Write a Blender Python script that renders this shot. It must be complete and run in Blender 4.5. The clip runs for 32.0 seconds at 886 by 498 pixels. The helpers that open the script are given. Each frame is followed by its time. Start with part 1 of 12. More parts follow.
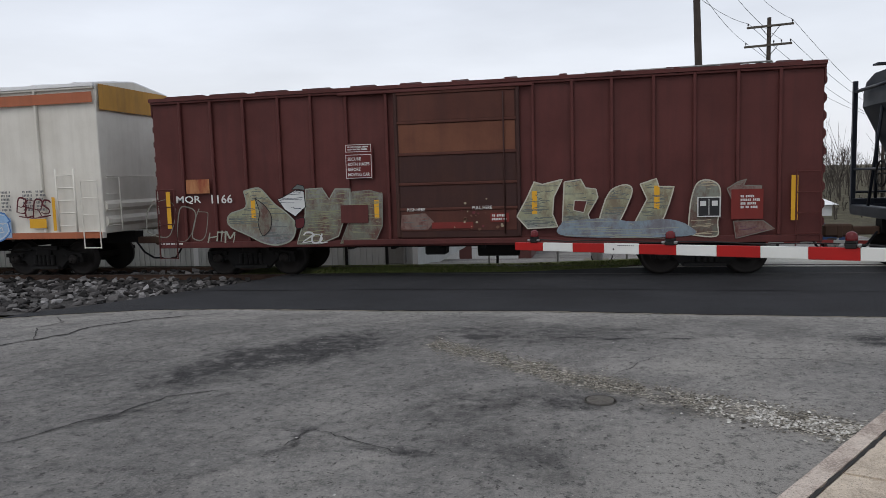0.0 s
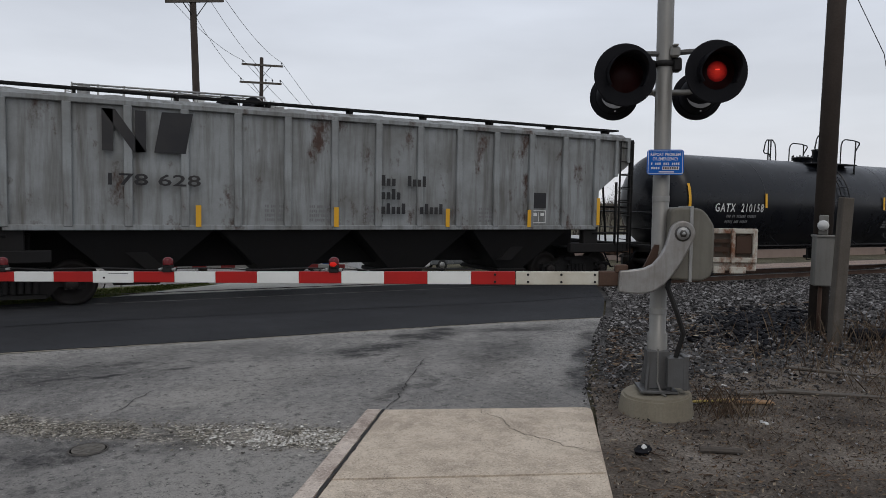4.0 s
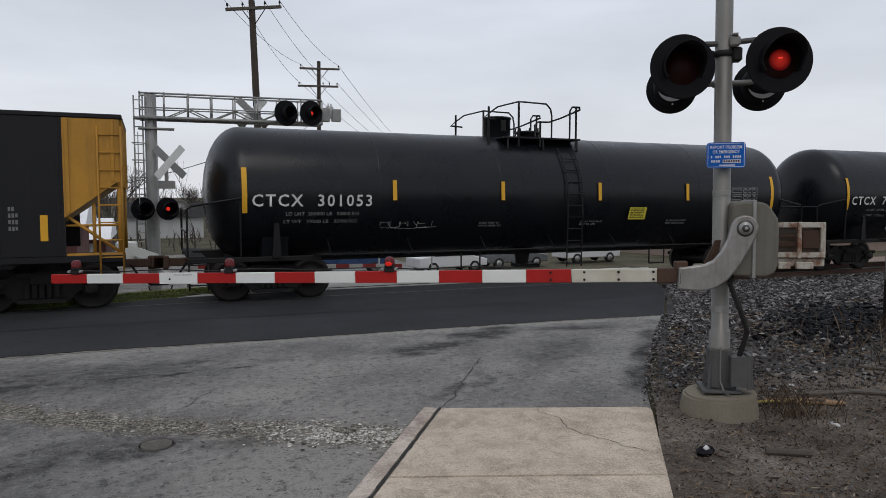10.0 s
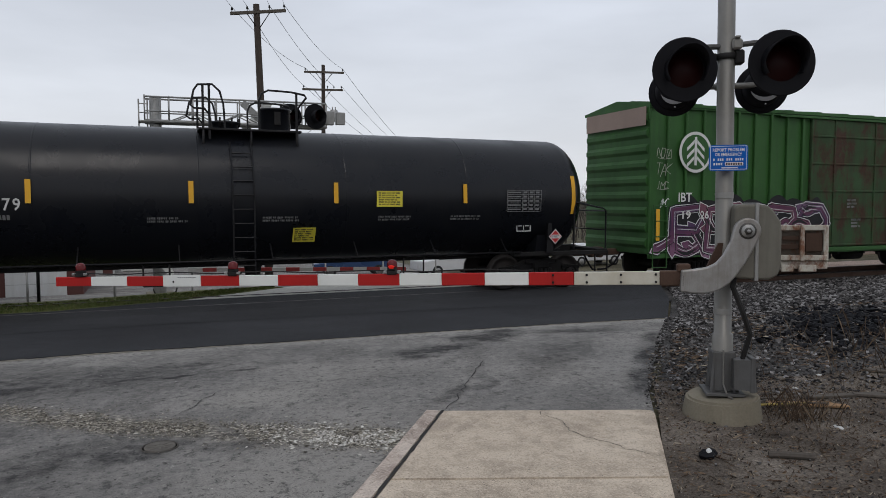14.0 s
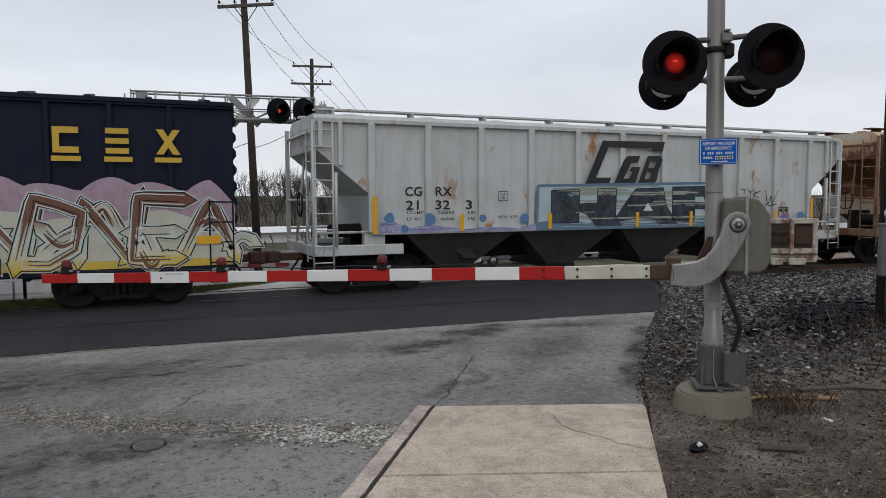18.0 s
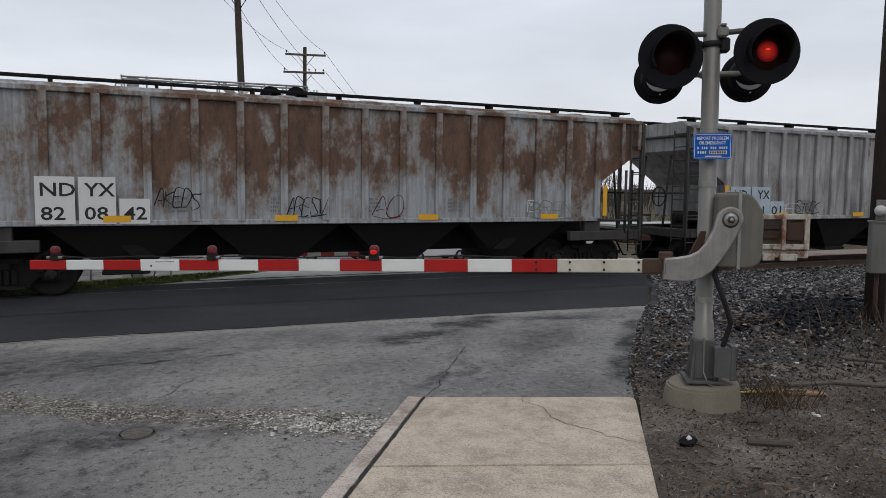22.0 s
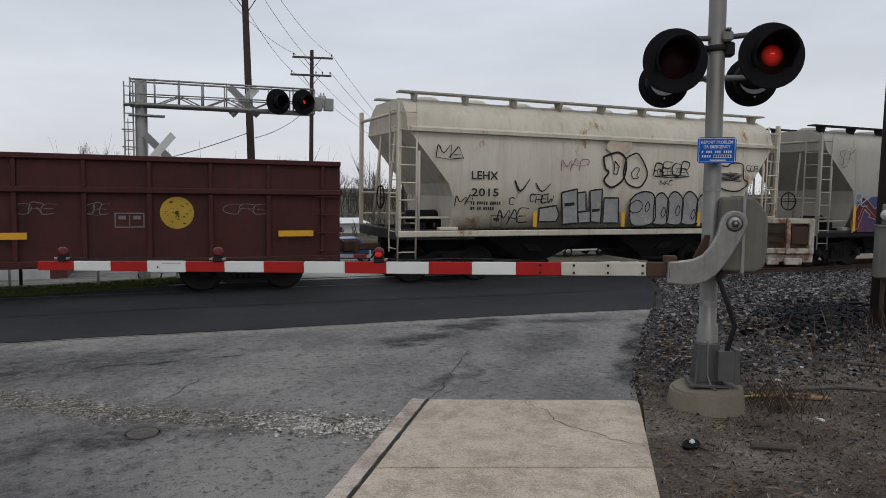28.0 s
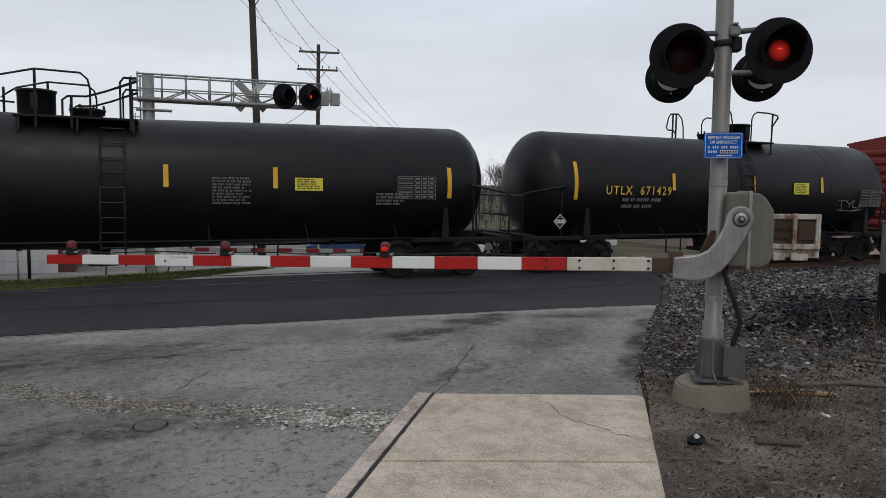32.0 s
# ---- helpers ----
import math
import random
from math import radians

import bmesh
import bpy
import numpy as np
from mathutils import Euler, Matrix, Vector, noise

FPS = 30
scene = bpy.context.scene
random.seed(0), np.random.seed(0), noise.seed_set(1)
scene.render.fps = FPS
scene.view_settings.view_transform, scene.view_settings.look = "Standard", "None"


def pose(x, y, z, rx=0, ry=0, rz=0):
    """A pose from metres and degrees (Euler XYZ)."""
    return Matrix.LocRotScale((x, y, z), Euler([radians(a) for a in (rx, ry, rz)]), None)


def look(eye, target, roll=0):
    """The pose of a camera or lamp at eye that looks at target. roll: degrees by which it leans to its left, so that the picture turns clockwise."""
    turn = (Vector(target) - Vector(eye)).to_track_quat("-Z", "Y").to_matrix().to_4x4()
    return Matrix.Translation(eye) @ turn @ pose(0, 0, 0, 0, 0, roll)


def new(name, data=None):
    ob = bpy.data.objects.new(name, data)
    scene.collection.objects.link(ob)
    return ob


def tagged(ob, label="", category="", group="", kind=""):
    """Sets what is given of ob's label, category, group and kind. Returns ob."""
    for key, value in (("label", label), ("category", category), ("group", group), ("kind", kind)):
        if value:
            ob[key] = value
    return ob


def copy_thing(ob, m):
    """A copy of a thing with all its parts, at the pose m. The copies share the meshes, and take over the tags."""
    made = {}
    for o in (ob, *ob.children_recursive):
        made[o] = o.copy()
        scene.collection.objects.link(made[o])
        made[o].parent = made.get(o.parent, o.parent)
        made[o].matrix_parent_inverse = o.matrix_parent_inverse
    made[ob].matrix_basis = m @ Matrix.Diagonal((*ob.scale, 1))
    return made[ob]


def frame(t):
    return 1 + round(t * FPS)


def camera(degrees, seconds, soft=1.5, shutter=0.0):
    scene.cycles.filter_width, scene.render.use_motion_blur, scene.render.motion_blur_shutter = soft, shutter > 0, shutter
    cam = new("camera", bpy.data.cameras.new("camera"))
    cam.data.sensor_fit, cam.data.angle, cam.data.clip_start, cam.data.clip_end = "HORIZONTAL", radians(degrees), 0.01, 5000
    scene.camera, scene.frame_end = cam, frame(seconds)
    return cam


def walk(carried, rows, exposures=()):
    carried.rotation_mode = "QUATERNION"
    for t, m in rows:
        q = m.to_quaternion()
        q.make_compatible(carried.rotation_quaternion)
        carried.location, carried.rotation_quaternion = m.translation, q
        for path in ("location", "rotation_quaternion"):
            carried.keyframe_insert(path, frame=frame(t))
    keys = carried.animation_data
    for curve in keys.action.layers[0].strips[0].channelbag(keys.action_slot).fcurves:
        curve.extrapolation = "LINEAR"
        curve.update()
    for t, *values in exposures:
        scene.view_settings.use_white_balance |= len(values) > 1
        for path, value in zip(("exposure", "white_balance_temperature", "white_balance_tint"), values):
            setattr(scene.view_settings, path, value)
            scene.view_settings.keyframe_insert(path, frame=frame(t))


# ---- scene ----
# ======== camera and its way ========
cam = camera(64.18, 32.0, soft=0.8)
# seconds, eye x, y, z, yaw, pitch, roll
ROWS = [
    (0, -0.071, -0.159, 1.872, 11.92, -5.72, -1.75),
    (0.2, -0.034, -0.133, 1.889, 4.45, -6.08, -1.70),
    (0.4, -0.039, -0.114, 1.899, -3.04, -5.52, -0.18),
    (0.5, -0.046, -0.107, 1.879, -5.63, -5.34, -0.18),
    (0.7, -0.081, -0.107, 1.888, -8.26, -5.40, -0.40),
    (1, -0.086, -0.106, 1.887, -8.08, -4.93, -0.85),
    (1.5, -0.101, -0.089, 1.887, -8.83, -4.16, -0.83),
    (1.8, -0.005, -0.026, 1.882, -14.53, -3.49, 0.07),
    (2, 0.003, -0.027, 1.864, -21.05, -2.99, 0.61),
    (2.3, 0.005, -0.007, 1.880, -27.38, -3.46, 0.97),
    (2.5, -0.049, 0.002, 1.857, -28.55, -3.35, 1.40),
    (4.5, -0.029, -0.001, 1.868, -25.54, -4.05, 0.56),
    (4.7, -0.020, -0.009, 1.868, -24.54, -3.50, 0.23),
    (5, -0.004, -0.001, 1.881, -23.91, -3.68, -0.05),
    (5.5, -0.012, -0.010, 1.869, -22.96, -2.70, 0.01),
    (6, -0.006, -0.018, 1.865, -23.16, -2.96, 0.23),
    (6.5, -0.016, -0.014, 1.867, -23.09, -3.20, 0.07),
    (7, -0.008, -0.013, 1.861, -22.83, -3.36, 0.38),
    (7.5, -0.010, 0.057, 1.869, -22.98, -3.92, 0.63),
    (8, -0.008, 0.067, 1.874, -22.59, -4.10, 0.38),
    (8.5, -0.012, 0.059, 1.873, -22.14, -3.95, 0.34),
    (9, -0.008, 0.001, 1.868, -21.81, -3.72, 0.42),
    (9.5, -0.015, -0.004, 1.866, -21.75, -3.71, -0.05),
    (10, -0.018, -0.009, 1.867, -22.58, -4.04, 0.08),
    (10.5, -0.003, 0.022, 1.869, -23.24, -4.21, -0.05),
    (11, -0.010, 0.014, 1.867, -23.56, -4.33, -0.09),
    (11.5, 0.002, 0.023, 1.865, -23.66, -4.41, 0.00),
    (12, -0.021, -0.026, 1.857, -22.92, -4.03, 0.07),
    (12.5, -0.004, 0.007, 1.867, -22.66, -3.97, -0.12),
    (13, -0.006, -0.004, 1.866, -22.25, -3.92, -0.04),
    (13.5, -0.006, -0.004, 1.868, -22.17, -3.82, -0.00),
    (14, -0.007, -0.026, 1.865, -22.22, -3.79, 0.04),
    (14.5, -0.023, -0.027, 1.864, -22.38, -3.67, 0.12),
    (16.5, -0.001, -0.005, 1.861, -23.12, -3.83, -0.19),
    (17, -0.002, 0.005, 1.864, -23.34, -4.10, -0.16),
    (17.5, -0.012, 0.005, 1.867, -23.29, -4.23, -0.14),
    (18, 0.002, 0.003, 1.868, -23.04, -4.25, -0.16),
    (18.5, -0.008, 0.027, 1.872, -23.06, -4.48, -0.29),
    (19, 0.004, 0.024, 1.874, -23.25, -4.39, -0.04),
    (19.5, -0.005, 0.015, 1.864, -23.47, -4.49, -0.19),
    (20, -0.026, 0.021, 1.872, -24.66, -4.23, 0.38),
    (20.5, -0.005, 0.013, 1.864, -23.73, -4.61, 0.35),
    (21, -0.013, 0.011, 1.861, -23.68, -4.67, 0.39),
    (21.5, -0.009, 0.023, 1.870, -23.78, -4.83, 0.55),
    (22, -0.002, 0.026, 1.864, -23.76, -4.94, 0.66),
    (22.5, 0.004, 0.026, 1.865, -23.96, -5.02, 0.58),
    (23, 0.007, 0.031, 1.867, -24.00, -4.94, 0.57),
    (23.5, -0.001, 0.018, 1.862, -23.77, -5.32, 0.77),
    (24, -0.006, 0.021, 1.860, -23.90, -5.50, 0.79),
    (24.5, -0.007, 0.018, 1.857, -23.99, -5.34, 0.92),
    (25, 0.014, 0.036, 1.867, -24.12, -5.18, 0.66),
    (25.5, -0.007, 0.028, 1.865, -24.31, -4.75, 0.83),
    (27.5, -0.003, 0.001, 1.869, -23.35, -4.74, 0.84),
    (28, -0.000, -0.003, 1.865, -23.27, -4.72, 0.86),
    (28.5, -0.016, -0.029, 1.860, -22.98, -4.85, 1.06),
    (29, -0.006, -0.027, 1.862, -22.78, -4.87, 1.14),
    (29.5, -0.008, -0.026, 1.864, -22.74, -4.56, 0.94),
    (30, -0.000, -0.030, 1.863, -23.35, -4.73, 1.01),
    (30.5, 0.004, 0.011, 1.870, -23.33, -4.91, 1.03),
    (31, 0.003, 0.013, 1.872, -23.30, -5.18, 0.94),
    (31.5, -0.020, -0.040, 1.857, -22.97, -5.15, 0.82),
    (32, -0.004, -0.019, 1.865, -22.78, -5.14, 0.98),

]
walk(cam, [(t, pose(x, y, z, 90 + pitch, 0, yaw) @ pose(0, 0, 0, 0, 0, roll)) for t, x, y, z, yaw, pitch, roll in ROWS],
     [(t, e, 6600, 13) for t, e in ((0, 0.34), (1.0, 0.34), (1.6, 0.26), (2.5, 0.17), (5, 0.12), (8, 0.17), (9, 0.24), (10, 0.15), (14, 0.15), (17, 0.24), (18, 0.24), (19, 0.17), (23, 0.25), (25, 0.48), (26, 0.28), (28, 0.07), (29, 0.2), (30, 0.2), (31, 0.13), (32, 0.16))])

RAIL = -0.41          # top of rail
TRACK = 17.05         # y of the track's middle


def shift(t):
    """How far the train has gone along x at t seconds."""
    q = t - 16
    return -10.8752 * q + 0.0506 * q * q / 20 + 0.0248 * q ** 3 / 400 + 0.07 * min(1, max(0, (t - 24) / 4))


# ======== sky and sun: overcast ========
world = bpy.data.worlds.new("overcast")
scene.world = world
world.use_nodes = True
wn, wl = world.node_tree.nodes, world.node_tree.links
wn.clear()
w_out = wn.new("ShaderNodeOutputWorld")
w_bg = wn.new("ShaderNodeBackground")
w_sky = wn.new("ShaderNodeTexSky")
w_sky.sky_type, w_sky.sun_disc = "NISHITA", False
w_sky.sun_elevation, w_sky.sun_rotation = radians(40), radians(200)
w_sky.air_density, w_sky.dust_density = 1.0, 3.0
w_co = wn.new("ShaderNodeTexCoord")
w_sep = wn.new("ShaderNodeSeparateXYZ")
w_ramp = wn.new("ShaderNodeValToRGB")
els = w_ramp.color_ramp.elements
els[0].position, els[0].color = 0.0, (0.715, 0.75, 0.79, 1)
els[1].position, els[1].color = 1.0, (0.585, 0.64, 0.71, 1)
e2 = els.new(0.12)
e2.color = (0.685, 0.735, 0.79, 1)
e3 = els.new(0.35)
e3.color = (0.57, 0.63, 0.71, 1)
w_map = wn.new("ShaderNodeMapping")
w_map.inputs["Scale"].default_value = (1.2, 1.2, 5.0)
w_noise = wn.new("ShaderNodeTexNoise")
w_noise.inputs["Scale"].default_value, w_noise.inputs["Detail"].default_value = 2.2, 5
w_nr = wn.new("ShaderNodeMapRange")
w_nr.inputs["From Min"].default_value, w_nr.inputs["From Max"].default_value = 0.35, 0.7
w_nr.inputs["To Min"].default_value, w_nr.inputs["To Max"].default_value = 0.92, 1.10
w_mul = wn.new("ShaderNodeVectorMath")
w_mul.operation = "SCALE"
w_skys = wn.new("ShaderNodeVectorMath")
w_skys.operation = "SCALE"
w_skys.inputs["Scale"].default_value = 0.07
w_mix = wn.new("ShaderNodeMix")
w_mix.data_type = "RGBA"
w_mix.inputs["Factor"].default_value = 0.88
wl.new(w_co.outputs["Generated"], w_sep.inputs[0])
wl.new(w_sep.outputs["Z"], w_ramp.inputs["Fac"])
wl.new(w_co.outputs["Generated"], w_map.inputs["Vector"])
wl.new(w_map.outputs["Vector"], w_noise.inputs["Vector"])
wl.new(w_noise.outputs["Fac"], w_nr.inputs["Value"])
wl.new(w_ramp.outputs["Color"], w_mul.inputs[0])
wl.new(w_nr.outputs["Result"], w_mul.inputs["Scale"])
wl.new(w_sky.outputs["Color"], w_skys.inputs[0])
wl.new(w_skys.outputs["Vector"], w_mix.inputs["A"])
wl.new(w_mul.outputs["Vector"], w_mix.inputs["B"])
wl.new(w_mix.outputs["Result"], w_bg.inputs["Color"])
w_bg.inputs["Strength"].default_value = 1.0
wl.new(w_bg.outputs[0], w_out.inputs[0])

sun_data = bpy.data.lights.new("sun", "SUN")
sun_data.energy, sun_data.angle, sun_data.color = 0.5, radians(25), (1.0, 0.97, 0.92)
sun = new("sun", sun_data)
sun.matrix_world = look((0, 0, 40), (8, 26, 0))


# ======== materials ========
def shader(name):
    m = bpy.data.materials.new(name)
    m.use_nodes = True
    n, l = m.node_tree.nodes, m.node_tree.links
    return m, n, l, n["Principled BSDF"]


def ramp(n, stops):
    r = n.new("ShaderNodeValToRGB")
    e = r.color_ramp.elements
    e[0].position, e[0].color = stops[0][0], (*stops[0][1], 1)
    e[1].position, e[1].color = stops[-1][0], (*stops[-1][1], 1)
    for p, c in stops[1:-1]:
        e.new(p).color = (*c, 1)
    return r


def noise_tex(n, l, co, scale, detail=6.0, rough=0.6, stretch=(1, 1, 1), off=(0, 0, 0)):
    mp = n.new("ShaderNodeMapping")
    mp.inputs["Scale"].default_value, mp.inputs["Location"].default_value = stretch, off
    l.new(co, mp.inputs["Vector"])
    t = n.new("ShaderNodeTexNoise")
    t.inputs["Scale"].default_value, t.inputs["Detail"].default_value, t.inputs["Roughness"].default_value = scale, detail, rough
    l.new(mp.outputs["Vector"], t.inputs["Vector"])
    return t.outputs["Fac"]


def mixc(n, l, fac, a, b, blend="MIX"):
    mx = n.new("ShaderNodeMix")
    mx.data_type, mx.blend_type = "RGBA", blend
    for key, v in (("Factor", fac), ("A", a), ("B", b)):
        s = mx.inputs[key]
        if isinstance(v, bpy.types.NodeSocket):
            l.new(v, s)
        elif isinstance(v, (int, float)):
            s.default_value = v
        else:
            s.default_value = (*v, 1)
    return mx.outputs["Result"]


def span(n, l, v, a, b, c=0.0, d=1.0):
    r = n.new("ShaderNodeMapRange")
    r.inputs["From Min"].default_value, r.inputs["From Max"].default_value = a, b
    r.inputs["To Min"].default_value, r.inputs["To Max"].default_value = c, d
    l.new(v, r.inputs["Value"])
    return r.outputs["Result"]


def bump(n, l, bsdf, height, strength=0.3, dist=0.01):
    b = n.new("ShaderNodeBump")
    b.inputs["Strength"].default_value, b.inputs["Distance"].default_value = strength, dist
    l.new(height, b.inputs["Height"])
    l.new(b.outputs["Normal"], bsdf.inputs["Normal"])


def math_node(n, l, op, a, b=None):
    m = n.new("ShaderNodeMath")
    m.operation = op
    for i, v in enumerate((a, b)):
        if v is None:
            continue
        if isinstance(v, bpy.types.NodeSocket):
            l.new(v, m.inputs[i])
        else:
            m.inputs[i].default_value = v
    return m.outputs[0]


def coat(name, base, rough=0.5, metal=0.0, dirt=None, dirt_amount=0.3, grain=0.12, streak=0.0, rust=0.0, scale=1.0, rust_colour=(0.17, 0.065, 0.03), spec=0.3, fade=None, halo=0.0):
    """Paint or plain matter: two scales of grain, dirt patches, streaks that run down, rust patches."""
    m, n, l, b = shader(name)
    co = n.new("ShaderNodeTexCoord").outputs["Object"]
    big = noise_tex(n, l, co, 0.9 * scale, 5)
    fine = noise_tex(n, l, co, 28 * scale, 4)
    dirt = dirt or tuple(0.45 * c + 0.02 for c in base)
    colour = mixc(n, l, span(n, l, big, 0.4, 0.75, 0, dirt_amount), base, dirt)
    if streak:
        st = noise_tex(n, l, co, 3.2 * scale, 4, 0.65, (1.6, 1.6, 0.13))
        colour = mixc(n, l, span(n, l, st, 0.46, 0.72, 0, streak), colour, dirt)
    if fade:
        fd = noise_tex(n, l, co, 1.25, 5, 0.6, (1.5, 1.0, 0.42), (5, 3, 2))
        colour = mixc(n, l, span(n, l, fd, 0.47, 0.66, 0, fade[3]), colour, fade[:3])
    if rust:
        rp = noise_tex(n, l, co, 1.5 * scale, 8 if halo else 8, 0.66 if halo else 0.72, (1, 1, 0.8 if halo else 0.55), (3, 1, 7))
        rf = span(n, l, rp, 0.62 - 0.3 * rust, (0.65 - 0.3 * rust) if halo else 0.70 - 0.22 * rust)
        if halo:
            colour = mixc(n, l, span(n, l, rp, 0.53 - 0.3 * rust, 0.63 - 0.3 * rust, 0, halo), colour, (0.40, 0.215, 0.085))
        rc = mixc(n, l, noise_tex(n, l, co, 9 * scale, 5), tuple(0.5 * c for c in rust_colour), tuple(1.5 * c for c in rust_colour))
        colour = mixc(n, l, rf, colour, rc)
    colour = mixc(n, l, span(n, l, fine, 0.25, 0.75, 0, grain), colour, tuple(0.35 * c for c in base))
    l.new(colour, b.inputs["Base Color"])
    b.inputs["Metallic"].default_value = metal
    b.inputs["Specular IOR Level"].default_value = spec
    l.new(span(n, l, big, 0.3, 0.7, max(0.05, rough - 0.1), min(1, rough + 0.12)), b.inputs["Roughness"])
    bump(n, l, b, fine, 0.12, 0.004)
    return m


def fade_paint(name, z0, z1, stops, worn=None, wear=0.0, jitter=0.16):
    """Sprayed paint that changes from foot to head, worn through in patches to the paint below."""
    m, n, l, b = shader(name)
    co = n.new("ShaderNodeTexCoord").outputs["Object"]
    sep = n.new("ShaderNodeSeparateXYZ")
    l.new(co, sep.inputs[0])
    cloud = noise_tex(n, l, co, 1.6, 5, 0.6)
    up = n.new("ShaderNodeMath")
    up.operation = "ADD"
    l.new(span(n, l, sep.outputs["Z"], z0, z1), up.inputs[0])
    l.new(span(n, l, cloud, 0.3, 0.7, -jitter, jitter), up.inputs[1])
    r = ramp(n, stops)
    l.new(up.outputs[0], r.inputs["Fac"])
    colour = r.outputs["Color"]
    grime = noise_tex(n, l, co, 7, 6, 0.7, (1, 1, 0.5))
    colour = mixc(n, l, span(n, l, grime, 0.45, 0.7, 0, 0.35), colour, tuple(0.4 * c for c in stops[0][1]))
    if worn:
        rub = noise_tex(n, l, co, 3.2, 8, 0.75, (1, 1, 0.7), (7, 2, 1))
        colour = mixc(n, l, span(n, l, rub, 0.44, 0.62, 0, wear), colour, worn)
    l.new(colour, b.inputs["Base Color"])
    b.inputs["Roughness"].default_value = 0.6
    b.inputs["Specular IOR Level"].default_value = 0.2
    return m


def rust_side(name, base, rust, halo, z0, z1, amount, dirt, streak, panel=None):
    """Pale paint eaten by rust: most of it above the middle, ragged, with tan fringes and runs down; panel is (first seam, pitch) of sheets that rust each in its own way."""
    m, n, l, b = shader(name)
    co = n.new("ShaderNodeTexCoord").outputs["Object"]
    sep = n.new("ShaderNodeSeparateXYZ")
    l.new(co, sep.inputs[0])
    big = noise_tex(n, l, co, 0.85, 10, 0.70, (1.2, 1, 0.75), (2.3, 1, 4))
    rag = noise_tex(n, l, co, 5.0, 8, 0.75, (1, 1, 0.35), (1, 4, 2))
    run = noise_tex(n, l, co, 5.5, 5, 0.7, (2.2, 1, 0.10), (6, 1, 3))
    stops = [(0.0, (0, 0, 0)), (0.25, (0.35, 0.35, 0.35)), (0.5, (1, 1, 1)), (0.85, (0.9, 0.9, 0.9)), (1.0, (0.6, 0.6, 0.6))]
    if panel:
        stops = [(0.0, (0, 0, 0)), (0.19, (0.0, 0.0, 0.0)), (0.30, (0.8, 0.8, 0.8)), (0.5, (1, 1, 1)), (0.78, (0.75, 0.75, 0.75)), (1.0, (0.3, 0.3, 0.3))]
    r = ramp(n, stops)
    l.new(span(n, l, sep.outputs["Z"], z0, z1), r.inputs["Fac"])
    v = math_node(n, l, "ADD", big, math_node(n, l, "MULTIPLY", math_node(n, l, "SUBTRACT", rag, 0.5), 0.35))
    if panel:
        q = math_node(n, l, "DIVIDE", math_node(n, l, "SUBTRACT", sep.outputs["X"], panel[0]), panel[1])
        wn = n.new("ShaderNodeTexWhiteNoise")
        wn.noise_dimensions = "1D"
        l.new(math_node(n, l, "FLOOR", q), wn.inputs["W"])
        v = math_node(n, l, "ADD", v, span(n, l, wn.outputs["Value"], 0, 1, -0.17, 0.10))
        v = math_node(n, l, "ADD", v, span(n, l, sep.outputs["X"], -7.8, -4.5, 0.14, 0.0))
        mid = math_node(n, l, "ABSOLUTE", math_node(n, l, "SUBTRACT", math_node(n, l, "FRACT", q), 0.5))
        v = math_node(n, l, "SUBTRACT", v, span(n, l, mid, 0.28, 0.5, 0, 0.07))
    v = math_node(n, l, "ADD", v, math_node(n, l, "MULTIPLY", r.outputs["Color"], amount))
    colour = mixc(n, l, span(n, l, run, 0.45, 0.68, 0, streak), base, dirt)
    colour = mixc(n, l, span(n, l, v, 0.40, 0.60, 0, 0.9) if panel else span(n, l, v, 0.50, 0.62, 0, 0.85), colour, halo)
    dark = mixc(n, l, span(n, l, rag, 0.35, 0.65), tuple(0.6 * c for c in rust), tuple(1.6 * c for c in rust))
    colour = mixc(n, l, span(n, l, v, 0.60, 0.68), colour, dark)
    fine = noise_tex(n, l, co, 30, 4)
    colour = mixc(n, l, span(n, l, fine, 0.3, 0.7, 0, 0.2), colour, tuple(0.4 * c for c in base))
    l.new(colour, b.inputs["Base Color"])
    b.inputs["Roughness"].default_value = 0.8
    b.inputs["Specular IOR Level"].default_value = 0.2
    bump(n, l, b, fine, 0.12, 0.004)
    return m


def glow(name, colour, strength, base):
    m, n, l, b = shader(name)
    b.inputs["Base Color"].default_value = (*base, 1)
    b.inputs["Emission Color"].default_value = (*colour, 1)
    b.inputs["Emission Strength"].default_value = strength
    b.inputs["Roughness"].default_value = 0.4
    b.inputs["Specular IOR Level"].default_value = 0.08
    return m


def lit_lens(name, r):
    """A pressed-glass lens with a bulb behind it: brightest in the middle, dim and grainy to the rim."""
    m, n, l, b = shader(name)
    co = n.new("ShaderNodeTexCoord").outputs["Object"]
    ln = n.new("ShaderNodeVectorMath")
    ln.operation = "LENGTH"
    l.new(co, ln.inputs[0])
    rp = ramp(n, [(0.0, (1.0, 0.075, 0.035)), (0.35, (0.85, 0.03, 0.014)), (0.75, (0.36, 0.012, 0.008)), (1.0, (0.06, 0.003, 0.003))])
    grain = noise_tex(n, l, co, 90, 3, 0.7, (0.5, 1, 1.4))
    l.new(span(n, l, math_node(n, l, "ADD", ln.outputs["Value"], span(n, l, grain, 0.3, 0.7, -0.012, 0.012)), 0.0, r), rp.inputs["Fac"])
    b.inputs["Base Color"].default_value = (0.12, 0.006, 0.006, 1)
    l.new(rp.outputs["Color"], b.inputs["Emission Color"])
    b.inputs["Emission Strength"].default_value = 0.27
    b.inputs["Roughness"].default_value = 0.4
    b.inputs["Specular IOR Level"].default_value = 0.08
    return m


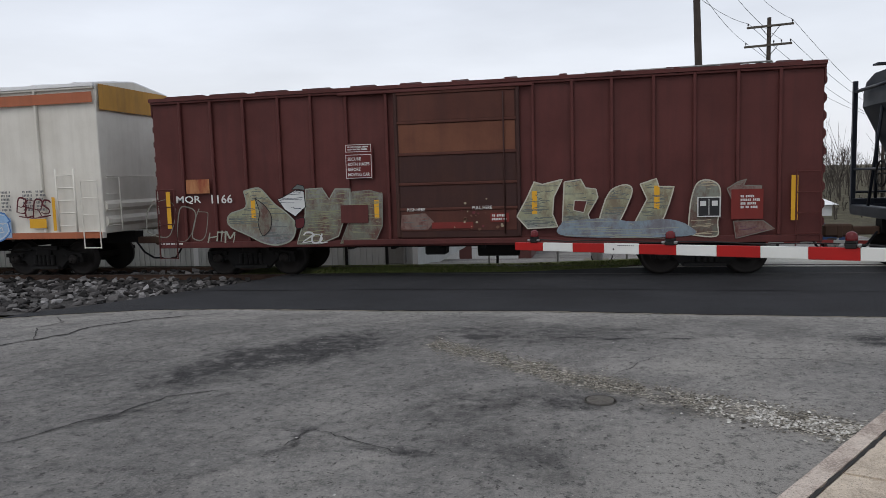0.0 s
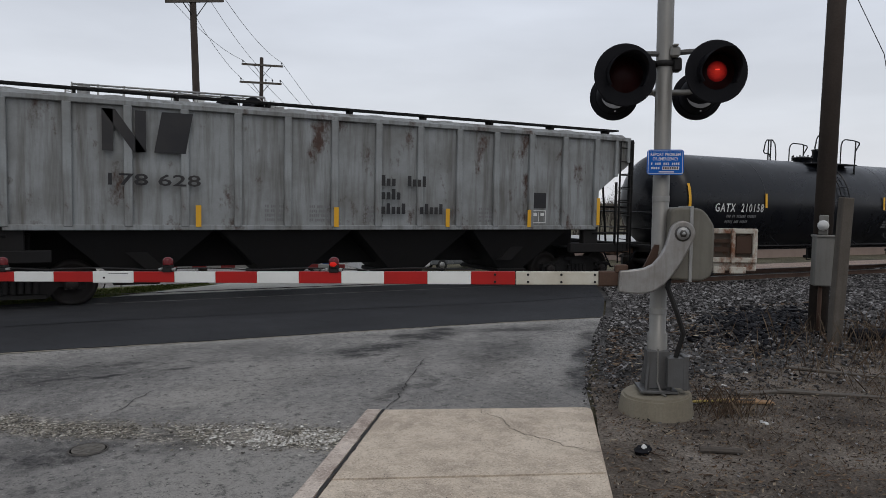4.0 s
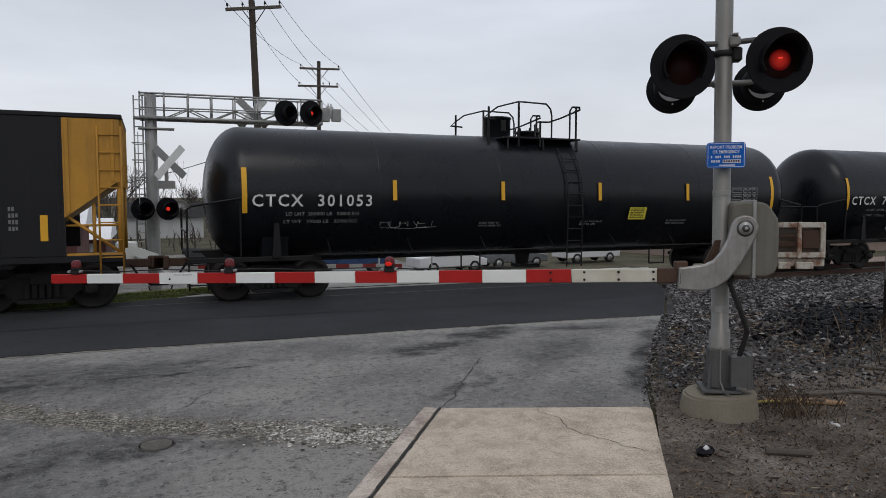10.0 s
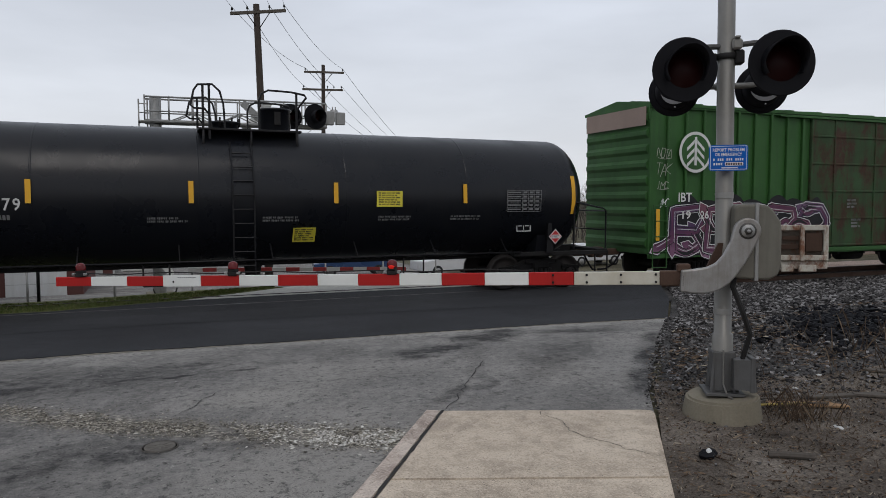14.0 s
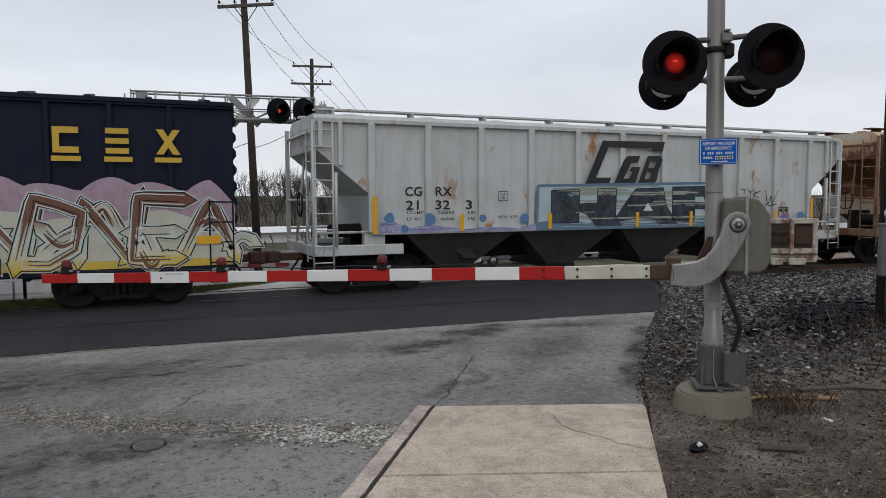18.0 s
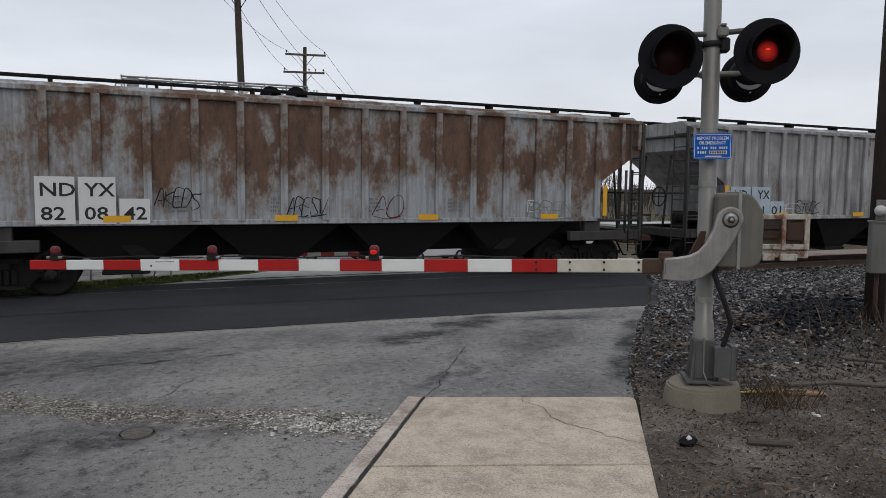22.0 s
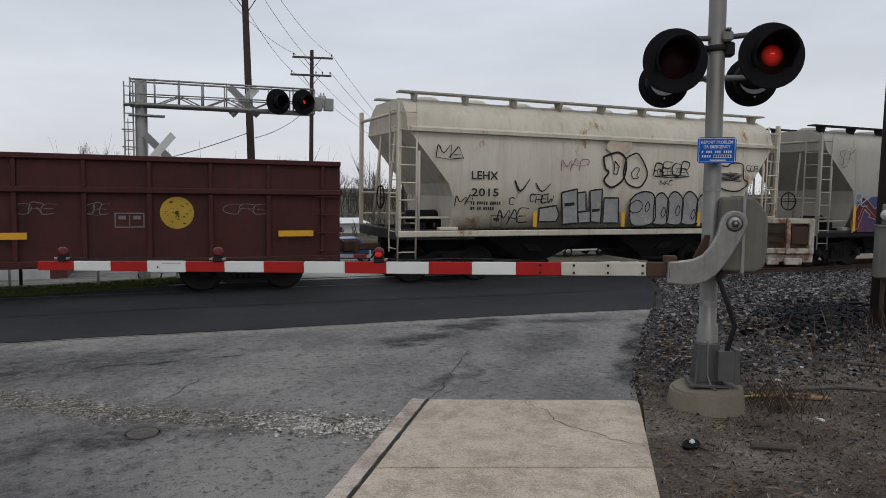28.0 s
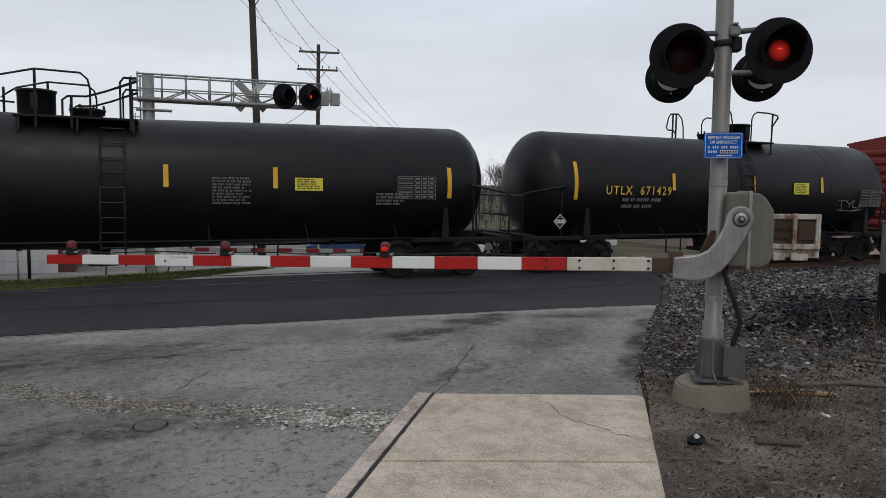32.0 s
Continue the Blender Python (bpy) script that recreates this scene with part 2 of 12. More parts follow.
def asphalt(name, tones, crack=0.5, patch=0.3, speck=0.35, along=6):
    """Worn road surface: tones dark to light, stones in it, cracks, stains drawn out along the road."""
    m, n, l, b = shader(name)
    co = n.new("ShaderNodeTexCoord").outputs["Object"]
    turn = n.new("ShaderNodeMapping")
    turn.inputs["Rotation"].default_value = (0, 0, radians(along))
    l.new(co, turn.inputs["Vector"])
    tco = turn.outputs["Vector"]
    big = noise_tex(n, l, co, 0.45, 8, 0.68)
    drawn = noise_tex(n, l, tco, 1.1, 8, 0.72, (0.45, 1.6, 1), (4, 2, 0))
    scuff = noise_tex(n, l, tco, 5.0, 8, 0.8, (0.6, 1.5, 1), (1, 7, 0))
    mid = noise_tex(n, l, co, 5.5, 9, 0.78)
    grit = noise_tex(n, l, co, 42, 6, 0.85)
    fine = noise_tex(n, l, co, 95, 3, 0.75, (1, 1, 1), (3, 8, 1))
    r1 = ramp(n, [(0.36, tones[0]), (0.5, tones[1]), (0.63, tones[2])])
    l.new(big, r1.inputs["Fac"])
    colour = mixc(n, l, span(n, l, drawn, 0.47, 0.57, 0, patch), r1.outputs["Color"], tones[0])
    colour = mixc(n, l, span(n, l, scuff, 0.52, 0.60, 0, patch * 0.8), colour, tuple(0.75 * c for c in tones[0]))
    colour = mixc(n, l, span(n, l, mid, 0.50, 0.60, 0, 0.3), colour, tones[2])
    colour = mixc(n, l, span(n, l, mid, 0.47, 0.38, 0, 0.38), colour, tones[0])
    pits = noise_tex(n, l, tco, 9.0, 9, 0.85, (0.7, 1.3, 1), (2, 5, 0))
    colour = mixc(n, l, span(n, l, pits, 0.56, 0.60, 0, patch), colour, tuple(0.6 * c for c in tones[0]))
    colour = mixc(n, l, span(n, l, grit, 0.51, 0.60, 0, speck), colour, tuple(1.6 * c for c in tones[2]))
    colour = mixc(n, l, span(n, l, grit, 0.49, 0.40, 0, min(1, speck * 1.3)), colour, tuple(0.35 * c for c in tones[0]))
    colour = mixc(n, l, span(n, l, fine, 0.44, 0.34, 0, min(1, speck * 1.6)), colour, tuple(0.45 * c for c in tones[0]))
    colour = mixc(n, l, span(n, l, fine, 0.58, 0.68, 0, min(1, speck * 1.8)), colour, tuple(1.5 * c for c in tones[2]))
    height = grit
    if crack:
        warp = n.new("ShaderNodeVectorMath")
        warp.operation = "ADD"
        nv = n.new("ShaderNodeTexNoise")
        nv.inputs["Scale"].default_value, nv.inputs["Detail"].default_value = 1.3, 6
        sc = n.new("ShaderNodeVectorMath")
        sc.operation = "SCALE"
        sc.inputs["Scale"].default_value = 0.9
        l.new(co, nv.inputs["Vector"])
        l.new(nv.outputs["Color"], sc.inputs[0])
        l.new(co, warp.inputs[0])
        l.new(sc.outputs[0], warp.inputs[1])
        vo = n.new("ShaderNodeTexVoronoi")
        vo.feature = "DISTANCE_TO_EDGE"
        vo.inputs["Scale"].default_value = 0.42
        l.new(warp.outputs[0], vo.inputs["Vector"])
        line = span(n, l, vo.outputs["Distance"], 0.001, 0.006, crack, 0)
        gate = span(n, l, noise_tex(n, l, co, 0.8, 3, 0.5, (1, 1, 1), (9, 3, 0)), 0.47, 0.58)
        mul = n.new("ShaderNodeMath")
        mul.operation = "MULTIPLY"
        l.new(line, mul.inputs[0])
        l.new(gate, mul.inputs[1])
        colour = mixc(n, l, mul.outputs[0], colour, tuple(0.25 * c for c in tones[0]))
    l.new(colour, b.inputs["Base Color"])
    b.inputs["Roughness"].default_value = 0.88
    b.inputs["Specular IOR Level"].default_value = 0.3
    bump(n, l, b, height, 0.7, 0.012)
    return m


def blot(n, l, co, cx, cy, rx, ry, turn, amount, soft=0.35):
    """An oval stain: full inside, fading out at its rim."""
    mp = n.new("ShaderNodeMapping")
    mp.vector_type = "TEXTURE"
    mp.inputs["Location"].default_value = (cx, cy, 0)
    mp.inputs["Rotation"].default_value = (0, 0, radians(turn))
    mp.inputs["Scale"].default_value = (rx, ry, 1e5)
    l.new(co, mp.inputs["Vector"])
    ln = n.new("ShaderNodeVectorMath")
    ln.operation = "LENGTH"
    l.new(mp.outputs["Vector"], ln.inputs[0])
    r = n.new("ShaderNodeMapRange")
    r.interpolation_type = "SMOOTHSTEP"
    r.inputs["From Min"].default_value, r.inputs["From Max"].default_value = soft, 1.0
    r.inputs["To Min"].default_value, r.inputs["To Max"].default_value = amount, 0.0
    l.new(ln.outputs["Value"], r.inputs["Value"])
    return r.outputs["Result"]


def old_road(name):
    """The old road before the crossing: wheel tracks along it, oil stains, pale worn places, the crumbled trench, dust at the seam."""
    m, n, l, b = shader(name)
    co = n.new("ShaderNodeTexCoord").outputs["Object"]

    def warped(amp, scale, detail):
        nv = n.new("ShaderNodeTexNoise")
        nv.inputs["Scale"].default_value, nv.inputs["Detail"].default_value, nv.inputs["Roughness"].default_value = scale, detail, 0.65
        l.new(co, nv.inputs["Vector"])
        off = n.new("ShaderNodeVectorMath")
        off.operation = "SUBTRACT"
        l.new(nv.outputs["Color"], off.inputs[0])
        off.inputs[1].default_value = (0.5, 0.5, 0.5)
        sc = n.new("ShaderNodeVectorMath")
        sc.operation = "SCALE"
        sc.inputs["Scale"].default_value = amp
        l.new(off.outputs[0], sc.inputs[0])
        ad = n.new("ShaderNodeVectorMath")
        l.new(co, ad.inputs[0])
        l.new(sc.outputs[0], ad.inputs[1])
        return ad.outputs[0]

    wco = warped(1.1, 1.3, 7)
    nco = warped(0.35, 4.0, 6)
    turn = n.new("ShaderNodeMapping")
    turn.inputs["Rotation"].default_value = (0, 0, radians(-55))
    l.new(co, turn.inputs["Vector"])
    tco = turn.outputs["Vector"]
    big = noise_tex(n, l, co, 0.7, 8, 0.66)
    track = noise_tex(n, l, tco, 1.5, 9, 0.66, (0.45, 1.5, 1), (4, 2, 0))
    streak = noise_tex(n, l, co, 5.5, 10, 0.76, (1.0, 0.9, 1), (1, 7, 0))
    mid = noise_tex(n, l, co, 13, 8, 0.72)
    pit = noise_tex(n, l, co, 16.0, 8, 0.66, (0.9, 0.9, 1), (2, 5, 0))
    grit = noise_tex(n, l, co, 48, 6, 0.85)
    fine = noise_tex(n, l, co, 110, 3, 0.75, (1, 1, 1), (3, 8, 1))
    r1 = ramp(n, [(0.36, (0.150, 0.144, 0.138)), (0.5, (0.205, 0.196, 0.186)), (0.62, (0.27, 0.257, 0.240))])
    l.new(big, r1.inputs["Fac"])
    colour = r1.outputs["Color"]
    colour = mixc(n, l, span(n, l, track, 0.51, 0.62, 0, 0.50), colour, (0.100, 0.093, 0.088))
    colour = mixc(n, l, span(n, l, track, 0.47, 0.34, 0, 0.30), colour, (0.29, 0.276, 0.256))
    # pale worn places
    for cx, cy, rx, ry, tn, am in ((0.85, 6.75, 1.0, 0.42, 8, 0.6), (1.7, 7.3, 1.7, 0.9, 30, 0.35), (-1.6, 4.15, 0.42, 0.16, 30, 0.45), (-2.4, 3.7, 0.4, 0.12, 55, 0.4), (4.3, 6.8, 1.3, 0.42, 52, 0.30), (0.9, 4.3, 2.4, 1.5, 40, 0.65), (1.2, 5.6, 1.2, 0.9, 40, 0.4), (-5.6, 9.2, 1.8, 0.5, 10, 0.35)):
        colour = mixc(n, l, blot(n, l, wco, cx, cy, rx, ry, tn, am, 0.15), colour, (0.33, 0.312, 0.285))
    # oil and damp stains, the broad ones first
    dark = None
    for cx, cy, rx, ry, tn, am in ((-4.6, 5.6, 6.6, 4.4, 55, 0.24), (-0.9, 8.3, 2.8, 1.3, 5, 0.42), (-0.9, 4.9, 1.3, 1.6, 20, 0.25), (-3.45, 6.85, 2.5, 1.0, 52, 0.92), (-2.5, 7.3, 1.0, 0.45, 40, 0.35), (3.3, 8.33, 1.1, 0.50, 30, 0.9), (4.45, 9.15, 1.0, 0.52, 35, 1.0), (4.9, 9.65, 0.5, 0.3, 20, 0.8), (5.9, 9.0, 1.0, 0.4, -20, 0.55), (4.6, 7.4, 1.9, 0.45, 45, 0.35), (4.75, 5.95, 0.9, 0.32, 50, 0.7), (5.6, 6.95, 0.9, 0.28, 48, 0.7), (6.5, 7.9, 0.9, 0.3, 48, 0.6), (-1.3, 7.95, 0.6, 0.25, 10, 0.8), (-0.2, 8.0, 0.45, 0.13, 12, 0.85), (-0.2, 5.6, 0.7, 0.35, 20, 0.6), (-1.0, 5.5, 1.0, 0.6, 40, 0.5), (0.5, 5.5, 0.5, 0.2, -10, 0.4), (5.3, 7.9, 0.8, 0.14, 40, 0.35), (0.44, 8.7, 0.26, 0.28, 20, 0.75), (0.9, 8.0, 0.26, 0.07, 5, 0.8), (0.2, 7.96, 0.36, 0.09, 10, 0.8),
                                   (-1.5, 8.6, 0.3, 0.5, 20, 0.55), (-0.5, 4.4, 0.3, 0.7, 30, 0.45), (-2.2, 4.5, 0.10, 0.5, -30, 0.6), (-1.4, 4.42, 0.6, 0.12, -12, 0.55), (-1.0, 7.8, 0.8, 0.16, 30, 0.45), (2.9, 6.45, 0.16, 0.9, -37, 0.45), (-4.0, 4.75, 0.9, 0.10, 52, 0.6), (0.5, 5.75, 0.22, 0.10, 0, 0.5)):
        q = blot(n, l, nco if ry < 0.5 else wco, cx, cy, rx, ry, tn, min(1.0, 1.3 * am), 0.25)
        dark = q if dark is None else math_node(n, l, "MAXIMUM", dark, q)
    dark = math_node(n, l, "MULTIPLY", dark, span(n, l, streak, 0.38, 0.57, 0.40, 1.3))
    colour = mixc(n, l, span(n, l, streak, 0.57, 0.61, 0, 0.8), colour, (0.075, 0.072, 0.069))
    colour = mixc(n, l, span(n, l, streak, 0.41, 0.35, 0, 0.55), colour, (0.31, 0.296, 0.274))
    # the crumbled trench
    sep = n.new("ShaderNodeSeparateXYZ")
    l.new(warped(0.35, 3.0, 6), sep.inputs[0])
    x, y = sep.outputs["X"], sep.outputs["Y"]
    mid_y = math_node(n, l, "ADD", math_node(n, l, "MULTIPLY", x, -0.66), 6.18)
    mid_y = math_node(n, l, "ADD", mid_y, math_node(n, l, "MULTIPLY", math_node(n, l, "MULTIPLY", x, x), 0.045))
    off = math_node(n, l, "ABSOLUTE", math_node(n, l, "SUBTRACT", y, mid_y))
    band = span(n, l, off, 0.34, 0.12, 0, 1)
    band = math_node(n, l, "MULTIPLY", band, span(n, l, x, -2.1, -1.4, 0, 1))
    crumb = noise_tex(n, l, co, 24, 8, 0.74, (0.8, 1.2, 1), (5, 1, 0))
    crumb2 = noise_tex(n, l, co, 3.4, 5, 0.6, (1, 1, 1), (2, 9, 0))
    colour = mixc(n, l, math_node(n, l, "MULTIPLY", band, span(n, l, crumb2, 0.40, 0.60, 0.30, 0.85)), colour, (0.150, 0.132, 0.106))
    pale = math_node(n, l, "MULTIPLY", math_node(n, l, "MULTIPLY", band, span(n, l, crumb, 0.515, 0.545, 0, 1)), math_node(n, l, "MAXIMUM", span(n, l, crumb2, 0.45, 0.53, 0.12, 1.0), span(n, l, x, 1.05, 1.5, 0, 1.0)))
    colour = mixc(n, l, pale, colour, (0.56, 0.515, 0.43))
    pits = math_node(n, l, "MULTIPLY", band, span(n, l, crumb, 0.46, 0.40, 0, 0.85))
    colour = mixc(n, l, pits, colour, (0.070, 0.064, 0.056))
    # pale dust along the seam of the new asphalt
    sep2 = n.new("ShaderNodeSeparateXYZ")
    l.new(warped(0.5, 2.2, 6), sep2.inputs[0])
    xs_ = math_node(n, l, "ADD", sep2.outputs["X"], 2.5)
    seam_y = math_node(n, l, "ADD", math_node(n, l, "MULTIPLY", math_node(n, l, "MULTIPLY", xs_, xs_), 0.0062), sep2.outputs["Y"])
    colour = mixc(n, l, math_node(n, l, "MULTIPLY", span(n, l, seam_y, 9.75, 10.3, 0, 0.9), span(n, l, mid, 0.40, 0.60, 0.25, 1.0)), colour, (0.37, 0.355, 0.33))
    # stones and pits
    colour = mixc(n, l, span(n, l, mid, 0.53, 0.62, 0, 0.50), colour, (0.33, 0.315, 0.285))
    colour = mixc(n, l, span(n, l, mid, 0.47, 0.37, 0, 0.70), colour, (0.075, 0.081, 0.076))
    colour = mixc(n, l, span(n, l, pit, 0.60, 0.63, 0, 0.92), colour, (0.055, 0.052, 0.049))
    colour = mixc(n, l, span(n, l, grit, 0.54, 0.62, 0, 0.5), colour, (0.40, 0.38, 0.345))
    colour = mixc(n, l, span(n, l, grit, 0.46, 0.38, 0, 0.65), colour, (0.05, 0.047, 0.044))
    colour = mixc(n, l, span(n, l, fine, 0.42, 0.34, 0, 0.5), colour, (0.05, 0.047, 0.044))
    colour = mixc(n, l, span(n, l, fine, 0.60, 0.69, 0, 0.6), colour, (0.45, 0.43, 0.39))
    colour = mixc(n, l, dark, colour, (0.20, 0.20, 0.21), "MULTIPLY")
    l.new(colour, b.inputs["Base Color"])
    b.inputs["Roughness"].default_value = 0.88
    b.inputs["Specular IOR Level"].default_value = 0.3
    hgt = math_node(n, l, "ADD", grit, math_node(n, l, "MULTIPLY", math_node(n, l, "MULTIPLY", band, crumb), 1.6))
    bump(n, l, b, hgt, 0.75, 0.014)
    return m


def walk_slab(name, tones):
    """Broom-finished concrete: sandy blotches, fine grit, dark pores, a tint of its own for each slab."""
    m, n, l, b = shader(name)
    co = n.new("ShaderNodeTexCoord").outputs["Object"]
    big = noise_tex(n, l, co, 2.2, 7, 0.66)
    mid = noise_tex(n, l, co, 9, 8, 0.75, (1, 1, 1), (3, 2, 0))
    grit = noise_tex(n, l, co, 60, 6, 0.85)
    pore = noise_tex(n, l, co, 26, 5, 0.7, (1, 1, 1), (7, 4, 0))
    r1 = ramp(n, [(0.36, tones[0]), (0.5, tones[1]), (0.62, tones[2])])
    l.new(big, r1.inputs["Fac"])
    colour = r1.outputs["Color"]
    colour = mixc(n, l, span(n, l, mid, 0.52, 0.58, 0, 0.55), colour, tones[2])
    colour = mixc(n, l, span(n, l, mid, 0.47, 0.39, 0, 0.45), colour, tuple(0.8 * c for c in tones[0]))
    colour = mixc(n, l, span(n, l, grit, 0.46, 0.38, 0, 0.75), colour, tuple(0.4 * c for c in tones[0]))
    colour = mixc(n, l, span(n, l, grit, 0.54, 0.61, 0, 0.6), colour, tuple(min(0.8, 1.3 * c) for c in tones[2]))
    colour = mixc(n, l, span(n, l, pore, 0.67, 0.71, 0, 0.8), colour, tuple(0.25 * c for c in tones[0]))
    info = n.new("ShaderNodeObjectInfo")
    colour = mixc(n, l, span(n, l, info.outputs["Random"], 0, 1, 0, 0.18), colour, tones[0])
    l.new(colour, b.inputs["Base Color"])
    b.inputs["Roughness"].default_value = 0.9
    b.inputs["Specular IOR Level"].default_value = 0.25
    bump(n, l, b, grit, 0.6, 0.008)
    return m


def earth(name, tones, scale=1.0, strength=0.8):
    m, n, l, b = shader(name)
    co = n.new("ShaderNodeTexCoord").outputs["Object"]
    big = noise_tex(n, l, co, 0.5 * scale, 8, 0.68)
    fine = noise_tex(n, l, co, 22 * scale, 7, 0.75)
    r1 = ramp(n, [(0.32, tones[0]), (0.5, tones[1]), (0.66, tones[2])])
    l.new(big, r1.inputs["Fac"])
    r2 = ramp(n, [(0.3, (0.25, 0.25, 0.25)), (0.55, (1, 1, 1)), (0.75, (1.9, 1.85, 1.75))])
    l.new(fine, r2.inputs["Fac"])
    colour = mixc(n, l, 1.0, r1.outputs["Color"], r2.outputs["Color"], "MULTIPLY")
    l.new(colour, b.inputs["Base Color"])
    b.inputs["Roughness"].default_value = 0.95
    b.inputs["Specular IOR Level"].default_value = 0.15
    bump(n, l, b, fine, strength, 0.03)
    return m


def random_tone(name, stops, rough=0.9):
    """Colour by piece, for joined stones, leaves and twigs."""
    m, n, l, b = shader(name)
    geo = n.new("ShaderNodeNewGeometry")
    r = ramp(n, stops)
    l.new(geo.outputs["Random Per Island"], r.inputs["Fac"])
    co = n.new("ShaderNodeTexCoord").outputs["Object"]
    c = mixc(n, l, span(n, l, noise_tex(n, l, co, 40, 3), 0.3, 0.7, 0, 0.4), r.outputs["Color"], tuple(0.4 * v for v in stops[0][1]))
    l.new(c, b.inputs["Base Color"])
    b.inputs["Roughness"].default_value = rough
    b.inputs["Specular IOR Level"].default_value = 0.25
    return m


MAT = {}
MAT["road"] = asphalt("worn_asphalt", ((0.078, 0.073, 0.067), (0.215, 0.203, 0.188), (0.31, 0.294, 0.27)), patch=0.9, speck=0.34)
MAT["old_road"] = old_road("old_road_asphalt")
MAT["fresh"] = asphalt("fresh_asphalt", ((0.017, 0.0175, 0.0195), (0.025, 0.026, 0.0292), (0.035, 0.036, 0.0395)), crack=0.0, patch=0.25, speck=0.25)
MAT["far_road"] = asphalt("far_concrete", ((0.44, 0.42, 0.37), (0.56, 0.54, 0.48), (0.64, 0.62, 0.56)), crack=0.2, patch=0.2, speck=0.2)
MAT["concrete"] = walk_slab("walk_concrete", ((0.37, 0.308, 0.243), (0.49, 0.41, 0.322), (0.62, 0.53, 0.425)))
MAT["curb_concrete"] = walk_slab("curb_concrete", ((0.28, 0.225, 0.19), (0.45, 0.375, 0.32), (0.58, 0.50, 0.43)))
MAT["old_concrete"] = coat("old_concrete", (0.225, 0.20, 0.15), 0.9, dirt=(0.12, 0.10, 0.07), dirt_amount=0.6, grain=0.35, scale=2)
MAT["dirt"] = earth("dirt", ((0.055, 0.046, 0.040), (0.148, 0.124, 0.102), (0.27, 0.235, 0.20)), 1.8)
MAT["ballast_bed"] = earth("ballast_bed", ((0.035, 0.033, 0.032), (0.08, 0.077, 0.074), (0.14, 0.135, 0.13)), 1.6)
MAT["stone"] = random_tone("ballast_stone", [(0, (0.010, 0.0095, 0.0095)), (0.45, (0.062, 0.057, 0.055)), (0.8, (0.165, 0.156, 0.152)), (1, (0.34, 0.33, 0.325))])
MAT["grass_far"] = earth("far_grass", ((0.10, 0.11, 0.045), (0.15, 0.17, 0.06), (0.22, 0.22, 0.10)), 1.4)
MAT["blade"] = random_tone("grass_blade", [(0, (0.07, 0.10, 0.022)), (0.6, (0.15, 0.19, 0.05)), (1, (0.27, 0.26, 0.11))])
MAT["weed"] = random_tone("dry_weed", [(0, (0.05, 0.033, 0.022)), (0.5, (0.10, 0.068, 0.045)), (1, (0.21, 0.16, 0.11))])
MAT["bark"] = random_tone("bark", [(0, (0.05, 0.042, 0.036)), (1, (0.12, 0.105, 0.09))])
MAT["needle"] = random_tone("needles", [(0, (0.012, 0.022, 0.012)), (1, (0.03, 0.05, 0.025))])
MAT["wood_pole"] = coat("dark_pole_wood", (0.055, 0.042, 0.034), 0.9, dirt=(0.025, 0.02, 0.017), dirt_amount=0.6, grain=0.5, streak=0.5, scale=1.5)
MAT["wood_grey"] = coat("weathered_wood", (0.12, 0.105, 0.088), 0.9, dirt=(0.055, 0.045, 0.036), dirt_amount=0.6, grain=0.5, streak=0.6, scale=2)
MAT["galv"] = coat("galvanised_steel", (0.33, 0.33, 0.32), 0.5, 0.55, dirt=(0.17, 0.155, 0.13), dirt_amount=0.5, grain=0.15, streak=0.3, scale=2)
MAT["mast_grey"] = coat("mast_grey_paint", (0.21, 0.205, 0.19), 0.45, 0.3, dirt=(0.13, 0.12, 0.10), dirt_amount=0.5, grain=0.12, streak=0.5, scale=2)
MAT["case_grey"] = coat("case_olive_grey", (0.155, 0.147, 0.122), 0.55, 0.1, dirt=(0.08, 0.07, 0.055), dirt_amount=0.5, grain=0.12, streak=0.4, scale=3)
MAT["signal_black"] = coat("signal_black", (0.006, 0.006, 0.008), 0.65, grain=0.1, spec=0.12)
MAT["plate_blue"] = coat("pale_blue_patch", (0.42, 0.50, 0.56), 0.6, dirt=(0.28, 0.30, 0.31), dirt_amount=0.5, grain=0.1, streak=0.4)
MAT["weight_tan"] = coat("weight_tan_paint", (0.20, 0.165, 0.135), 0.75, dirt=(0.09, 0.06, 0.045), dirt_amount=0.7, grain=0.25, rust=0.3, scale=4)
MAT["base_grey"] = coat("base_grey_paint", (0.105, 0.105, 0.104), 0.55, 0.2, dirt=(0.06, 0.055, 0.05), dirt_amount=0.6, grain=0.2, streak=0.5, scale=4)
MAT["glint_grey"] = coat("glint_grey", (0.30, 0.30, 0.31), 0.5, 0.2)
MAT["dark_lens"] = coat("dark_lens", (0.018, 0.003, 0.003), 0.4, grain=0.3, scale=4, spec=0.08)
MAT["arm_lit"] = glow("lit_arm_lamp", (1.0, 0.03, 0.015), 0.3, (0.25, 0.01, 0.01))
MAT["lens_lit"] = lit_lens("lit_red_lens", 0.088)
MAT["far_lit"] = glow("far_red_light", (1.0, 0.05, 0.03), 0.5, (0.2, 0.01, 0.01))
MAT["filament"] = glow("filament", (1.0, 0.07, 0.04), 0.6, (0.5, 0.03, 0.02))
MAT["red_dome"] = coat("red_dome", (0.115, 0.006, 0.008), 0.25, grain=0.15, scale=3)
MAT["arm_white"] = coat("arm_white", (0.72, 0.73, 0.70), 0.4, dirt=(0.5, 0.5, 0.46), dirt_amount=0.4, grain=0.06, scale=2)
MAT["far_white"] = coat("far_arm_white", (0.40, 0.40, 0.385), 0.6, dirt=(0.25, 0.24, 0.22), dirt_amount=0.5, grain=0.1, scale=2)
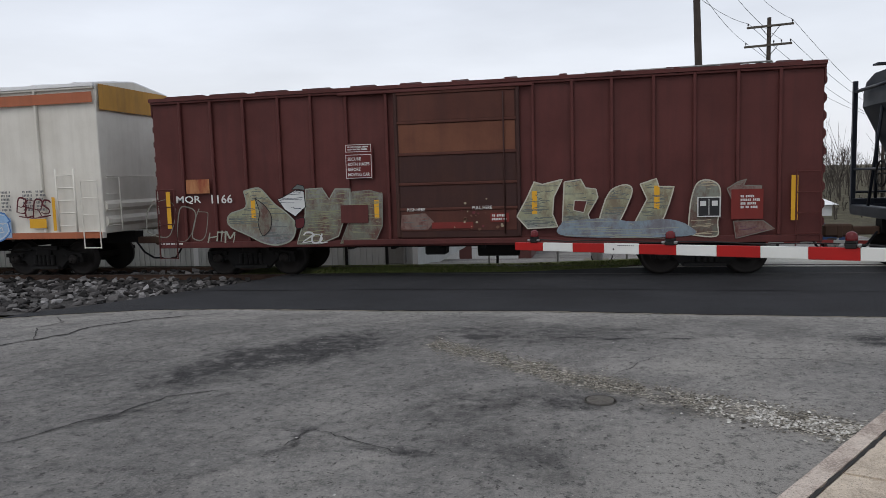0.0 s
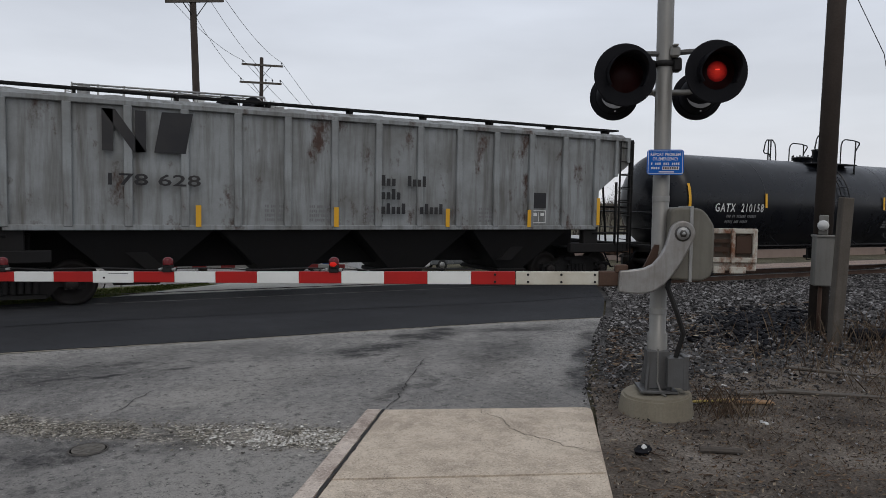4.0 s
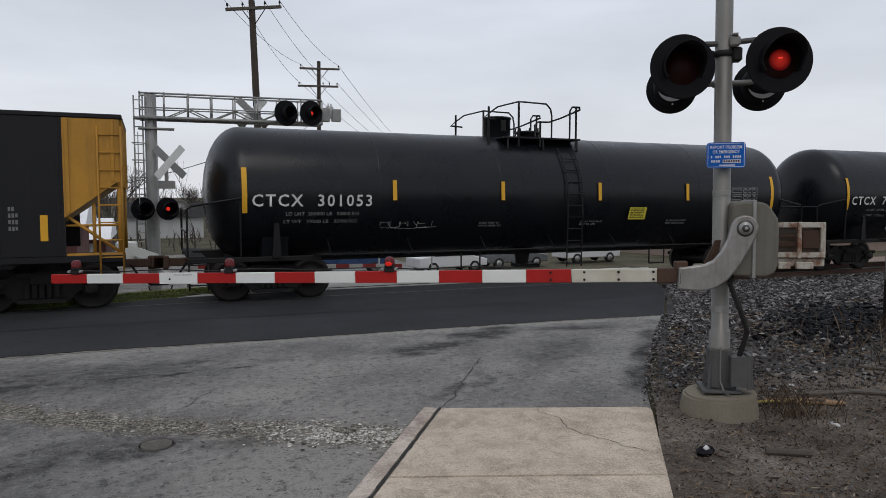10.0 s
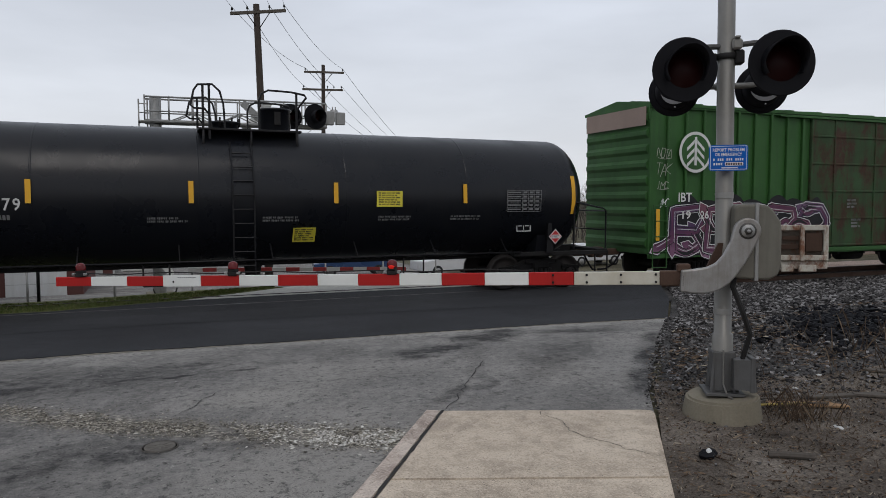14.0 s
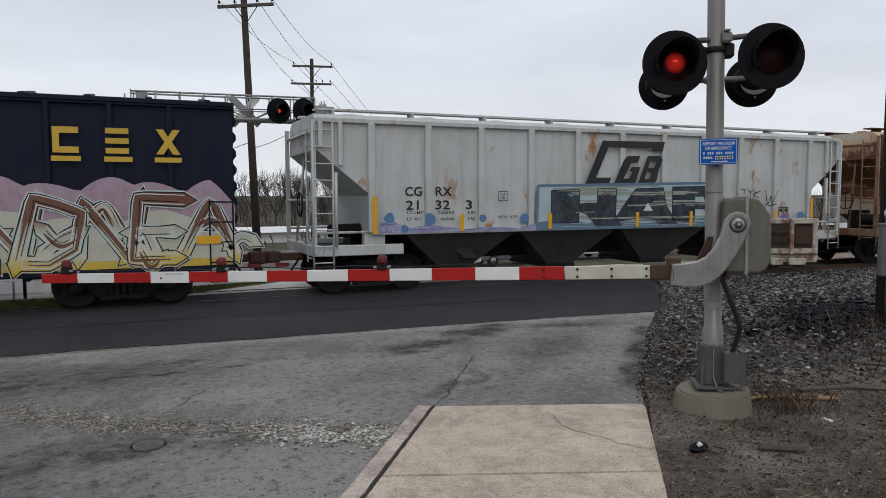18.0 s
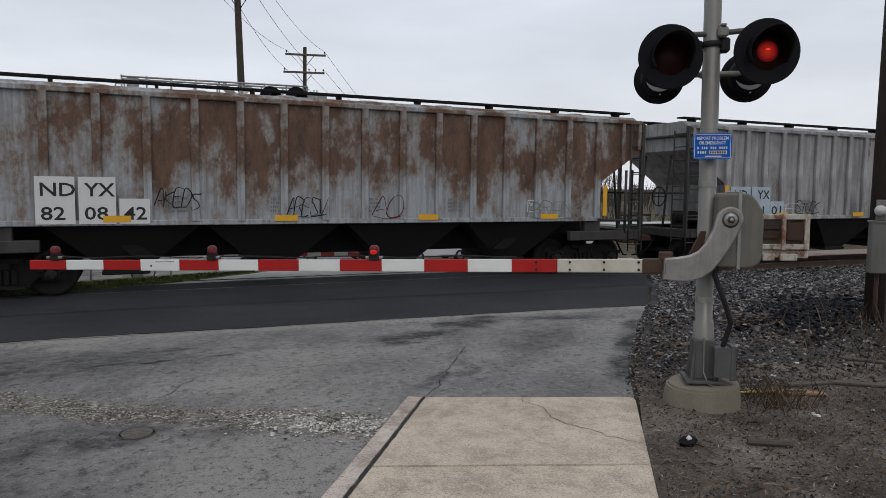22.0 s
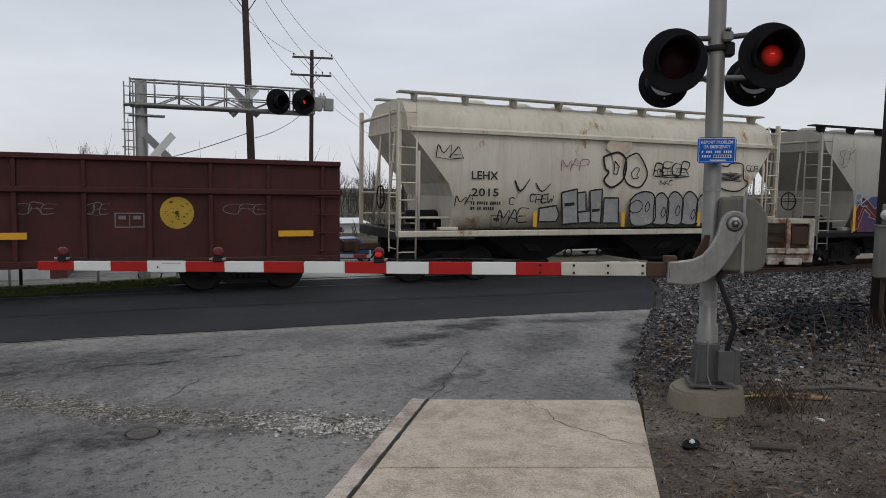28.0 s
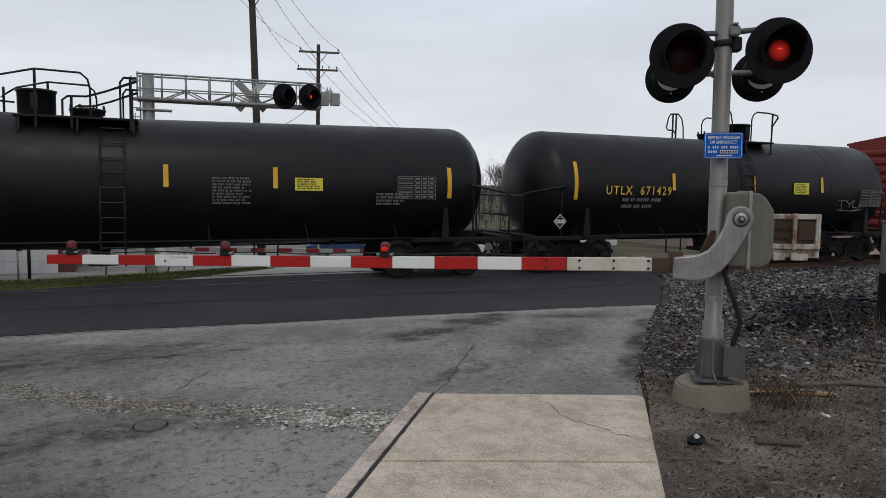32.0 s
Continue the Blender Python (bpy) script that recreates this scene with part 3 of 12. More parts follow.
MAT["far_red"] = coat("far_arm_red", (0.26, 0.03, 0.028), 0.6, dirt=(0.13, 0.03, 0.028), dirt_amount=0.5, grain=0.1, scale=2)
MAT["arm_red"] = coat("arm_red", (0.40, 0.012, 0.010), 0.45, dirt=(0.2, 0.015, 0.014), dirt_amount=0.4, grain=0.06, scale=2, spec=0.25)
MAT["arm_old"] = coat("arm_old_white", (0.56, 0.54, 0.46), 0.5, dirt=(0.32, 0.27, 0.18), dirt_amount=0.6, grain=0.15, scale=4)
MAT["weight_paint"] = coat("weight_paint", (0.50, 0.48, 0.42), 0.6, dirt=(0.2, 0.16, 0.11), dirt_amount=0.7, grain=0.2, rust=0.5, scale=4)
MAT["iron"] = coat("dark_iron", (0.014, 0.0135, 0.0135), 0.7, 0.1, dirt=(0.03, 0.025, 0.021), dirt_amount=0.5, grain=0.3)
MAT["rust_iron"] = coat("rusty_iron", (0.085, 0.05, 0.035), 0.85, 0.1, dirt=(0.04, 0.025, 0.02), dirt_amount=0.6, grain=0.3, scale=2)
MAT["rail_top"] = coat("rail_steel", (0.06, 0.055, 0.052), 0.55, 0.3, grain=0.2)
MAT["tie"] = coat("tie_wood", (0.05, 0.042, 0.036), 0.95, grain=0.5, scale=2)
MAT["blue"] = coat("sign_blue", (0.004, 0.10, 0.42), 0.6, grain=0.04, spec=0.1)
MAT["letter"] = coat("letter_white", (0.66, 0.66, 0.64), 0.55, dirt=(0.4, 0.4, 0.38), dirt_amount=0.35, grain=0.1)
MAT["letter_dim"] = coat("letter_dim", (0.20, 0.20, 0.20), 0.6, dirt=(0.12, 0.12, 0.12), dirt_amount=0.6, grain=0.3, scale=3)
MAT["letter_black"] = coat("letter_black", (0.02, 0.02, 0.022), 0.6, dirt=(0.10, 0.09, 0.08), dirt_amount=0.35, grain=0.1)
MAT["letter_yellow"] = coat("letter_yellow", (0.62, 0.40, 0.05), 0.5, grain=0.1)
MAT["reflector"] = coat("yellow_reflector", (0.72, 0.38, 0.025), 0.4, dirt=(0.5, 0.25, 0.03), dirt_amount=0.4, grain=0.06, scale=3)
MAT["placard"] = coat("placard_yellow", (0.70, 0.60, 0.06), 0.45, dirt=(0.5, 0.42, 0.08), dirt_amount=0.3, grain=0.1, scale=3)
MAT["trash_white"] = coat("litter_white", (0.6, 0.6, 0.58), 0.6, grain=0.2, scale=5)
MAT["brick_red"] = coat("dark_red_siding", (0.12, 0.05, 0.045), 0.85, dirt=(0.07, 0.035, 0.03), dirt_amount=0.5, grain=0.3)
MAT["siding"] = coat("pale_siding", (0.42, 0.43, 0.42), 0.6, dirt=(0.28, 0.28, 0.26), dirt_amount=0.5, grain=0.1, streak=0.4)
MAT["siding_white"] = coat("white_siding", (0.66, 0.67, 0.67), 0.6, dirt=(0.45, 0.44, 0.42), dirt_amount=0.4, grain=0.1, streak=0.3)
MAT["roof_white"] = coat("white_roof", (0.80, 0.80, 0.80), 0.5, dirt=(0.62, 0.62, 0.62), dirt_amount=0.3, grain=0.05)
MAT["tan_wall"] = coat("tan_wall", (0.33, 0.25, 0.21), 0.85, dirt=(0.22, 0.17, 0.145), dirt_amount=0.5, grain=0.2)
MAT["window_dark"] = coat("window_dark", (0.02, 0.022, 0.025), 0.1, grain=0.05)
MAT["wire"] = coat("wire", (0.03, 0.03, 0.032), 0.6)
MAT["tyre"] = coat("tyre_rubber", (0.02, 0.02, 0.02), 0.85, grain=0.3, scale=4)
MAT["car_white"] = coat("car_white", (0.6, 0.6, 0.6), 0.25, grain=0.03)
MAT["car_grey"] = coat("car_grey", (0.16, 0.17, 0.18), 0.25, 0.4, grain=0.03)
MAT["car_blue"] = coat("car_blue", (0.03, 0.06, 0.14), 0.25, 0.2, grain=0.03)


# ======== building helpers ========
class Shape:
    """Gathers boxes, tubes and prisms into one mesh, each with a material slot."""

    def __init__(self):
        self.v, self.f, self.m, self.s, self.mats, self.slot = [], [], [], [], [], 0

    def use(self, key):
        m = MAT[key]
        if m not in self.mats:
            self.mats.append(m)
        self.slot = self.mats.index(m)
        return self

    def add(self, verts, faces, smooth=False):
        k = len(self.v)
        self.v += [tuple(p) for p in verts]
        for f in faces:
            self.f.append([k + i for i in f])
            self.m.append(self.slot)
            self.s.append(smooth)
        return self

    def box(self, x0, x1, y0, y1, z0, z1, c=0.0, m=None):
        if c <= 0:
            vs = [(x, y, z) for x in (x0, x1) for y in (y0, y1) for z in (z0, z1)]
            fs = [(0, 1, 3, 2), (4, 6, 7, 5), (0, 4, 5, 1), (2, 3, 7, 6), (0, 2, 6, 4), (1, 5, 7, 3)]
        else:
            vs, ix = [], {}
            for i, (x, sx) in enumerate(((x0, 1), (x1, -1))):
                for j, (y, sy) in enumerate(((y0, 1), (y1, -1))):
                    for k, (z, sz) in enumerate(((z0, 1), (z1, -1))):
                        for a in range(3):
                            ix[i, j, k, a] = len(vs)
                            vs.append((x + (c * sx if a != 0 else 0), y + (c * sy if a != 1 else 0), z + (c * sz if a != 2 else 0)))
            fs = []
            for s in (0, 1):
                fs.append([ix[s, j, k, 0] for j, k in ((0, 0), (0, 1), (1, 1), (1, 0))])
                fs.append([ix[i, s, k, 1] for i, k in ((0, 0), (0, 1), (1, 1), (1, 0))])
                fs.append([ix[i, j, s, 2] for i, j in ((0, 0), (0, 1), (1, 1), (1, 0))])
            for s in (0, 1):
                for t in (0, 1):
                    fs.append([ix[s, t, 0, 0], ix[s, t, 1, 0], ix[s, t, 1, 1], ix[s, t, 0, 1]])
                    fs.append([ix[s, 0, t, 0], ix[s, 1, t, 0], ix[s, 1, t, 2], ix[s, 0, t, 2]])
                    fs.append([ix[0, s, t, 1], ix[1, s, t, 1], ix[1, s, t, 2], ix[0, s, t, 2]])
            for i in (0, 1):
                for j in (0, 1):
                    for k in (0, 1):
                        fs.append([ix[i, j, k, 0], ix[i, j, k, 1], ix[i, j, k, 2]])
        if m is not None:
            vs = [m @ Vector(p) for p in vs]
        return self.add(vs, fs)

    def tube(self, p, q, r, n=8, r2=None, caps=True):
        p, q = Vector(p), Vector(q)
        d = (q - p).normalized()
        a = d.orthogonal().normalized()
        b = d.cross(a)
        r2 = r if r2 is None else r2
        ring = [(math.cos(2 * math.pi * i / n), math.sin(2 * math.pi * i / n)) for i in range(n)]
        vs = [p + r * (c * a + s * b) for c, s in ring] + [q + r2 * (c * a + s * b) for c, s in ring]
        self.add(vs, [(i, (i + 1) % n, n + (i + 1) % n, n + i) for i in range(n)], n > 5)
        if caps:
            k = len(self.v) - 2 * n
            for f in (list(range(k, k + n))[::-1], list(range(k + n, k + 2 * n))):
                self.f.append(f)
                self.m.append(self.slot)
                self.s.append(False)
        return self

    def path(self, pts, r, n=6):
        """A bent pipe through the points, in one piece."""
        q = [Vector(v) for v in pts]
        m = len(q)
        vs = []
        side = None
        for i in range(m):
            d = (q[min(m - 1, i + 1)] - q[max(0, i - 1)])
            d = d.normalized() if d.length > 1e-9 else Vector((0, 0, 1))
            side = d.orthogonal().normalized() if side is None else (side - d * side.dot(d)).normalized()
            up = d.cross(side)
            k = 1.0
            if 0 < i < m - 1:
                u, v = (q[i] - q[i - 1]).normalized(), (q[i + 1] - q[i]).normalized()
                k = min(1.5, 1 / max(0.5, math.sqrt(max(0.0, (1 + u.dot(v)) / 2))))
            vs += [q[i] + r * k * (math.cos(2 * math.pi * j / n) * side + math.sin(2 * math.pi * j / n) * up) for j in range(n)]
        fs = [(i * n + j, i * n + (j + 1) % n, (i + 1) * n + (j + 1) % n, (i + 1) * n + j) for i in range(m - 1) for j in range(n)]
        return self.add(vs, fs + [list(range(n))[::-1], list(range((m - 1) * n, m * n))], False)

    def islands(self):
        """The separate bodies in it, each as a Shape of its own."""
        root = {}

        def find(a):
            while root.setdefault(a, a) != a:
                root[a] = root[root[a]]
                a = root[a]
            return a

        keys = [tuple(round(c, 5) for c in v) for v in self.v]
        for f in self.f:
            a = find(keys[f[0]])
            for i in f[1:]:
                root[find(keys[i])] = a
        out = {}
        for f, m, sm in zip(self.f, self.m, self.s):
            s = out.setdefault(find(keys[f[0]]), Shape())
            s.mats = self.mats
            k = len(s.v)
            s.v += [self.v[i] for i in f]
            s.f.append(list(range(k, k + len(f))))
            s.m.append(m)
            s.s.append(sm)
        for s in out.values():
            ix, vs = {}, []
            for f in s.f:
                for j, i in enumerate(f):
                    key = tuple(round(c, 6) for c in s.v[i])
                    if key not in ix:
                        ix[key] = len(vs)
                        vs.append(s.v[i])
                    f[j] = ix[key]
            s.v = vs
        return list(out.values())

    def prism(self, poly, axis, a, b):
        """A polygon of pairs, pushed along an axis from a to b."""
        def at(u, v, w):
            return {"x": (w, u, v), "y": (u, w, v), "z": (u, v, w)}[axis]
        n = len(poly)
        vs = [at(u, v, a) for u, v in poly] + [at(u, v, b) for u, v in poly]
        return self.add(vs, [list(range(n))[::-1], list(range(n, 2 * n))] + [(i, (i + 1) % n, n + (i + 1) % n, n + i) for i in range(n)])

    def lathe(self, rows, n, axis, at=(0, 0, 0)):
        """Rows of (place along the axis, radius), turned round it."""
        vs, fs = [], []
        for w, r in rows:
            for i in range(n):
                c, s = r * math.cos(2 * math.pi * i / n), r * math.sin(2 * math.pi * i / n)
                p = {"x": (w, c, s), "y": (c, w, s), "z": (c, s, w)}[axis]
                vs.append((p[0] + at[0], p[1] + at[1], p[2] + at[2]))
        for j in range(len(rows) - 1):
            for i in range(n):
                k = (i + 1) % n
                fs.append((j * n + i, j * n + k, (j + 1) * n + k, (j + 1) * n + i))
        self.add(vs, fs, True)
        self.add(vs[:n], [list(range(n))[::-1]])
        return self.add(vs[-n:], [list(range(n))])

    def move(self, m):
        self.v = [tuple(m @ Vector(p)) for p in self.v]
        return self

    def mesh(self, name, fix=True):
        me = bpy.data.meshes.new(name)
        me.from_pydata(self.v, [], self.f)
        for m in self.mats:
            me.materials.append(m)
        me.polygons.foreach_set("material_index", self.m)
        me.polygons.foreach_set("use_smooth", self.s)
        if fix:
            bm = bmesh.new()
            bm.from_mesh(me)
            bmesh.ops.recalc_face_normals(bm, faces=bm.faces)
            bm.to_mesh(me)
            bm.free()
        me.update()
        return me


# parts that come as rows of bodies: each body becomes a part of its own
ROWS_OF = {"end_post": "end_post", "end_frame": "end_brace", "roof_walk": "roof_walk_piece", "hatch_row": "hatch", "slope_sheet": "slope_sheet", "door_track": "door_track", "door_ribs": "door_rib", "end_panel": "end_rib", "under_gear": "under_gear", "grab_irons": "grab_iron", "roof_seams": "roof_seam", "deck_leg": "deck_leg", "side_ladder": "ladder_bar", "end_ladder": "ladder_bar", "end_sill": "end_sill", "deck_railing": "deck_railing", "end_rail": "end_rail", "rail_hanger": "rail_hanger", "emblem_tree": "emblem_piece"}


def part(name, shape, parent=None, label="", at=None):
    """One mesh object, under a thing or a part."""
    if name in ROWS_OF and isinstance(shape, Shape):
        some = shape.islands()
        if len(some) > 1:
            obs = [part(ROWS_OF[name] + " ", s, parent, label, at) for s in some]
            for o in obs:
                o.name = ROWS_OF[name]
            return obs[0]
    ob = new(name, shape if isinstance(shape, bpy.types.Mesh) else shape.mesh(name))
    if parent is not None:
        ob.parent = parent
    if at is not None:
        ob.matrix_basis = at
    return tagged(ob, label=label) if label else ob


def thing(name, label, category, at=None, group="", kind=""):
    ob = new(name)
    ob.empty_display_size = 0.3
    if at is not None:
        ob.matrix_basis = at
    return tagged(ob, label, category, group, kind)


def solid(name, shape, label, category, group="", kind=""):
    """A thing that is one mesh."""
    return tagged(part(name, shape), label, category, group, kind)


FONT_CACHE = {}


def word_mesh(text, high, mat_key, wide=None, gap=1.0):
    """Lettering lying in x and z, facing -y, from its lower left corner, with a little thickness."""
    key = (text, high, mat_key, wide, gap)
    if key in FONT_CACHE:
        return FONT_CACHE[key]
    cu = bpy.data.curves.new("word", "FONT")
    cu.body, cu.size, cu.space_character, cu.resolution_u = text, 1.0, gap, 2
    cu.extrude, cu.offset = 0.0, 0.014
    tmp = bpy.data.objects.new("word", cu)
    scene.collection.objects.link(tmp)
    dg = bpy.context.evaluated_depsgraph_get()
    me = bpy.data.meshes.new_from_object(tmp.evaluated_get(dg))
    bpy.data.objects.remove(tmp)
    bpy.data.curves.remove(cu)
    co = np.array([v.co[:] for v in me.vertices])
    lo, hi = co.min(0), co.max(0)
    k = high / max(hi[1] - lo[1], 1e-6)
    kx = wide / max(hi[0] - lo[0], 1e-6) if wide else k
    for v in me.vertices:
        x, y, _ = v.co
        v.co = ((x - lo[0]) * kx, 0, (y - lo[1]) * k)
    me.materials.clear()
    me.materials.append(MAT[mat_key])
    for p in me.polygons:
        p.material_index = 0
    me.update()
    FONT_CACHE[key] = me
    return me


def word(parent, text, x, z, high, mat_key, y=-1.606, wide=None, gap=1.0, tilt=0.0, label=""):
    return part("lettering", word_mesh(text, high, mat_key, wide, gap), parent, label, pose(x, y, z, tilt))


def bars(parent, x, z, wide, high, rows, mat_key, y=-1.605, name="small_lettering", seed=1, tilt=0.0):
    """Unreadable small writing: rows of short bars."""
    rnd = random.Random(seed)
    s = Shape().use(mat_key)
    h = high / (rows * 1.55)
    for r in range(rows):
        zz = high - (r + 1) * 1.55 * h + 0.3 * h
        px, end = 0.0, wide * rnd.uniform(0.72, 1.0)
        while px < end:
            for _ in range(rnd.randint(2, 6)):
                if px + 0.5 * h > wide:
                    break
                low = zz + (0.12 * h if rnd.random() < 0.4 else 0)
                s.box(px, px + 0.5 * h, -0.001, 0.001, low, zz + h)
                px += 0.72 * h
            px += 0.6 * h
    return tagged(part(name, s, parent, "", pose(x, y, z, tilt)), kind="stuff")


def frame_plate(parent, x, z, w, h, y=-1.606, mat_key="letter", name="data_panel", split=2):
    """A white-lined data panel."""
    s = Shape().use(mat_key)
    t = 0.022
    s.box(0, w, -0.001, 0.001, 0, t).box(0, w, -0.001, 0.001, h - t, h).box(0, t, -0.001, 0.001, t, h - t).box(w - t, w, -0.001, 0.001, t, h - t)
    for i in range(1, split):
        s.box(w * i / split - t / 3, w * i / split + t / 3, -0.001, 0.001, t * 2, h - 2 * t)
    for i in range(split):
        s.box(w * (i + 0.25) / split, w * (i + 0.75) / split, -0.001, 0.001, h * 0.55, h * 0.8)
    return part(name, s, parent, "", pose(x, y, z))


def plate_box(parent, x, z, w, h, y, tilt=0.0, key="letter"):
    """A lined square with the word PLATE and a C in it."""
    t = 0.018
    p = part("data_panel", Shape().use(key).box(0, w, -0.001, 0.001, 0, t).box(0, w, -0.001, 0.001, h - t, h).box(0, t, -0.001, 0.001, t, h - t).box(w - t, w, -0.001, 0.001, t, h - t), parent, "lined data panel", pose(x, y, z, tilt))
    word(p, "PLATE", w * 0.2, h * 0.62, h * 0.15, key, 0.0, w * 0.6)
    word(p, "C", w * 0.36, h * 0.2, h * 0.3, key, 0.0, w * 0.28)
    return p


def reflector(parent, x, z, w, h, y=-1.607, tilt=0.0):
    return part("reflector", Shape().use("reflector").box(-w / 2, w / 2, -0.002, 0.002, 0, h), parent, "yellow reflective strip", pose(x, y, z, tilt))


def rungs(s, x0, x1, y, z0, z1, n, r=0.014, rails=True):
    """A ladder in the plane y."""
    if rails:
        s.tube((x0, y, z0), (x0, y, z1), r * 1.4, 6).tube((x1, y, z0), (x1, y, z1), r * 1.4, 6)
    for i in range(n):
        z = z0 + (z1 - z0) * (i + 0.5) / n
        s.tube((x0, y, z), (x1, y, z), r, 5)
    return s


STROKES = {
    "A": "00 37 48 57 80/23 63", "B": "00 08 58 77 65 44 04/44 74 82 60 00", "C": "77 58 28 06 02 20 50 71", "D": "00 08 48 76 72 40 00", "E": "70 00 08 78/04 64", "F": "00 08 78/04 54",
    "G": "77 48 18 05 02 20 60 73 43", "H": "00 08/80 88/04 84", "I": "40 48", "J": "78 72 50 20 02", "K": "00 08/78 04 80", "L": "08 00 70", "M": "00 08 43 88 80", "N": "00 08 80 88",
    "O": "28 06 02 20 60 82 86 68 28", "P": "00 08 68 76 54 04", "R": "00 08 68 76 54 04/44 80", "S": "87 58 18 06 25 63 81 60 20 01", "T": "08 88/48 40", "U": "08 02 20 60 82 88",
    "V": "08 40 88", "W": "08 20 45 60 88", "X": "00 88/08 80", "Y": "08 44 88/44 40", "Z": "08 88 00 80", "2": "06 28 68 86 00 80", "3": "07 58 76 44 73 50 01", "5": "88 08 05 66 72 40 01",
    "8": "44 06 28 68 86 44 02 20 60 82 44", " ": "",
}


def strokes_of(letter):
    return [[(int(p[0]) / 8, int(p[1]) / 8) for p in line.split()] for line in STROKES[letter].split("/") if line]


def rounded(pts, n=5):
    """The line drawn again as a smooth curve through its points."""
    if len(pts) < 3:
        return pts
    q = [pts[0]] + pts + [pts[-1]]
    out = []
    for i in range(1, len(q) - 2):
        a, b, c, d = q[i - 1], q[i], q[i + 1], q[i + 2]
        for k in range(n):
            t = k / n
            out.append(tuple(0.5 * (2 * b[j] + (c[j] - a[j]) * t + (2 * a[j] - 5 * b[j] + 4 * c[j] - d[j]) * t * t + (3 * b[j] - a[j] - 3 * c[j] + d[j]) * t ** 3) for j in (0, 1)))
    return out + [pts[-1]]


def dense(pts, step):
    out = []
    for (x0, z0), (x1, z1) in zip(pts, pts[1:]):
        n = max(1, int(math.hypot(x1 - x0, z1 - z0) / step))
        out += [(x0 + (x1 - x0) * k / n, z0 + (z1 - z0) * k / n) for k in range(n)]
    return out + [pts[-1]]


def ribbon(s, pts, half, y, ends=0.0):
    """A flat stroke along pts in one strip; half(t) is its half width; ends lengthens both tips to points."""
    n = len(pts)
    vs, fs = [], []
    for i, (x, z) in enumerate(pts):
        (xa, za), (xb, zb) = pts[max(0, i - 1)], pts[min(n - 1, i + 1)]
        d = math.hypot(xb - xa, zb - za) or 1
        ux, uz = (xb - xa) / d, (zb - za) / d
        w = half(i / max(1, n - 1))
        vs += [(x - uz * w, y - 0.00004 * i, z + ux * w), (x + uz * w, y - 0.00004 * i, z - ux * w)]
        if i:
            fs.append((2 * i - 2, 2 * i - 1, 2 * i + 1, 2 * i))
    if ends:
        for i, sg in ((0, -1), (n - 1, 1)):
            (xa, za), (xb, zb) = (pts[0], pts[1]) if i == 0 else (pts[-2], pts[-1])
            d = math.hypot(xb - xa, zb - za) or 1
            vs.append((pts[i][0] + sg * (xb - xa) / d * ends, y - 0.00004 * i, pts[i][1] + sg * (zb - za) / d * ends))
            fs.append((2 * i, 2 * i + 1, len(vs) - 1))
    s.add(vs, fs)


def beside(pts, off):
    """The line moved sideways."""
    out, n = [], len(pts)
    for i, (x, z) in enumerate(pts):
        (xa, za), (xb, zb) = pts[max(0, i - 1)], pts[min(n - 1, i + 1)]
        d = math.hypot(xb - xa, zb - za) or 1
        out.append((x - (zb - za) / d * off, z + (xb - xa) / d * off))
    return out


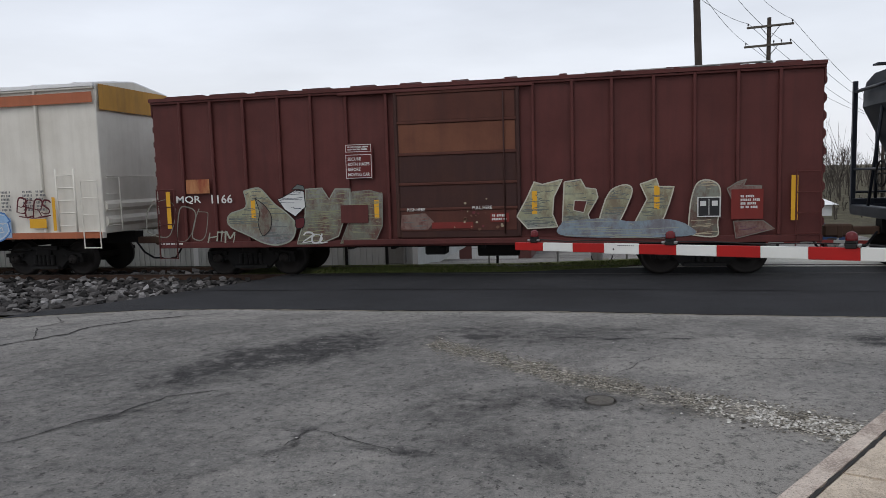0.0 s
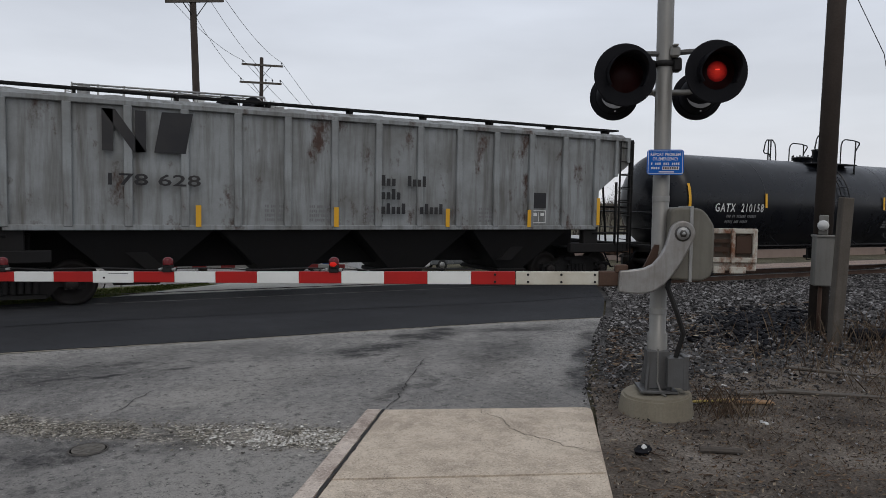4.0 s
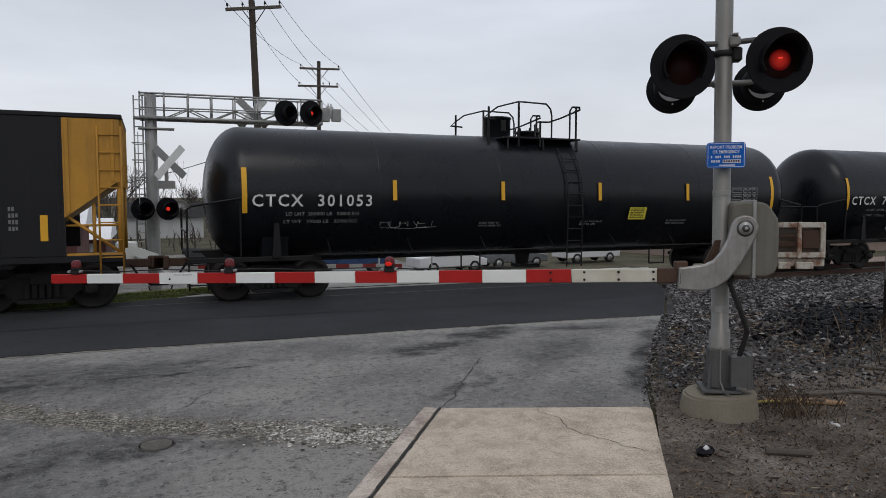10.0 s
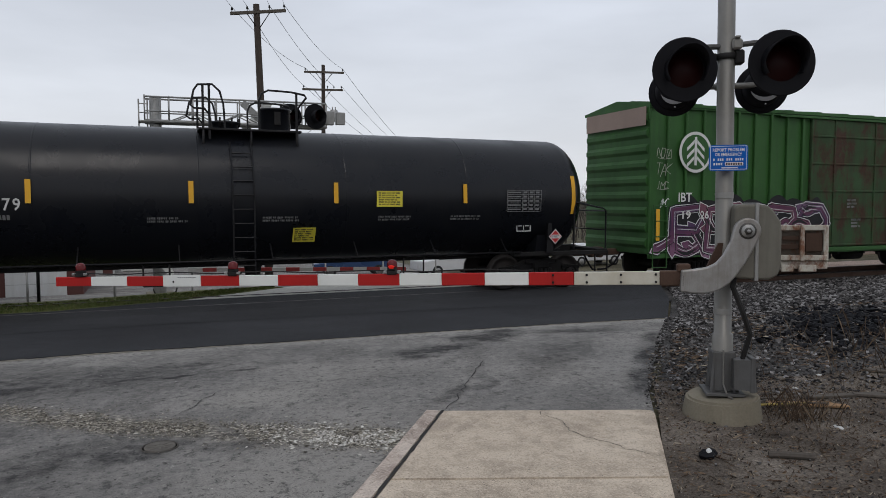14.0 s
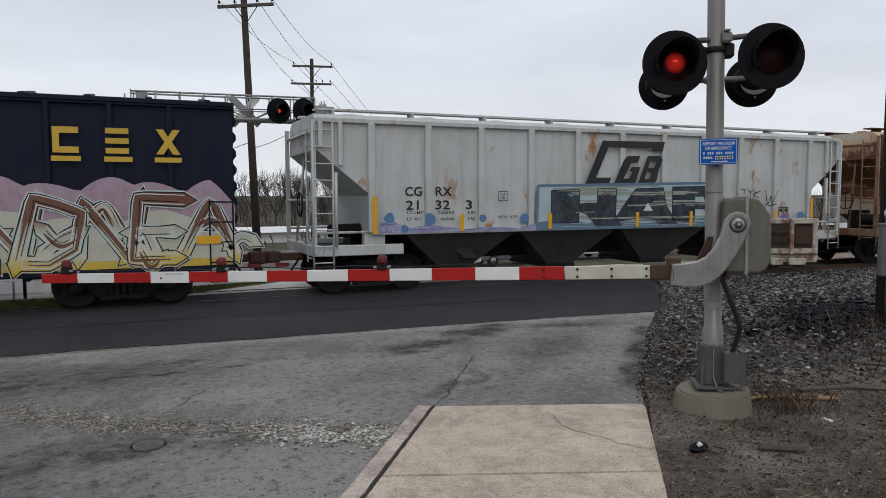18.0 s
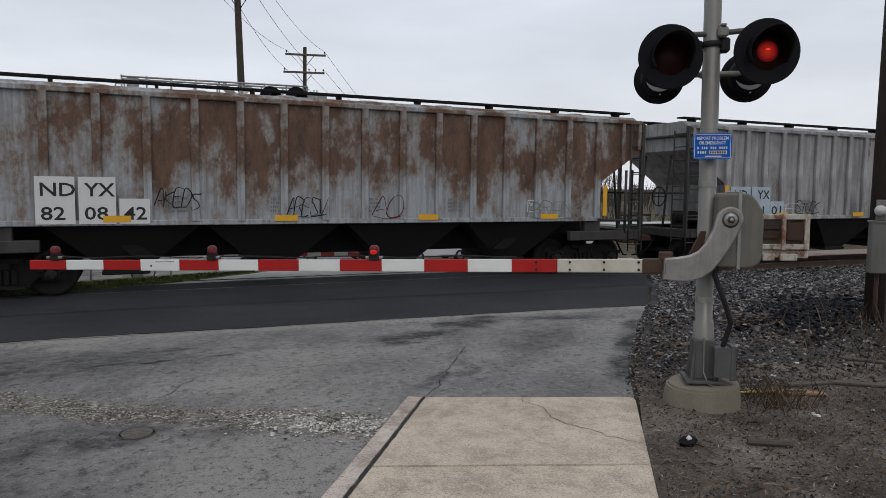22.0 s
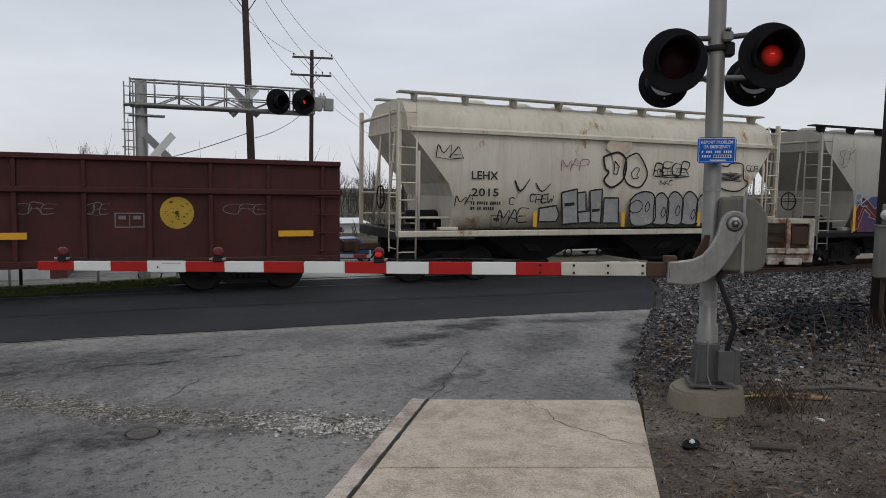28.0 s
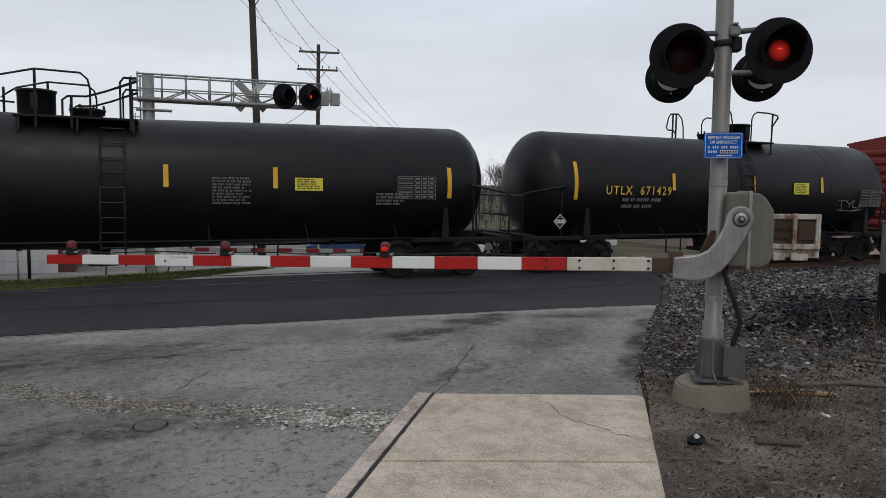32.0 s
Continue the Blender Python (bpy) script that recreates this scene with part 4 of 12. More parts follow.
def piece(parent, x0, x1, z0, z1, letters, fill, line="g_black", edge=None, halo=None, inner=None, seed=1, y=-1.606, wide=0.17, rim=0.035, soft=False, lean=0.1, jit=0.06, tip=1.0, over=1.15, cloud=(), flares=0, name="graffiti", label=""):
    """A sprayed piece: clouds behind, then letters that overlap, each with halo, outline, fill, edge lines and inner contours. fill may be one paint or one for each letter."""
    rnd = random.Random(seed)
    s = Shape()
    root = None
    n = len(letters)
    w, h = (x1 - x0) / n, z1 - z0
    half = wide * min(w, h)
    for j, (key, low, high, bumps) in enumerate(cloud):
        m = bumps * 8
        top = []
        ph = rnd.uniform(0, 3)
        for i in range(m + 1):
            q = abs(math.sin(math.pi * bumps * i / m + ph)) ** 0.7
            top.append((x0 - 0.04 * w + (x1 - x0 + 0.08 * w) * i / m, z0 + h * (high - 0.13 + 0.13 * q + 0.06 * math.sin(0.37 * i + ph)) * min(1, 0.75 + 0.06 * min(i, m - i))))
        yy = y - 0.0008 * (j + 1)
        s.use(key).add([(x, yy, z) for x, z in top] + [(x, yy, z0 + h * low) for x, z in top], [(i, i + 1, m + 2 + i, m + 1 + i) for i in range(m)])
    if cloud:
        root = part(name, s.mesh(name, False), parent, label)
    base = y - 0.0008 * (len(cloud) + 1)
    for i, ch in enumerate(letters):
        s = Shape()
        key = fill[i % len(fill)] if isinstance(fill, (list, tuple)) else fill
        slant = lean * rnd.uniform(0.3, 1.4)
        lines = []
        for pts in strokes_of(ch):
            out = []
            for px, pz in pts:
                px, pz = px + rnd.uniform(-jit, jit), pz + rnd.uniform(-jit, jit)
                zz = z0 + half * 1.15 + pz * (h - 2.3 * half)
                out.append((x0 + (i + 0.5) * w + (px - 0.5) * (w * over - 2 * half) + slant * (zz - z0 - h / 2), zz))
            lines.append(dense(rounded(out) if soft else out, 0.10))
        for _ in range(flares):
            px, pz = rnd.choice(rnd.choice(lines))
            sg = rnd.choice((-1, 1))
            q = (px + sg * rnd.uniform(0.35, 0.75) * w, min(z1 - 0.1 * h, max(z0 + 0.1 * h, pz + rnd.uniform(-0.35, 0.45) * h)))
            lines.append(dense(rounded([(px, pz), ((px + q[0]) / 2, pz + 0.1 * h * sg), q]), 0.10))
        lines = [q for q in lines if len(q) > 1]
        yy = base - (0.011 if i % 2 else 0.0)
        swell = (lambda t: half) if soft else (lambda t: half * (0.78 + 0.38 * abs(2 * t - 1)))
        tips = half * tip
        layers = ([(halo, 2.1 * rim)] if halo else []) + [(line, rim), (key, 0.0)]
        for k, (paint, more) in enumerate(layers):
            s.use(paint)
            for j, pts in enumerate(lines):
                ribbon(s, pts, lambda t: swell(t) + more, yy - 0.0028 * k - 0.0004 * (j % 6), tips + 1.6 * more)
        top = yy - 0.0028 * len(layers)
        if edge:
            s.use(edge)
            for j, pts in enumerate(lines):
                for sg in (1, -1) if len(pts) > 3 else ():
                    ribbon(s, beside(pts, sg * half * 0.78), lambda t: 0.009 + 0.012 * t * (1 - t), top - 0.0003 * j - (0.00015 if sg > 0 else 0))
        if inner:
            for j, pts in enumerate(lines):
                if len(pts) > 5:
                    s.use(inner[j % len(inner)])
                    ribbon(s, beside(pts[1:-1], half * 0.22), lambda t: half * 0.30 * math.sin(math.pi * min(0.97, max(0.03, t))) + 0.006, top - 0.0024 - 0.0003 * j)
                    s.use(line)
                    ribbon(s, beside(pts[2:-1], -half * 0.35), lambda t: 0.008, top - 0.0046 - 0.0003 * j)
        if root is None:
            root = part(name, s.mesh(name, False), parent, label)
        else:
            part("sprayed_letter", s.mesh("sprayed_letter", False), root)
    return root


def mark(parent, pts, key, y, line=None, lw=0.014, hatch=None, seed=1, soft=False, name="sprayed_letter", label=""):
    """One sprayed field with its outline, and loose strokes across it."""
    rnd = random.Random(seed)
    ring = rounded(list(pts) + [pts[0]])[:-1] if soft else list(pts)
    s = Shape()
    if key:
        s.use(key).add([(x, y, z) for x, z in ring], [tuple(range(len(ring)))])
    if hatch:
        s.use(hatch)
        for k in range(int(14 * (max(p[1] for p in ring) - min(p[1] for p in ring)) / 0.4)):
            z = rnd.uniform(min(p[1] for p in ring), max(p[1] for p in ring))
            hits = sorted(a[0] + (b[0] - a[0]) * (z - a[1]) / (b[1] - a[1]) for a, b in zip(ring, ring[1:] + ring[:1]) if (a[1] > z) != (b[1] > z))
            for a, b in zip(hits[::2], hits[1::2]):
                p, q = sorted((rnd.uniform(a, b), rnd.uniform(a, b)))
                if q - p > 0.06:
                    ribbon(s, dense([(p, z), ((p + q) / 2, z + rnd.uniform(-0.02, 0.02)), (q, z + rnd.uniform(-0.03, 0.03))], 0.08), lambda t: lw * 0.55, y - 0.001 - 0.00006 * k)
    if line:
        s.use(line)
        ribbon(s, dense(ring + [ring[0]], 0.08), lambda t: lw, y - 0.004)
    return part(name, s.mesh(name, False), parent, label)


def scrawl(parent, x0, x1, z0, z1, mat_key, seed, letters="NOVA", thick=0.018, y=-1.606, name="graffiti", label=""):
    """A thin sprayed tag: quick slanting letters, underlined or crowned now and then."""
    rnd = random.Random(seed)
    if isinstance(letters, int):
        letters = "".join(rnd.choice("AEKMNORSVZ") for _ in range(letters))
    s = Shape().use(mat_key)
    n = len(letters)
    w, h = (x1 - x0) / n, z1 - z0
    k = 0
    for i, ch in enumerate(letters):
        dz = rnd.uniform(-0.1, 0.1) * h
        for pts in strokes_of(ch):
            out = [(x0 + (i + 0.5) * w + (px - 0.5 + rnd.uniform(-0.07, 0.07)) * w * 1.05 + 0.15 * (pz - 0.5) * h, z0 + dz + (0.15 + 0.75 * pz + rnd.uniform(-0.07, 0.07)) * h) for px, pz in pts]
            ribbon(s, rounded(out, 4), lambda t: thick * (0.6 + 0.6 * math.sin(math.pi * min(1, t + 0.2))), y - 0.0004 * k)
            k += 1
    if rnd.random() < 0.5:
        ribbon(s, rounded([(x0, z0 + 0.1 * h), (x0 + 0.5 * (x1 - x0), z0), (x1, z0 + 0.12 * h), (x0 + 0.6 * (x1 - x0), z0 + 0.04 * h)], 5), lambda t: thick * 0.7, y - 0.0004 * k)
    return part(name, s.mesh(name, False), parent, label)


# ======== the ground ========
PROFILE = [(-400, 0), (8, 0), (15.3, -0.55), (17.3, -0.56), (19.6, -0.60), (21, -0.85), (24, -1.08), (35, -2.25), (60, -2.6), (100, -2.5), (180, -1.6), (420, 0.5), (1600, 4)]


def ground_z(y):
    return float(np.interp(y, [p[0] for p in PROFILE], [p[1] for p in PROFILE]))


def crown(y):
    """How far the crossing is built up over the ballast."""
    return float(np.interp(y, [10.2, 15.3, 19.6, 21.5], [0, 0.13, 0.13, 0]))


def sheet(name, outline, lift, mat_key, label, category, cuts=(8, 10.2, 15.3, 17.3, 19.6, 21, 21.5, 24, 35), raised=False):
    """A flat surface with the given outline, laid on the ground's slope."""
    bm = bmesh.new()
    f = bm.faces.new([bm.verts.new((x, y, 0)) for x, y in outline])
    bmesh.ops.triangulate(bm, faces=[f])
    for c in cuts:
        bmesh.ops.bisect_plane(bm, geom=bm.verts[:] + bm.edges[:] + bm.faces[:], plane_co=(0, c, 0), plane_no=(0, 1, 0))
    for v in bm.verts:
        v.co.z = ground_z(v.co.y) + lift + (crown(v.co.y) if raised else 0)
    bmesh.ops.recalc_face_normals(bm, faces=bm.faces)
    if sum(f.normal.z for f in bm.faces) < 0:
        bmesh.ops.reverse_faces(bm, faces=bm.faces)
    if raised:
        side = bmesh.ops.extrude_edge_only(bm, edges=[e for e in bm.edges if e.is_boundary])
        for v in side["geom"]:
            if isinstance(v, bmesh.types.BMVert):
                v.co.z -= 0.16
    me = bpy.data.meshes.new(name)
    bm.to_mesh(me)
    bm.free()
    me.materials.append(MAT[mat_key])
    return tagged(new(name, me), label, category, kind="structure")


s = Shape()
xs = [-1500, -300, -80, -30, -10, 0, 10, 30, 80, 300, 1500]
ys = [p[0] for p in PROFILE]
MAT["ground"] = earth("rough_ground", ((0.05, 0.045, 0.03), (0.09, 0.08, 0.05), (0.13, 0.12, 0.08)), 0.7)
s.use("ground")
s.add([(x, y, ground_z(y) - 0.03) for y in ys for x in xs], [(j * len(xs) + i, j * len(xs) + i + 1, (j + 1) * len(xs) + i + 1, (j + 1) * len(xs) + i) for j in range(len(ys) - 1) for i in range(len(xs) - 1)])
solid("ground", s, "rough brown ground with dead grass", "ground", kind="structure")

EDGE = [(4.06, 4.97), (4.48, 5.57), (4.75, 5.85), (5.12, 6.32), (5.7, 6.95), (6.39, 7.73), (7.2, 8.6), (8.14, 9.64)]
SEAM = [(8.14, 9.68), (6.15, 9.98), (4.86, 10.07), (3.7, 10.17), (2.77, 10.2), (1.03, 10.3), (-0.64, 10.47), (-3.07, 10.36), (-5.6, 10.4), (-7.28, 10.2), (-8.3, 9.5), (-8.95, 8.9)]
sheet("road", [(-60, -25), (-18.8, -25), (2.13, 5.68), (2.33, 5.66)] + EDGE + SEAM[1:] + [(-12, 8.0), (-60, 8.0)], 0.0, "old_road", "worn grey asphalt road with cracks and stains", "road")
sheet("crossing_asphalt", SEAM + [(-9.1, 9.6), (-8.6, 11.2), (-8.3, 12.6), (-8.1, 13.7), (-7.7, 15.9), (-7.4, 16.4), (-2, 16.6), (0.5, 17.35), (3, 17.5), (14.3, 17.4), (13.1, 15.9), (12.4, 15.0), (10.57, 12.54)], 0.012, "fresh", "fresh black asphalt laid across the rails", "road", raised=True)
sheet("far_road", [(0.55, 17.36), (3, 17.52), (14.4, 17.42), (18.5, 24), (26, 34), (17, 34), (8.6, 24), (5, 20.6)], 0.015, "far_road", "pale concrete road past the crossing", "road", raised=True)
sheet("far_lot", [(-40, 20), (-4.2, 20), (2.5, 21.4), (7.5, 24), (16, 34.4), (16, 60), (-40, 60)], 0.01, "road", "grey parking lot below the tracks", "road")
MAT["tan_lot"] = earth("tan_lot", ((0.22, 0.16, 0.13), (0.28, 0.21, 0.17), (0.33, 0.26, 0.22)), 0.6, 0.3)
sheet("tan_lot", [(19.5, 20.5), (90, 20.5), (90, 34), (29, 34)], 0.012, "tan_lot", "tan gravel yard beside the tracks", "ground")
sheet("grass_bank", [(-9, 16.4), (-2, 16.62), (0.5, 17.37), (2.2, 18.7), (3.9, 20.3), (2.2, 20.0), (0.2, 19.3), (-2, 18.6), (-9, 18.1)], 0.01, "grass_far", "short green grass bank by the tracks", "grass", raised=True)

# the crumbled strip over an old trench, the dark stains
rnd = random.Random(5)
MAT["flake"] = random_tone("crumbled_flakes", [(0, (0.05, 0.044, 0.037)), (0.4, (0.17, 0.153, 0.124)), (0.75, (0.34, 0.31, 0.25)), (1, (0.58, 0.55, 0.48))])
s = Shape().use("flake")
for k in range(15000):
    x = rnd.uniform(-1.9, 1.95)
    y = 6.18 - 0.66 * x + 0.045 * x * x + rnd.gauss(0, 0.17)
    gap = math.sin(4.1 * x + 2.3 * y) * math.sin(2.7 * x - 5.0 * y + 1.0) + 0.5 * math.sin(13 * x + 4 * y)
    if gap < -0.42 - 0.45 * max(0, x - 0.7) or x > 1.95 - 0.68 * (5.45 - y):
        continue
    rr = 0.002 + 0.0085 * rnd.random() ** 3 + (rnd.uniform(0.004, 0.012) if rnd.random() < 0.05 + (0.05 if x > 0.9 else 0) else 0)
    n = rnd.randint(5, 7)
    z = 0.003 + rnd.uniform(0, 0.004)
    a = rnd.uniform(0, 6.28)
    ring = [(x + rr * rnd.uniform(0.5, 1.4) * math.cos(a + 6.283 * j / n), y + rr * rnd.uniform(0.5, 1.4) * math.sin(a + 6.283 * j / n), z + rnd.uniform(0, 0.5) * min(rr, 0.010)) for j in range(n)] + [(x, y, z + min(rr, 0.012) * rnd.uniform(0.4, 0.9))]
    s.add(ring, [(j, (j + 1) % n, n) for j in range(n)])
rnd = random.Random(15)
MAT["white_flake"] = random_tone("white_flakes", [(0, (0.13, 0.12, 0.10)), (0.35, (0.38, 0.362, 0.325)), (1, (0.72, 0.70, 0.65))])
s.use("white_flake")
for k in range(3400):
    x = rnd.gauss(1.42, 0.36)
    y = 6.18 - 0.66 * x + 0.045 * x * x + rnd.gauss(-0.02, 0.15)
    if x > 1.95 - 0.68 * (5.45 - y) or math.sin(9 * x + 6 * y) * math.sin(7 * x - 9 * y) < -0.3:
        continue
    rr, a, z = 0.003 + 0.018 * rnd.random() ** 3, rnd.uniform(0, 6.28), 0.004 + rnd.uniform(0, 0.004)
    ring = [(x + rr * rnd.uniform(0.5, 1.4) * math.cos(a + 1.257 * j), y + rr * rnd.uniform(0.5, 1.4) * math.sin(a + 1.257 * j), z) for j in range(5)] + [(x, y, z + rr * 0.5)]
    s.add(ring, [(j, (j + 1) % 5, 5) for j in range(5)])
solid("crumbled_strip", s, "crumbled pale strip over an old trench in the asphalt", "road patch", kind="stuff")
MAT["lid_iron"] = coat("worn_lid_iron", (0.14, 0.128, 0.112), 0.85, dirt=(0.05, 0.047, 0.042), dirt_amount=0.6, grain=0.4, scale=6)

# a crack that runs from the walk to the crossing, and its branches
def crack(name, pts, width, seed, lift=0.011, label="open crack in the asphalt", key="iron"):
    r = random.Random(seed)
    fine = []
    for (x0, y0), (x1, y1) in zip(pts, pts[1:]):
        n = max(3, int(math.hypot(x1 - x0, y1 - y0) / 0.07))
        for k in range(n):
            t = k / n
            fine.append((x0 + (x1 - x0) * t + r.uniform(-0.022, 0.022), y0 + (y1 - y0) * t + r.uniform(-0.022, 0.022)))
    fine.append(pts[-1])
    s = Shape().use(key)
    vs, fs = [], []
    for i, (x, y) in enumerate(fine):
        a, b = fine[max(0, i - 1)], fine[min(len(fine) - 1, i + 1)]
        d = math.hypot(b[0] - a[0], b[1] - a[1]) or 1
        w = width * r.uniform(0.3, 1.0) * min(1, 0.25 + i / 4, 0.25 + (len(fine) - 1 - i) / 4)
        nx, ny = -(b[1] - a[1]) / d * w, (b[0] - a[0]) / d * w
        z = ground_z(y) + lift + crown(y)
        vs += [(x + nx, y + ny, z), (x - nx, y - ny, z)]
        if i:
            k = 2 * i
            fs.append((k - 2, k - 1, k + 1, k))
    s.add(vs, fs)
    return solid(name, s, label, "crack", kind="structure")


MAT["crack_dark"] = coat("crack_dirt", (0.035, 0.033, 0.031), 0.95, grain=0.4, scale=6)
crack("road_crack", [(2.33, 5.72), (2.57, 5.98), (2.80, 6.32), (3.02, 6.65), (3.28, 7.05), (3.58, 7.45)], 0.007, 1, lift=0.006, key="crack_dark")
crack("road_crack", [(3.22, 8.6), (3.9, 8.95), (4.5, 9.15), (5.2, 9.15), (5.9, 8.9), (6.25, 8.4), (6.3, 7.75)], 0.008, 2, lift=0.006, key="crack_dark")
crack("road_crack", [(1.19, 7.15), (1.78, 7.17), (2.66, 7.14)], 0.004, 3, lift=0.006, key="crack_dark")
crack("road_crack", [(0.1, 6.43), (0.25, 6.64), (0.42, 6.97), (0.6, 7.22)], 0.006, 4, lift=0.006, key="crack_dark")
crack("road_crack", [(-7.4, 6.7), (-7.16, 7.03), (-6.96, 7.35), (-6.75, 7.68), (-6.80, 8.14), (-6.60, 8.9), (-6.1, 9.5)], 0.030, 5, lift=0.006, key="crack_dark")
crack("road_crack", [(-6.96, 7.35), (-7.5, 8.0), (-7.6, 8.6), (-8.2, 9.2)], 0.012, 6, lift=0.006, key="crack_dark")
crack("road_crack", [(-4.41, 4.16), (-4.24, 4.36), (-4.13, 4.65), (-3.97, 4.85), (-3.78, 5.37), (-3.37, 5.62)], 0.010, 7, lift=0.006, key="crack_dark")
crack("road_crack", [(-2.22, 4.33), (-2.21, 4.61), (-2.13, 4.74), (-1.79, 4.55), (-1.41, 4.38), (-1.16, 4.37)], 0.006, 8, lift=0.006, key="crack_dark")
crack("asphalt_joint", [(-8.2, 12.9), (-4, 13.25), (0, 13.4), (4, 13.2), (8, 12.75), (11, 12.95)], 0.03, 9, lift=0.017, label="dark joint in the fresh asphalt", key="signal_black")

crack("seam_edge", [(x, y - 0.05) for x, y in SEAM], 0.045, 12, lift=0.004, label="pale dusty edge of the old asphalt", key="flake")

# small stones showing in the asphalt, and pits where some are gone
MAT["speck"] = random_tone("asphalt_specks", [(0, (0.02, 0.019, 0.018)), (0.42, (0.06, 0.057, 0.053)), (0.5, (0.24, 0.23, 0.21)), (0.9, (0.42, 0.40, 0.37)), (1, (0.6, 0.58, 0.54))])
rnd = random.Random(31)
s = Shape().use("speck")
for _ in range(9000):
    x, y = rnd.uniform(-5.5, 5.5), 2.2 + 7.4 * rnd.random() ** 0.9
    if abs(x - 0.4) > 0.5 + 0.72 * y or x > 2.0 - 0.681 * (5.6 - y) and y < 5.75:
        continue
    if y > 5.7 and x > 3.9 + 0.75 * (y - 5.0):
        continue
    r = rnd.uniform(0.0025, 0.0065) * (1.8 if rnd.random() < 0.06 else 1)
    z, a = ground_z(y) + 0.0085, rnd.uniform(0, 6.28)
    s.add([(x + r * rnd.uniform(0.6, 1.4) * math.cos(a + k * 1.571), y + r * rnd.uniform(0.6, 1.4) * math.sin(a + k * 1.571), z) for k in range(4)], [(0, 1, 2, 3)])
solid("asphalt_specks", s, "small stones and pits in the worn asphalt", "road wear", kind="stuff")
rnd = random.Random(32)
s = Shape().use("speck")
for _ in range(2600):
    y = rnd.uniform(2.0, 5.3)
    x = rnd.uniform(2.35 - 0.681 * (5.6 - y), 4.0)
    if x > 3.95 - 0.2 * (5.0 - y):
        continue
    r, a = rnd.uniform(0.002, 0.0045), rnd.uniform(0, 6.28)
    s.add([(x + r * rnd.uniform(0.6, 1.4) * math.cos(a + k * 1.571), y + r * rnd.uniform(0.6, 1.4) * math.sin(a + k * 1.571), 0.0375) for k in range(4)], [(0, 1, 2, 3)])
solid("walk_specks", s, "small stones and pits in the worn concrete", "concrete wear", kind="stuff")

# loose grit along the crumbled strip
rnd = random.Random(8)
s = Shape().use("flake")
for _ in range(260):
    x = rnd.uniform(-1.8, 1.7)
    y = 6.18 - 0.66 * x + 0.045 * x * x + rnd.gauss(0, 0.2)
    r = rnd.uniform(0.003, 0.009)
    z = ground_z(y) + 0.006
    a = rnd.uniform(0, 6.28)
    vs = [(x + r * math.cos(a + k * 1.571) * rnd.uniform(0.7, 1.3), y + r * math.sin(a + k * 1.571) * rnd.uniform(0.7, 1.3), z) for k in range(4)] + [(x, y, z + r * rnd.uniform(0.5, 1))]
    s.add(vs, [(0, 1, 4), (1, 2, 4), (2, 3, 4), (3, 0, 4)])
solid("grit", s, "loose pale grit on the crumbled strip", "grit", kind="stuff")

# manhole lid
lid = thing("manhole_cover", "round rusty iron lid set in the asphalt", "manhole", pose(-0.01, 5.67, 0.003) @ Matrix.Scale(0.84, 4))
s = Shape().use("lid_iron").lathe([(0, 0.135), (0.007, 0.135), (0.008, 0.13)], 32, "z")
part("lid", s, lid)
MAT["lid_rim"] = coat("worn_lid_rim", (0.09, 0.083, 0.075), 0.9, grain=0.4, scale=6)
s = Shape().use("lid_rim").lathe([(0.0, 0.163), (0.006, 0.163), (0.007, 0.152), (0.0, 0.148)], 32, "z")
part("rim", s, lid, "dark iron rim")
for i in range(8):
    a = i * math.pi / 4
    part("lug", Shape().use("lid_iron").box(0.04, 0.11, -0.010, 0.010, 0.008, 0.013, 0.002), lid, "", pose(0, 0, 0, 0, 0, math.degrees(a)))

# ======== sidewalk: slabs, curb ========
RD = Vector((0.575, 0.818, 0)).normalized()       # along the road
NL = Vector((2.31, 5.64, 0))
walk_thing = thing("sidewalk", "pale concrete sidewalk ending at the asphalt", "sidewalk", kind="structure")


def slab(a, b, c, d, z1, name, parent, key="concrete", bev=0.012, worn=0.0):
    bm = bmesh.new()
    ring = [a, b, c, d]
    if worn:
        # the outer corner is broken off round
        ring = [a, b + (a - b).normalized() * worn, b + (a - b).normalized() * worn * 0.35 + (c - b).normalized() * worn * 0.2, b + (c - b).normalized() * worn * 0.8, c, d]
    m = len(ring)
    bot = [bm.verts.new((p[0], p[1], -0.12)) for p in ring]
    top = [bm.verts.new((p[0], p[1], z1)) for p in ring]
    bm.faces.new(bot[::-1])
    bm.faces.new(top)
    for i in range(m):
        bm.faces.new((bot[i], bot[(i + 1) % m], top[(i + 1) % m], top[i]))
    bmesh.ops.recalc_face_normals(bm, faces=bm.faces)
    bmesh.ops.bevel(bm, geom=[e for e in bm.edges if e.verts[0].co.z > 0 and e.verts[1].co.z > 0], offset=bev, segments=2, affect="EDGES")
    me = bpy.data.meshes.new(name)
    bm.to_mesh(me)
    bm.free()
    me.materials.append(MAT[key])
    ob = new(name, me)
    ob.parent = parent
    return ob


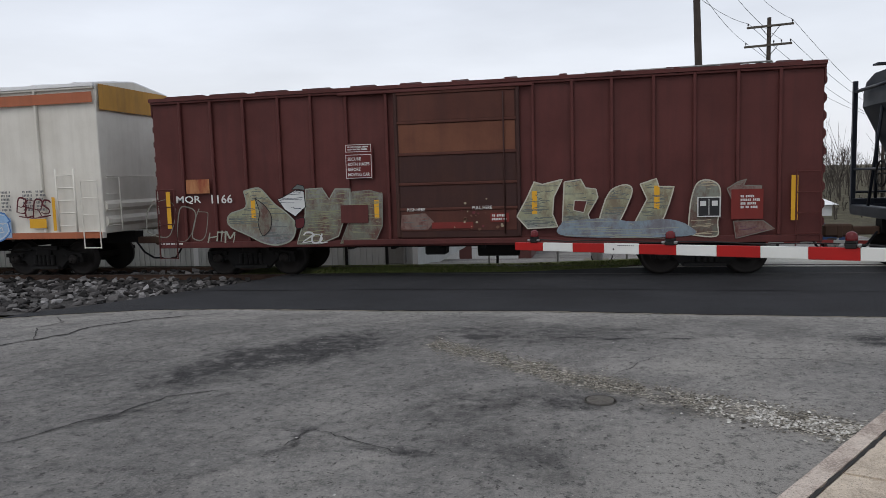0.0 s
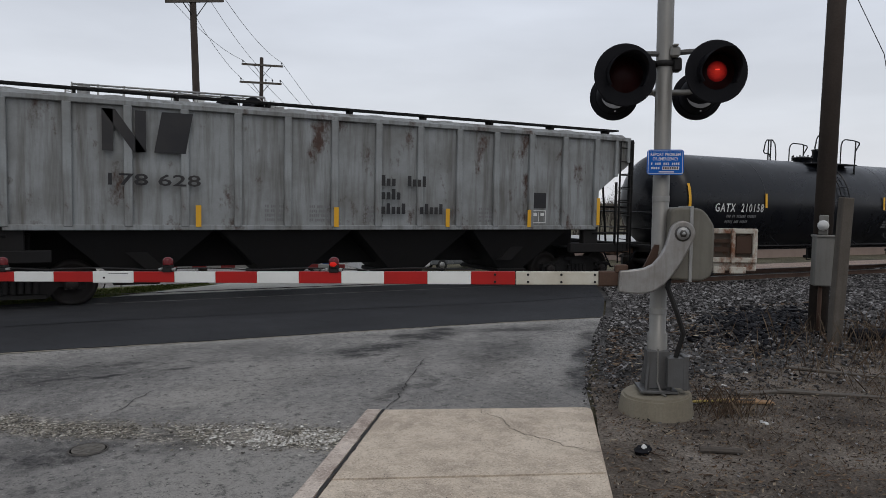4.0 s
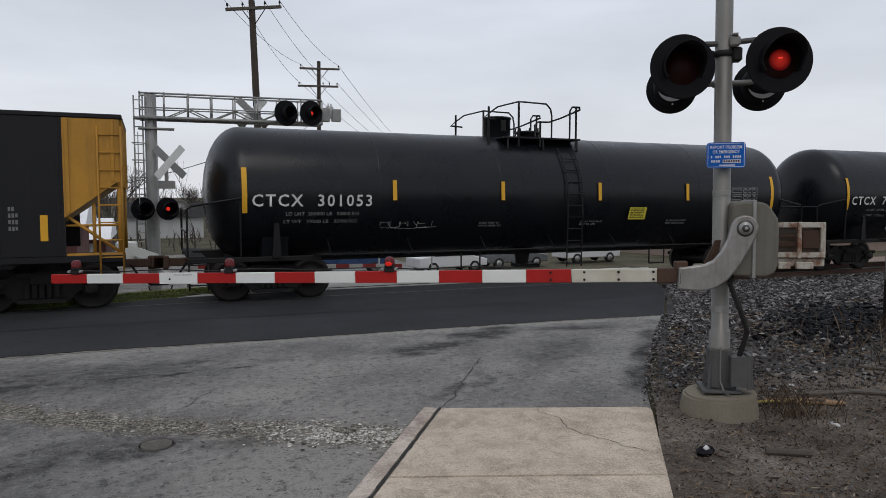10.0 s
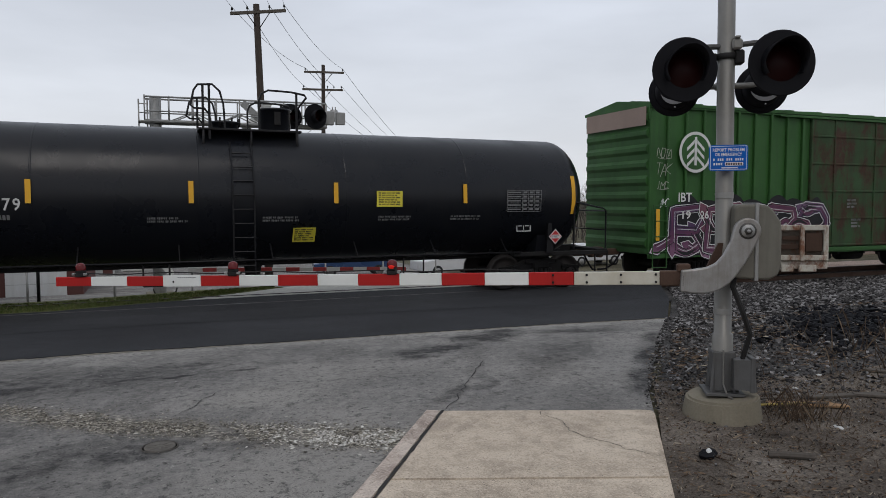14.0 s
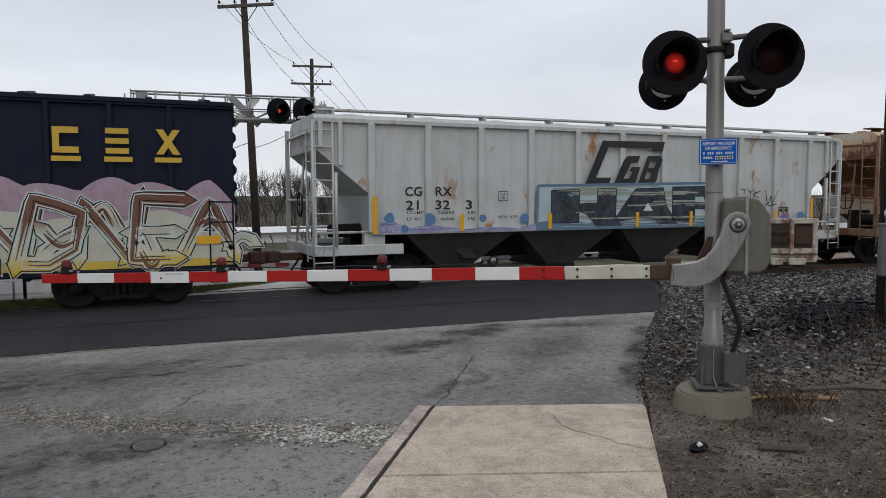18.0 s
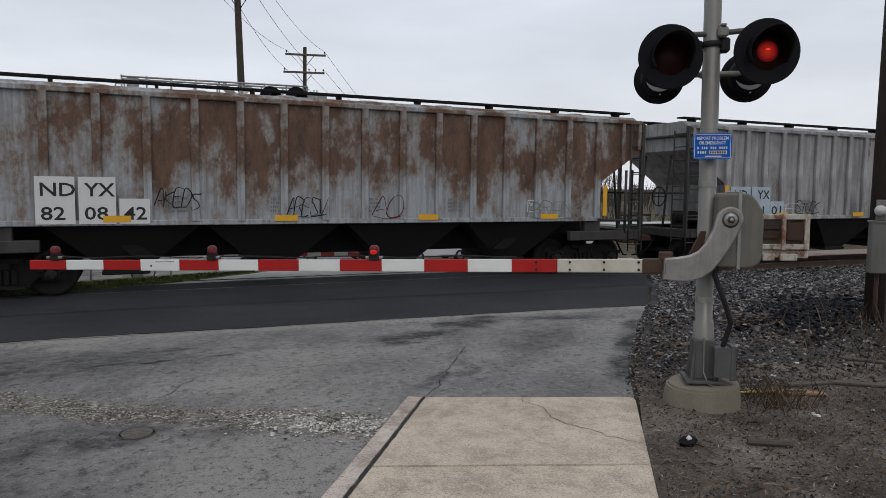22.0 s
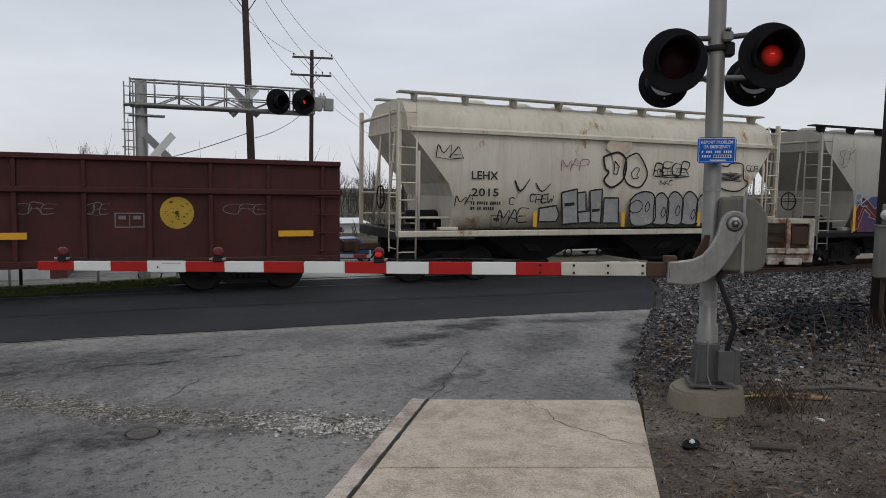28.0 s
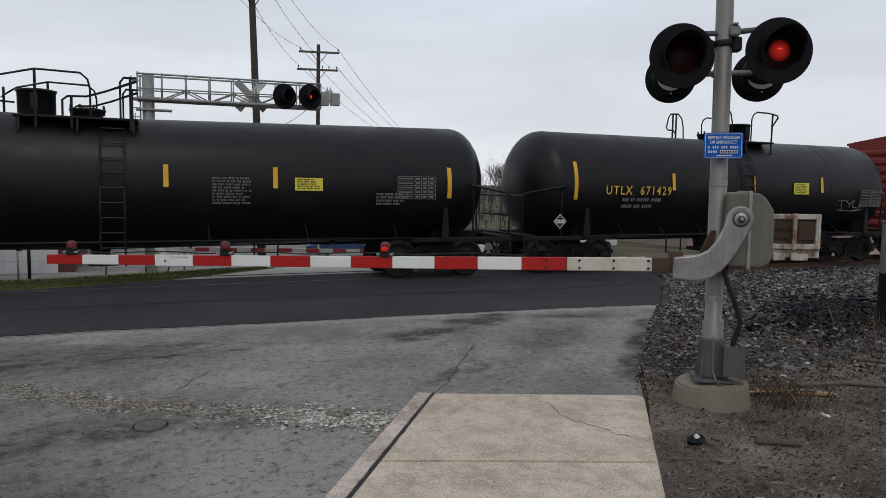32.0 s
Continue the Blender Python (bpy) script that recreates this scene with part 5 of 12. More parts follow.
RN = Vector((RD.y, -RD.x, 0))
cuts = [(0.0, 0.0), (1.60, 1.60), (3.3, 3.3), (4.9, 4.9), (6.5, 6.5), (8.1, 8.1), (9.7, 9.7)]
WR = Vector((4.06, 4.97, 0))
for i in range(len(cuts) - 1):
    g = 0.006
    l0, l1 = NL - RD * (cuts[i][0] + g), NL - RD * (cuts[i + 1][0] - g)
    r0, r1 = WR - RD * (cuts[i][0] + g), WR - RD * (cuts[i + 1][0] - g)
    slab(l0, r0, r1, l1, 0.035, "slab", walk_thing, worn=0.09 if i == 0 else 0.0)
curb = thing("curb", "pale concrete curb along the sidewalk", "curb", kind="structure")
for i in range(4):
    g = 0.004
    o = 0.007
    a = NL - RN * o - RD * (2.6 * i + g)
    b = NL - RN * o - RD * (2.6 * (i + 1) - g)
    slab(a - RN * 0.150, a, b, b - RN * 0.150, 0.036, "curb_stone", curb, "curb_concrete", bev=0.016)
rnd = random.Random(41)
s = Shape().use("crack_dark")
row = []
for k in range(160):
    p = NL - RD * (0.065 * k)
    row += [(*(p - RN * (0.008 + abs(rnd.gauss(0, 0.007))))[:2], 0.0372), (*(p + RN * (0.004 + abs(rnd.gauss(0, 0.006))))[:2], 0.0372)]
s.add(row, [(2 * k, 2 * k + 1, 2 * k + 3, 2 * k + 2) for k in range(159)])
part("joint", s, curb, "dirt-filled joint")
crack("walk_crack", [(3.08, 5.33), (3.05, 5.19), (3.11, 5.08), (3.10, 4.93), (3.05, 4.76), (3.06, 4.65), (3.07, 4.52), (3.15, 4.45), (3.18, 4.28), (3.26, 4.11), (3.34, 4.03), (3.42, 3.92)], 0.0042, 11, lift=0.038, label="thin crack across the sidewalk", key="crack_dark")
crack("walk_joint", [(2.30, 5.672), (3.18, 5.332), (4.06, 5.0)], 0.012, 13, lift=0.012, label="dark dirt joint between sidewalk and asphalt", key="crack_dark")

# ======== ballast, dirt and weeds on the side of the tracks ========
sheet("dirt_verge", [(4.08, 4.93), (2.6, 3.0), (-3.6, -5.3), (12, -8), (40, -8), (40, 5.2), (14, 5.2), (9.2, 5.6), (6.6, 5.4), (5.3, 5.8), (4.75, 5.85)], 0.003, "dirt", "brown dirt verge with litter and dead grass", "ground")
sheet("ballast_bed", [(4.75, 5.7), (4.95, 4.9), (5.5, 4.5), (6.9, 4.5), (9.3, 4.8), (14, 4.6), (60, 4.9), (90, 18.6), (13.2, 18.6), (10.6, 12.5), (8.2, 9.7), (6.4, 7.75)], 0.001, "ballast_bed", "dark bed of track ballast", "ballast")
sheet("ballast_bed", [(-90, 8.4), (-12, 8.4), (-9.0, 9.4), (-8.2, 13.8), (-7.6, 18.6), (-90, 18.6)], 0.002, "ballast_bed", "dark bed of track ballast", "ballast")


def stones(name, n, place, size, seed, label):
    r = random.Random(seed)
    ico = bmesh.new()
    bmesh.ops.create_icosphere(ico, subdivisions=1, radius=1)
    base = np.array([v.co[:] for v in ico.verts])
    faces = np.array([[v.index for v in f.verts] for f in ico.faces])
    ico.free()
    V, F = [], []
    for i in range(n):
        x, y = place(r)
        d = max(0.6, math.hypot(x, y) / 9)
        k = size * r.uniform(0.5, 1.35) * min(1.9, d)
        sc = np.array([r.uniform(0.7, 1.3), r.uniform(0.6, 1.1), r.uniform(0.28, 0.6)]) * k
        q = np.array(Euler((r.uniform(-0.6, 0.6), r.uniform(-0.6, 0.6), r.uniform(0, 6.28))).to_matrix())
        jit = 1 + np.array([[r.uniform(-0.38, 0.38)] for _ in range(len(base))])
        V.append((base * jit * sc) @ q.T + (x, y, ground_z(y) + k * 0.22 + r.uniform(0, 0.02)))
        F.append(faces + i * len(base))
    me = bpy.data.meshes.new(name)
    me.from_pydata(np.concatenate(V).tolist(), [], np.concatenate(F).tolist())
    me.materials.append(MAT["stone"])
    return tagged(new(name, me), label, "ballast", kind="stuff")


def verge_x(y):
    return float(np.interp(y, [4.9, 5.57, 6.32, 7.73, 9.64, 12.54, 15, 18.6], [4.3, 4.6, 5.25, 6.5, 8.25, 10.7, 12.6, 15]))


def near_right(r):
    while True:
        y = r.uniform(4.5, 15.9)
        x = verge_x(y) + 0.12 + r.random() ** 1.5 * 16
        if y > 4.5 + 0.25 * max(0, math.sin(x * 0.7)) + 0.9 * r.random() ** 2:
            return x, y


def far_right(r):
    y = r.uniform(8, 18.4)
    return verge_x(y) + 14 + r.random() * 34, y


def left_bank(r):
    y = r.uniform(9.6, 18.5)
    return min(-8.35 - 0.3 * r.random(), -8.7 + (y - 11) * 0.2) - abs(r.gauss(0, 8)), y


stones("ballast", 25000, near_right, 0.0235, 21, "loose grey crushed-stone ballast beside the tracks")
stones("ballast", 2600, far_right, 0.05, 22, "loose grey crushed-stone ballast along the tracks")
stones("ballast", 2200, left_bank, 0.05, 23, "pale crushed-stone ballast by the rails")


def verge_grit(r):
    y = r.uniform(1.5, 6.4)
    return 3.4 + (y - 3.5) * 0.6 + abs(r.gauss(0.3, 2.2)), y


stones("gravel", 1800, verge_grit, 0.016, 24, "small gravel scattered on the dirt")


def coal_spot(r):
    a = r.gauss(0, 1)
    return 9.6 + a * 0.9, 7.55 + a * 0.4 + r.gauss(0, 0.45)




def road_edge(r):
    y = r.uniform(5.0, 9.7)
    return float(np.interp(y, [q[1] for q in EDGE], [q[0] for q in EDGE])) + abs(r.gauss(0, 0.16)) - 0.06, y


stones("edge_gravel", 700, road_edge, 0.016, 26, "dark gravel strewn over the edge of the asphalt")
MAT["stone"], keep = MAT["signal_black"], MAT["stone"]
stones("spilled_coal", 600, coal_spot, 0.05, 25, "spilled black clumps on the ballast")
MAT["stone"] = keep

# ======== track ========
for side, yy in (("near", -0.7525), ("far", 0.7525)):
    s = Shape().use("rust_iron")
    y = TRACK + yy
    prof = [(-0.07, 0), (0.07, 0), (0.07, 0.012), (0.012, 0.03), (0.012, 0.13), (0.036, 0.142), (0.036, 0.165), (-0.036, 0.165), (-0.036, 0.142), (-0.012, 0.13), (-0.012, 0.03), (-0.07, 0.012)]
    s.prism([(y + a, RAIL - 0.168 + b) for a, b in prof], "x", -140, 220)
    s.use("rail_top").box(-140, 220, y - 0.033, y + 0.033, RAIL - 0.0035, RAIL - 0.001)
    solid("rail", s, "rusty steel rail with a worn bright top", "rail", "running rails", kind="structure")
tie_me = Shape().use("tie").box(-0.115, 0.115, -1.3, 1.3, -0.17, 0, 0.01).mesh("tie")
bed = thing("track_ties", "dark wooden ties under the rails", "railroad ties", pose(0, TRACK, RAIL - 0.16), kind="structure")
for i in range(60):
    for sgn, x0 in ((1, 13.4), (-1, -8.4)):
        part("tie", tie_me, bed, "", pose(x0 + sgn * i * 0.53, random.uniform(-0.03, 0.03), 0, 0, 0, random.uniform(-0.6, 0.6)))


# ======== the crossing signal with its gate ========
GATE_AT = Matrix.Translation((4.57, 4.70, 0.0)) @ pose(0, 0, 0, 0, 0, -32) @ pose(0, 0, 0, 0, -0.75, 0)
signal = thing("crossing_signal", "grey crossing mast with flashing lights and gate drive on concrete foot", "crossing signal", GATE_AT)
bm = bmesh.new()
bmesh.ops.create_cone(bm, cap_ends=True, segments=32, radius1=0.36, radius2=0.315, depth=0.27)
for v in bm.verts:
    v.co.x *= 0.95
    v.co.z += 0.055 + (0.03 * math.sin(3 * v.co.x) if v.co.z > 0 else 0)
bmesh.ops.bevel(bm, geom=[e for e in bm.edges if abs(e.verts[0].co.z - e.verts[1].co.z) < 0.1 and e.verts[0].co.z > 0.1], offset=0.02, segments=2, affect="EDGES")
me = bpy.data.meshes.new("foundation")
bm.to_mesh(me)
bm.free()
me.materials.append(MAT["old_concrete"])
part("foundation", me, signal, "stained concrete foot", pose(0, 0, 0, 0, 0.75, 10))
s = Shape().use("mast_grey").lathe([(0.17, 0.088), (0.72, 0.088), (0.73, 0.073), (5.2, 0.070)], 24, "z")
part("mast", s, signal)
s = Shape().use("base_grey")
for a in range(4):
    s2 = Shape().use("base_grey").prism([(0.08, 0.22), (0.16, 0.22), (0.12, 0.50), (0.08, 0.60)], "y", -0.012, 0.012).move(pose(0, 0, 0, 0, 0, 45 + 90 * a))
    s.add(s2.v, s2.f)
s.box(-0.16, 0.16, -0.16, 0.16, 0.205, 0.23, 0.004).box(-0.095, 0.095, -0.095, 0.095, 0.23, 0.58, 0.012)
part("base_flange", s, signal)
part("cover_edge", Shape().use("mast_grey").path([(-0.01, -0.100, 0.60), (-0.01, -0.104, 0.30), (0.02, -0.15, 0.205), (0.05, -0.20, 0.20)], 0.008, 6), signal, "thin pale wire down the base")
part("junction_box", Shape().use("base_grey").prism([(0.06, 0.28), (0.25, 0.26), (0.22, 0.50), (0.20, 0.53), (0.06, 0.53)], "y", -0.19, -0.04).box(0.19, 0.235, -0.195, -0.035, 0.25, 0.55, 0.006), signal)
s = Shape().use("iron").path([(0.14, -0.12, 0.53), (0.19, -0.16, 0.75), (0.12, -0.18, 0.95), (0.05, -0.14, 1.15), (0.08, -0.10, 1.28)], 0.022, 8)
part("conduit", s, signal, "black flexible conduit")
for zz in (0.9, 1.9):
    part("mast_band", Shape().use("galv").lathe([(zz, 0.076), (zz + 0.05, 0.076)], 20, "z"), signal)

# gate drive: rounded case with a strap round it
outline = [(0.06, 1.225), (0.32, 1.215), (0.39, 1.25), (0.415, 1.32), (0.42, 1.60), (0.41, 1.70), (0.355, 1.79), (0.31, 1.835), (0.24, 1.848), (0.08, 1.848), (0.045, 1.82), (0.035, 1.29)]
case = part("gate_case", Shape().use("case_grey").prism(outline, "y", -0.20, 0.20), signal, "grey gate drive case")
bv = case.modifiers.new("edge", "BEVEL")
bv.width, bv.segments, bv.limit_method = 0.045, 4, "ANGLE"
part("case_strap", Shape().use("galv").box(0.205, 0.235, -0.212, 0.212, 1.207, 1.860, 0.004), case)
part("case_bracket", Shape().use("rust_iron").box(-0.20, 0.06, -0.10, -0.02, 1.22, 1.30, 0.01).prism([(-0.16, 1.30), (-0.05, 1.30), (-0.02, 1.52), (-0.06, 1.52)], "y", -0.09, -0.05), signal)
def arc(cx, cz, r, a0, a1, n=8):
    return [(cx + r * math.cos(radians(a0 + (a1 - a0) * i / n)), cz + r * math.sin(radians(a0 + (a1 - a0) * i / n))) for i in range(n + 1)]


arm_out = arc(0.122, 1.63, 0.107, -25, 160, 10) + [(-0.015, 1.53), (-0.065, 1.43), (-0.12, 1.365), (-0.19, 1.33), (-0.28, 1.315), (-0.395, 1.305), (-0.405, 1.125), (-0.30, 1.112), (-0.20, 1.108), (-0.10, 1.135), (-0.01, 1.20), (0.07, 1.30), (0.14, 1.42)]
MAT["bolt_dark"] = coat("bolt_steel", (0.09, 0.085, 0.08), 0.5, 0.6, grain=0.2, scale=4)
MAT["worn_zinc"] = coat("worn_zinc", (0.36, 0.355, 0.345), 0.38, 0.65, dirt=(0.17, 0.145, 0.12), dirt_amount=0.75, grain=0.2, streak=0.5, scale=5)
gate_bracket = part("arm_bracket", Shape().use("worn_zinc").prism(arm_out, "y", -0.315, -0.255), signal, "bent bare-metal arm bracket")
bv = gate_bracket.modifiers.new("edge", "BEVEL")
bv.width, bv.segments, bv.limit_method = 0.012, 2, "ANGLE"
part("pivot_washer", Shape().use("bolt_dark").lathe([(-0.322, 0.0), (-0.322, 0.066), (-0.3155, 0.068)], 28, "y", (0.122, 0, 1.63)), gate_bracket, "dark pivot washer")
part("pivot_washer", Shape().use("galv").lathe([(-0.330, 0.0), (-0.330, 0.050), (-0.3222, 0.053)], 28, "y", (0.122, 0, 1.63)), gate_bracket)
part("pivot_nut", Shape().use("bolt_dark").lathe([(-0.348, 0.0), (-0.348, 0.030), (-0.3302, 0.033)], 6, "y", (0.122, 0, 1.63)), gate_bracket)
part("pivot_bolt", Shape().use("galv").lathe([(-0.362, 0.0), (-0.361, 0.012), (-0.3485, 0.014)], 14, "y", (0.122, 0, 1.63)), gate_bracket)
part("stencil", Shape().use("bolt_dark").box(-0.385, -0.381, -0.3165, -0.3155, 1.17, 1.26), gate_bracket)
part("weight_back", Shape().use("weight_tan").box(0.45, 0.83, 0.055, 0.075, 1.31, 1.65, 0.004), signal, "tan steel back of the counterweight")
cw = part("counterweight", Shape().use("weight_paint").box(0.44, 0.84, 0.00, 0.03, 1.29, 1.36, 0.006).box(0.44, 0.84, -0.02, 0.04, 1.62, 1.665, 0.006).box(0.80, 0.84, -0.02, 0.05, 1.36, 1.63, 0.005).box(0.61, 0.645, -0.04, 0.0, 1.36, 1.67, 0.005).use("rust_iron").box(0.66, 0.80, 0.0, 0.035, 1.44, 1.60, 0.006).box(0.44, 0.62, 0.0, 0.03, 1.46, 1.50).box(0.44, 0.64, 0.0, 0.03, 1.54, 1.57), signal, "weathered white counterweight frame")
part("weight_plate", Shape().use("weight_paint").box(0.45, 0.83, -0.03, 0.01, 1.365, 1.41, 0.006).box(0.46, 0.56, -0.045, -0.02, 1.27, 1.33, 0.006).box(0.60, 0.74, -0.045, -0.02, 1.27, 1.33, 0.006), cw)

# blue sign with white writing
sg = part("notice_plate", Shape().use("blue").prism([(sx * 0.142 + 0.028 * math.cos(radians(a)), sz * 0.09 + 0.028 * math.sin(radians(a))) for sx, sz, a0 in ((1, 1, 0), (-1, 1, 90), (-1, -1, 180), (1, -1, 270)) for a in range(a0, a0 + 91, 30)], "y", -0.004, 0.004), signal, "blue notice plate with white writing", pose(0.005, -0.115, 2.24) @ Matrix.Scale(0.92, 4))
s = Shape().use("letter").box(-0.160, 0.160, -0.0062, -0.0045, 0.104, 0.108).box(-0.160, 0.160, -0.0062, -0.0045, -0.108, -0.104).box(-0.160, -0.156, -0.0062, -0.0045, -0.104, 0.104).box(0.156, 0.160, -0.0062, -0.0045, -0.104, 0.104)
part("sign_border", s, sg)
word(sg, "REPORT PROBLEM", -0.138, 0.058, 0.030, "letter", -0.0055, 0.276)
word(sg, "OR EMERGENCY", -0.118, 0.016, 0.030, "letter", -0.0055, 0.236)
for k in (0, 2, 3, 4, 6, 7, 8, 10, 11, 12, 13):
    part("number_bar", Shape().use("letter").box(-0.132 + k * 0.0192, -0.121 + k * 0.0192, -0.006, -0.0045, -0.026, -0.004), sg)
for k in range(4):
    part("number_bar", Shape().use("letter").box(-0.130 + k * 0.021, -0.117 + k * 0.021, -0.006, -0.0045, -0.066, -0.045), sg)
part("number_bar", Shape().use("letter").box(-0.028, 0.128, -0.006, -0.0045, -0.071, -0.041), sg)
for k in range(7):
    part("number_bar", Shape().use("signal_black").box(-0.022 + k * 0.021, -0.009 + k * 0.021, -0.0075, -0.0062, -0.066, -0.046), sg)
part("small_print", Shape().use("letter").box(-0.06, 0.08, -0.006, -0.0045, -0.096, -0.086), sg)

# crossarm and lamps
s = Shape().use("base_grey").path([(-0.40, -0.10, 3.07), (-0.30, -0.06, 3.155), (-0.18, -0.03, 3.185), (0.0, -0.02, 3.185), (0.2, -0.03, 3.20), (0.32, -0.06, 3.20), (0.42, -0.10, 3.12)], 0.024, 10)
part("crossarm", s, signal, "bent pipe crossarm")
s = Shape().use("mast_grey").box(0.03, 0.115, -0.10, 0.05, 3.145, 3.235, 0.016).box(0.05, 0.095, -0.11, -0.05, 3.235, 3.255, 0.006)
part("arm_clamp", s, signal)
part("arm_clamp", Shape().use("iron").lathe([(3.075, 0.078), (3.08, 0.086), (3.12, 0.086), (3.125, 0.078)], 20, "z").box(-0.12, -0.08, -0.04, 0.02, 3.07, 3.13, 0.01).box(0.06, 0.14, -0.06, 0.04, 3.03, 3.15, 0.015), signal)


def lamp(parent, x, y, z, r, turn, seen_back=False):
    """A flashing light: black backing disc, visor, housing, lens, and a shutter that slides before the bulb."""
    at = pose(x, y, z, 0, 0, turn)
    disc = part("lamp_disc", Shape().use("signal_black").lathe([(-0.012, r - 0.012), (-0.012, r), (0.0, r), (0.0, 0.16)], 48, "y"), parent, "black round backing disc", at)
    h = Shape().use("signal_black").lathe([(0.0, 0.165), (0.08, 0.165), (0.16, 0.14), (0.2, 0.07), (0.21, 0.0)], 28, "y")
    part("housing", h, disc)
    if seen_back:
        # bright glint, put on the housing back as a flat pale crescent
        cres = [(0.125 * math.cos(radians(a)), 0.125 * math.sin(radians(a))) for a in range(190, 336, 10)] + [(0.155 * math.cos(radians(a)), 0.062 + 0.15 * math.sin(radians(a))) for a in range(322, 203, -10)]
        part("visor_glint", Shape().use("glint_grey").prism([(x - 0.01, z - 0.015) for x, z in cres], "y", 0.212, 0.216), disc, "pale crescent glint on the housing back")
        part("screw", Shape().use("glint_grey").lathe([(0.214, 0.0), (0.214, 0.008), (0.20, 0.008)], 8, "y", (-0.01, 0, -0.165)), disc)
    v, n = Shape().use("signal_black"), 30
    vs, fs = [], []
    for i in range(n + 1):
        a = radians(-35 + 250 * i / n)
        dep = 0.25 * (0.45 + 0.55 * max(0, math.sin(a)))
        for rr, yy in ((0.168, 0.0), (0.172, -dep), (0.164, -dep), (0.160, 0.0)):
            vs.append((rr * math.cos(a), yy, rr * math.sin(a)))
        if i:
            k = 4 * i
            fs += [(k - 4 + j, k - 4 + (j + 1) % 4, k + (j + 1) % 4, k + j) for j in range(4)]
    v.add(vs, fs, True)
    part("visor", v, disc)
    return disc


part("rear_crossarm", Shape().use("mast_grey").tube((-0.33, 0.30, 2.9), (0.33, 0.30, 2.9), 0.026, 8).tube((0, 0.0, 2.9), (0, 0.32, 2.9), 0.04, 8), signal)
FLASH = []            # light, lit with the right-hand front lamp or not, how far it draws back when dark
for sx in (-1, 1):
    d = lamp(signal, 0.385 * sx + (0.022 if sx < 0 else 0.013), -0.16, 2.980 if sx < 0 else 3.002, 0.268, 6)
    part("lens", Shape().use("dark_lens").lathe([(-0.016, 0.0), (-0.016, 0.15), (-0.010, 0.152)], 36, "y"), d, "dark red lens")
    bulb = part("bulb", Shape().use("lens_lit").lathe([(-0.021, 0.0), (-0.0205, 0.05), (-0.020, 0.084), (-0.014, 0.088)], 32, "y"), d, "red light in the lens")
    part("lens_glow", Shape().use("filament").box(-0.016, 0.020, -0.0222, -0.0214, 0.010, 0.022, 0.0003), bulb, "bright filament in the light")
    FLASH.append((bulb, sx > 0, 0.03))
    lamp(signal, (-0.358 if sx < 0 else 0.410), 0.47, 2.892, 0.225, 172, True)

# ======== gate arm: striped, with three red lamps ========
A0, A1 = Vector((4.04, 4.775, 1.225)), Vector((-0.917, 7.88, 1.075))
along = (A1 - A0).normalized()
arm_len = (A1 - A0).length
yaw_arm = math.degrees(math.atan2(along.y, along.x))
pitch_arm = math.degrees(math.asin(along.z))
gate = thing("gate_arm", "lowered crossing gate arm with red and white stripes", "gate arm", Matrix.Translation(A0) @ pose(0, 0, 0, 0, -pitch_arm, yaw_arm))
STRIPE = 0.388
first = arm_len - 13 * STRIPE
part("arm_root", Shape().use("arm_old").box(0.05, first - 0.004, -0.022, 0.022, -0.057, 0.057, 0.006), gate, "older dirty white arm root")
for i in range(8):
    part("bolt", Shape().use("iron").tube((0.12 + 0.36 * (i // 2) * 0.8, 0.021, 0.032 - 0.064 * (i % 2)), (0.12 + 0.36 * (i // 2) * 0.8, 0.034, 0.032 - 0.064 * (i % 2)), 0.011, 8), gate)
part("arm_shoe", Shape().use("rust_iron").box(-0.10, 0.09, -0.04, 0.04, -0.062, 0.062, 0.008).box(-0.16, -0.05, -0.03, 0.05, 0.05, 0.12, 0.01).box(-0.28, -0.09, 0.0, 0.07, -0.06, 0.07, 0.01), gate, "rusty arm shoe")
for i in range(13):
    key = "arm_red" if i % 2 == 0 else "arm_white"
    hh = 0.057 - 0.012 * i / 12
    part("stripe", Shape().use(key).box(first + i * STRIPE, first + (i + 1) * STRIPE - 0.001, -0.018, 0.018, -hh, hh, 0.004), gate)
part("splice_plate", Shape().use("arm_white").box(first + 9.0 * STRIPE, first + 10.0 * STRIPE, 0.019, 0.024, -0.052, 0.056, 0.002), gate)
for q in range(9):
    part("arm_print", Shape().use("letter_black").box(first + (9.12 + 0.055 * q) * STRIPE, first + (9.16 + 0.055 * q) * STRIPE, 0.0242, 0.0256, 0.030, 0.036), gate)
part("arm_hole", Shape().use("iron").tube((first + 9.72 * STRIPE, 0.0235, -0.006), (first + 9.72 * STRIPE, 0.0262, -0.006), 0.010, 8), gate)
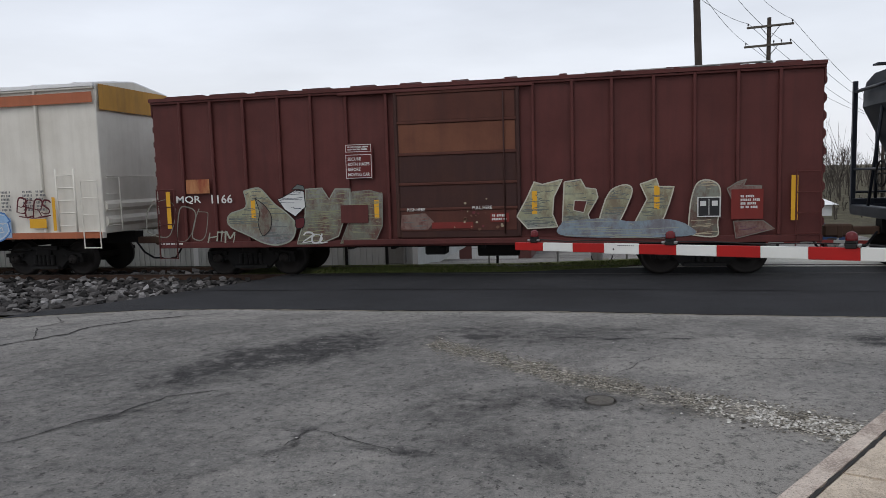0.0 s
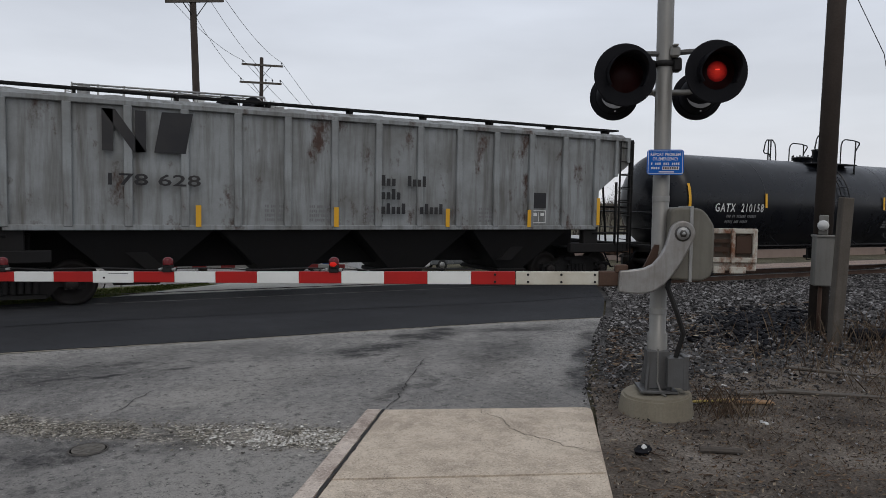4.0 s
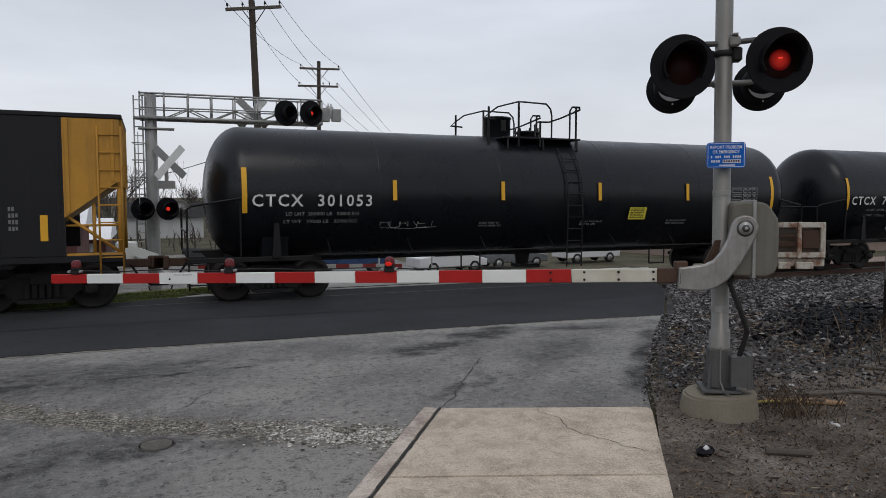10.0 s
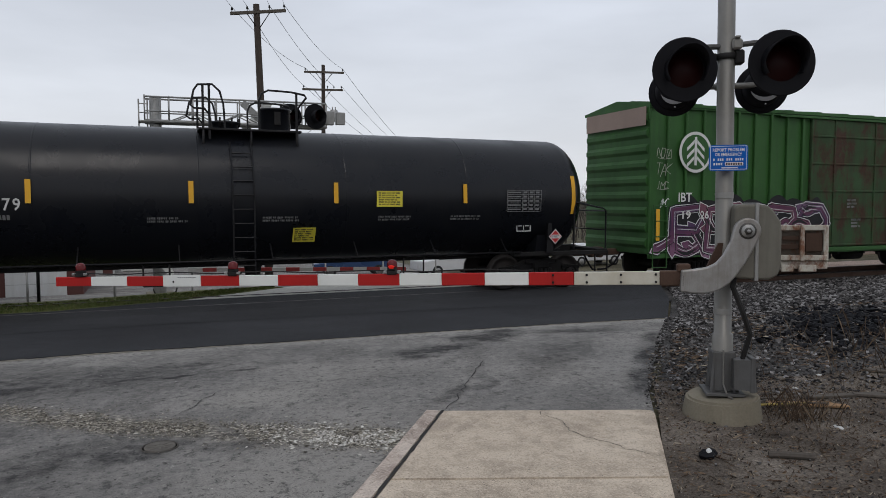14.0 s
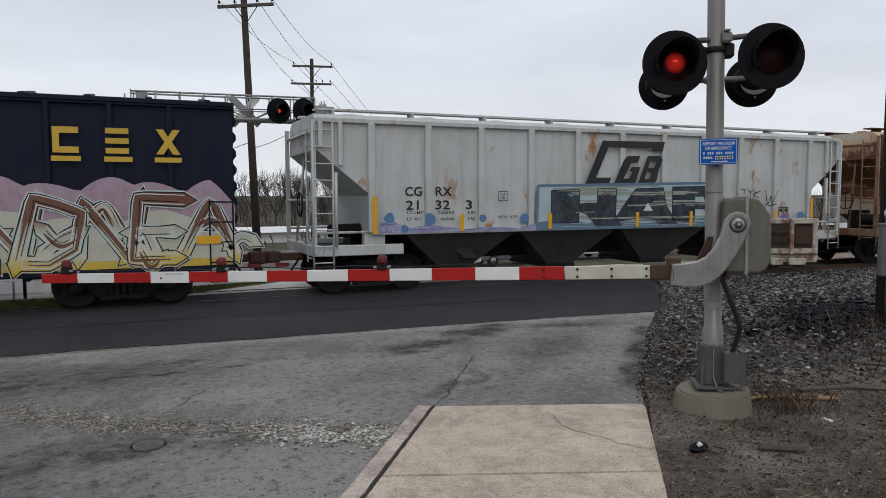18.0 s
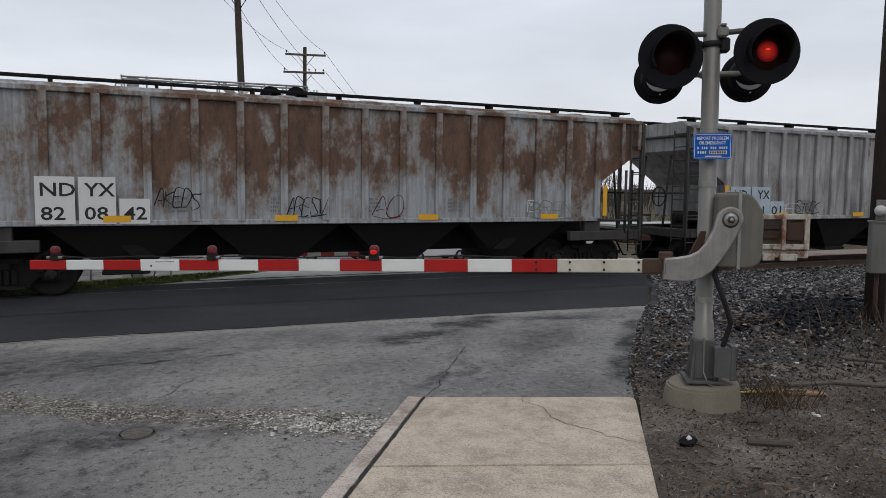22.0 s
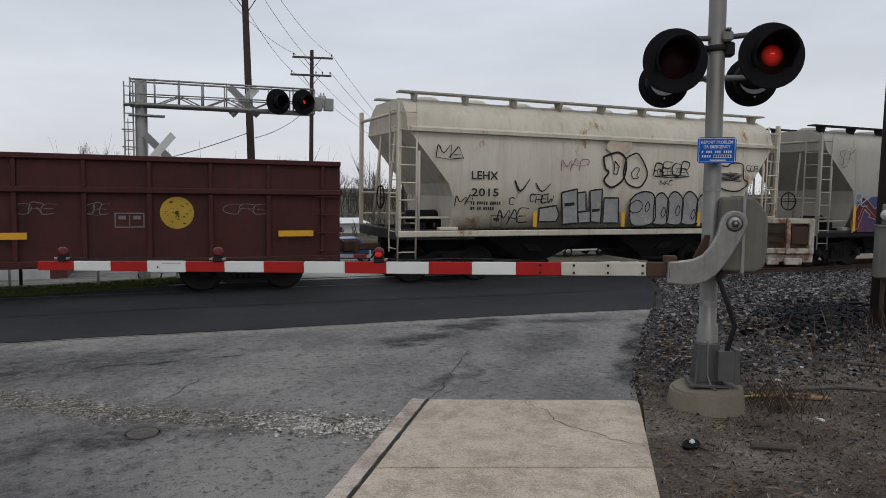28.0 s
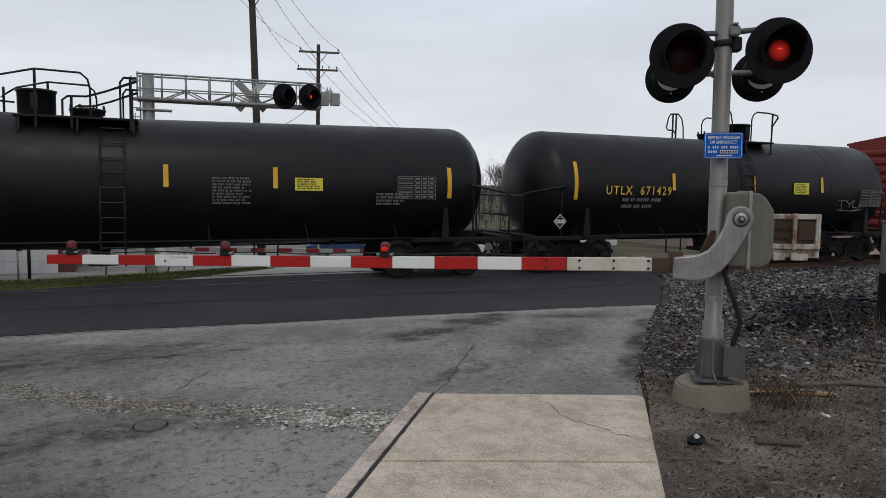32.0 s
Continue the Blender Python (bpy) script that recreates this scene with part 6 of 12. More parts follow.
for i, place in enumerate((4.17, 8.16, 12.3)):
    d = first + place * STRIPE
    lp = part("arm_lamp", Shape().use("iron").box(-0.045, 0.045, -0.035, 0.035, 0.045, 0.085, 0.008).box(-0.04, 0.04, -0.036, 0.036, 0.085, 0.112, 0.005).tube((-0.08, 0, 0.07), (-0.04, 0, 0.07), 0.012, 6), gate, "red gate arm lamp", pose(d, 0, 0))
    if i == 0:
        FLASH.append((part("bulb", Shape().use("arm_lit").lathe([(0.100, 0.0), (0.104, 0.022), (0.122, 0.034), (0.140, 0.022), (0.144, 0.0)], 14, "z", (0, 0.034, 0)), lp), True, -0.045))
    part("dome", Shape().use("red_dome").lathe([(0.112, 0.046), (0.15, 0.047), (0.170, 0.038), (0.182, 0.02), (0.184, 0.0)], 20, "z"), lp)
    for q in (-0.062, 0.062):
        part("end_screw", Shape().use("galv").box(q - 0.014, q + 0.014, -0.02, 0.038, 0.062, 0.084, 0.004), lp)
cable = [(first + 0.9 * STRIPE, 0.0, 0.075)]
for k in range(1, 40):
    q = k / 39
    cable.append((first + (0.9 + 11.5 * q) * STRIPE, 0.005 * math.sin(40 * q), 0.068 + 0.018 * abs(math.sin(14 * q)) - 0.005 * q))
part("cable", Shape().use("iron").path(cable, 0.006, 5), gate, "thin black lamp cable")

# ======== far cantilever signal ========
FY = 23.0
gx = 0.10
gz = ground_z(FY)
gantry = thing("cantilever_signal", "galvanised cantilever signal bridge with ladder and lights beyond the tracks", "signal bridge", Matrix.Translation((gx, FY, gz)))
H = 1.87 + 0.1365 * FY - gz
part("mast", Shape().use("galv").lathe([(0, 0.19), (H - 0.05, 0.165), (H, 0.15), (H + 0.02, 0.0)], 24, "z"), gantry)
part("foot", Shape().use("old_concrete").box(-0.4, 0.4, -0.4, 0.4, -0.3, 0.12, 0.03), gantry)
s = Shape().use("galv")
rungs(s, -0.46, -0.22, -0.05, 1.2, H - 0.1, 18, 0.016)
for z in (3.0, 3.5, 4.0, 4.5):
    s.path([(-0.48, -0.05, z), (-0.52, -0.4, z), (-0.20, -0.4, z), (-0.18, -0.05, z)], 0.014, 5)
s.tube((-0.36, -0.4, 2.4), (-0.36, -0.4, H - 1.2), 0.014, 5)
part("ladder", s, gantry, "caged steel ladder")
top, bot = 1.87 + 0.1345 * FY - gz, 1.87 + 0.1035 * FY - gz
xl, xr = -0.0086 * FY - gx, 0.2265 * FY - gx
s = Shape().use("galv")
for yy in (-0.28, 0.28):
    s.tube((xl, yy, top), (xr, yy, top + 0.06), 0.028, 6).tube((xl, yy, bot), (xr, yy, bot + 0.03), 0.05, 8).tube((xl, yy, top - 0.42), (xr, yy, top - 0.36), 0.02, 6)
    for i in range(9):
        x = xl + (xr - xl) * i / 8
        s.tube((x, yy, bot), (x, yy, top + 0.05), 0.022, 6)
    for i in (1, 3, 5):
        x, x2 = xl + (xr - xl) * i / 8, xl + (xr - xl) * (i + 1) / 8
        s.tube((x, yy, bot), (x2, yy, top - 0.4), 0.02, 6).tube((x2, yy, top - 0.4), (x2 + (xr - xl) / 8, yy, bot), 0.02, 6)
for i in range(9):
    x = xl + (xr - xl) * i / 8
    s.tube((x, -0.28, bot), (x, 0.28, bot), 0.02, 6)
part("cantilever", s, gantry, "truss walkway with handrails")
part("walk_grating", Shape().use("galv").box(xl, xr, -0.26, 0.26, bot + 0.04, bot + 0.06), gantry)
s = Shape().use("galv").box(-0.35, 0.65, -0.25, 0.25, bot - 0.32, bot - 0.28).box(-0.48, -0.1, -0.3, 0.3, bot - 0.02, bot + 0.02)
part("platform", s, gantry)


def far_lamp(x, z, turn, right, r=0.40, y=-0.42):
    d = part("lamp_disc", Shape().use("signal_black").lathe([(-0.01, r), (0.01, r), (0.01, 0.22), (0.16, 0.2), (0.2, 0.0)], 28, "y"), gantry, "black round backing disc", pose(x, y, z, 0, 0, turn))
    part("visor", Shape().use("signal_black").lathe([(-0.011, 0.185), (-0.34, 0.21), (-0.34, 0.20), (-0.011, 0.178)], 24, "y"), d)
    part("lens", Shape().use("dark_lens").lathe([(-0.02, 0.0), (-0.02, 0.165), (-0.011, 0.165)], 20, "y"), d)
    FLASH.append((part("bulb", Shape().use("far_lit").lathe([(-0.026, 0.0), (-0.026, 0.06), (-0.021, 0.06)], 14, "y"), d), right, 0.04))
    return d


far_lamp(0.1755 * FY - gx, 1.87 + 0.1165 * FY - gz, 18, False)
far_lamp(0.2100 * FY - gx, 1.87 + 0.118 * FY - gz, 18, True)
far_lamp(-0.0056 * FY - gx - 0.05, 1.87 - 0.0132 * FY - gz, 18, False, 0.34, -0.35)
far_lamp(0.020 * FY - gx + 0.05, 1.87 - 0.0132 * FY - gz, 18, True, 0.34, -0.35)
part("lamp_bar", Shape().use("galv").tube((-0.35, -0.2, 1.87 - 0.0132 * FY - gz), (0.6, -0.2, 1.87 - 0.0132 * FY - gz), 0.03, 8), gantry)
part("side_lamp", Shape().use("mast_grey").lathe([(0, 0.17), (0.14, 0.15), (0.2, 0.06), (0.21, 0)], 20, "y").lathe([(-0.01, 0.27), (0.0, 0.27)], 24, "y"), gantry, "", pose(0.027 * FY - gx + 0.25, -0.1, 1.87 - 0.0132 * FY - gz, 0, 0, 150))
for ang, key in ((42, "galv"), (-48, "arm_white")):
    part("crossbuck_blade", Shape().use(key).box(-0.62, 0.62, -0.008, 0.008, -0.115, 0.115, 0.004), gantry, "", pose(0.0267 * FY - gx - 0.02, -0.24 if key == "galv" else -0.26, 1.87 + 0.0474 * FY - gz, 0, ang, 25))
    part("crossbuck_blade", Shape().use(key).box(-0.62, 0.62, -0.008, 0.008, -0.115, 0.115, 0.004), gantry, "", pose(0.135 * FY - gx, 0.31 if key == "galv" else 0.33, 1.87 + 0.118 * FY - gz, 0, ang, 10))
part("number_board", Shape().use("galv").box(-0.24, 0.24, -0.01, 0.01, -0.12, 0.12, 0.004).box(-0.05, 0.05, -0.02, -0.011, 0.12, 0.45, 0.003), gantry, "", pose(0.40, -0.24, 1.87 + 0.018 * FY - gz))
part("gate_drive", Shape().use("arm_white").box(-1.05, -0.45, -0.3, 0.1, 0.35, 1.15, 0.04).prism([(-0.6, 1.05), (0.1, 0.78), (0.42, 0.30), (0.30, 0.20), (-0.05, 0.55), (-0.6, 0.75)], "y", -0.42, -0.34), gantry, "pale gate drive", pose(0, 0, 0.45))
part("relay_box", Shape().use("galv").box(-0.13, 0.13, -0.12, 0.12, -0.22, 0.22, 0.02).box(0.2, 0.50, -0.1, 0.1, -0.2, 0.2, 0.02), gantry, "", pose(xr + 0.18, 0, bot + 0.35))
part("hanging_cable", Shape().use("iron").path([(0.15 + 0.33 * math.cos(a), -0.3, -0.02 + 0.3 + 0.28 * math.sin(a)) for a in [math.pi * (1 + k / 12) for k in range(13)]], 0.02, 6), gantry)
far_arm = thing("far_gate_arm", "far lowered gate arm with red and white stripes", "gate arm", Matrix.Translation((0.9, FY - 0.75, 1.87 - 0.088 * FY)) @ pose(0, 0, 0, 0, 0.4, -14))
for i in range(16):
    part("stripe", Shape().use("far_red" if i % 2 else "far_white").box(i * 0.4064, (i + 1) * 0.4064 - 0.002, -0.02, 0.02, -0.06, 0.06, 0.005), far_arm)

# ======== poles and wires ========
def utility_pole(base, top, arms, r0, label):
    b, t = Vector(base), Vector(top)
    th = thing("utility_pole", label, "utility pole", Matrix.Translation(b))
    d = t - b
    s = Shape().use("wood_pole")
    s.tube((0, 0, 0), d, r0, 14, r0 * 0.7)
    part("pole", s, th)
    for left, right, w in arms:
        L, R = Vector(left) - b, Vector(right) - b
        ax = (R - L).normalized()
        a = Shape().use("wood_grey")
        m = Matrix.Translation(L) @ ax.to_track_quat("X", "Z").to_matrix().to_4x4()
        ln = (R - L).length
        a.box(0, ln, -0.055, 0.055, -0.065, 0.065, 0.008, m)
        arm = part("crossarm", a, th)
        c = Shape().use("iron")
        mid = (L + R) / 2
        c.tube(L.lerp(R, 0.28), mid + Vector((0, 0, -0.75)), 0.02, 6).tube(L.lerp(R, 0.72), mid + Vector((0, 0, -0.75)), 0.02, 6)
        part("brace", c, arm)
        for k in w:
            p = L.lerp(R, k)
            ins = Shape().use("galv").tube(p + Vector((0, 0, 0.06)), p + Vector((0, 0, 0.16)), 0.02, 6).use("iron").tube(p + Vector((0, 0, 0.15)), p + Vector((0, 0, 0.26)), 0.05, 8, 0.035)
            part("insulator", ins, arm)
    return th


PA, PB, PC = 32.0, 48.0, 78.0
a_l, a_r = (0.1007 * PA, PA, 1.87 + 0.2518 * PA), (0.1745 * PA, PA, 1.87 + 0.2630 * PA)
utility_pole((4.72, PA + 0.1, -2), (0.1352 * PA, PA + 0.1, 1.87 + 0.268 * PA), [(a_l, a_r, (0.03, 0.3, 0.7, 0.97))], 0.19, "dark wooden utility pole with one crossarm")
b_l, b_r = (0.1987 * PB, PB, 1.87 + 0.1817 * PB), (0.2555 * PB, PB, 1.87 + 0.1840 * PB)
b2l, b2r = (0.196 * PB, PB, 1.87 + 0.1575 * PB), (0.2535 * PB, PB, 1.87 + 0.1595 * PB)
pole_b = utility_pole((0.2245 * PB, PB + 0.1, -2.45), (0.2263 * PB, PB + 0.1, 1.87 + 0.1935 * PB), [(b_l, b_r, (0.03, 0.97)), (b2l, b2r, (0.03, 0.62, 0.78, 0.97))], 0.17, "grey wooden utility pole with two crossarms and a transformer")
part("transformer", Shape().use("galv").lathe([(0, 0.24), (0.05, 0.26), (0.75, 0.26), (0.8, 0.2)], 18, "z").tube((0.1, 0, 0.8), (0.1, 0, 1.0), 0.04, 8).tube((-0.1, 0, 0.8), (-0.1, 0, 1.0), 0.04, 8), pole_b, "", pose(0.75, -0.2, 1.87 + 0.114 * PB + 2.45))
c_l, c_r = (0.352 * PC, PC, 1.87 + 0.0575 * PC), (0.374 * PC, PC, 1.87 + 0.0585 * PC)
utility_pole((0.3645 * PC, PC + 0.1, -2.5), (0.363 * PC, PC + 0.1, 1.87 + 0.0625 * PC), [(c_l, c_r, (0.05, 0.95))], 0.15, "far wooden utility pole with a crossarm")
PD = 95.0
utility_pole((0.48 * PD, PD, -2.4), (0.481 * PD, PD, 1.87 - 0.012 * PD), [((0.468 * PD, PD - 0.1, 1.87 - 0.017 * PD), (0.494 * PD, PD - 0.1, 1.87 - 0.017 * PD), (0.1, 0.9))], 0.15, "distant wooden utility pole")


def wire(p, q, sag, r=0.008):
    p, q = Vector(p), Vector(q)
    pts = []
    for i in range(17):
        t = i / 16
        v = p.lerp(q, t)
        v.z -= 4 * sag * t * (1 - t)
        pts.append(v)
    return solid("wire", Shape().use("wire").path(pts, r, 5), "thin dark overhead wire between poles", "wire", "overhead wires")


def lift(p, d=0.26):
    return (p[0], p[1], p[2] + d)


for k in (0.03, 0.3, 0.7, 0.97):
    pa = Vector(a_l).lerp(Vector(a_r), k)
    pb = Vector(b_l).lerp(Vector(b_r), 0.03 if k < 0.5 else 0.97) if k in (0.03, 0.97) else Vector(b2l).lerp(Vector(b2r), 0.03 if k < 0.5 else 0.78)
    wire(lift(pa), lift(pb), 0.35, 0.011)
    wire(lift(pa), (pa.x - 9.5 + 2 * k, 2.0, 11.2 + 0.2 * k), 0.4, 0.008)
for k in (0.03, 0.97):
    wire(lift(Vector(b_l).lerp(Vector(b_r), k)), lift(Vector(c_l).lerp(Vector(c_r), k)), 0.5, 0.014)
    wire(lift(Vector(b2l).lerp(Vector(b2r), k)), lift(Vector(c_l).lerp(Vector(c_r), k)), 0.6, 0.014)
wire((0.1395 * PA, PA, 1.87 + 0.075 * PA), (-6.5, 30, 1.6), 0.5, 0.016)
wire((0.1395 * PA, PA, 1.87 + 0.066 * PA), (0.2263 * PB, PB, 1.87 + 0.12 * PB), 0.4, 0.016)

wp = thing("utility_pole", "dark weathered wooden pole with a small cabinet beside the ballast", "utility pole", pose(9.80, 6.80, 0))
part("pole", Shape().use("wood_pole").tube((0.03, 0, -0.3), (0.10, 0.0, 9.2), 0.138, 20, 0.118), wp)
part("cabinet", Shape().use("mast_grey").box(-0.13, 0.13, -0.10, 0.10, -0.36, 0.36, 0.015).box(-0.145, 0.145, -0.12, 0.10, 0.35, 0.38, 0.005), wp, "grey meter cabinet", pose(-0.22, -0.20, 1.10, 0, 0, -38))
part("meter", Shape().use("trash_white").lathe([(-0.14, 0.0), (-0.13, 0.06), (-0.08, 0.075), (-0.02, 0.075)], 18, "y").use("mast_grey").box(-0.06, 0.06, -0.03, 0.04, -0.14, 0.15, 0.01), wp, "", pose(-0.24, -0.20, 1.62, 0, 0, -60))
part("cabinet_pipe", Shape().use("rust_iron").tube((-0.17, -0.15, 0), (-0.17, -0.15, 0.76), 0.03, 8), wp)
post = solid("post", Shape().use("wood_grey").box(-0.075, 0.075, -0.075, 0.075, -0.2, 2.02, 0.012), "grey weathered square wooden post", "post")
post.matrix_basis = pose(9.22, 6.12, 0, 1.0, 1.2, -30)
guy = thing("guy_wire", "thin guy wire with a dark insulator on the pole", "wire")
part("strand", Shape().use("wire").path([(9.95, 6.75, 5.3), (10.75, 6.6, 4.2), (11.05, 6.5, 2.9), (11.9, 6.2, 0.0)], 0.006, 5), guy)
part("insulator", Shape().use("iron").tube((11.0, 6.52, 3.15), (11.07, 6.49, 2.85), 0.03, 8), guy)

# ======== buildings past the tracks ========
gy = 22.0
gb = thing("metal_building", "pale corrugated metal building close to the tracks", "building", Matrix.Translation((-5.6, gy, ground_z(gy))), kind="")
part("wall", Shape().use("siding").box(-16, 0, 0.0, 9, -0.3, 3.6), gb)
s = Shape().use("siding")
for i in range(80):
    s.box(-16 + i * 0.2, -15.93 + i * 0.2, -0.03, -0.001, -0.3, 3.6)
part("corrugation", s, gb)
part("roof", Shape().use("siding_white").prism([(-0.5, 3.6), (9.4, 3.6), (4.5, 5.6)], "x", -16.2, 0.25), gb)
for x in (-0.06, -4.1, -7.9):
    part("corner_trim", Shape().use("siding_white").box(x - 0.09, x + 0.09, -0.06, -0.031, -0.3, 3.6), gb)
for x in (-2.4, -5.9):
    part("downpipe", Shape().use("iron").tube((x, -0.09, -0.3), (x, -0.09, 3.5), 0.05, 8), gb)
part("utility_box", Shape().use("mast_grey").box(-0.9, -0.35, -0.42, -0.065, 0.1, 1.1, 0.02), gb)

ry = 35.0
gr = thing("garage_row", "low dark red garage row with white doors", "garage", Matrix.Translation((-9.2, ry, ground_z(ry))))
part("wall", Shape().use("brick_red").box(-3, 6.2, 0.0, 7, -0.3, 2.9), gr)
part("roof", Shape().use("roof_white").prism([(-0.5, 2.9), (7.5, 2.9), (3.5, 4.3)], "x", -3.4, 6.6), gr)
for x in (-2.3, 0.2, 3.2):
    d = part("garage_door", Shape().use("siding_white").box(0, 2.35, -0.05, -0.002, 0, 2.2, 0.01), gr, "white garage door", pose(x, 0, 0))
    for k in range(4):
        part("door_window", Shape().use("window_dark").box(0.2 + k * 0.52, 0.55 + k * 0.52, -0.056, -0.051, 1.72, 1.98), d)
    for k in range(3):
        part("door_seam", Shape().use("siding").box(0.01, 2.34, -0.0535, -0.0505, 0.53 + k * 0.55, 0.55 + k * 0.55), d)

sy = 46.0
sh = thing("shed", "long low shed with a white metal roof and pale doors", "shed", Matrix.Translation((-2.4, sy, ground_z(sy))))
part("wall", Shape().use("brick_red").box(-11, 0, 0, 7, -0.3, 1.95), sh)
part("roof", Shape().use("roof_white").prism([(-0.6, 1.9), (7.6, 1.9), (6.2, 2.55), (3.5, 3.05), (0.8, 2.55)], "x", -11.3, 0.3), sh)
for i in range(4):
    part("door", Shape().use("siding").box(-2.3 - 2.6 * i, -0.5 - 2.6 * i, -0.05, -0.002, 0, 1.65, 0.01), sh)

wb = thing("white_building", "distant low white building with a pale roof", "building", Matrix.Translation((0.177 * 70, 70, ground_z(70))))
part("wall", Shape().use("siding_white").box(-4, 9, 0, 8, -0.5, 1.0), wb)
part("roof", Shape().use("roof_white").prism([(-0.5, 1.0), (8.5, 1.0), (4, 1.4)], "x", -4.4, 9.4), wb)
hb = thing("house", "distant grey house among bare trees", "house", Matrix.Translation((0.02 * 85, 85, -2.4)))
part("wall", Shape().use("siding").box(-4, 4, 0, 7, -0.5, 2.2), hb)
part("roof", Shape().use("iron").prism([(-0.5, 2.2), (7.5, 2.2), (3.5, 3.8)], "x", -4.4, 4.4), hb)
lb = thing("long_building", "long low tan building past the yard", "building", Matrix.Translation((45, 40, ground_z(40))))
part("wall", Shape().use("tan_wall").box(-9, 40, 0, 10, -0.5, 1.2), lb)
part("roof", Shape().use("siding").box(-9.4, 40.4, -0.4, 10.4, 1.2, 1.4, 0.02), lb)

# fence posts and rail by the lot
fence = thing("chain_fence", "low chain-link fence posts along the lot", "fence")
for i in range(7):
    x, y = -3.2 + i * 2.1, 21.6 + i * 0.35
    part("post", Shape().use("galv").tube((x, y, ground_z(y) - 0.1), (x, y, ground_z(y) + 1.0), 0.03, 8), fence)
part("top_rail", Shape().use("galv").path([(-3.2 + i * 2.1, 21.6 + i * 0.35, ground_z(21.6 + i * 0.35) + 1.0) for i in range(7)], 0.02, 6), fence)
solid("steel_post", Shape().use("iron").tube((-6.1, 20.2, -0.9), (-6.1, 20.2, 0.6), 0.05, 8), "thin dark steel post by the tracks", "post")
solid("steel_post", Shape().use("iron").tube((-2.75, 20.2, -0.9), (-2.75, 20.2, 0.6), 0.04, 8), "thin dark steel post by the tracks", "post")


# ======== parked cars ========
def parked_car(x, y, turn, key, label):
    th = thing("parked_car", label, "car", pose(x, y, ground_z(y), 0, 0, turn))
    body = [(-2.2, 0.35), (2.2, 0.35), (2.25, 0.75), (1.4, 0.92), (0.7, 1.42), (-0.9, 1.45), (-1.6, 0.98), (-2.2, 0.9)]
    b = part("body", Shape().use(key).prism(body, "y", -0.86, 0.86), th)
    bv = b.modifiers.new("edge", "BEVEL")
    bv.width, bv.segments = 0.06, 2
    part("side_glass", Shape().use("window_dark").prism([(-1.3, 0.98), (1.1, 0.98), (0.6, 1.36), (-0.85, 1.38)], "y", -0.875, 0.875), th)
    part("windscreen", Shape().use("window_dark").add([(1.36, -0.7, 0.96), (1.36, 0.7, 0.96), (0.74, 0.62, 1.405), (0.74, -0.62, 1.405)], [(0, 1, 2, 3)]).move(Matrix.Translation((0.03, 0, 0.02))), th)
    for x2 in (-1.35, 1.35):
        for y2 in (-0.78, 0.78):
            w = part("wheel", Shape().use("tyre").lathe([(-0.1, 0.25), (-0.1, 0.33), (0.1, 0.33), (0.1, 0.25)], 20, "y"), th, "", pose(x2, y2, 0.33))
            part("rim", Shape().use("galv").lathe([(-0.105, 0.0), (-0.105, 0.2), (0.105, 0.2), (0.105, 0)], 16, "y"), w)
    return th


parked_car(15.6, 37, 8, "car_white", "white parked car in the lot past the tracks")
parked_car(20.5, 38.5, 5, "car_grey", "grey parked car in the lot past the tracks")
parked_car(10.4, 39, 172, "car_blue", "dark blue parked car in the lot past the tracks")
parked_car(27.0, 40, 4, "car_white", "white parked car in the lot past the tracks")


# ======== trees and brush ========
def limb(V, F, p, q, r0, r1, n=5):
    d = (q - p).normalized()
    a = d.orthogonal().normalized()
    b = d.cross(a)
    k = len(V)
    for c, r in ((p, r0), (q, r1)):
        for i in range(n):
            t = 2 * math.pi * i / n
            V.append(tuple(c + r * (math.cos(t) * a + math.sin(t) * b)))
    F += [(k + i, k + (i + 1) % n, k + n + (i + 1) % n, k + n + i) for i in range(n)]


def grow(r, V, F, p, d, ln, rad, depth):
    steps = 3
    for i in range(steps):
        q = p + d * (ln / steps)
        limb(V, F, p, q, rad * (1 - 0.3 * i / steps), rad * (1 - 0.3 * (i + 1) / steps), 5 if depth > 2 else 3)
        p = q
        d = (d + Vector((r.uniform(-0.14, 0.14), r.uniform(-0.14, 0.14), r.uniform(-0.03, 0.12)))).normalized()
        if depth and i:
            for _ in range(r.randint(1, 2)):
                side = (d + Vector((r.uniform(-1, 1), r.uniform(-1, 1), r.uniform(-0.1, 0.6))) * 0.8).normalized()
                grow(r, V, F, p, side, ln * r.uniform(0.55, 0.75), rad * 0.5, depth - 1)
    if depth:
        for _ in range(2):
            side = (d + Vector((r.uniform(-1, 1), r.uniform(-1, 1), r.uniform(0, 0.6))) * 0.55).normalized()
            grow(r, V, F, p, side, ln * r.uniform(0.6, 0.8), rad * 0.55, depth - 1)


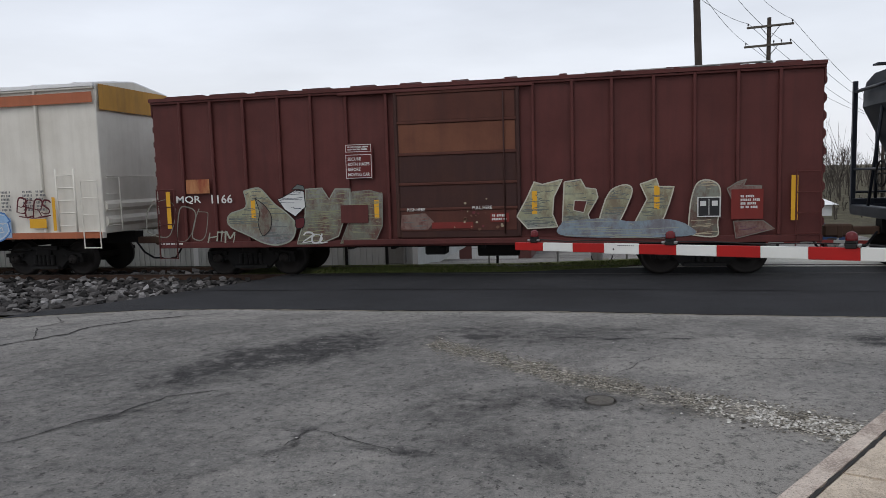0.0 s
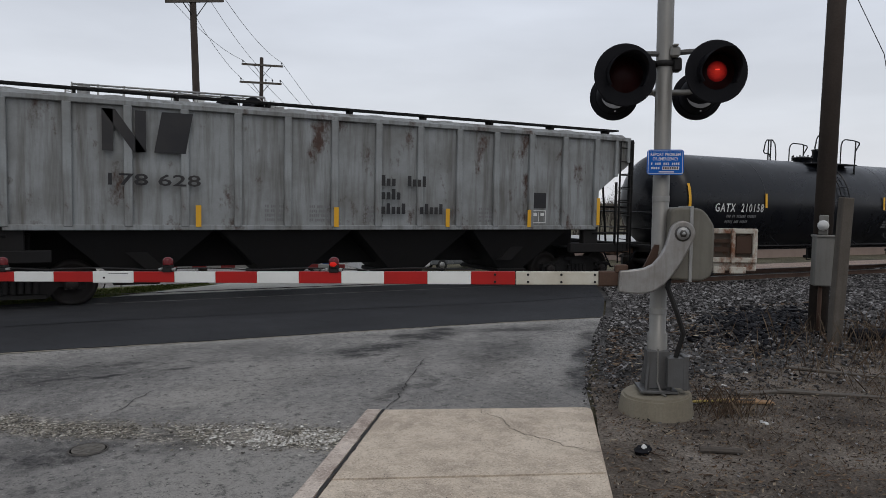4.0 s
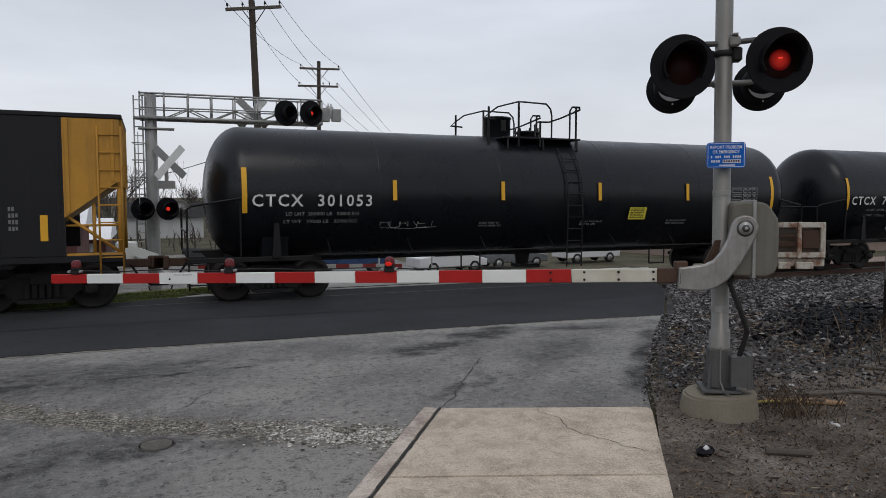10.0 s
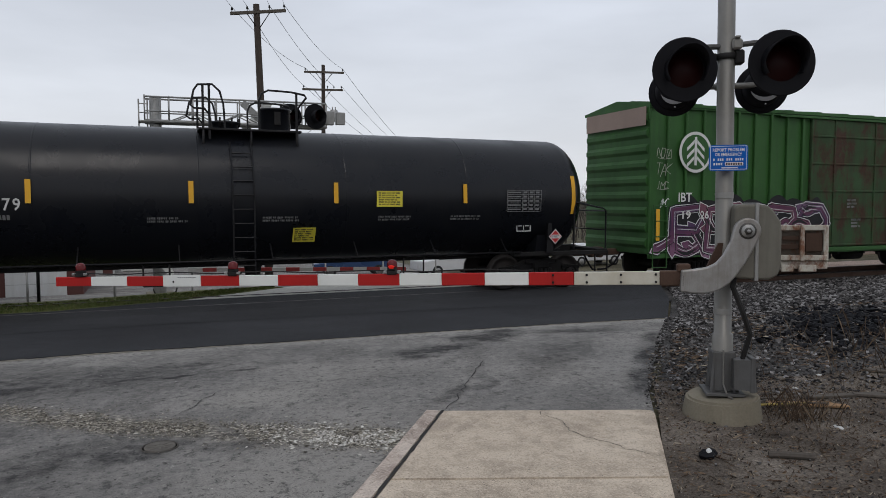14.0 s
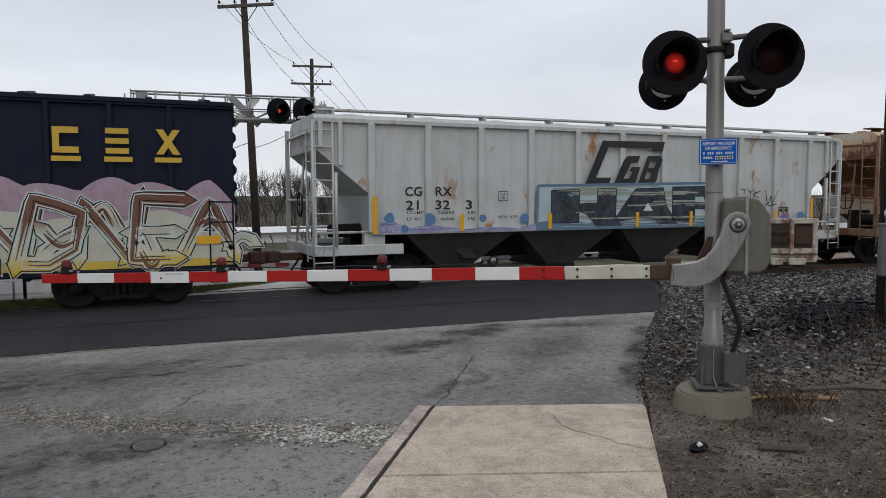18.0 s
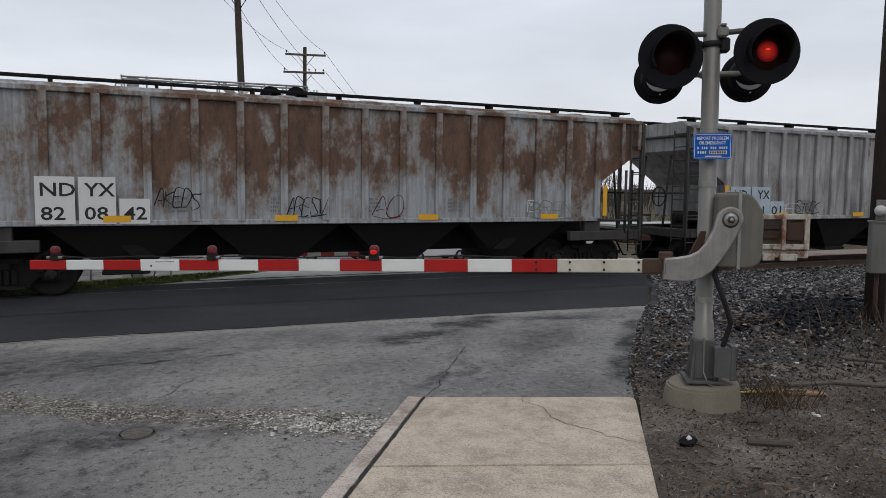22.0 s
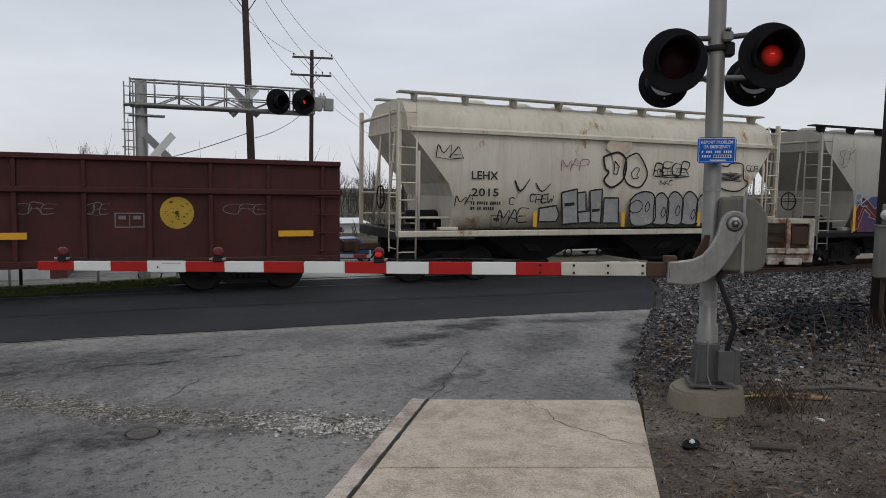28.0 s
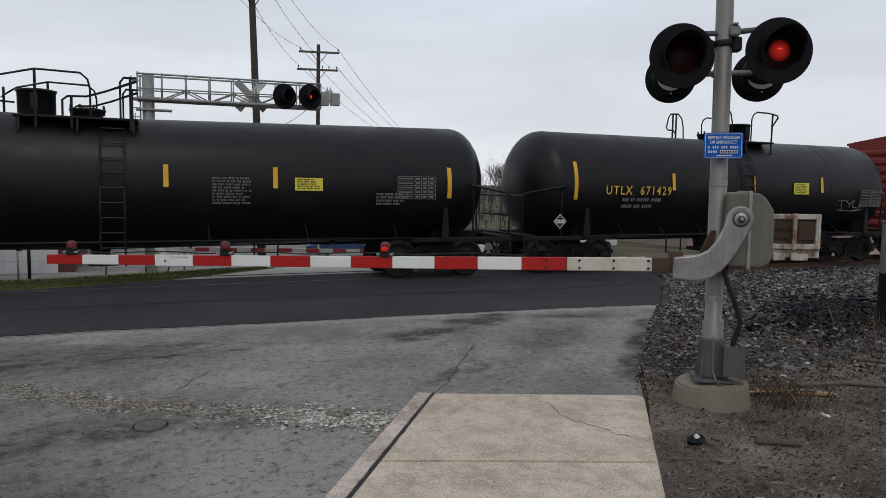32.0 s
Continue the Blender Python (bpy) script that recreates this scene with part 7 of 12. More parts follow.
def bare_tree(x, y, high, seed, label="bare winter tree with fine branches"):
    r = random.Random(seed)
    base = Vector((0, 0, 0))
    th = thing("tree", label, "tree", Matrix.Translation((x, y, ground_z(y) - 0.1)))
    V, F = [], []
    t0 = high * 0.32
    limb(V, F, base, Vector((0.02 * high, 0, t0)), high * 0.022, high * 0.017, 8)
    me = bpy.data.meshes.new("trunk")
    me.from_pydata(V, [], F)
    me.materials.append(MAT["bark"])
    part("trunk", me, th)
    V, F = [], []
    for i in range(5):
        a = 6.28 * i / 5 + r.uniform(-0.4, 0.4)
        d = Vector((0.55 * math.cos(a), 0.55 * math.sin(a), 1)).normalized()
        grow(r, V, F, Vector((0.02 * high, 0, t0 * r.uniform(0.75, 1))), d, high * r.uniform(0.24, 0.32), high * 0.010, 3)
    me = bpy.data.meshes.new("crown")
    me.from_pydata(V, [], F)
    me.materials.append(MAT["bark"])
    part("crown", me, th, "bare grey-brown branches")
    return th


t1 = bare_tree(-3.0, 68, 8.0, 3)
t2 = bare_tree(15.0, 88, 8.4, 4)
t3 = bare_tree(18.6, 92, 7.6, 5)
for k, (x, y, g) in enumerate([(13.4, 95, 0.95), (17, 86, 0.8), (20.5, 97, 1.0), (44, 100, 1.05), (47.5, 104, 1.0), (51.5, 99, 1.1), (55, 106, 1.0), (59, 101, 0.95), (-12, 96, 0.8), (-6, 102, 0.75), (5, 100, 0.8), (27, 104, 0.9), (34, 108, 0.9), (38, 100, 0.95), (70, 104, 1.0), (80, 108, 1.0), (92, 104, 1.05), (106, 110, 1.0)]):
    src = (t1, t2, t3)[k % 3]
    c = copy_thing(src, pose(x, y, ground_z(y) - 0.1, 0, 0, 47 * k))
    c.scale = (g, g, g)

r = random.Random(31)


def evergreen(x, y, high, seed):
    rr = random.Random(seed)
    th = thing("evergreen", "dark green conifer with drooping boughs", "tree", Matrix.Translation((x, y, ground_z(y) - 0.1)))
    part("trunk", Shape().use("bark").tube((0, 0, 0), (0, 0, high), 0.025 * high, 8, 0.01), th)
    V, F = [], []
    for i in range(900):
        t = rr.random() ** 0.8
        z = high * (0.12 + 0.88 * t)
        reach = (1 - t) * high * 0.26 * rr.uniform(0.25, 1) + 0.1
        a = rr.uniform(0, 6.28)
        c = Vector((reach * math.cos(a), reach * math.sin(a), z - 0.25 * reach))
        w = high * 0.035 * rr.uniform(0.6, 1.3)
        k = len(V)
        for _ in range(3):
            V.append(tuple(c + Vector((rr.uniform(-w, w), rr.uniform(-w, w), rr.uniform(-w, w * 0.6)))))
        F.append((k, k + 1, k + 2))
    me = bpy.data.meshes.new("crown")
    me.from_pydata(V, [], F)
    me.materials.append(MAT["needle"])
    part("crown", me, th, "dark green needles")
    return th


evergreen(-11.1, 80, 6.9, 1)
evergreen(-9.0, 82, 4.6, 2)
evergreen(0.621 * 90, 90, 5.2, 3)
evergreen(-9.0, 110, 5.0, 4)
evergreen(-13.5, 84, 5.0, 5)
evergreen(26, 110, 4.6, 6)


def thicket(name, n, xs, ys, hs, seed, label):
    rr = random.Random(seed)
    V, F = [], []
    for i in range(n):
        x, y = rr.uniform(*xs), rr.uniform(*ys)
        p = Vector((x, y, ground_z(y) - 0.2))
        h = rr.uniform(*hs) * (1.9 if rr.random() < 0.06 else 1)
        d = Vector((rr.uniform(-0.25, 0.25), rr.uniform(-0.25, 0.25), 1)).normalized()
        q = p + d * h * 0.6
        limb(V, F, p, q, 0.07, 0.045, 3)
        for _ in range(6):
            a = p.lerp(q, rr.uniform(0.35, 1))
            e = a + (d + Vector((rr.uniform(-1, 1), rr.uniform(-1, 1), rr.uniform(0, 0.8))) * 0.6).normalized() * h * rr.uniform(0.2, 0.42)
            limb(V, F, a, e, 0.035, 0.012, 3)
    me = bpy.data.meshes.new(name)
    me.from_pydata(V, [], F)
    me.materials.append(MAT["bark"])
    return tagged(new(name, me), label, "woods", kind="stuff")


thicket("bare_woods", 2300, (-90, 170), (105, 175), (4, 7.5), 41, "bare brown woods on the far slope")
thicket("brush", 900, (-40, 90), (62, 100), (0.8, 2.2), 42, "low tangled brush before the woods")


# ======== grass and dead weeds ========
def blades(name, n, place, high, key, seed, label, spread=0.35, wide=0.012):
    rr = random.Random(seed)
    V, F = [], []
    for i in range(n):
        x, y = place(rr)
        h = high * rr.uniform(0.4, 1.2)
        a = rr.uniform(0, 6.28)
        w = wide * rr.uniform(0.5, 1.2)
        lx, ly = rr.uniform(-spread, spread) * h, rr.uniform(-spread, spread) * h
        z = ground_z(y) + 0.005 + (crown(y) if y > 16 and x < 3 else 0)
        k = len(V)
        V += [(x - w * math.cos(a), y - w * math.sin(a), z), (x + w * math.cos(a), y + w * math.sin(a), z), (x + lx * 0.5 + w * 0.6 * math.cos(a), y + ly * 0.5, z + h * 0.6), (x + lx, y + ly, z + h)]
        F += [(k, k + 1, k + 2), (k, k + 2, k + 3)]
    me = bpy.data.meshes.new(name)
    me.from_pydata(V, [], F)
    me.materials.append(MAT[key])
    return tagged(new(name, me), label, "grass", kind="stuff")


blades("bank_grass", 9000, lambda q: (lambda x: (x, float(np.interp(x, [-7, -2, 0.5, 2.2, 3.9], [16.55, 16.7, 17.5, 18.8, 20.25])) + q.random() ** 1.3 * float(np.interp(x, [-7, 0.4, 2.2, 3.9], [1.5, 1.5, 1.0, 0.05]))))(q.uniform(-7, 3.9)), 0.05, "blade", 51, "short green grass on the bank", wide=0.02)
blades("dead_weeds", 800, lambda q: (9.2 + q.gauss(0.8, 1.3), 5.6 + q.gauss(-0.2, 0.8)), 0.34, "weed", 52, "dead brown weeds and stalks by the pole", 0.5, 0.007)
blades("dead_weeds", 1700, lambda q: (7.0 + abs(q.gauss(0, 3.0)), 3.2 + q.gauss(0, 1.3)), 0.16, "weed", 53, "flat dead grass on the verge", 0.9, 0.006)
blades("dead_weeds", 160, lambda q: (5.15 + q.gauss(0, 0.16), 4.35 + q.gauss(0, 0.13)), 0.22, "weed", 54, "dead stalks beside the signal foot", 0.6, 0.004)
blades("dead_weeds", 1500, lambda q: (q.uniform(4.4, 7.5), q.uniform(3.0, 5.4)), 0.05, "weed", 55, "dead grass scraps on the dirt", 1.2, 0.005)

MAT["scrap"] = random_tone("leaf_and_bark_scraps", [(0, (0.018, 0.013, 0.010)), (0.35, (0.075, 0.050, 0.034)), (0.6, (0.15, 0.095, 0.06)), (0.9, (0.23, 0.175, 0.12)), (1, (0.42, 0.36, 0.27))])
rr = random.Random(61)
V, F = [], []
for i in range(13000):
    d = 2.2 + 7.5 * rr.random() ** 1.2
    a = radians(rr.uniform(20, 62))
    x, y = d * math.sin(a) + 1.0, d * math.cos(a) + 0.6
    if (x - 4.06) * 0.818 - (y - 4.97) * 0.575 < 0.03 or y > 7.2:
        continue
    ln, w, t = rr.uniform(0.005, 0.026), rr.uniform(0.002, 0.008), rr.uniform(0, 6.28)
    if rr.random() < 0.12:
        ln, w = ln * 3, 0.004
    z = ground_z(y) + 0.006 + rr.random() * 0.012
    c, q = math.cos(t), math.sin(t)
    k = len(V)
    V += [(x - ln * c, y - ln * q, z), (x - w * q, y + w * c, z + rr.uniform(0, 0.012)), (x + ln * c, y + ln * q, z + rr.uniform(0, 0.02)), (x + w * q, y - w * c, z)]
    F.append((k, k + 1, k + 2, k + 3))
for i in range(2600):
    y = rr.uniform(5.2, 9.6)
    x = verge_x(y) + 0.1 + 5.5 * rr.random() ** 1.4
    if math.sin(2.3 * x + 1.1 * y) * math.sin(1.3 * x - 2.9 * y) < 0.05:
        continue
    ln, w, t = rr.uniform(0.015, 0.07), rr.uniform(0.004, 0.016), rr.uniform(0, 6.28)
    z = ground_z(y) + 0.03 + rr.random() * 0.02
    c, q = math.cos(t), math.sin(t)
    k = len(V)
    V += [(x - ln * c, y - ln * q, z), (x - w * q, y + w * c, z + rr.uniform(0, 0.02)), (x + ln * c, y + ln * q, z + rr.uniform(0, 0.03)), (x + w * q, y - w * c, z)]
    F.append((k, k + 1, k + 2, k + 3))
me = bpy.data.meshes.new("leaf_litter")
me.from_pydata(V, [], F)
me.materials.append(MAT["scrap"])
tagged(new("leaf_litter", me), "brown leaf, bark and twig scraps strewn on the dirt", "leaf litter", kind="stuff")
MAT["board"] = coat("splintered_board", (0.34, 0.20, 0.10), 0.85, dirt=(0.16, 0.11, 0.07), dirt_amount=0.6, grain=0.4, streak=0.4, scale=4)
for bx, by, bt, bl in ((5.42, 4.62, -18, 0.62), (5.55, 4.52, -26, 0.5)):
    ob = solid("board", Shape().use("board").box(-bl / 2, bl / 2, -0.035, 0.035, 0.0, 0.022, 0.004), "splintered tan board lying beside the signal foot", "board")
    ob.matrix_basis = pose(bx, by, 0.02, 3, 2, bt)

# ======== litter ========
rr = random.Random(19)


def crumple(s, cx, cy, cz, rx, ry, rz):
    """A crushed lump with hard folds."""
    n = 7
    rows = [[(cx + rx * f * rr.uniform(0.75, 1.2) * math.cos(6.283 * i / n), cy + ry * f * rr.uniform(0.75, 1.2) * math.sin(6.283 * i / n), cz + rz * h + rr.uniform(-0.12, 0.12) * rz) for i in range(n)] for f, h in ((1.0, 0.08), (0.95, 0.45), (0.55, 0.9))]
    vs = rows[0] + rows[1] + rows[2] + [(cx, cy, cz + rz * rr.uniform(0.7, 1.0))]
    fs = [(j * n + i, j * n + (i + 1) % n, (j + 1) * n + (i + 1) % n, (j + 1) * n + i) for j in range(2) for i in range(n)] + [(2 * n + i, 2 * n + (i + 1) % n, 3 * n) for i in range(n)]
    return s.add(vs, fs)


s = Shape().use("signal_black")
crumple(s, 0, 0, 0, 0.10, 0.06, 0.06)
crumple(s, 0.06, -0.01, 0.01, 0.07, 0.04, 0.045)
s.use("trash_white")
crumple(s, -0.015, -0.015, 0.045, 0.035, 0.02, 0.028)
ob = solid("litter", s, "crushed black and pale litter on the dirt", "litter")
ob.matrix_basis = pose(3.70, 3.93, 0, 0, 4, 30)
s = Shape().use("bark").path([(-0.16, 0, 0.025), (0, 0.01, 0.03), (0.15, 0.03, 0.025)], 0.026, 8)
ob = solid("stick", s, "short dark stick on the dirt", "stick")
ob.matrix_basis = pose(4.24, 3.66, 0, 0, 0, -38)
for x, y, k in ((5.20, 4.05, 0.06), (5.9, 5.1, 0.04), (6.6, 5.4, 0.045), (6.1, 6.6, 0.05), (7.4, 6.8, 0.05)):
    s = Shape().use("trash_white")
    s.lathe([(0, k), (0.012, k * 1.05), (0.02, k * 0.5), (0.022, 0)], 9, "z")
    ob = solid("litter", s, "scrap of white paper on the ground", "litter")
    ob.matrix_basis = pose(x, y, ground_z(y), 8, 5, 50 * x) @ Matrix.Diagonal((0.8, 0.45, 0.8, 1))
MAT["stake_yellow"] = coat("faded_yellow", (0.42, 0.33, 0.10), 0.8, dirt=(0.2, 0.15, 0.09), dirt_amount=0.7, grain=0.4, scale=8)
for i, (x, y, a) in enumerate(((5.1, 4.68, -20), (5.3, 4.62, -28), (5.2, 4.8, -14))):
    s = Shape().use("stake_yellow" if i == 0 else "wood_grey").tube((-0.34, 0, 0.03 + 0.012 * i), (0.34, 0.02 * i, 0.05), 0.012, 6)
    ob = solid("stake", s, "thin yellow and bare stakes lying by the signal foot", "stake")
    ob.matrix_basis = pose(x, y, 0, 0, 0, a)
for i, (x, y, a, ln) in enumerate(((6.6, 4.4, -35, 0.5), (6.1, 4.7, -10, 0.4), (7.6, 4.9, -50, 0.6))):
    ob = solid("plank", Shape().use("wood_grey").box(-ln, ln, -0.04, 0.04, 0, 0.025, 0.004), "weathered thin plank on the dirt", "plank")
    ob.matrix_basis = pose(x, y, 0.004, 0, 1, a)
ob = solid("pipe", Shape().use("signal_black").path([(9.7, 6.2, 0.08), (11.2, 5.2, 0.09), (13.5, 4.2, 0.08), (16, 3.2, 0.08)], 0.10, 10), "black corrugated pipe lying in the weeds", "pipe")
rr = random.Random(77)
for i in range(7):
    x, y = 9.9 + rr.uniform(-0.5, 1.4), 4.9 + rr.uniform(-0.7, 0.7)
    s = Shape().use("weed")
    p = Vector((0, 0, 0))
    pts = [p]
    d = Vector((rr.uniform(-1, 1), rr.uniform(-1, 1), 1.0)).normalized()
    for k in range(6):
        p = p + d * 0.14
        pts.append(p.copy())
        d = (d + Vector((rr.uniform(-0.3, 0.3), rr.uniform(-0.3, 0.3), -0.25))).normalized()
    s.path(pts, 0.006, 5)
    ob = solid("bramble", s, "arching bare bramble stem", "bramble")
    ob.matrix_basis = pose(x, y, 0)


# ======== rolling stock: paints ========
MAT["black_tank"] = coat("black_tank_paint", (0.0062, 0.0072, 0.0100), 0.30, dirt=(0.013, 0.0128, 0.0138), dirt_amount=0.4, grain=0.08, streak=0.35, spec=0.27)
MAT["black_old"] = coat("old_black_paint", (0.0055, 0.0055, 0.0068), 0.42, dirt=(0.016, 0.014, 0.0125), dirt_amount=0.4, grain=0.15, streak=0.4, spec=0.24)
# grimy near-black of the running gear; on hopper bays it carries their shade too
MAT["under"] = coat("grimy_shaded_underframe", (0.009, 0.0085, 0.0085), 0.85, dirt=(0.02, 0.017, 0.015), dirt_amount=0.5, grain=0.3)
MAT["wheel"] = coat("grimy_wheel_steel", (0.02, 0.017, 0.016), 0.7, 0.2, dirt=(0.035, 0.028, 0.023), dirt_amount=0.5, grain=0.3, scale=2)
MAT["brown_box"] = coat("brown_box_paint", (0.105, 0.026, 0.0225), 0.6, dirt=(0.056, 0.016, 0.014), dirt_amount=0.6, grain=0.15, streak=0.45)
MAT["blue_black"] = coat("blue_black_paint", (0.0165, 0.0205, 0.030), 0.42, dirt=(0.022, 0.026, 0.036), dirt_amount=0.35, grain=0.08, streak=0.3, spec=0.2)
MAT["beige_hopper"] = coat("beige_hopper_paint", (0.31, 0.285, 0.225), 0.6, dirt=(0.15, 0.125, 0.085), dirt_amount=0.6, grain=0.1, streak=0.7)
MAT["beige_rib"] = coat("beige_rib_paint", (0.47, 0.465, 0.43), 0.6, dirt=(0.24, 0.215, 0.165), dirt_amount=0.5, grain=0.1, streak=0.5)
MAT["grey_hopper"] = coat("grey_hopper_paint", (0.28, 0.295, 0.295), 0.65, dirt=(0.10, 0.092, 0.08), dirt_amount=0.7, grain=0.18, streak=0.85, rust=0.2, rust_colour=(0.06, 0.03, 0.02))
MAT["pale_hopper"] = coat("pale_grey_hopper_paint", (0.54, 0.56, 0.545), 0.55, dirt=(0.30, 0.29, 0.26), dirt_amount=0.4, grain=0.08, streak=0.4, rust=0.14, rust_colour=(0.36, 0.18, 0.07))
MAT["rusty_hopper"] = rust_side("rusted_hopper_paint", (0.60, 0.575, 0.52), (0.135, 0.046, 0.018), (0.54, 0.345, 0.18), 1.6, 4.2, 0.255, (0.30, 0.22, 0.14), 0.35, (-6.685, 0.955))
MAT["rust_post"] = coat("rusted_post_paint", (0.19, 0.085, 0.045), 0.85, dirt=(0.40, 0.31, 0.22), dirt_amount=0.75, grain=0.25, streak=0.85, rust=0.3, scale=1.6)
# bay and end grey with grime, shade under the car put into the colour
MAT["shaded_grey"] = coat("shaded_grey_paint", (0.060, 0.057, 0.053), 0.85, dirt=(0.03, 0.028, 0.026), dirt_amount=0.6, grain=0.2, streak=0.5)
MAT["rust_bay"] = coat("rusted_bay_paint", (0.13, 0.10, 0.078), 0.85, dirt=(0.07, 0.045, 0.03), dirt_amount=0.6, grain=0.2, streak=0.5, rust=0.4, rust_colour=(0.14, 0.06, 0.03))
MAT["grime_hopper"] = rust_side("grimed_hopper_paint", (0.36, 0.385, 0.40), (0.105, 0.058, 0.036), (0.21, 0.165, 0.135), 1.5, 4.1, 0.17, (0.14, 0.12, 0.105), 0.7)
MAT["worn_hopper"] = coat("worn_grey_hopper_paint", (0.40, 0.395, 0.39), 0.7, dirt=(0.10, 0.092, 0.085), dirt_amount=0.7, grain=0.25, streak=0.95, rust=0.06, rust_colour=(0.14, 0.07, 0.045), fade=(0.17, 0.165, 0.16, 0.7))
MAT["red_rust_box"] = coat("faded_red_box_paint", (0.255, 0.040, 0.020), 0.65, dirt=(0.11, 0.022, 0.014), dirt_amount=0.5, grain=0.15, streak=0.5, rust=0.12, rust_colour=(0.09, 0.025, 0.016), fade=(0.52, 0.27, 0.115, 0.95))
MAT["red_door"] = coat("dark_red_door_paint", (0.13, 0.018, 0.015), 0.6, dirt=(0.07, 0.014, 0.012), dirt_amount=0.5, grain=0.12, streak=0.4)
MAT["gon_brown"] = coat("gondola_brown_paint", (0.072, 0.016, 0.0135), 0.7, dirt=(0.03, 0.015, 0.013), dirt_amount=0.6, grain=0.25, streak=0.5)
MAT["cream"] = coat("cream_hopper_paint", (0.60, 0.555, 0.455), 0.5, dirt=(0.40, 0.34, 0.25), dirt_amount=0.5, grain=0.06, streak=0.5, rust=0.05, rust_colour=(0.3, 0.14, 0.05))
MAT["fawn"] = coat("fawn_hopper_paint", (0.37, 0.35, 0.295), 0.5, dirt=(0.29, 0.265, 0.215), dirt_amount=0.45, grain=0.08, streak=0.5)
MAT["green_box"] = coat("green_box_paint", (0.030, 0.105, 0.022), 0.55, dirt=(0.02, 0.05, 0.02), dirt_amount=0.5, grain=0.1, streak=0.4)
MAT["green_door"] = coat("rusted_green_door", (0.030, 0.075, 0.026), 0.7, dirt=(0.03, 0.03, 0.018), dirt_amount=0.6, grain=0.15, streak=0.6, rust=0.55, rust_colour=(0.05, 0.022, 0.012))
MAT["navy_box"] = coat("navy_box_paint", (0.009, 0.012, 0.027), 0.5, dirt=(0.018, 0.020, 0.030), dirt_amount=0.4, grain=0.1, streak=0.35, spec=0.12)
MAT["white_box"] = coat("white_box_paint", (0.72, 0.69, 0.62), 0.55, dirt=(0.42, 0.385, 0.32), dirt_amount=0.4, grain=0.06, streak=0.2)
MAT["orange_band"] = coat("orange_band_paint", (0.42, 0.13, 0.06), 0.55, grain=0.1, streak=0.3)
MAT["gold_end"] = coat("gold_end_paint", (0.50, 0.245, 0.030), 0.55, dirt=(0.2, 0.11, 0.03), dirt_amount=0.6, grain=0.15, streak=0.6)
MAT["black_gon"] = coat("black_gondola_paint", (0.006, 0.006, 0.0075), 0.5, dirt=(0.015, 0.014, 0.0145), dirt_amount=0.4, grain=0.12, streak=0.3, spec=0.28)
MAT["stock_blue"] = coat("plate_blue", (0.03, 0.24, 0.52), 0.5, grain=0.06)
MAT["hazard_red"] = coat("hazard_red", (0.45, 0.02, 0.02), 0.5, grain=0.08)
MAT["dull_red"] = coat("dull_red_paint", (0.20, 0.025, 0.02), 0.6, dirt=(0.1, 0.02, 0.015), dirt_amount=0.5, streak=0.4)
for key, c in {"g_pale": (0.31, 0.33, 0.27), "g_grey": (0.20, 0.20, 0.17), "g_white": (0.62, 0.63, 0.62), "g_black": (0.012, 0.012, 0.014), "g_pink": (0.33, 0.14, 0.20), "g_rose": (0.25, 0.09, 0.14), "g_mauve": (0.11, 0.035, 0.075), "g_lightblue": (0.30, 0.42, 0.58), "g_purple": (0.05, 0.03, 0.11), "g_violet": (0.18, 0.14, 0.34), "g_blue": (0.05, 0.16, 0.42), "g_sand": (0.42, 0.36, 0.25), "g_brown": (0.17, 0.09, 0.06), "g_lime": (0.34, 0.48, 0.13), "g_navy": (0.02, 0.025, 0.07), "g_silver": (0.28, 0.28, 0.275), "g_yellow": (0.6, 0.42, 0.06), "g_slate": (0.045, 0.06, 0.085), "g_maroon": (0.10, 0.014, 0.018), "g_indigo": (0.035, 0.03, 0.105), "g_wine": (0.16, 0.035, 0.045), "g_stone": (0.13, 0.145, 0.14), "g_moss": (0.25, 0.255, 0.15), "g_cream": (0.52, 0.50, 0.41), "g_ice": (0.40, 0.52, 0.52), "g_steel": (0.12, 0.20, 0.28), "g_dab": (0.10, 0.21, 0.36), "g_teal_dark": (0.03, 0.11, 0.075), "g_yellow_dirty": (0.46, 0.30, 0.035)}.items():
    MAT[key] = coat("spray_" + key[2:], c, 0.6, dirt=tuple(0.6 * v for v in c), dirt_amount=0.45, grain=0.1, scale=2)

MAT["door_tan"] = coat("tan_rusted_door", (0.17, 0.065, 0.035), 0.7, dirt=(0.085, 0.03, 0.022), dirt_amount=0.7, grain=0.2, streak=0.4)
MAT["door_dark"] = coat("dark_rusted_door", (0.045, 0.018, 0.016), 0.7, dirt=(0.08, 0.035, 0.024), dirt_amount=0.5, grain=0.25, streak=0.4)
MAT["door_warm"] = coat("warm_rusted_door", (0.10, 0.033, 0.022), 0.7, dirt=(0.05, 0.02, 0.017), dirt_amount=0.6, grain=0.2, streak=0.4)
BROWN, WEAR_Z = (0.105, 0.026, 0.0225), (0.85, 2.1)
MAT["f_moss"] = fade_paint("faded_moss_spray", *WEAR_Z, [(0.0, (0.22, 0.25, 0.26)), (0.25, (0.25, 0.27, 0.24)), (0.5, (0.30, 0.31, 0.20)), (1.0, (0.42, 0.42, 0.28))], BROWN, 0.55)
MAT["f_stone"] = fade_paint("faded_stone_spray", *WEAR_Z, [(0.0, (0.14, 0.135, 0.11)), (0.5, (0.20, 0.21, 0.165)), (1.0, (0.24, 0.25, 0.22))], BROWN, 0.75)
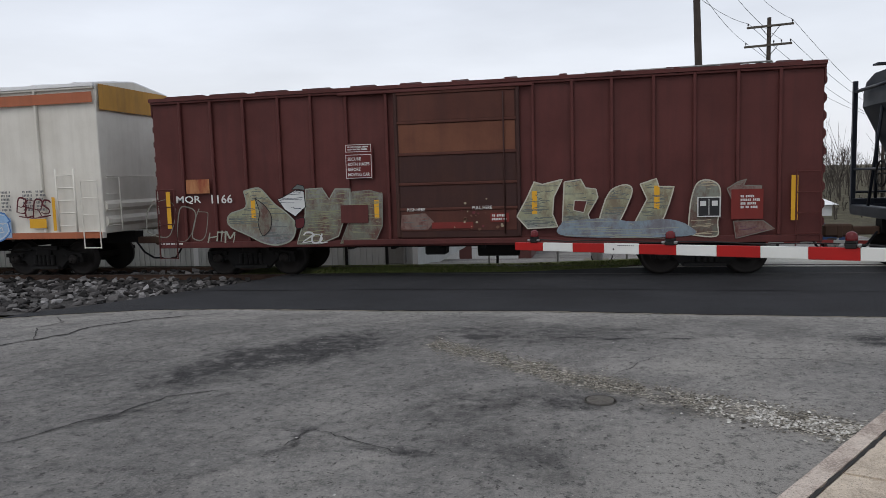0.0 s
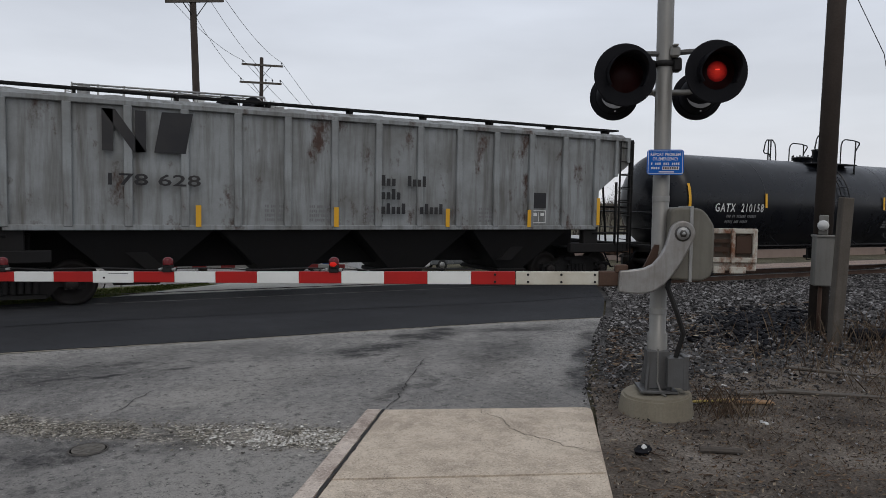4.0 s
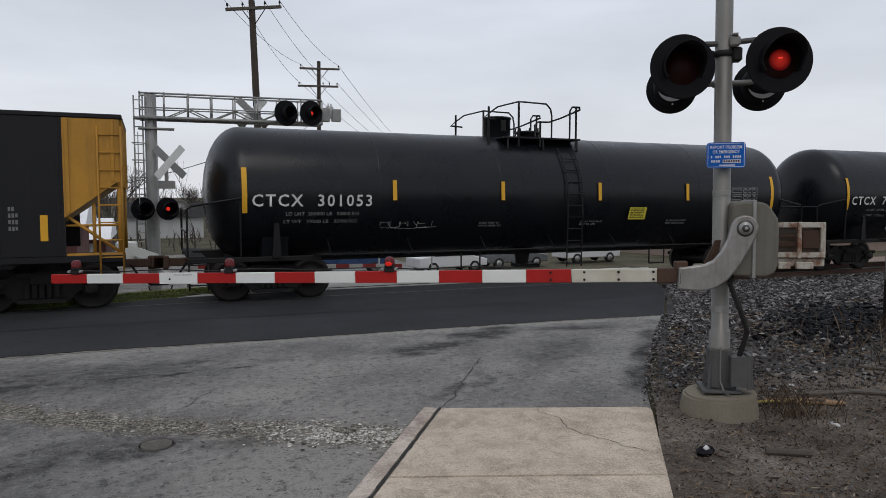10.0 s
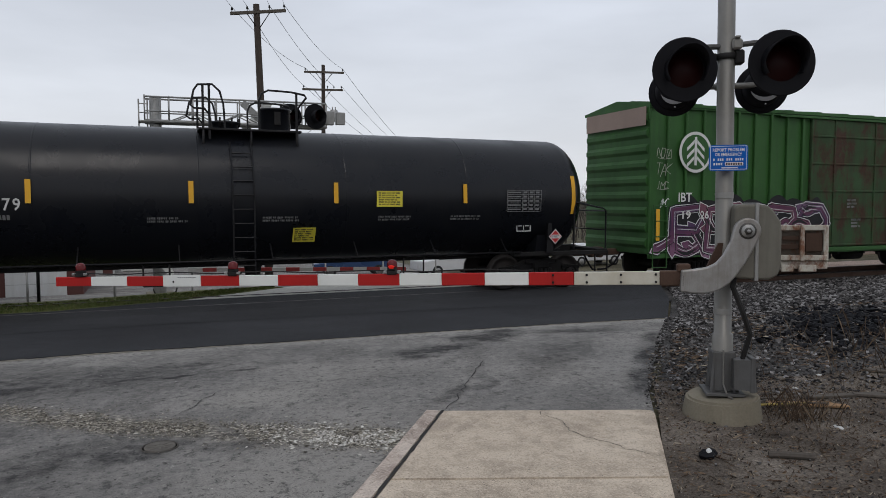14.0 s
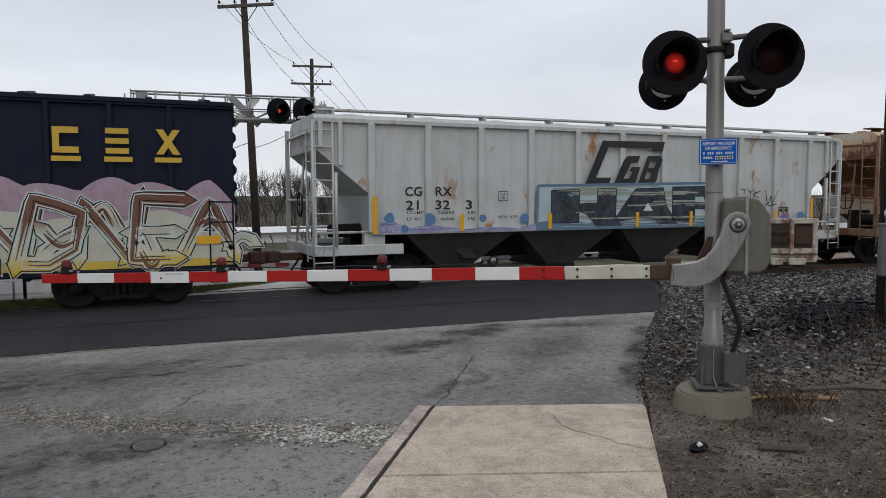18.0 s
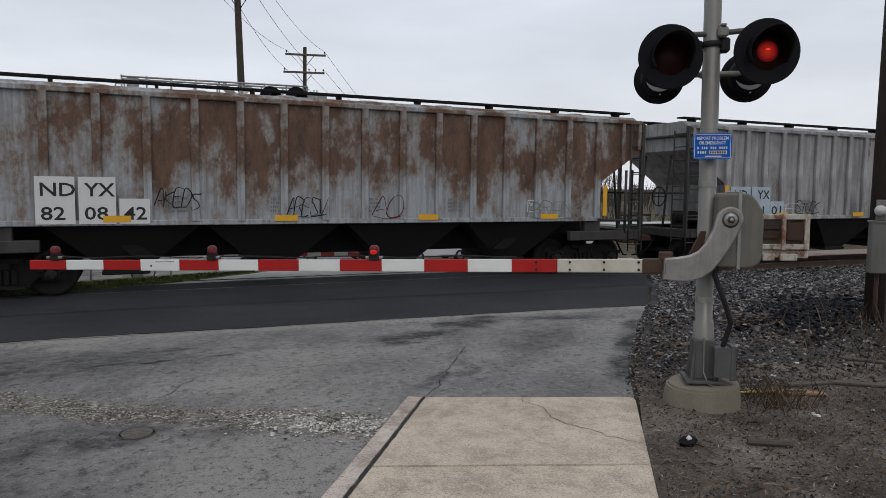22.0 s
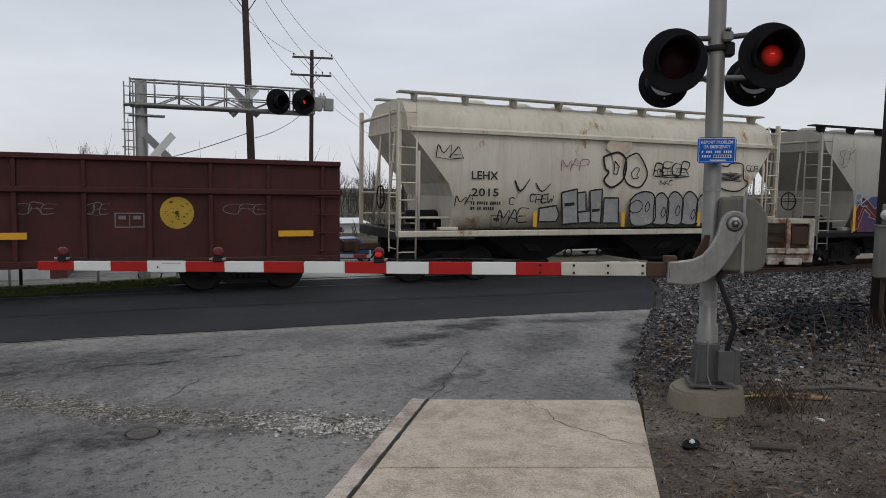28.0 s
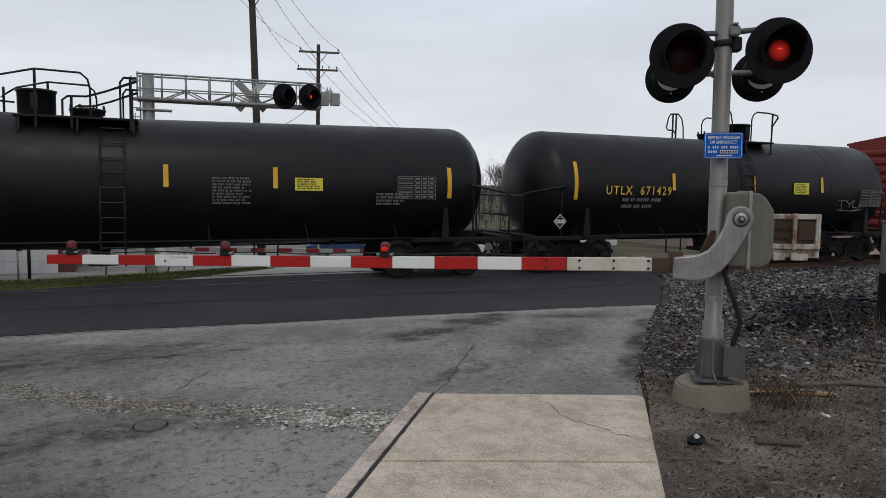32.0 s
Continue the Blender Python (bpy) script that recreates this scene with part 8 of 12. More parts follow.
MAT["f_feet"] = fade_paint("faded_blue_spray", *WEAR_Z, [(0.0, (0.21, 0.27, 0.32)), (1.0, (0.26, 0.31, 0.33))], BROWN, 0.45)
MAT["f_ghost"] = fade_paint("ghost_spray", *WEAR_Z, [(0.0, (0.20, 0.13, 0.11)), (1.0, (0.24, 0.19, 0.165))], BROWN, 0.9)
MAT["f_umber"] = fade_paint("umber_spray", 0.85, 2.4, [(0.0, (0.30, 0.19, 0.12)), (0.4, (0.20, 0.115, 0.07)), (1.0, (0.155, 0.085, 0.055))])
MAT["f_mint"] = fade_paint("mint_spray", 0.85, 2.4, [(0.0, (0.45, 0.43, 0.34)), (0.45, (0.46, 0.57, 0.52)), (1.0, (0.50, 0.60, 0.57))])
MAT["f_rainbow"] = fade_paint("brown_to_yellow_spray", 0.85, 2.3, [(0.0, (0.60, 0.42, 0.03)), (0.14, (0.56, 0.46, 0.18)), (0.22, (0.58, 0.55, 0.40)), (0.42, (0.50, 0.58, 0.50)), (0.56, (0.40, 0.36, 0.30)), (0.66, (0.20, 0.095, 0.06)), (1.0, (0.15, 0.06, 0.045))], jitter=0.08)
MAT["f_pinks"] = fade_paint("pink_cloud_spray", 0.85, 2.7, [(0.0, (0.20, 0.07, 0.115)), (0.5, (0.33, 0.135, 0.205)), (0.8, (0.42, 0.22, 0.31)), (1.0, (0.50, 0.36, 0.42))])
MAT["f_lilac"] = fade_paint("lilac_cloud_spray", 0.85, 2.7, [(0.0, (0.32, 0.22, 0.24)), (1.0, (0.40, 0.30, 0.36))])
MAT["f_green"] = fade_paint("green_spray", 0.8, 2.45, [(0.0, (0.012, 0.13, 0.075)), (0.35, (0.02, 0.24, 0.13)), (0.6, (0.06, 0.28, 0.17)), (0.8, (0.36, 0.42, 0.34)), (1.0, (0.60, 0.62, 0.52))])
MAT["f_navy"] = fade_paint("navy_cloud_spray", 0.8, 2.6, [(0.0, (0.018, 0.016, 0.055)), (0.6, (0.035, 0.028, 0.085)), (1.0, (0.075, 0.06, 0.15))], (0.15, 0.03, 0.02), 0.35)
MAT["f_plum"] = fade_paint("plum_spray", 0.75, 2.3, [(0.0, (0.24, 0.13, 0.20)), (0.35, (0.12, 0.04, 0.09)), (0.6, (0.06, 0.03, 0.085)), (1.0, (0.17, 0.10, 0.17))])
MAT["f_rose"] = fade_paint("rose_spray", 0.75, 2.3, [(0.0, (0.27, 0.17, 0.23)), (0.4, (0.13, 0.04, 0.075)), (1.0, (0.18, 0.075, 0.10))])
MAT["f_sky"] = fade_paint("sky_spray", 0.75, 2.5, [(0.0, (0.34, 0.46, 0.62)), (0.5, (0.24, 0.42, 0.64)), (1.0, (0.22, 0.30, 0.46))])
MAT["f_coal"] = fade_paint("coal_spray", 1.45, 2.6, [(0.0, (0.028, 0.035, 0.045)), (0.6, (0.022, 0.026, 0.032)), (1.0, (0.05, 0.06, 0.07))], (0.40, 0.46, 0.48), 0.12)
MAT["f_violet"] = fade_paint("violet_haze_spray", 1.4, 2.0, [(0.0, (0.24, 0.23, 0.42)), (0.5, (0.32, 0.34, 0.50)), (1.0, (0.42, 0.47, 0.55))], (0.50, 0.52, 0.51), 0.6)
MAT["f_smear"] = fade_paint("rust_smear", 2.9, 3.7, [(0.0, (0.58, 0.52, 0.42)), (0.5, (0.56, 0.45, 0.33)), (1.0, (0.52, 0.40, 0.29))], (0.59, 0.54, 0.44), 0.85)
MAT["f_silver"] = fade_paint("silver_spray", 1.3, 2.45, [(0.0, (0.30, 0.295, 0.28)), (1.0, (0.235, 0.235, 0.235))], (0.52, 0.48, 0.40), 0.3)
MAT["f_wine"] = fade_paint("wine_spray", 1.1, 2.5, [(0.0, (0.17, 0.022, 0.028)), (0.35, (0.115, 0.016, 0.020)), (1.0, (0.062, 0.011, 0.013))])
MAT["f_bluecloud"] = fade_paint("blue_cloud_spray", 1.1, 2.7, [(0.0, (0.12, 0.045, 0.08)), (0.35, (0.05, 0.045, 0.12)), (0.8, (0.06, 0.08, 0.22)), (1.0, (0.10, 0.12, 0.29))])

# ======== rolling stock: shared pieces ========
CARS, AXLES = [], []


def stock(name, label, category, u0, u1):
    th = thing(name, label, category, pose((u0 + u1) / 2 + shift(0), TRACK, RAIL))
    CARS.append((th, (u0 + u1) / 2))
    return th, (u1 - u0) / 2


WR_ = 0.457
s = Shape().use("wheel")
for sy in (-1, 1):
    s.lathe([(sy * 0.685, 0.0), (sy * 0.685, 0.484), (sy * 0.712, 0.478), (sy * 0.722, WR_), (sy * 0.822, WR_ - 0.006), (sy * 0.822, 0.375), (sy * 0.775, 0.35), (sy * 0.79, 0.16), (sy * 0.84, 0.14), (sy * 0.84, 0.0)], 40, "y")
s.lathe([(-1.0, 0.085), (1.0, 0.085)], 16, "y")
for sy in (-1, 1):
    s.lathe([(sy * 0.98, 0.115), (sy * 1.16, 0.115), (sy * 1.17, 0.0)], 18, "y")
    for k in range(3):
        a = 2.094 * k
        s.tube((0.065 * math.cos(a), sy * 1.16, 0.065 * math.sin(a)), (0.065 * math.cos(a), sy * 1.19, 0.065 * math.sin(a)), 0.018, 6)
WHEEL_ME = s.mesh("wheelset")
s = Shape().use("under")
frame_poly = [(-1.14, 0.36), (-1.14, 0.60), (-0.72, 0.66), (-0.42, 0.80), (0.42, 0.80), (0.72, 0.66), (1.14, 0.60), (1.14, 0.36), (0.99, 0.34), (0.66, 0.42), (0.46, 0.20), (-0.46, 0.20), (-0.66, 0.42), (-0.99, 0.34)]
for sy in (-1, 1):
    s.prism([(x, z) for x, z in frame_poly], "y", sy * 0.93, sy * 1.06)
    s.box(-1.16, -0.64, sy * 1.05, sy * 1.12, 0.52, 0.62, 0.01).box(0.64, 1.16, sy * 1.05, sy * 1.12, 0.52, 0.62, 0.01).box(-0.44, 0.44, sy * 1.05, sy * 1.13, 0.70, 0.80, 0.015).box(-0.44, 0.44, sy * 1.05, sy * 1.13, 0.20, 0.29, 0.015)
    for k in range(5):
        x = -0.26 + 0.13 * k
        s.lathe([(0.30, 0.05), (0.335, 0.062), (0.37, 0.05), (0.405, 0.062), (0.44, 0.05), (0.475, 0.062), (0.51, 0.05), (0.545, 0.062), (0.57, 0.05)], 10, "z", (x, sy * 1.10, 0))
    for wx in (-0.89, 0.89):
        s.box(wx - 0.15, wx + 0.15, sy * 0.92, sy * 1.12, 0.36, 0.58, 0.02)
s.box(-0.22, 0.22, -1.15, 1.15, 0.56, 0.76, 0.03)
s.lathe([(0.75, 0.3), (0.95, 0.3)], 16, "z")
s.tube((-0.6, -0.6, 0.5), (-0.6, 0.6, 0.5), 0.06, 6).tube((0.6, -0.6, 0.5), (0.6, 0.6, 0.5), 0.06, 6)
TRUCK_ME = s.mesh("truck")
s = Shape().use("rust_iron").box(0, 0.62, -0.09, 0.09, 0.76, 0.94, 0.02).box(0.55, 0.86, -0.14, 0.14, 0.72, 1.0, 0.04).box(0.80, 0.95, -0.15, 0.02, 0.70, 1.0, 0.03)
COUPLER_ME = s.mesh("coupler")


def running_gear(th, half, inset, sill=0.95, sill_key="under"):
    """Trucks with their wheelsets, couplers and air hoses."""
    for sx in (-1, 1):
        tr = part("truck", TRUCK_ME, th, "grimy cast truck", pose(sx * (half - inset), 0, 0))
        for wx in (-0.89, 0.89):
            w = part("wheelset", WHEEL_ME, tr, "", pose(wx, 0, WR_))
            AXLES.append((w, th, wx, sx * (half - inset) + wx))
        part("coupler", COUPLER_ME, th, "rusty coupler", pose(sx * (half - 0.10), 0, 0, 0, 0, 0 if sx > 0 else 180))
        hose = [(sx * (half + 0.05), -0.35, 0.85), (sx * (half + 0.25), -0.32, 0.55), (sx * (half + 0.45), -0.2, 0.38), (sx * (half + 0.65), -0.08, 0.36)]
        part("air_hose", Shape().use("signal_black").path(hose, 0.025, 6), th)
    part("centre_sill", Shape().use(sill_key).box(-half + 0.1, half - 0.1, -0.18, 0.18, sill - 0.15, sill + 0.15), th)


def sheet_body(prof, half, ends):
    """A hull: prof runs round from the lower near side over the top to the lower far side as (y, z); ends(z) is how far the end lies in at that height."""
    s = Shape()
    vs = [(-half + ends(z), y, z) for y, z in prof] + [(half - ends(z), y, z) for y, z in prof]
    n = len(prof)
    fs = [(i, i + 1, n + i + 1, n + i) for i in range(n - 1)] + [(n - 1, 0, n, 2 * n - 1)]
    return vs, fs, [(k + i, k + i + 1, k + n - 2 - i, k + n - 1 - i) for k in (0, n) for i in range(n // 2 - 1)]


def hopper(name, label, u0, u1, ztop, zs, xs, zsb, zbot, key, rib_key=None, ribs=14, bays=4, bay_key="under", style="post", frame_key=None, deep_sill=None, top_key="under", sill_z=1.12, eave=False, sill_key=None, end_key=None):
    th, half = stock(name, label, "covered hopper", u0, u1)
    running_gear(th, half, 1.55)
    frame_key = frame_key or key

    def ends(z):
        return float(np.interp(z, [zsb, zs], [xs, 0.0]))

    if style == "post":
        side = [(1.50, zbot), (1.50, zsb), (1.50, zs), (1.50, ztop - 0.02), (1.18, ztop + 0.16)]
    elif style == "smooth":
        side = [(1.42, zbot), (1.55, zbot + 0.5), (1.595, 2.4), (1.595, zs), (1.595, zs + 0.10), (1.56, zs + 0.14), (1.58, zs + 0.3), (1.40, ztop - 0.05), (0.9, ztop + 0.10)]
    else:
        side = [(1.30, zbot), (1.48, zbot + 0.35), (1.58, zbot + 0.8), (1.61, 2.45), (1.60, 2.9), (1.54, zs), (1.42, zs + 0.36), (1.18, ztop - 0.02), (0.85, ztop + 0.14)]
    prof = [(-y, z) for y, z in side] + [(y, z) for y, z in side[::-1]]
    vs, fs, caps = sheet_body(prof, half - 0.25 if style != "post" else half - 0.12, ends)
    body = part("body", Shape().use(key).add(vs, fs, style == "round").add(vs, caps), th)
    # slope sheets under the ends, and the bays
    s = Shape().use(bay_key)
    run = half - 0.3
    for sx in (-1, 1):
        s.add([(sx * (run - xs * 0.75), -1.36, zs - 0.30), (sx * (run - xs * 0.75), 1.36, zs - 0.30), (sx * (run - xs - 2.3), 1.2, 0.75), (sx * (run - xs - 2.3), -1.2, 0.75),
               (sx * (run - xs * 0.75 - 0.5), -1.36, zs - 0.30), (sx * (run - xs * 0.75 - 0.5), 1.36, zs - 0.30), (sx * (run - xs - 2.7), 1.2, 0.75), (sx * (run - xs - 2.7), -1.2, 0.75)],
              [(0, 1, 2, 3), (4, 7, 6, 5), (0, 3, 7, 4), (1, 5, 6, 2), (3, 2, 6, 7), (0, 4, 5, 1)])
    part("slope_sheet", s, th)
    inner = 2 * (half - xs - 0.9)
    part("center_sill", Shape().use("under").box(-half + 1.2, half - 1.2, -0.36, 0.36, 0.70, zbot + 0.15), th)
    bw = inner / bays
    for i in range(bays):
        cx = -inner / 2 + bw * (i + 0.5)
        b = Shape().use(bay_key)
        t, q = bw * 0.5, 0.38
        b.add([(cx - t, -1.46, zbot), (cx + t, -1.46, zbot), (cx + t, 1.46, zbot), (cx - t, 1.46, zbot), (cx - q, -0.95, 0.50), (cx + q, -0.95, 0.50), (cx + q, 0.95, 0.50), (cx - q, 0.95, 0.50)],
              [(0, 1, 5, 4), (1, 2, 6, 5), (2, 3, 7, 6), (3, 0, 4, 7), (4, 5, 6, 7), (0, 3, 2, 1)])
        bay = part("hopper_bay", b, th)
        part("outlet_gate", Shape().use("under").box(cx - 0.46, cx + 0.46, -1.0, 1.0, 0.40, 0.50, 0.02), bay)
    if rib_key:
        rib_me = {}
        for i in range(ribs):
            x = -half + xs + 0.12 + (2 * (half - xs) - 0.24) * i / (ribs - 1)
            part("side_post", Shape().use(rib_key).box(-0.08, 0.08, -1.60, -1.501, zbot + 0.02, ztop - 0.05, 0.012) if "m" not in rib_me else rib_me["m"], body, "", pose(x, 0, 0))
            if "m" not in rib_me:
                rib_me["m"] = body.children[-1].data
        for sx in (-1, 1):
            part("side_post", Shape().use(rib_key).box(-0.05, 0.05, -1.59, -1.501, zs + 0.05, ztop - 0.05, 0.012), body, "", pose(sx * (half - 0.2), 0, 0))
            part("side_post", Shape().use(rib_key).box(-0.05, 0.05, -1.59, -1.501, zs - 0.35, ztop - 0.05, 0.012), body, "", pose(sx * (half - xs * 0.52), 0, 0))
        part("top_chord", Shape().use(rib_key).box(-half + 0.12, half - 0.12, -1.58, -1.47, ztop - 0.06, ztop + 0.05, 0.015), body)
        part("bottom_chord", Shape().use(rib_key).box(-half + xs + 0.1, half - xs - 0.1, -1.585, -1.47, zbot - 0.05, zbot + 0.06, 0.012), body)
    if style == "round" and eave:
        part("eave_rail", Shape().use(key).prism([(-1.48, zs + 0.10), (-1.64, zs + 0.03), (-1.64, zs - 0.05), (-1.50, zs - 0.07)], "x", -half + 0.3, half - 0.3), body)
    if style == "round":
        for i in range(7):
            x = -half + xs + 0.3 + (2 * (half - xs) - 0.6) * i / 6
            seam = [(-y - 0.006, z) for y, z in side]
            s = Shape().use(key)
            s.add([(x - 0.02, y, z) for y, z in seam] + [(x + 0.02, y, z) for y, z in seam], [(k, k + 1, len(seam) + k + 1, len(seam) + k) for k in range(len(seam) - 1)])
            part("weld_seam", s, body, "dark weld seam")
    # roof walk, hatches
    s = Shape().use(top_key)
    for y in (-0.98, 0.75):
        s.box(-half + 0.2, half - 0.2, y - 0.15, y + 0.15, ztop + 0.26, ztop + 0.30)
        for k in range(9):
            x = -half + 0.6 + (2 * half - 1.2) * k / 8
            s.prism([(y - 0.12, ztop + 0.05), (y + 0.12, ztop + 0.12), (y + 0.15, ztop + 0.26), (y - 0.2, ztop + 0.26)], "x", x - 0.03, x + 0.03)
    part("roof_walk", s, th, "roof running boards")
    s = Shape().use(key)
    for k in range(8):
        x = -half + 1.3 + (2 * half - 2.6) * k / 7
        s.lathe([(ztop + 0.10, 0.36), (ztop + 0.24, 0.36), (ztop + 0.30, 0.25), (ztop + 0.31, 0)], 16, "z", (x, 0, 0))
    part("hatch_row", s, th)
    # ends: platform, posts, ladders, brake gear
    for sx in (-1, 1):
        def X(v):
            return sx * (half - v)
        e = Shape().use(frame_key)
        for y in (-1.5, 1.5):
            e.box(min(X(0.0), X(0.10)), max(X(0.0), X(0.10)), y - 0.05, y + 0.05, sill_z - 0.1, ztop, 0.01)
            e.tube((X(0.55), y, sill_z), (X(0.55), y, zs - 0.5), 0.04, 6)
            e.tube((X(0.08), y, sill_z + 0.35), (X(1.35), y, sill_z + 0.35), 0.03, 6)
        e.tube((X(0.05), -1.5, ztop - 0.25), (X(0.05), 1.5, ztop - 0.25), 0.04, 6).tube((X(0.05), -1.5, 2.2), (X(0.05), 1.5, 2.2), 0.03, 6)
        for y in (-0.55, 0.55):
            e.tube((X(0.06), y, sill_z), (X(0.35), y, ztop - 0.2), 0.035, 6)
        part("end_frame", e, th, "end posts and braces")
        l = Shape().use(frame_key)
        rungs(l, X(0.02), X(0.47), -1.56, 0.62, ztop - 0.05, 9, 0.016)
        part("side_ladder", l, th)
        l = Shape().use(frame_key)
        for k in range(9):
            z = 0.9 + (ztop - 1.1) * k / 8
            l.tube((X(0.0), -1.45, z), (X(0.0), -1.0, z), 0.016, 5)
        l.tube((X(0.0), -1.0, 0.8), (X(0.0), -1.0, ztop - 0.1), 0.022, 5)
        part("end_ladder", l, th)
        part("end_sill", Shape().use(end_key or frame_key).box(min(X(0), X(0.25)), max(X(0), X(0.25)), -1.5, 1.5, sill_z - 0.18, sill_z + 0.06, 0.02).box(min(X(0.25), X(xs + 0.9)), max(X(0.25), X(xs + 0.9)), -1.52, -1.36, sill_z - 0.18, sill_z + 0.06, 0.015).box(min(X(0.25), X(xs + 0.9)), max(X(0.25), X(xs + 0.9)), 1.36, 1.52, sill_z - 0.18, sill_z + 0.06, 0.015), th)
        part("bolster_plate", Shape().use(frame_key).box(min(X(xs - 0.05), X(xs + 0.45)), max(X(xs - 0.05), X(xs + 0.45)), -1.5, -1.3, sill_z, zbot + 0.05, 0.015), th)
        part("end_deck", Shape().use("under").box(min(X(0.1), X(1.9)), max(X(0.1), X(1.9)), -1.35, 1.35, sill_z - 0.1, sill_z - 0.06), th)
    part("air_tank", Shape().use("under").lathe([(-0.42, 0.0), (-0.40, 0.15), (0.36, 0.17), (0.40, 0.15), (0.42, 0)], 16, "x"), th, "", pose(-half + 1.0, -0.55, sill_z + 0.35))
    part("brake_valve", Shape().use("under").box(-0.16, 0.16, -0.2, 0.2, 0, 0.35, 0.03).tube((0, -0.2, 0.2), (0, -0.5, 0.1), 0.04, 6), th, "", pose(-half + 1.55, -0.7, sill_z))
    part("brake_wheel", Shape().use("under").path([(0, 0.28 * math.cos(a), 0.28 * math.sin(a)) for a in [k * math.pi / 8 for k in range(17)]], 0.018, 6).tube((0, -0.28, 0), (0, 0.28, 0), 0.014, 5).tube((0, 0, -0.28), (0, 0, 0.28), 0.014, 5), th, "", pose(-half - 0.06, -0.5, 2.1))
    if deep_sill:
        part("side_sill", Shape().use(sill_key or key).box(-half + 0.02, half - 0.02, -1.60, -1.42, deep_sill[0], deep_sill[1], 0.02), th)
        part("side_sill", Shape().use(sill_key or key).box(-half + 0.02, half - 0.02, 1.42, 1.60, deep_sill[0], deep_sill[1], 0.02), th)
    return th, half


def tank(label, u0, u1, zc=2.40, r=1.53, dome=0.0, mat_key="black_tank", rail_style=0, ladder=0.6, name="tank_car", droop=0.0):
    th, half = stock(name, label, "tank car", u0, u1)
    running_gear(th, half + 0.35, 1.75)
    n = 64
    hd = 0.78
    ring = [(-half + hd * (1 - math.cos(math.pi / 2 * k / 9)), max(0.02, r * math.sin(math.pi / 2 * k / 9) ** 0.92)) for k in range(10)]
    prof = ring + [(-x, q) for x, q in ring[::-1]]
    if droop:
        prof = ring + [(-0.02, r), (0.02, r)] + [(-x, q) for x, q in ring[::-1]]
    sp = Shape().use(mat_key).lathe(prof, n, "x", (0, 0, zc))
    shell_me = sp.mesh("shell")
    if droop:
        for v in shell_me.vertices:
            v.co.z += droop * abs(v.co.x - dome) / half
    shell = part("shell", shell_me, th, "round black tank shell")
    for x in (-half * 0.55, -half * 0.18, half * 0.2, half * 0.56):
        part("weld_seam", Shape().use(mat_key).lathe([(x - 0.02, r + 0.001), (x - 0.01, r + 0.005), (x + 0.01, r + 0.005), (x + 0.02, r + 0.001)], n, "x", (0, 0, zc)), shell)
    for sx in (-1, 1):
        s = Shape().use(mat_key)
        cx = sx * (half - 1.4)
        s.prism([(-1.40, zc - 0.95), (-1.30, 1.0), (1.30, 1.0), (1.40, zc - 0.95), (0.9, zc - 1.24), (-0.9, zc - 1.24)], "x", cx - 0.28, cx + 0.28)
        s.box(cx - 1.0, cx + 1.0, -0.4, 0.4, 0.85, zc - r + 0.15)
        part("bolster", s, th)
        s = Shape().use("black_old").prism([(cx - 0.10, 1.0), (cx + 0.10, 1.0), (cx + 0.05, 1.75), (cx - 0.05, 1.75)], "y", -1.56, -1.50)
        part("jacking_post", s, th)
        xe = sx * (half + 0.42)
        s = Shape().use("under").box(min(xe, xe - sx * 0.35), max(xe, xe - sx * 0.35), -1.45, 1.45, 0.98, 1.06, 0.01)
        s.box(min(xe, sx * (half - 2.4)), max(xe, sx * (half - 2.4)), -1.50, -1.30, 0.92, 1.02, 0.01).box(min(xe, sx * (half - 2.4)), max(xe, sx * (half - 2.4)), 1.30, 1.50, 0.92, 1.02, 0.01)
        part("end_platform", s, th)
        s = Shape().use("black_old")
        s.path([(xe, -1.35, 1.05), (xe, -1.35, 2.05), (xe - sx * 0.1, -1.38, 2.12), (sx * (half - 0.75), -1.50, 2.30), (sx * (half - 0.65), -1.50, 2.2), (sx * (half - 0.65), -1.48, 1.05)], 0.022, 6)
        s.path([(xe, -1.35, 2.05), (xe, 1.35, 2.05), (xe, 1.35, 1.05)], 0.022, 6)
        s.tube((xe, -1.35, 1.55), (xe, 1.35, 1.55), 0.018, 6)
        part("end_rail", s, th, "black end handrail")
        s = Shape().use("under")
        rungs(s, xe - sx * 0.02, xe - sx * 0.40, -1.46, 0.35, 1.0, 3, 0.016)
        part("step", s, th)
    s = Shape().use("black_old").tube((-half + 2.2, -1.53, 1.03), (half - 2.2, -1.53, 1.03), 0.025, 6)
    part("safety_rail", s, th)
    for k in range(7):
        x = -half + 2.6 + (2 * half - 5.2) * k / 6
        part("rail_stay", Shape().use("black_old").tube((x, -1.53, 1.03), (x, -1.15, 1.36), 0.018, 5), th)
    # outlet and under gear
    s = Shape().use("under").lathe([(0.45, 0.16), (0.75, 0.2), (zc - r + 0.1, 0.3)], 16, "z", (dome * 0.2, 0, 0)).box(-0.3, 0.3, -0.3, 0.3, 0.42, 0.52, 0.02)
    part("bottom_outlet", s, th)
    for x in (-2.6, 3.0):
        part("rail_hanger", Shape().use("under").tube((x, -1.5, 0.55), (x, -1.5, 1.03), 0.02, 6).tube((x + 0.5, -1.5, 0.55), (x + 0.5, -1.5, 1.03), 0.02, 6).tube((x, -1.5, 0.55), (x + 0.5, -1.5, 0.55), 0.02, 6), th)
    # top: walkway, housing, railings
    zt = zc + r
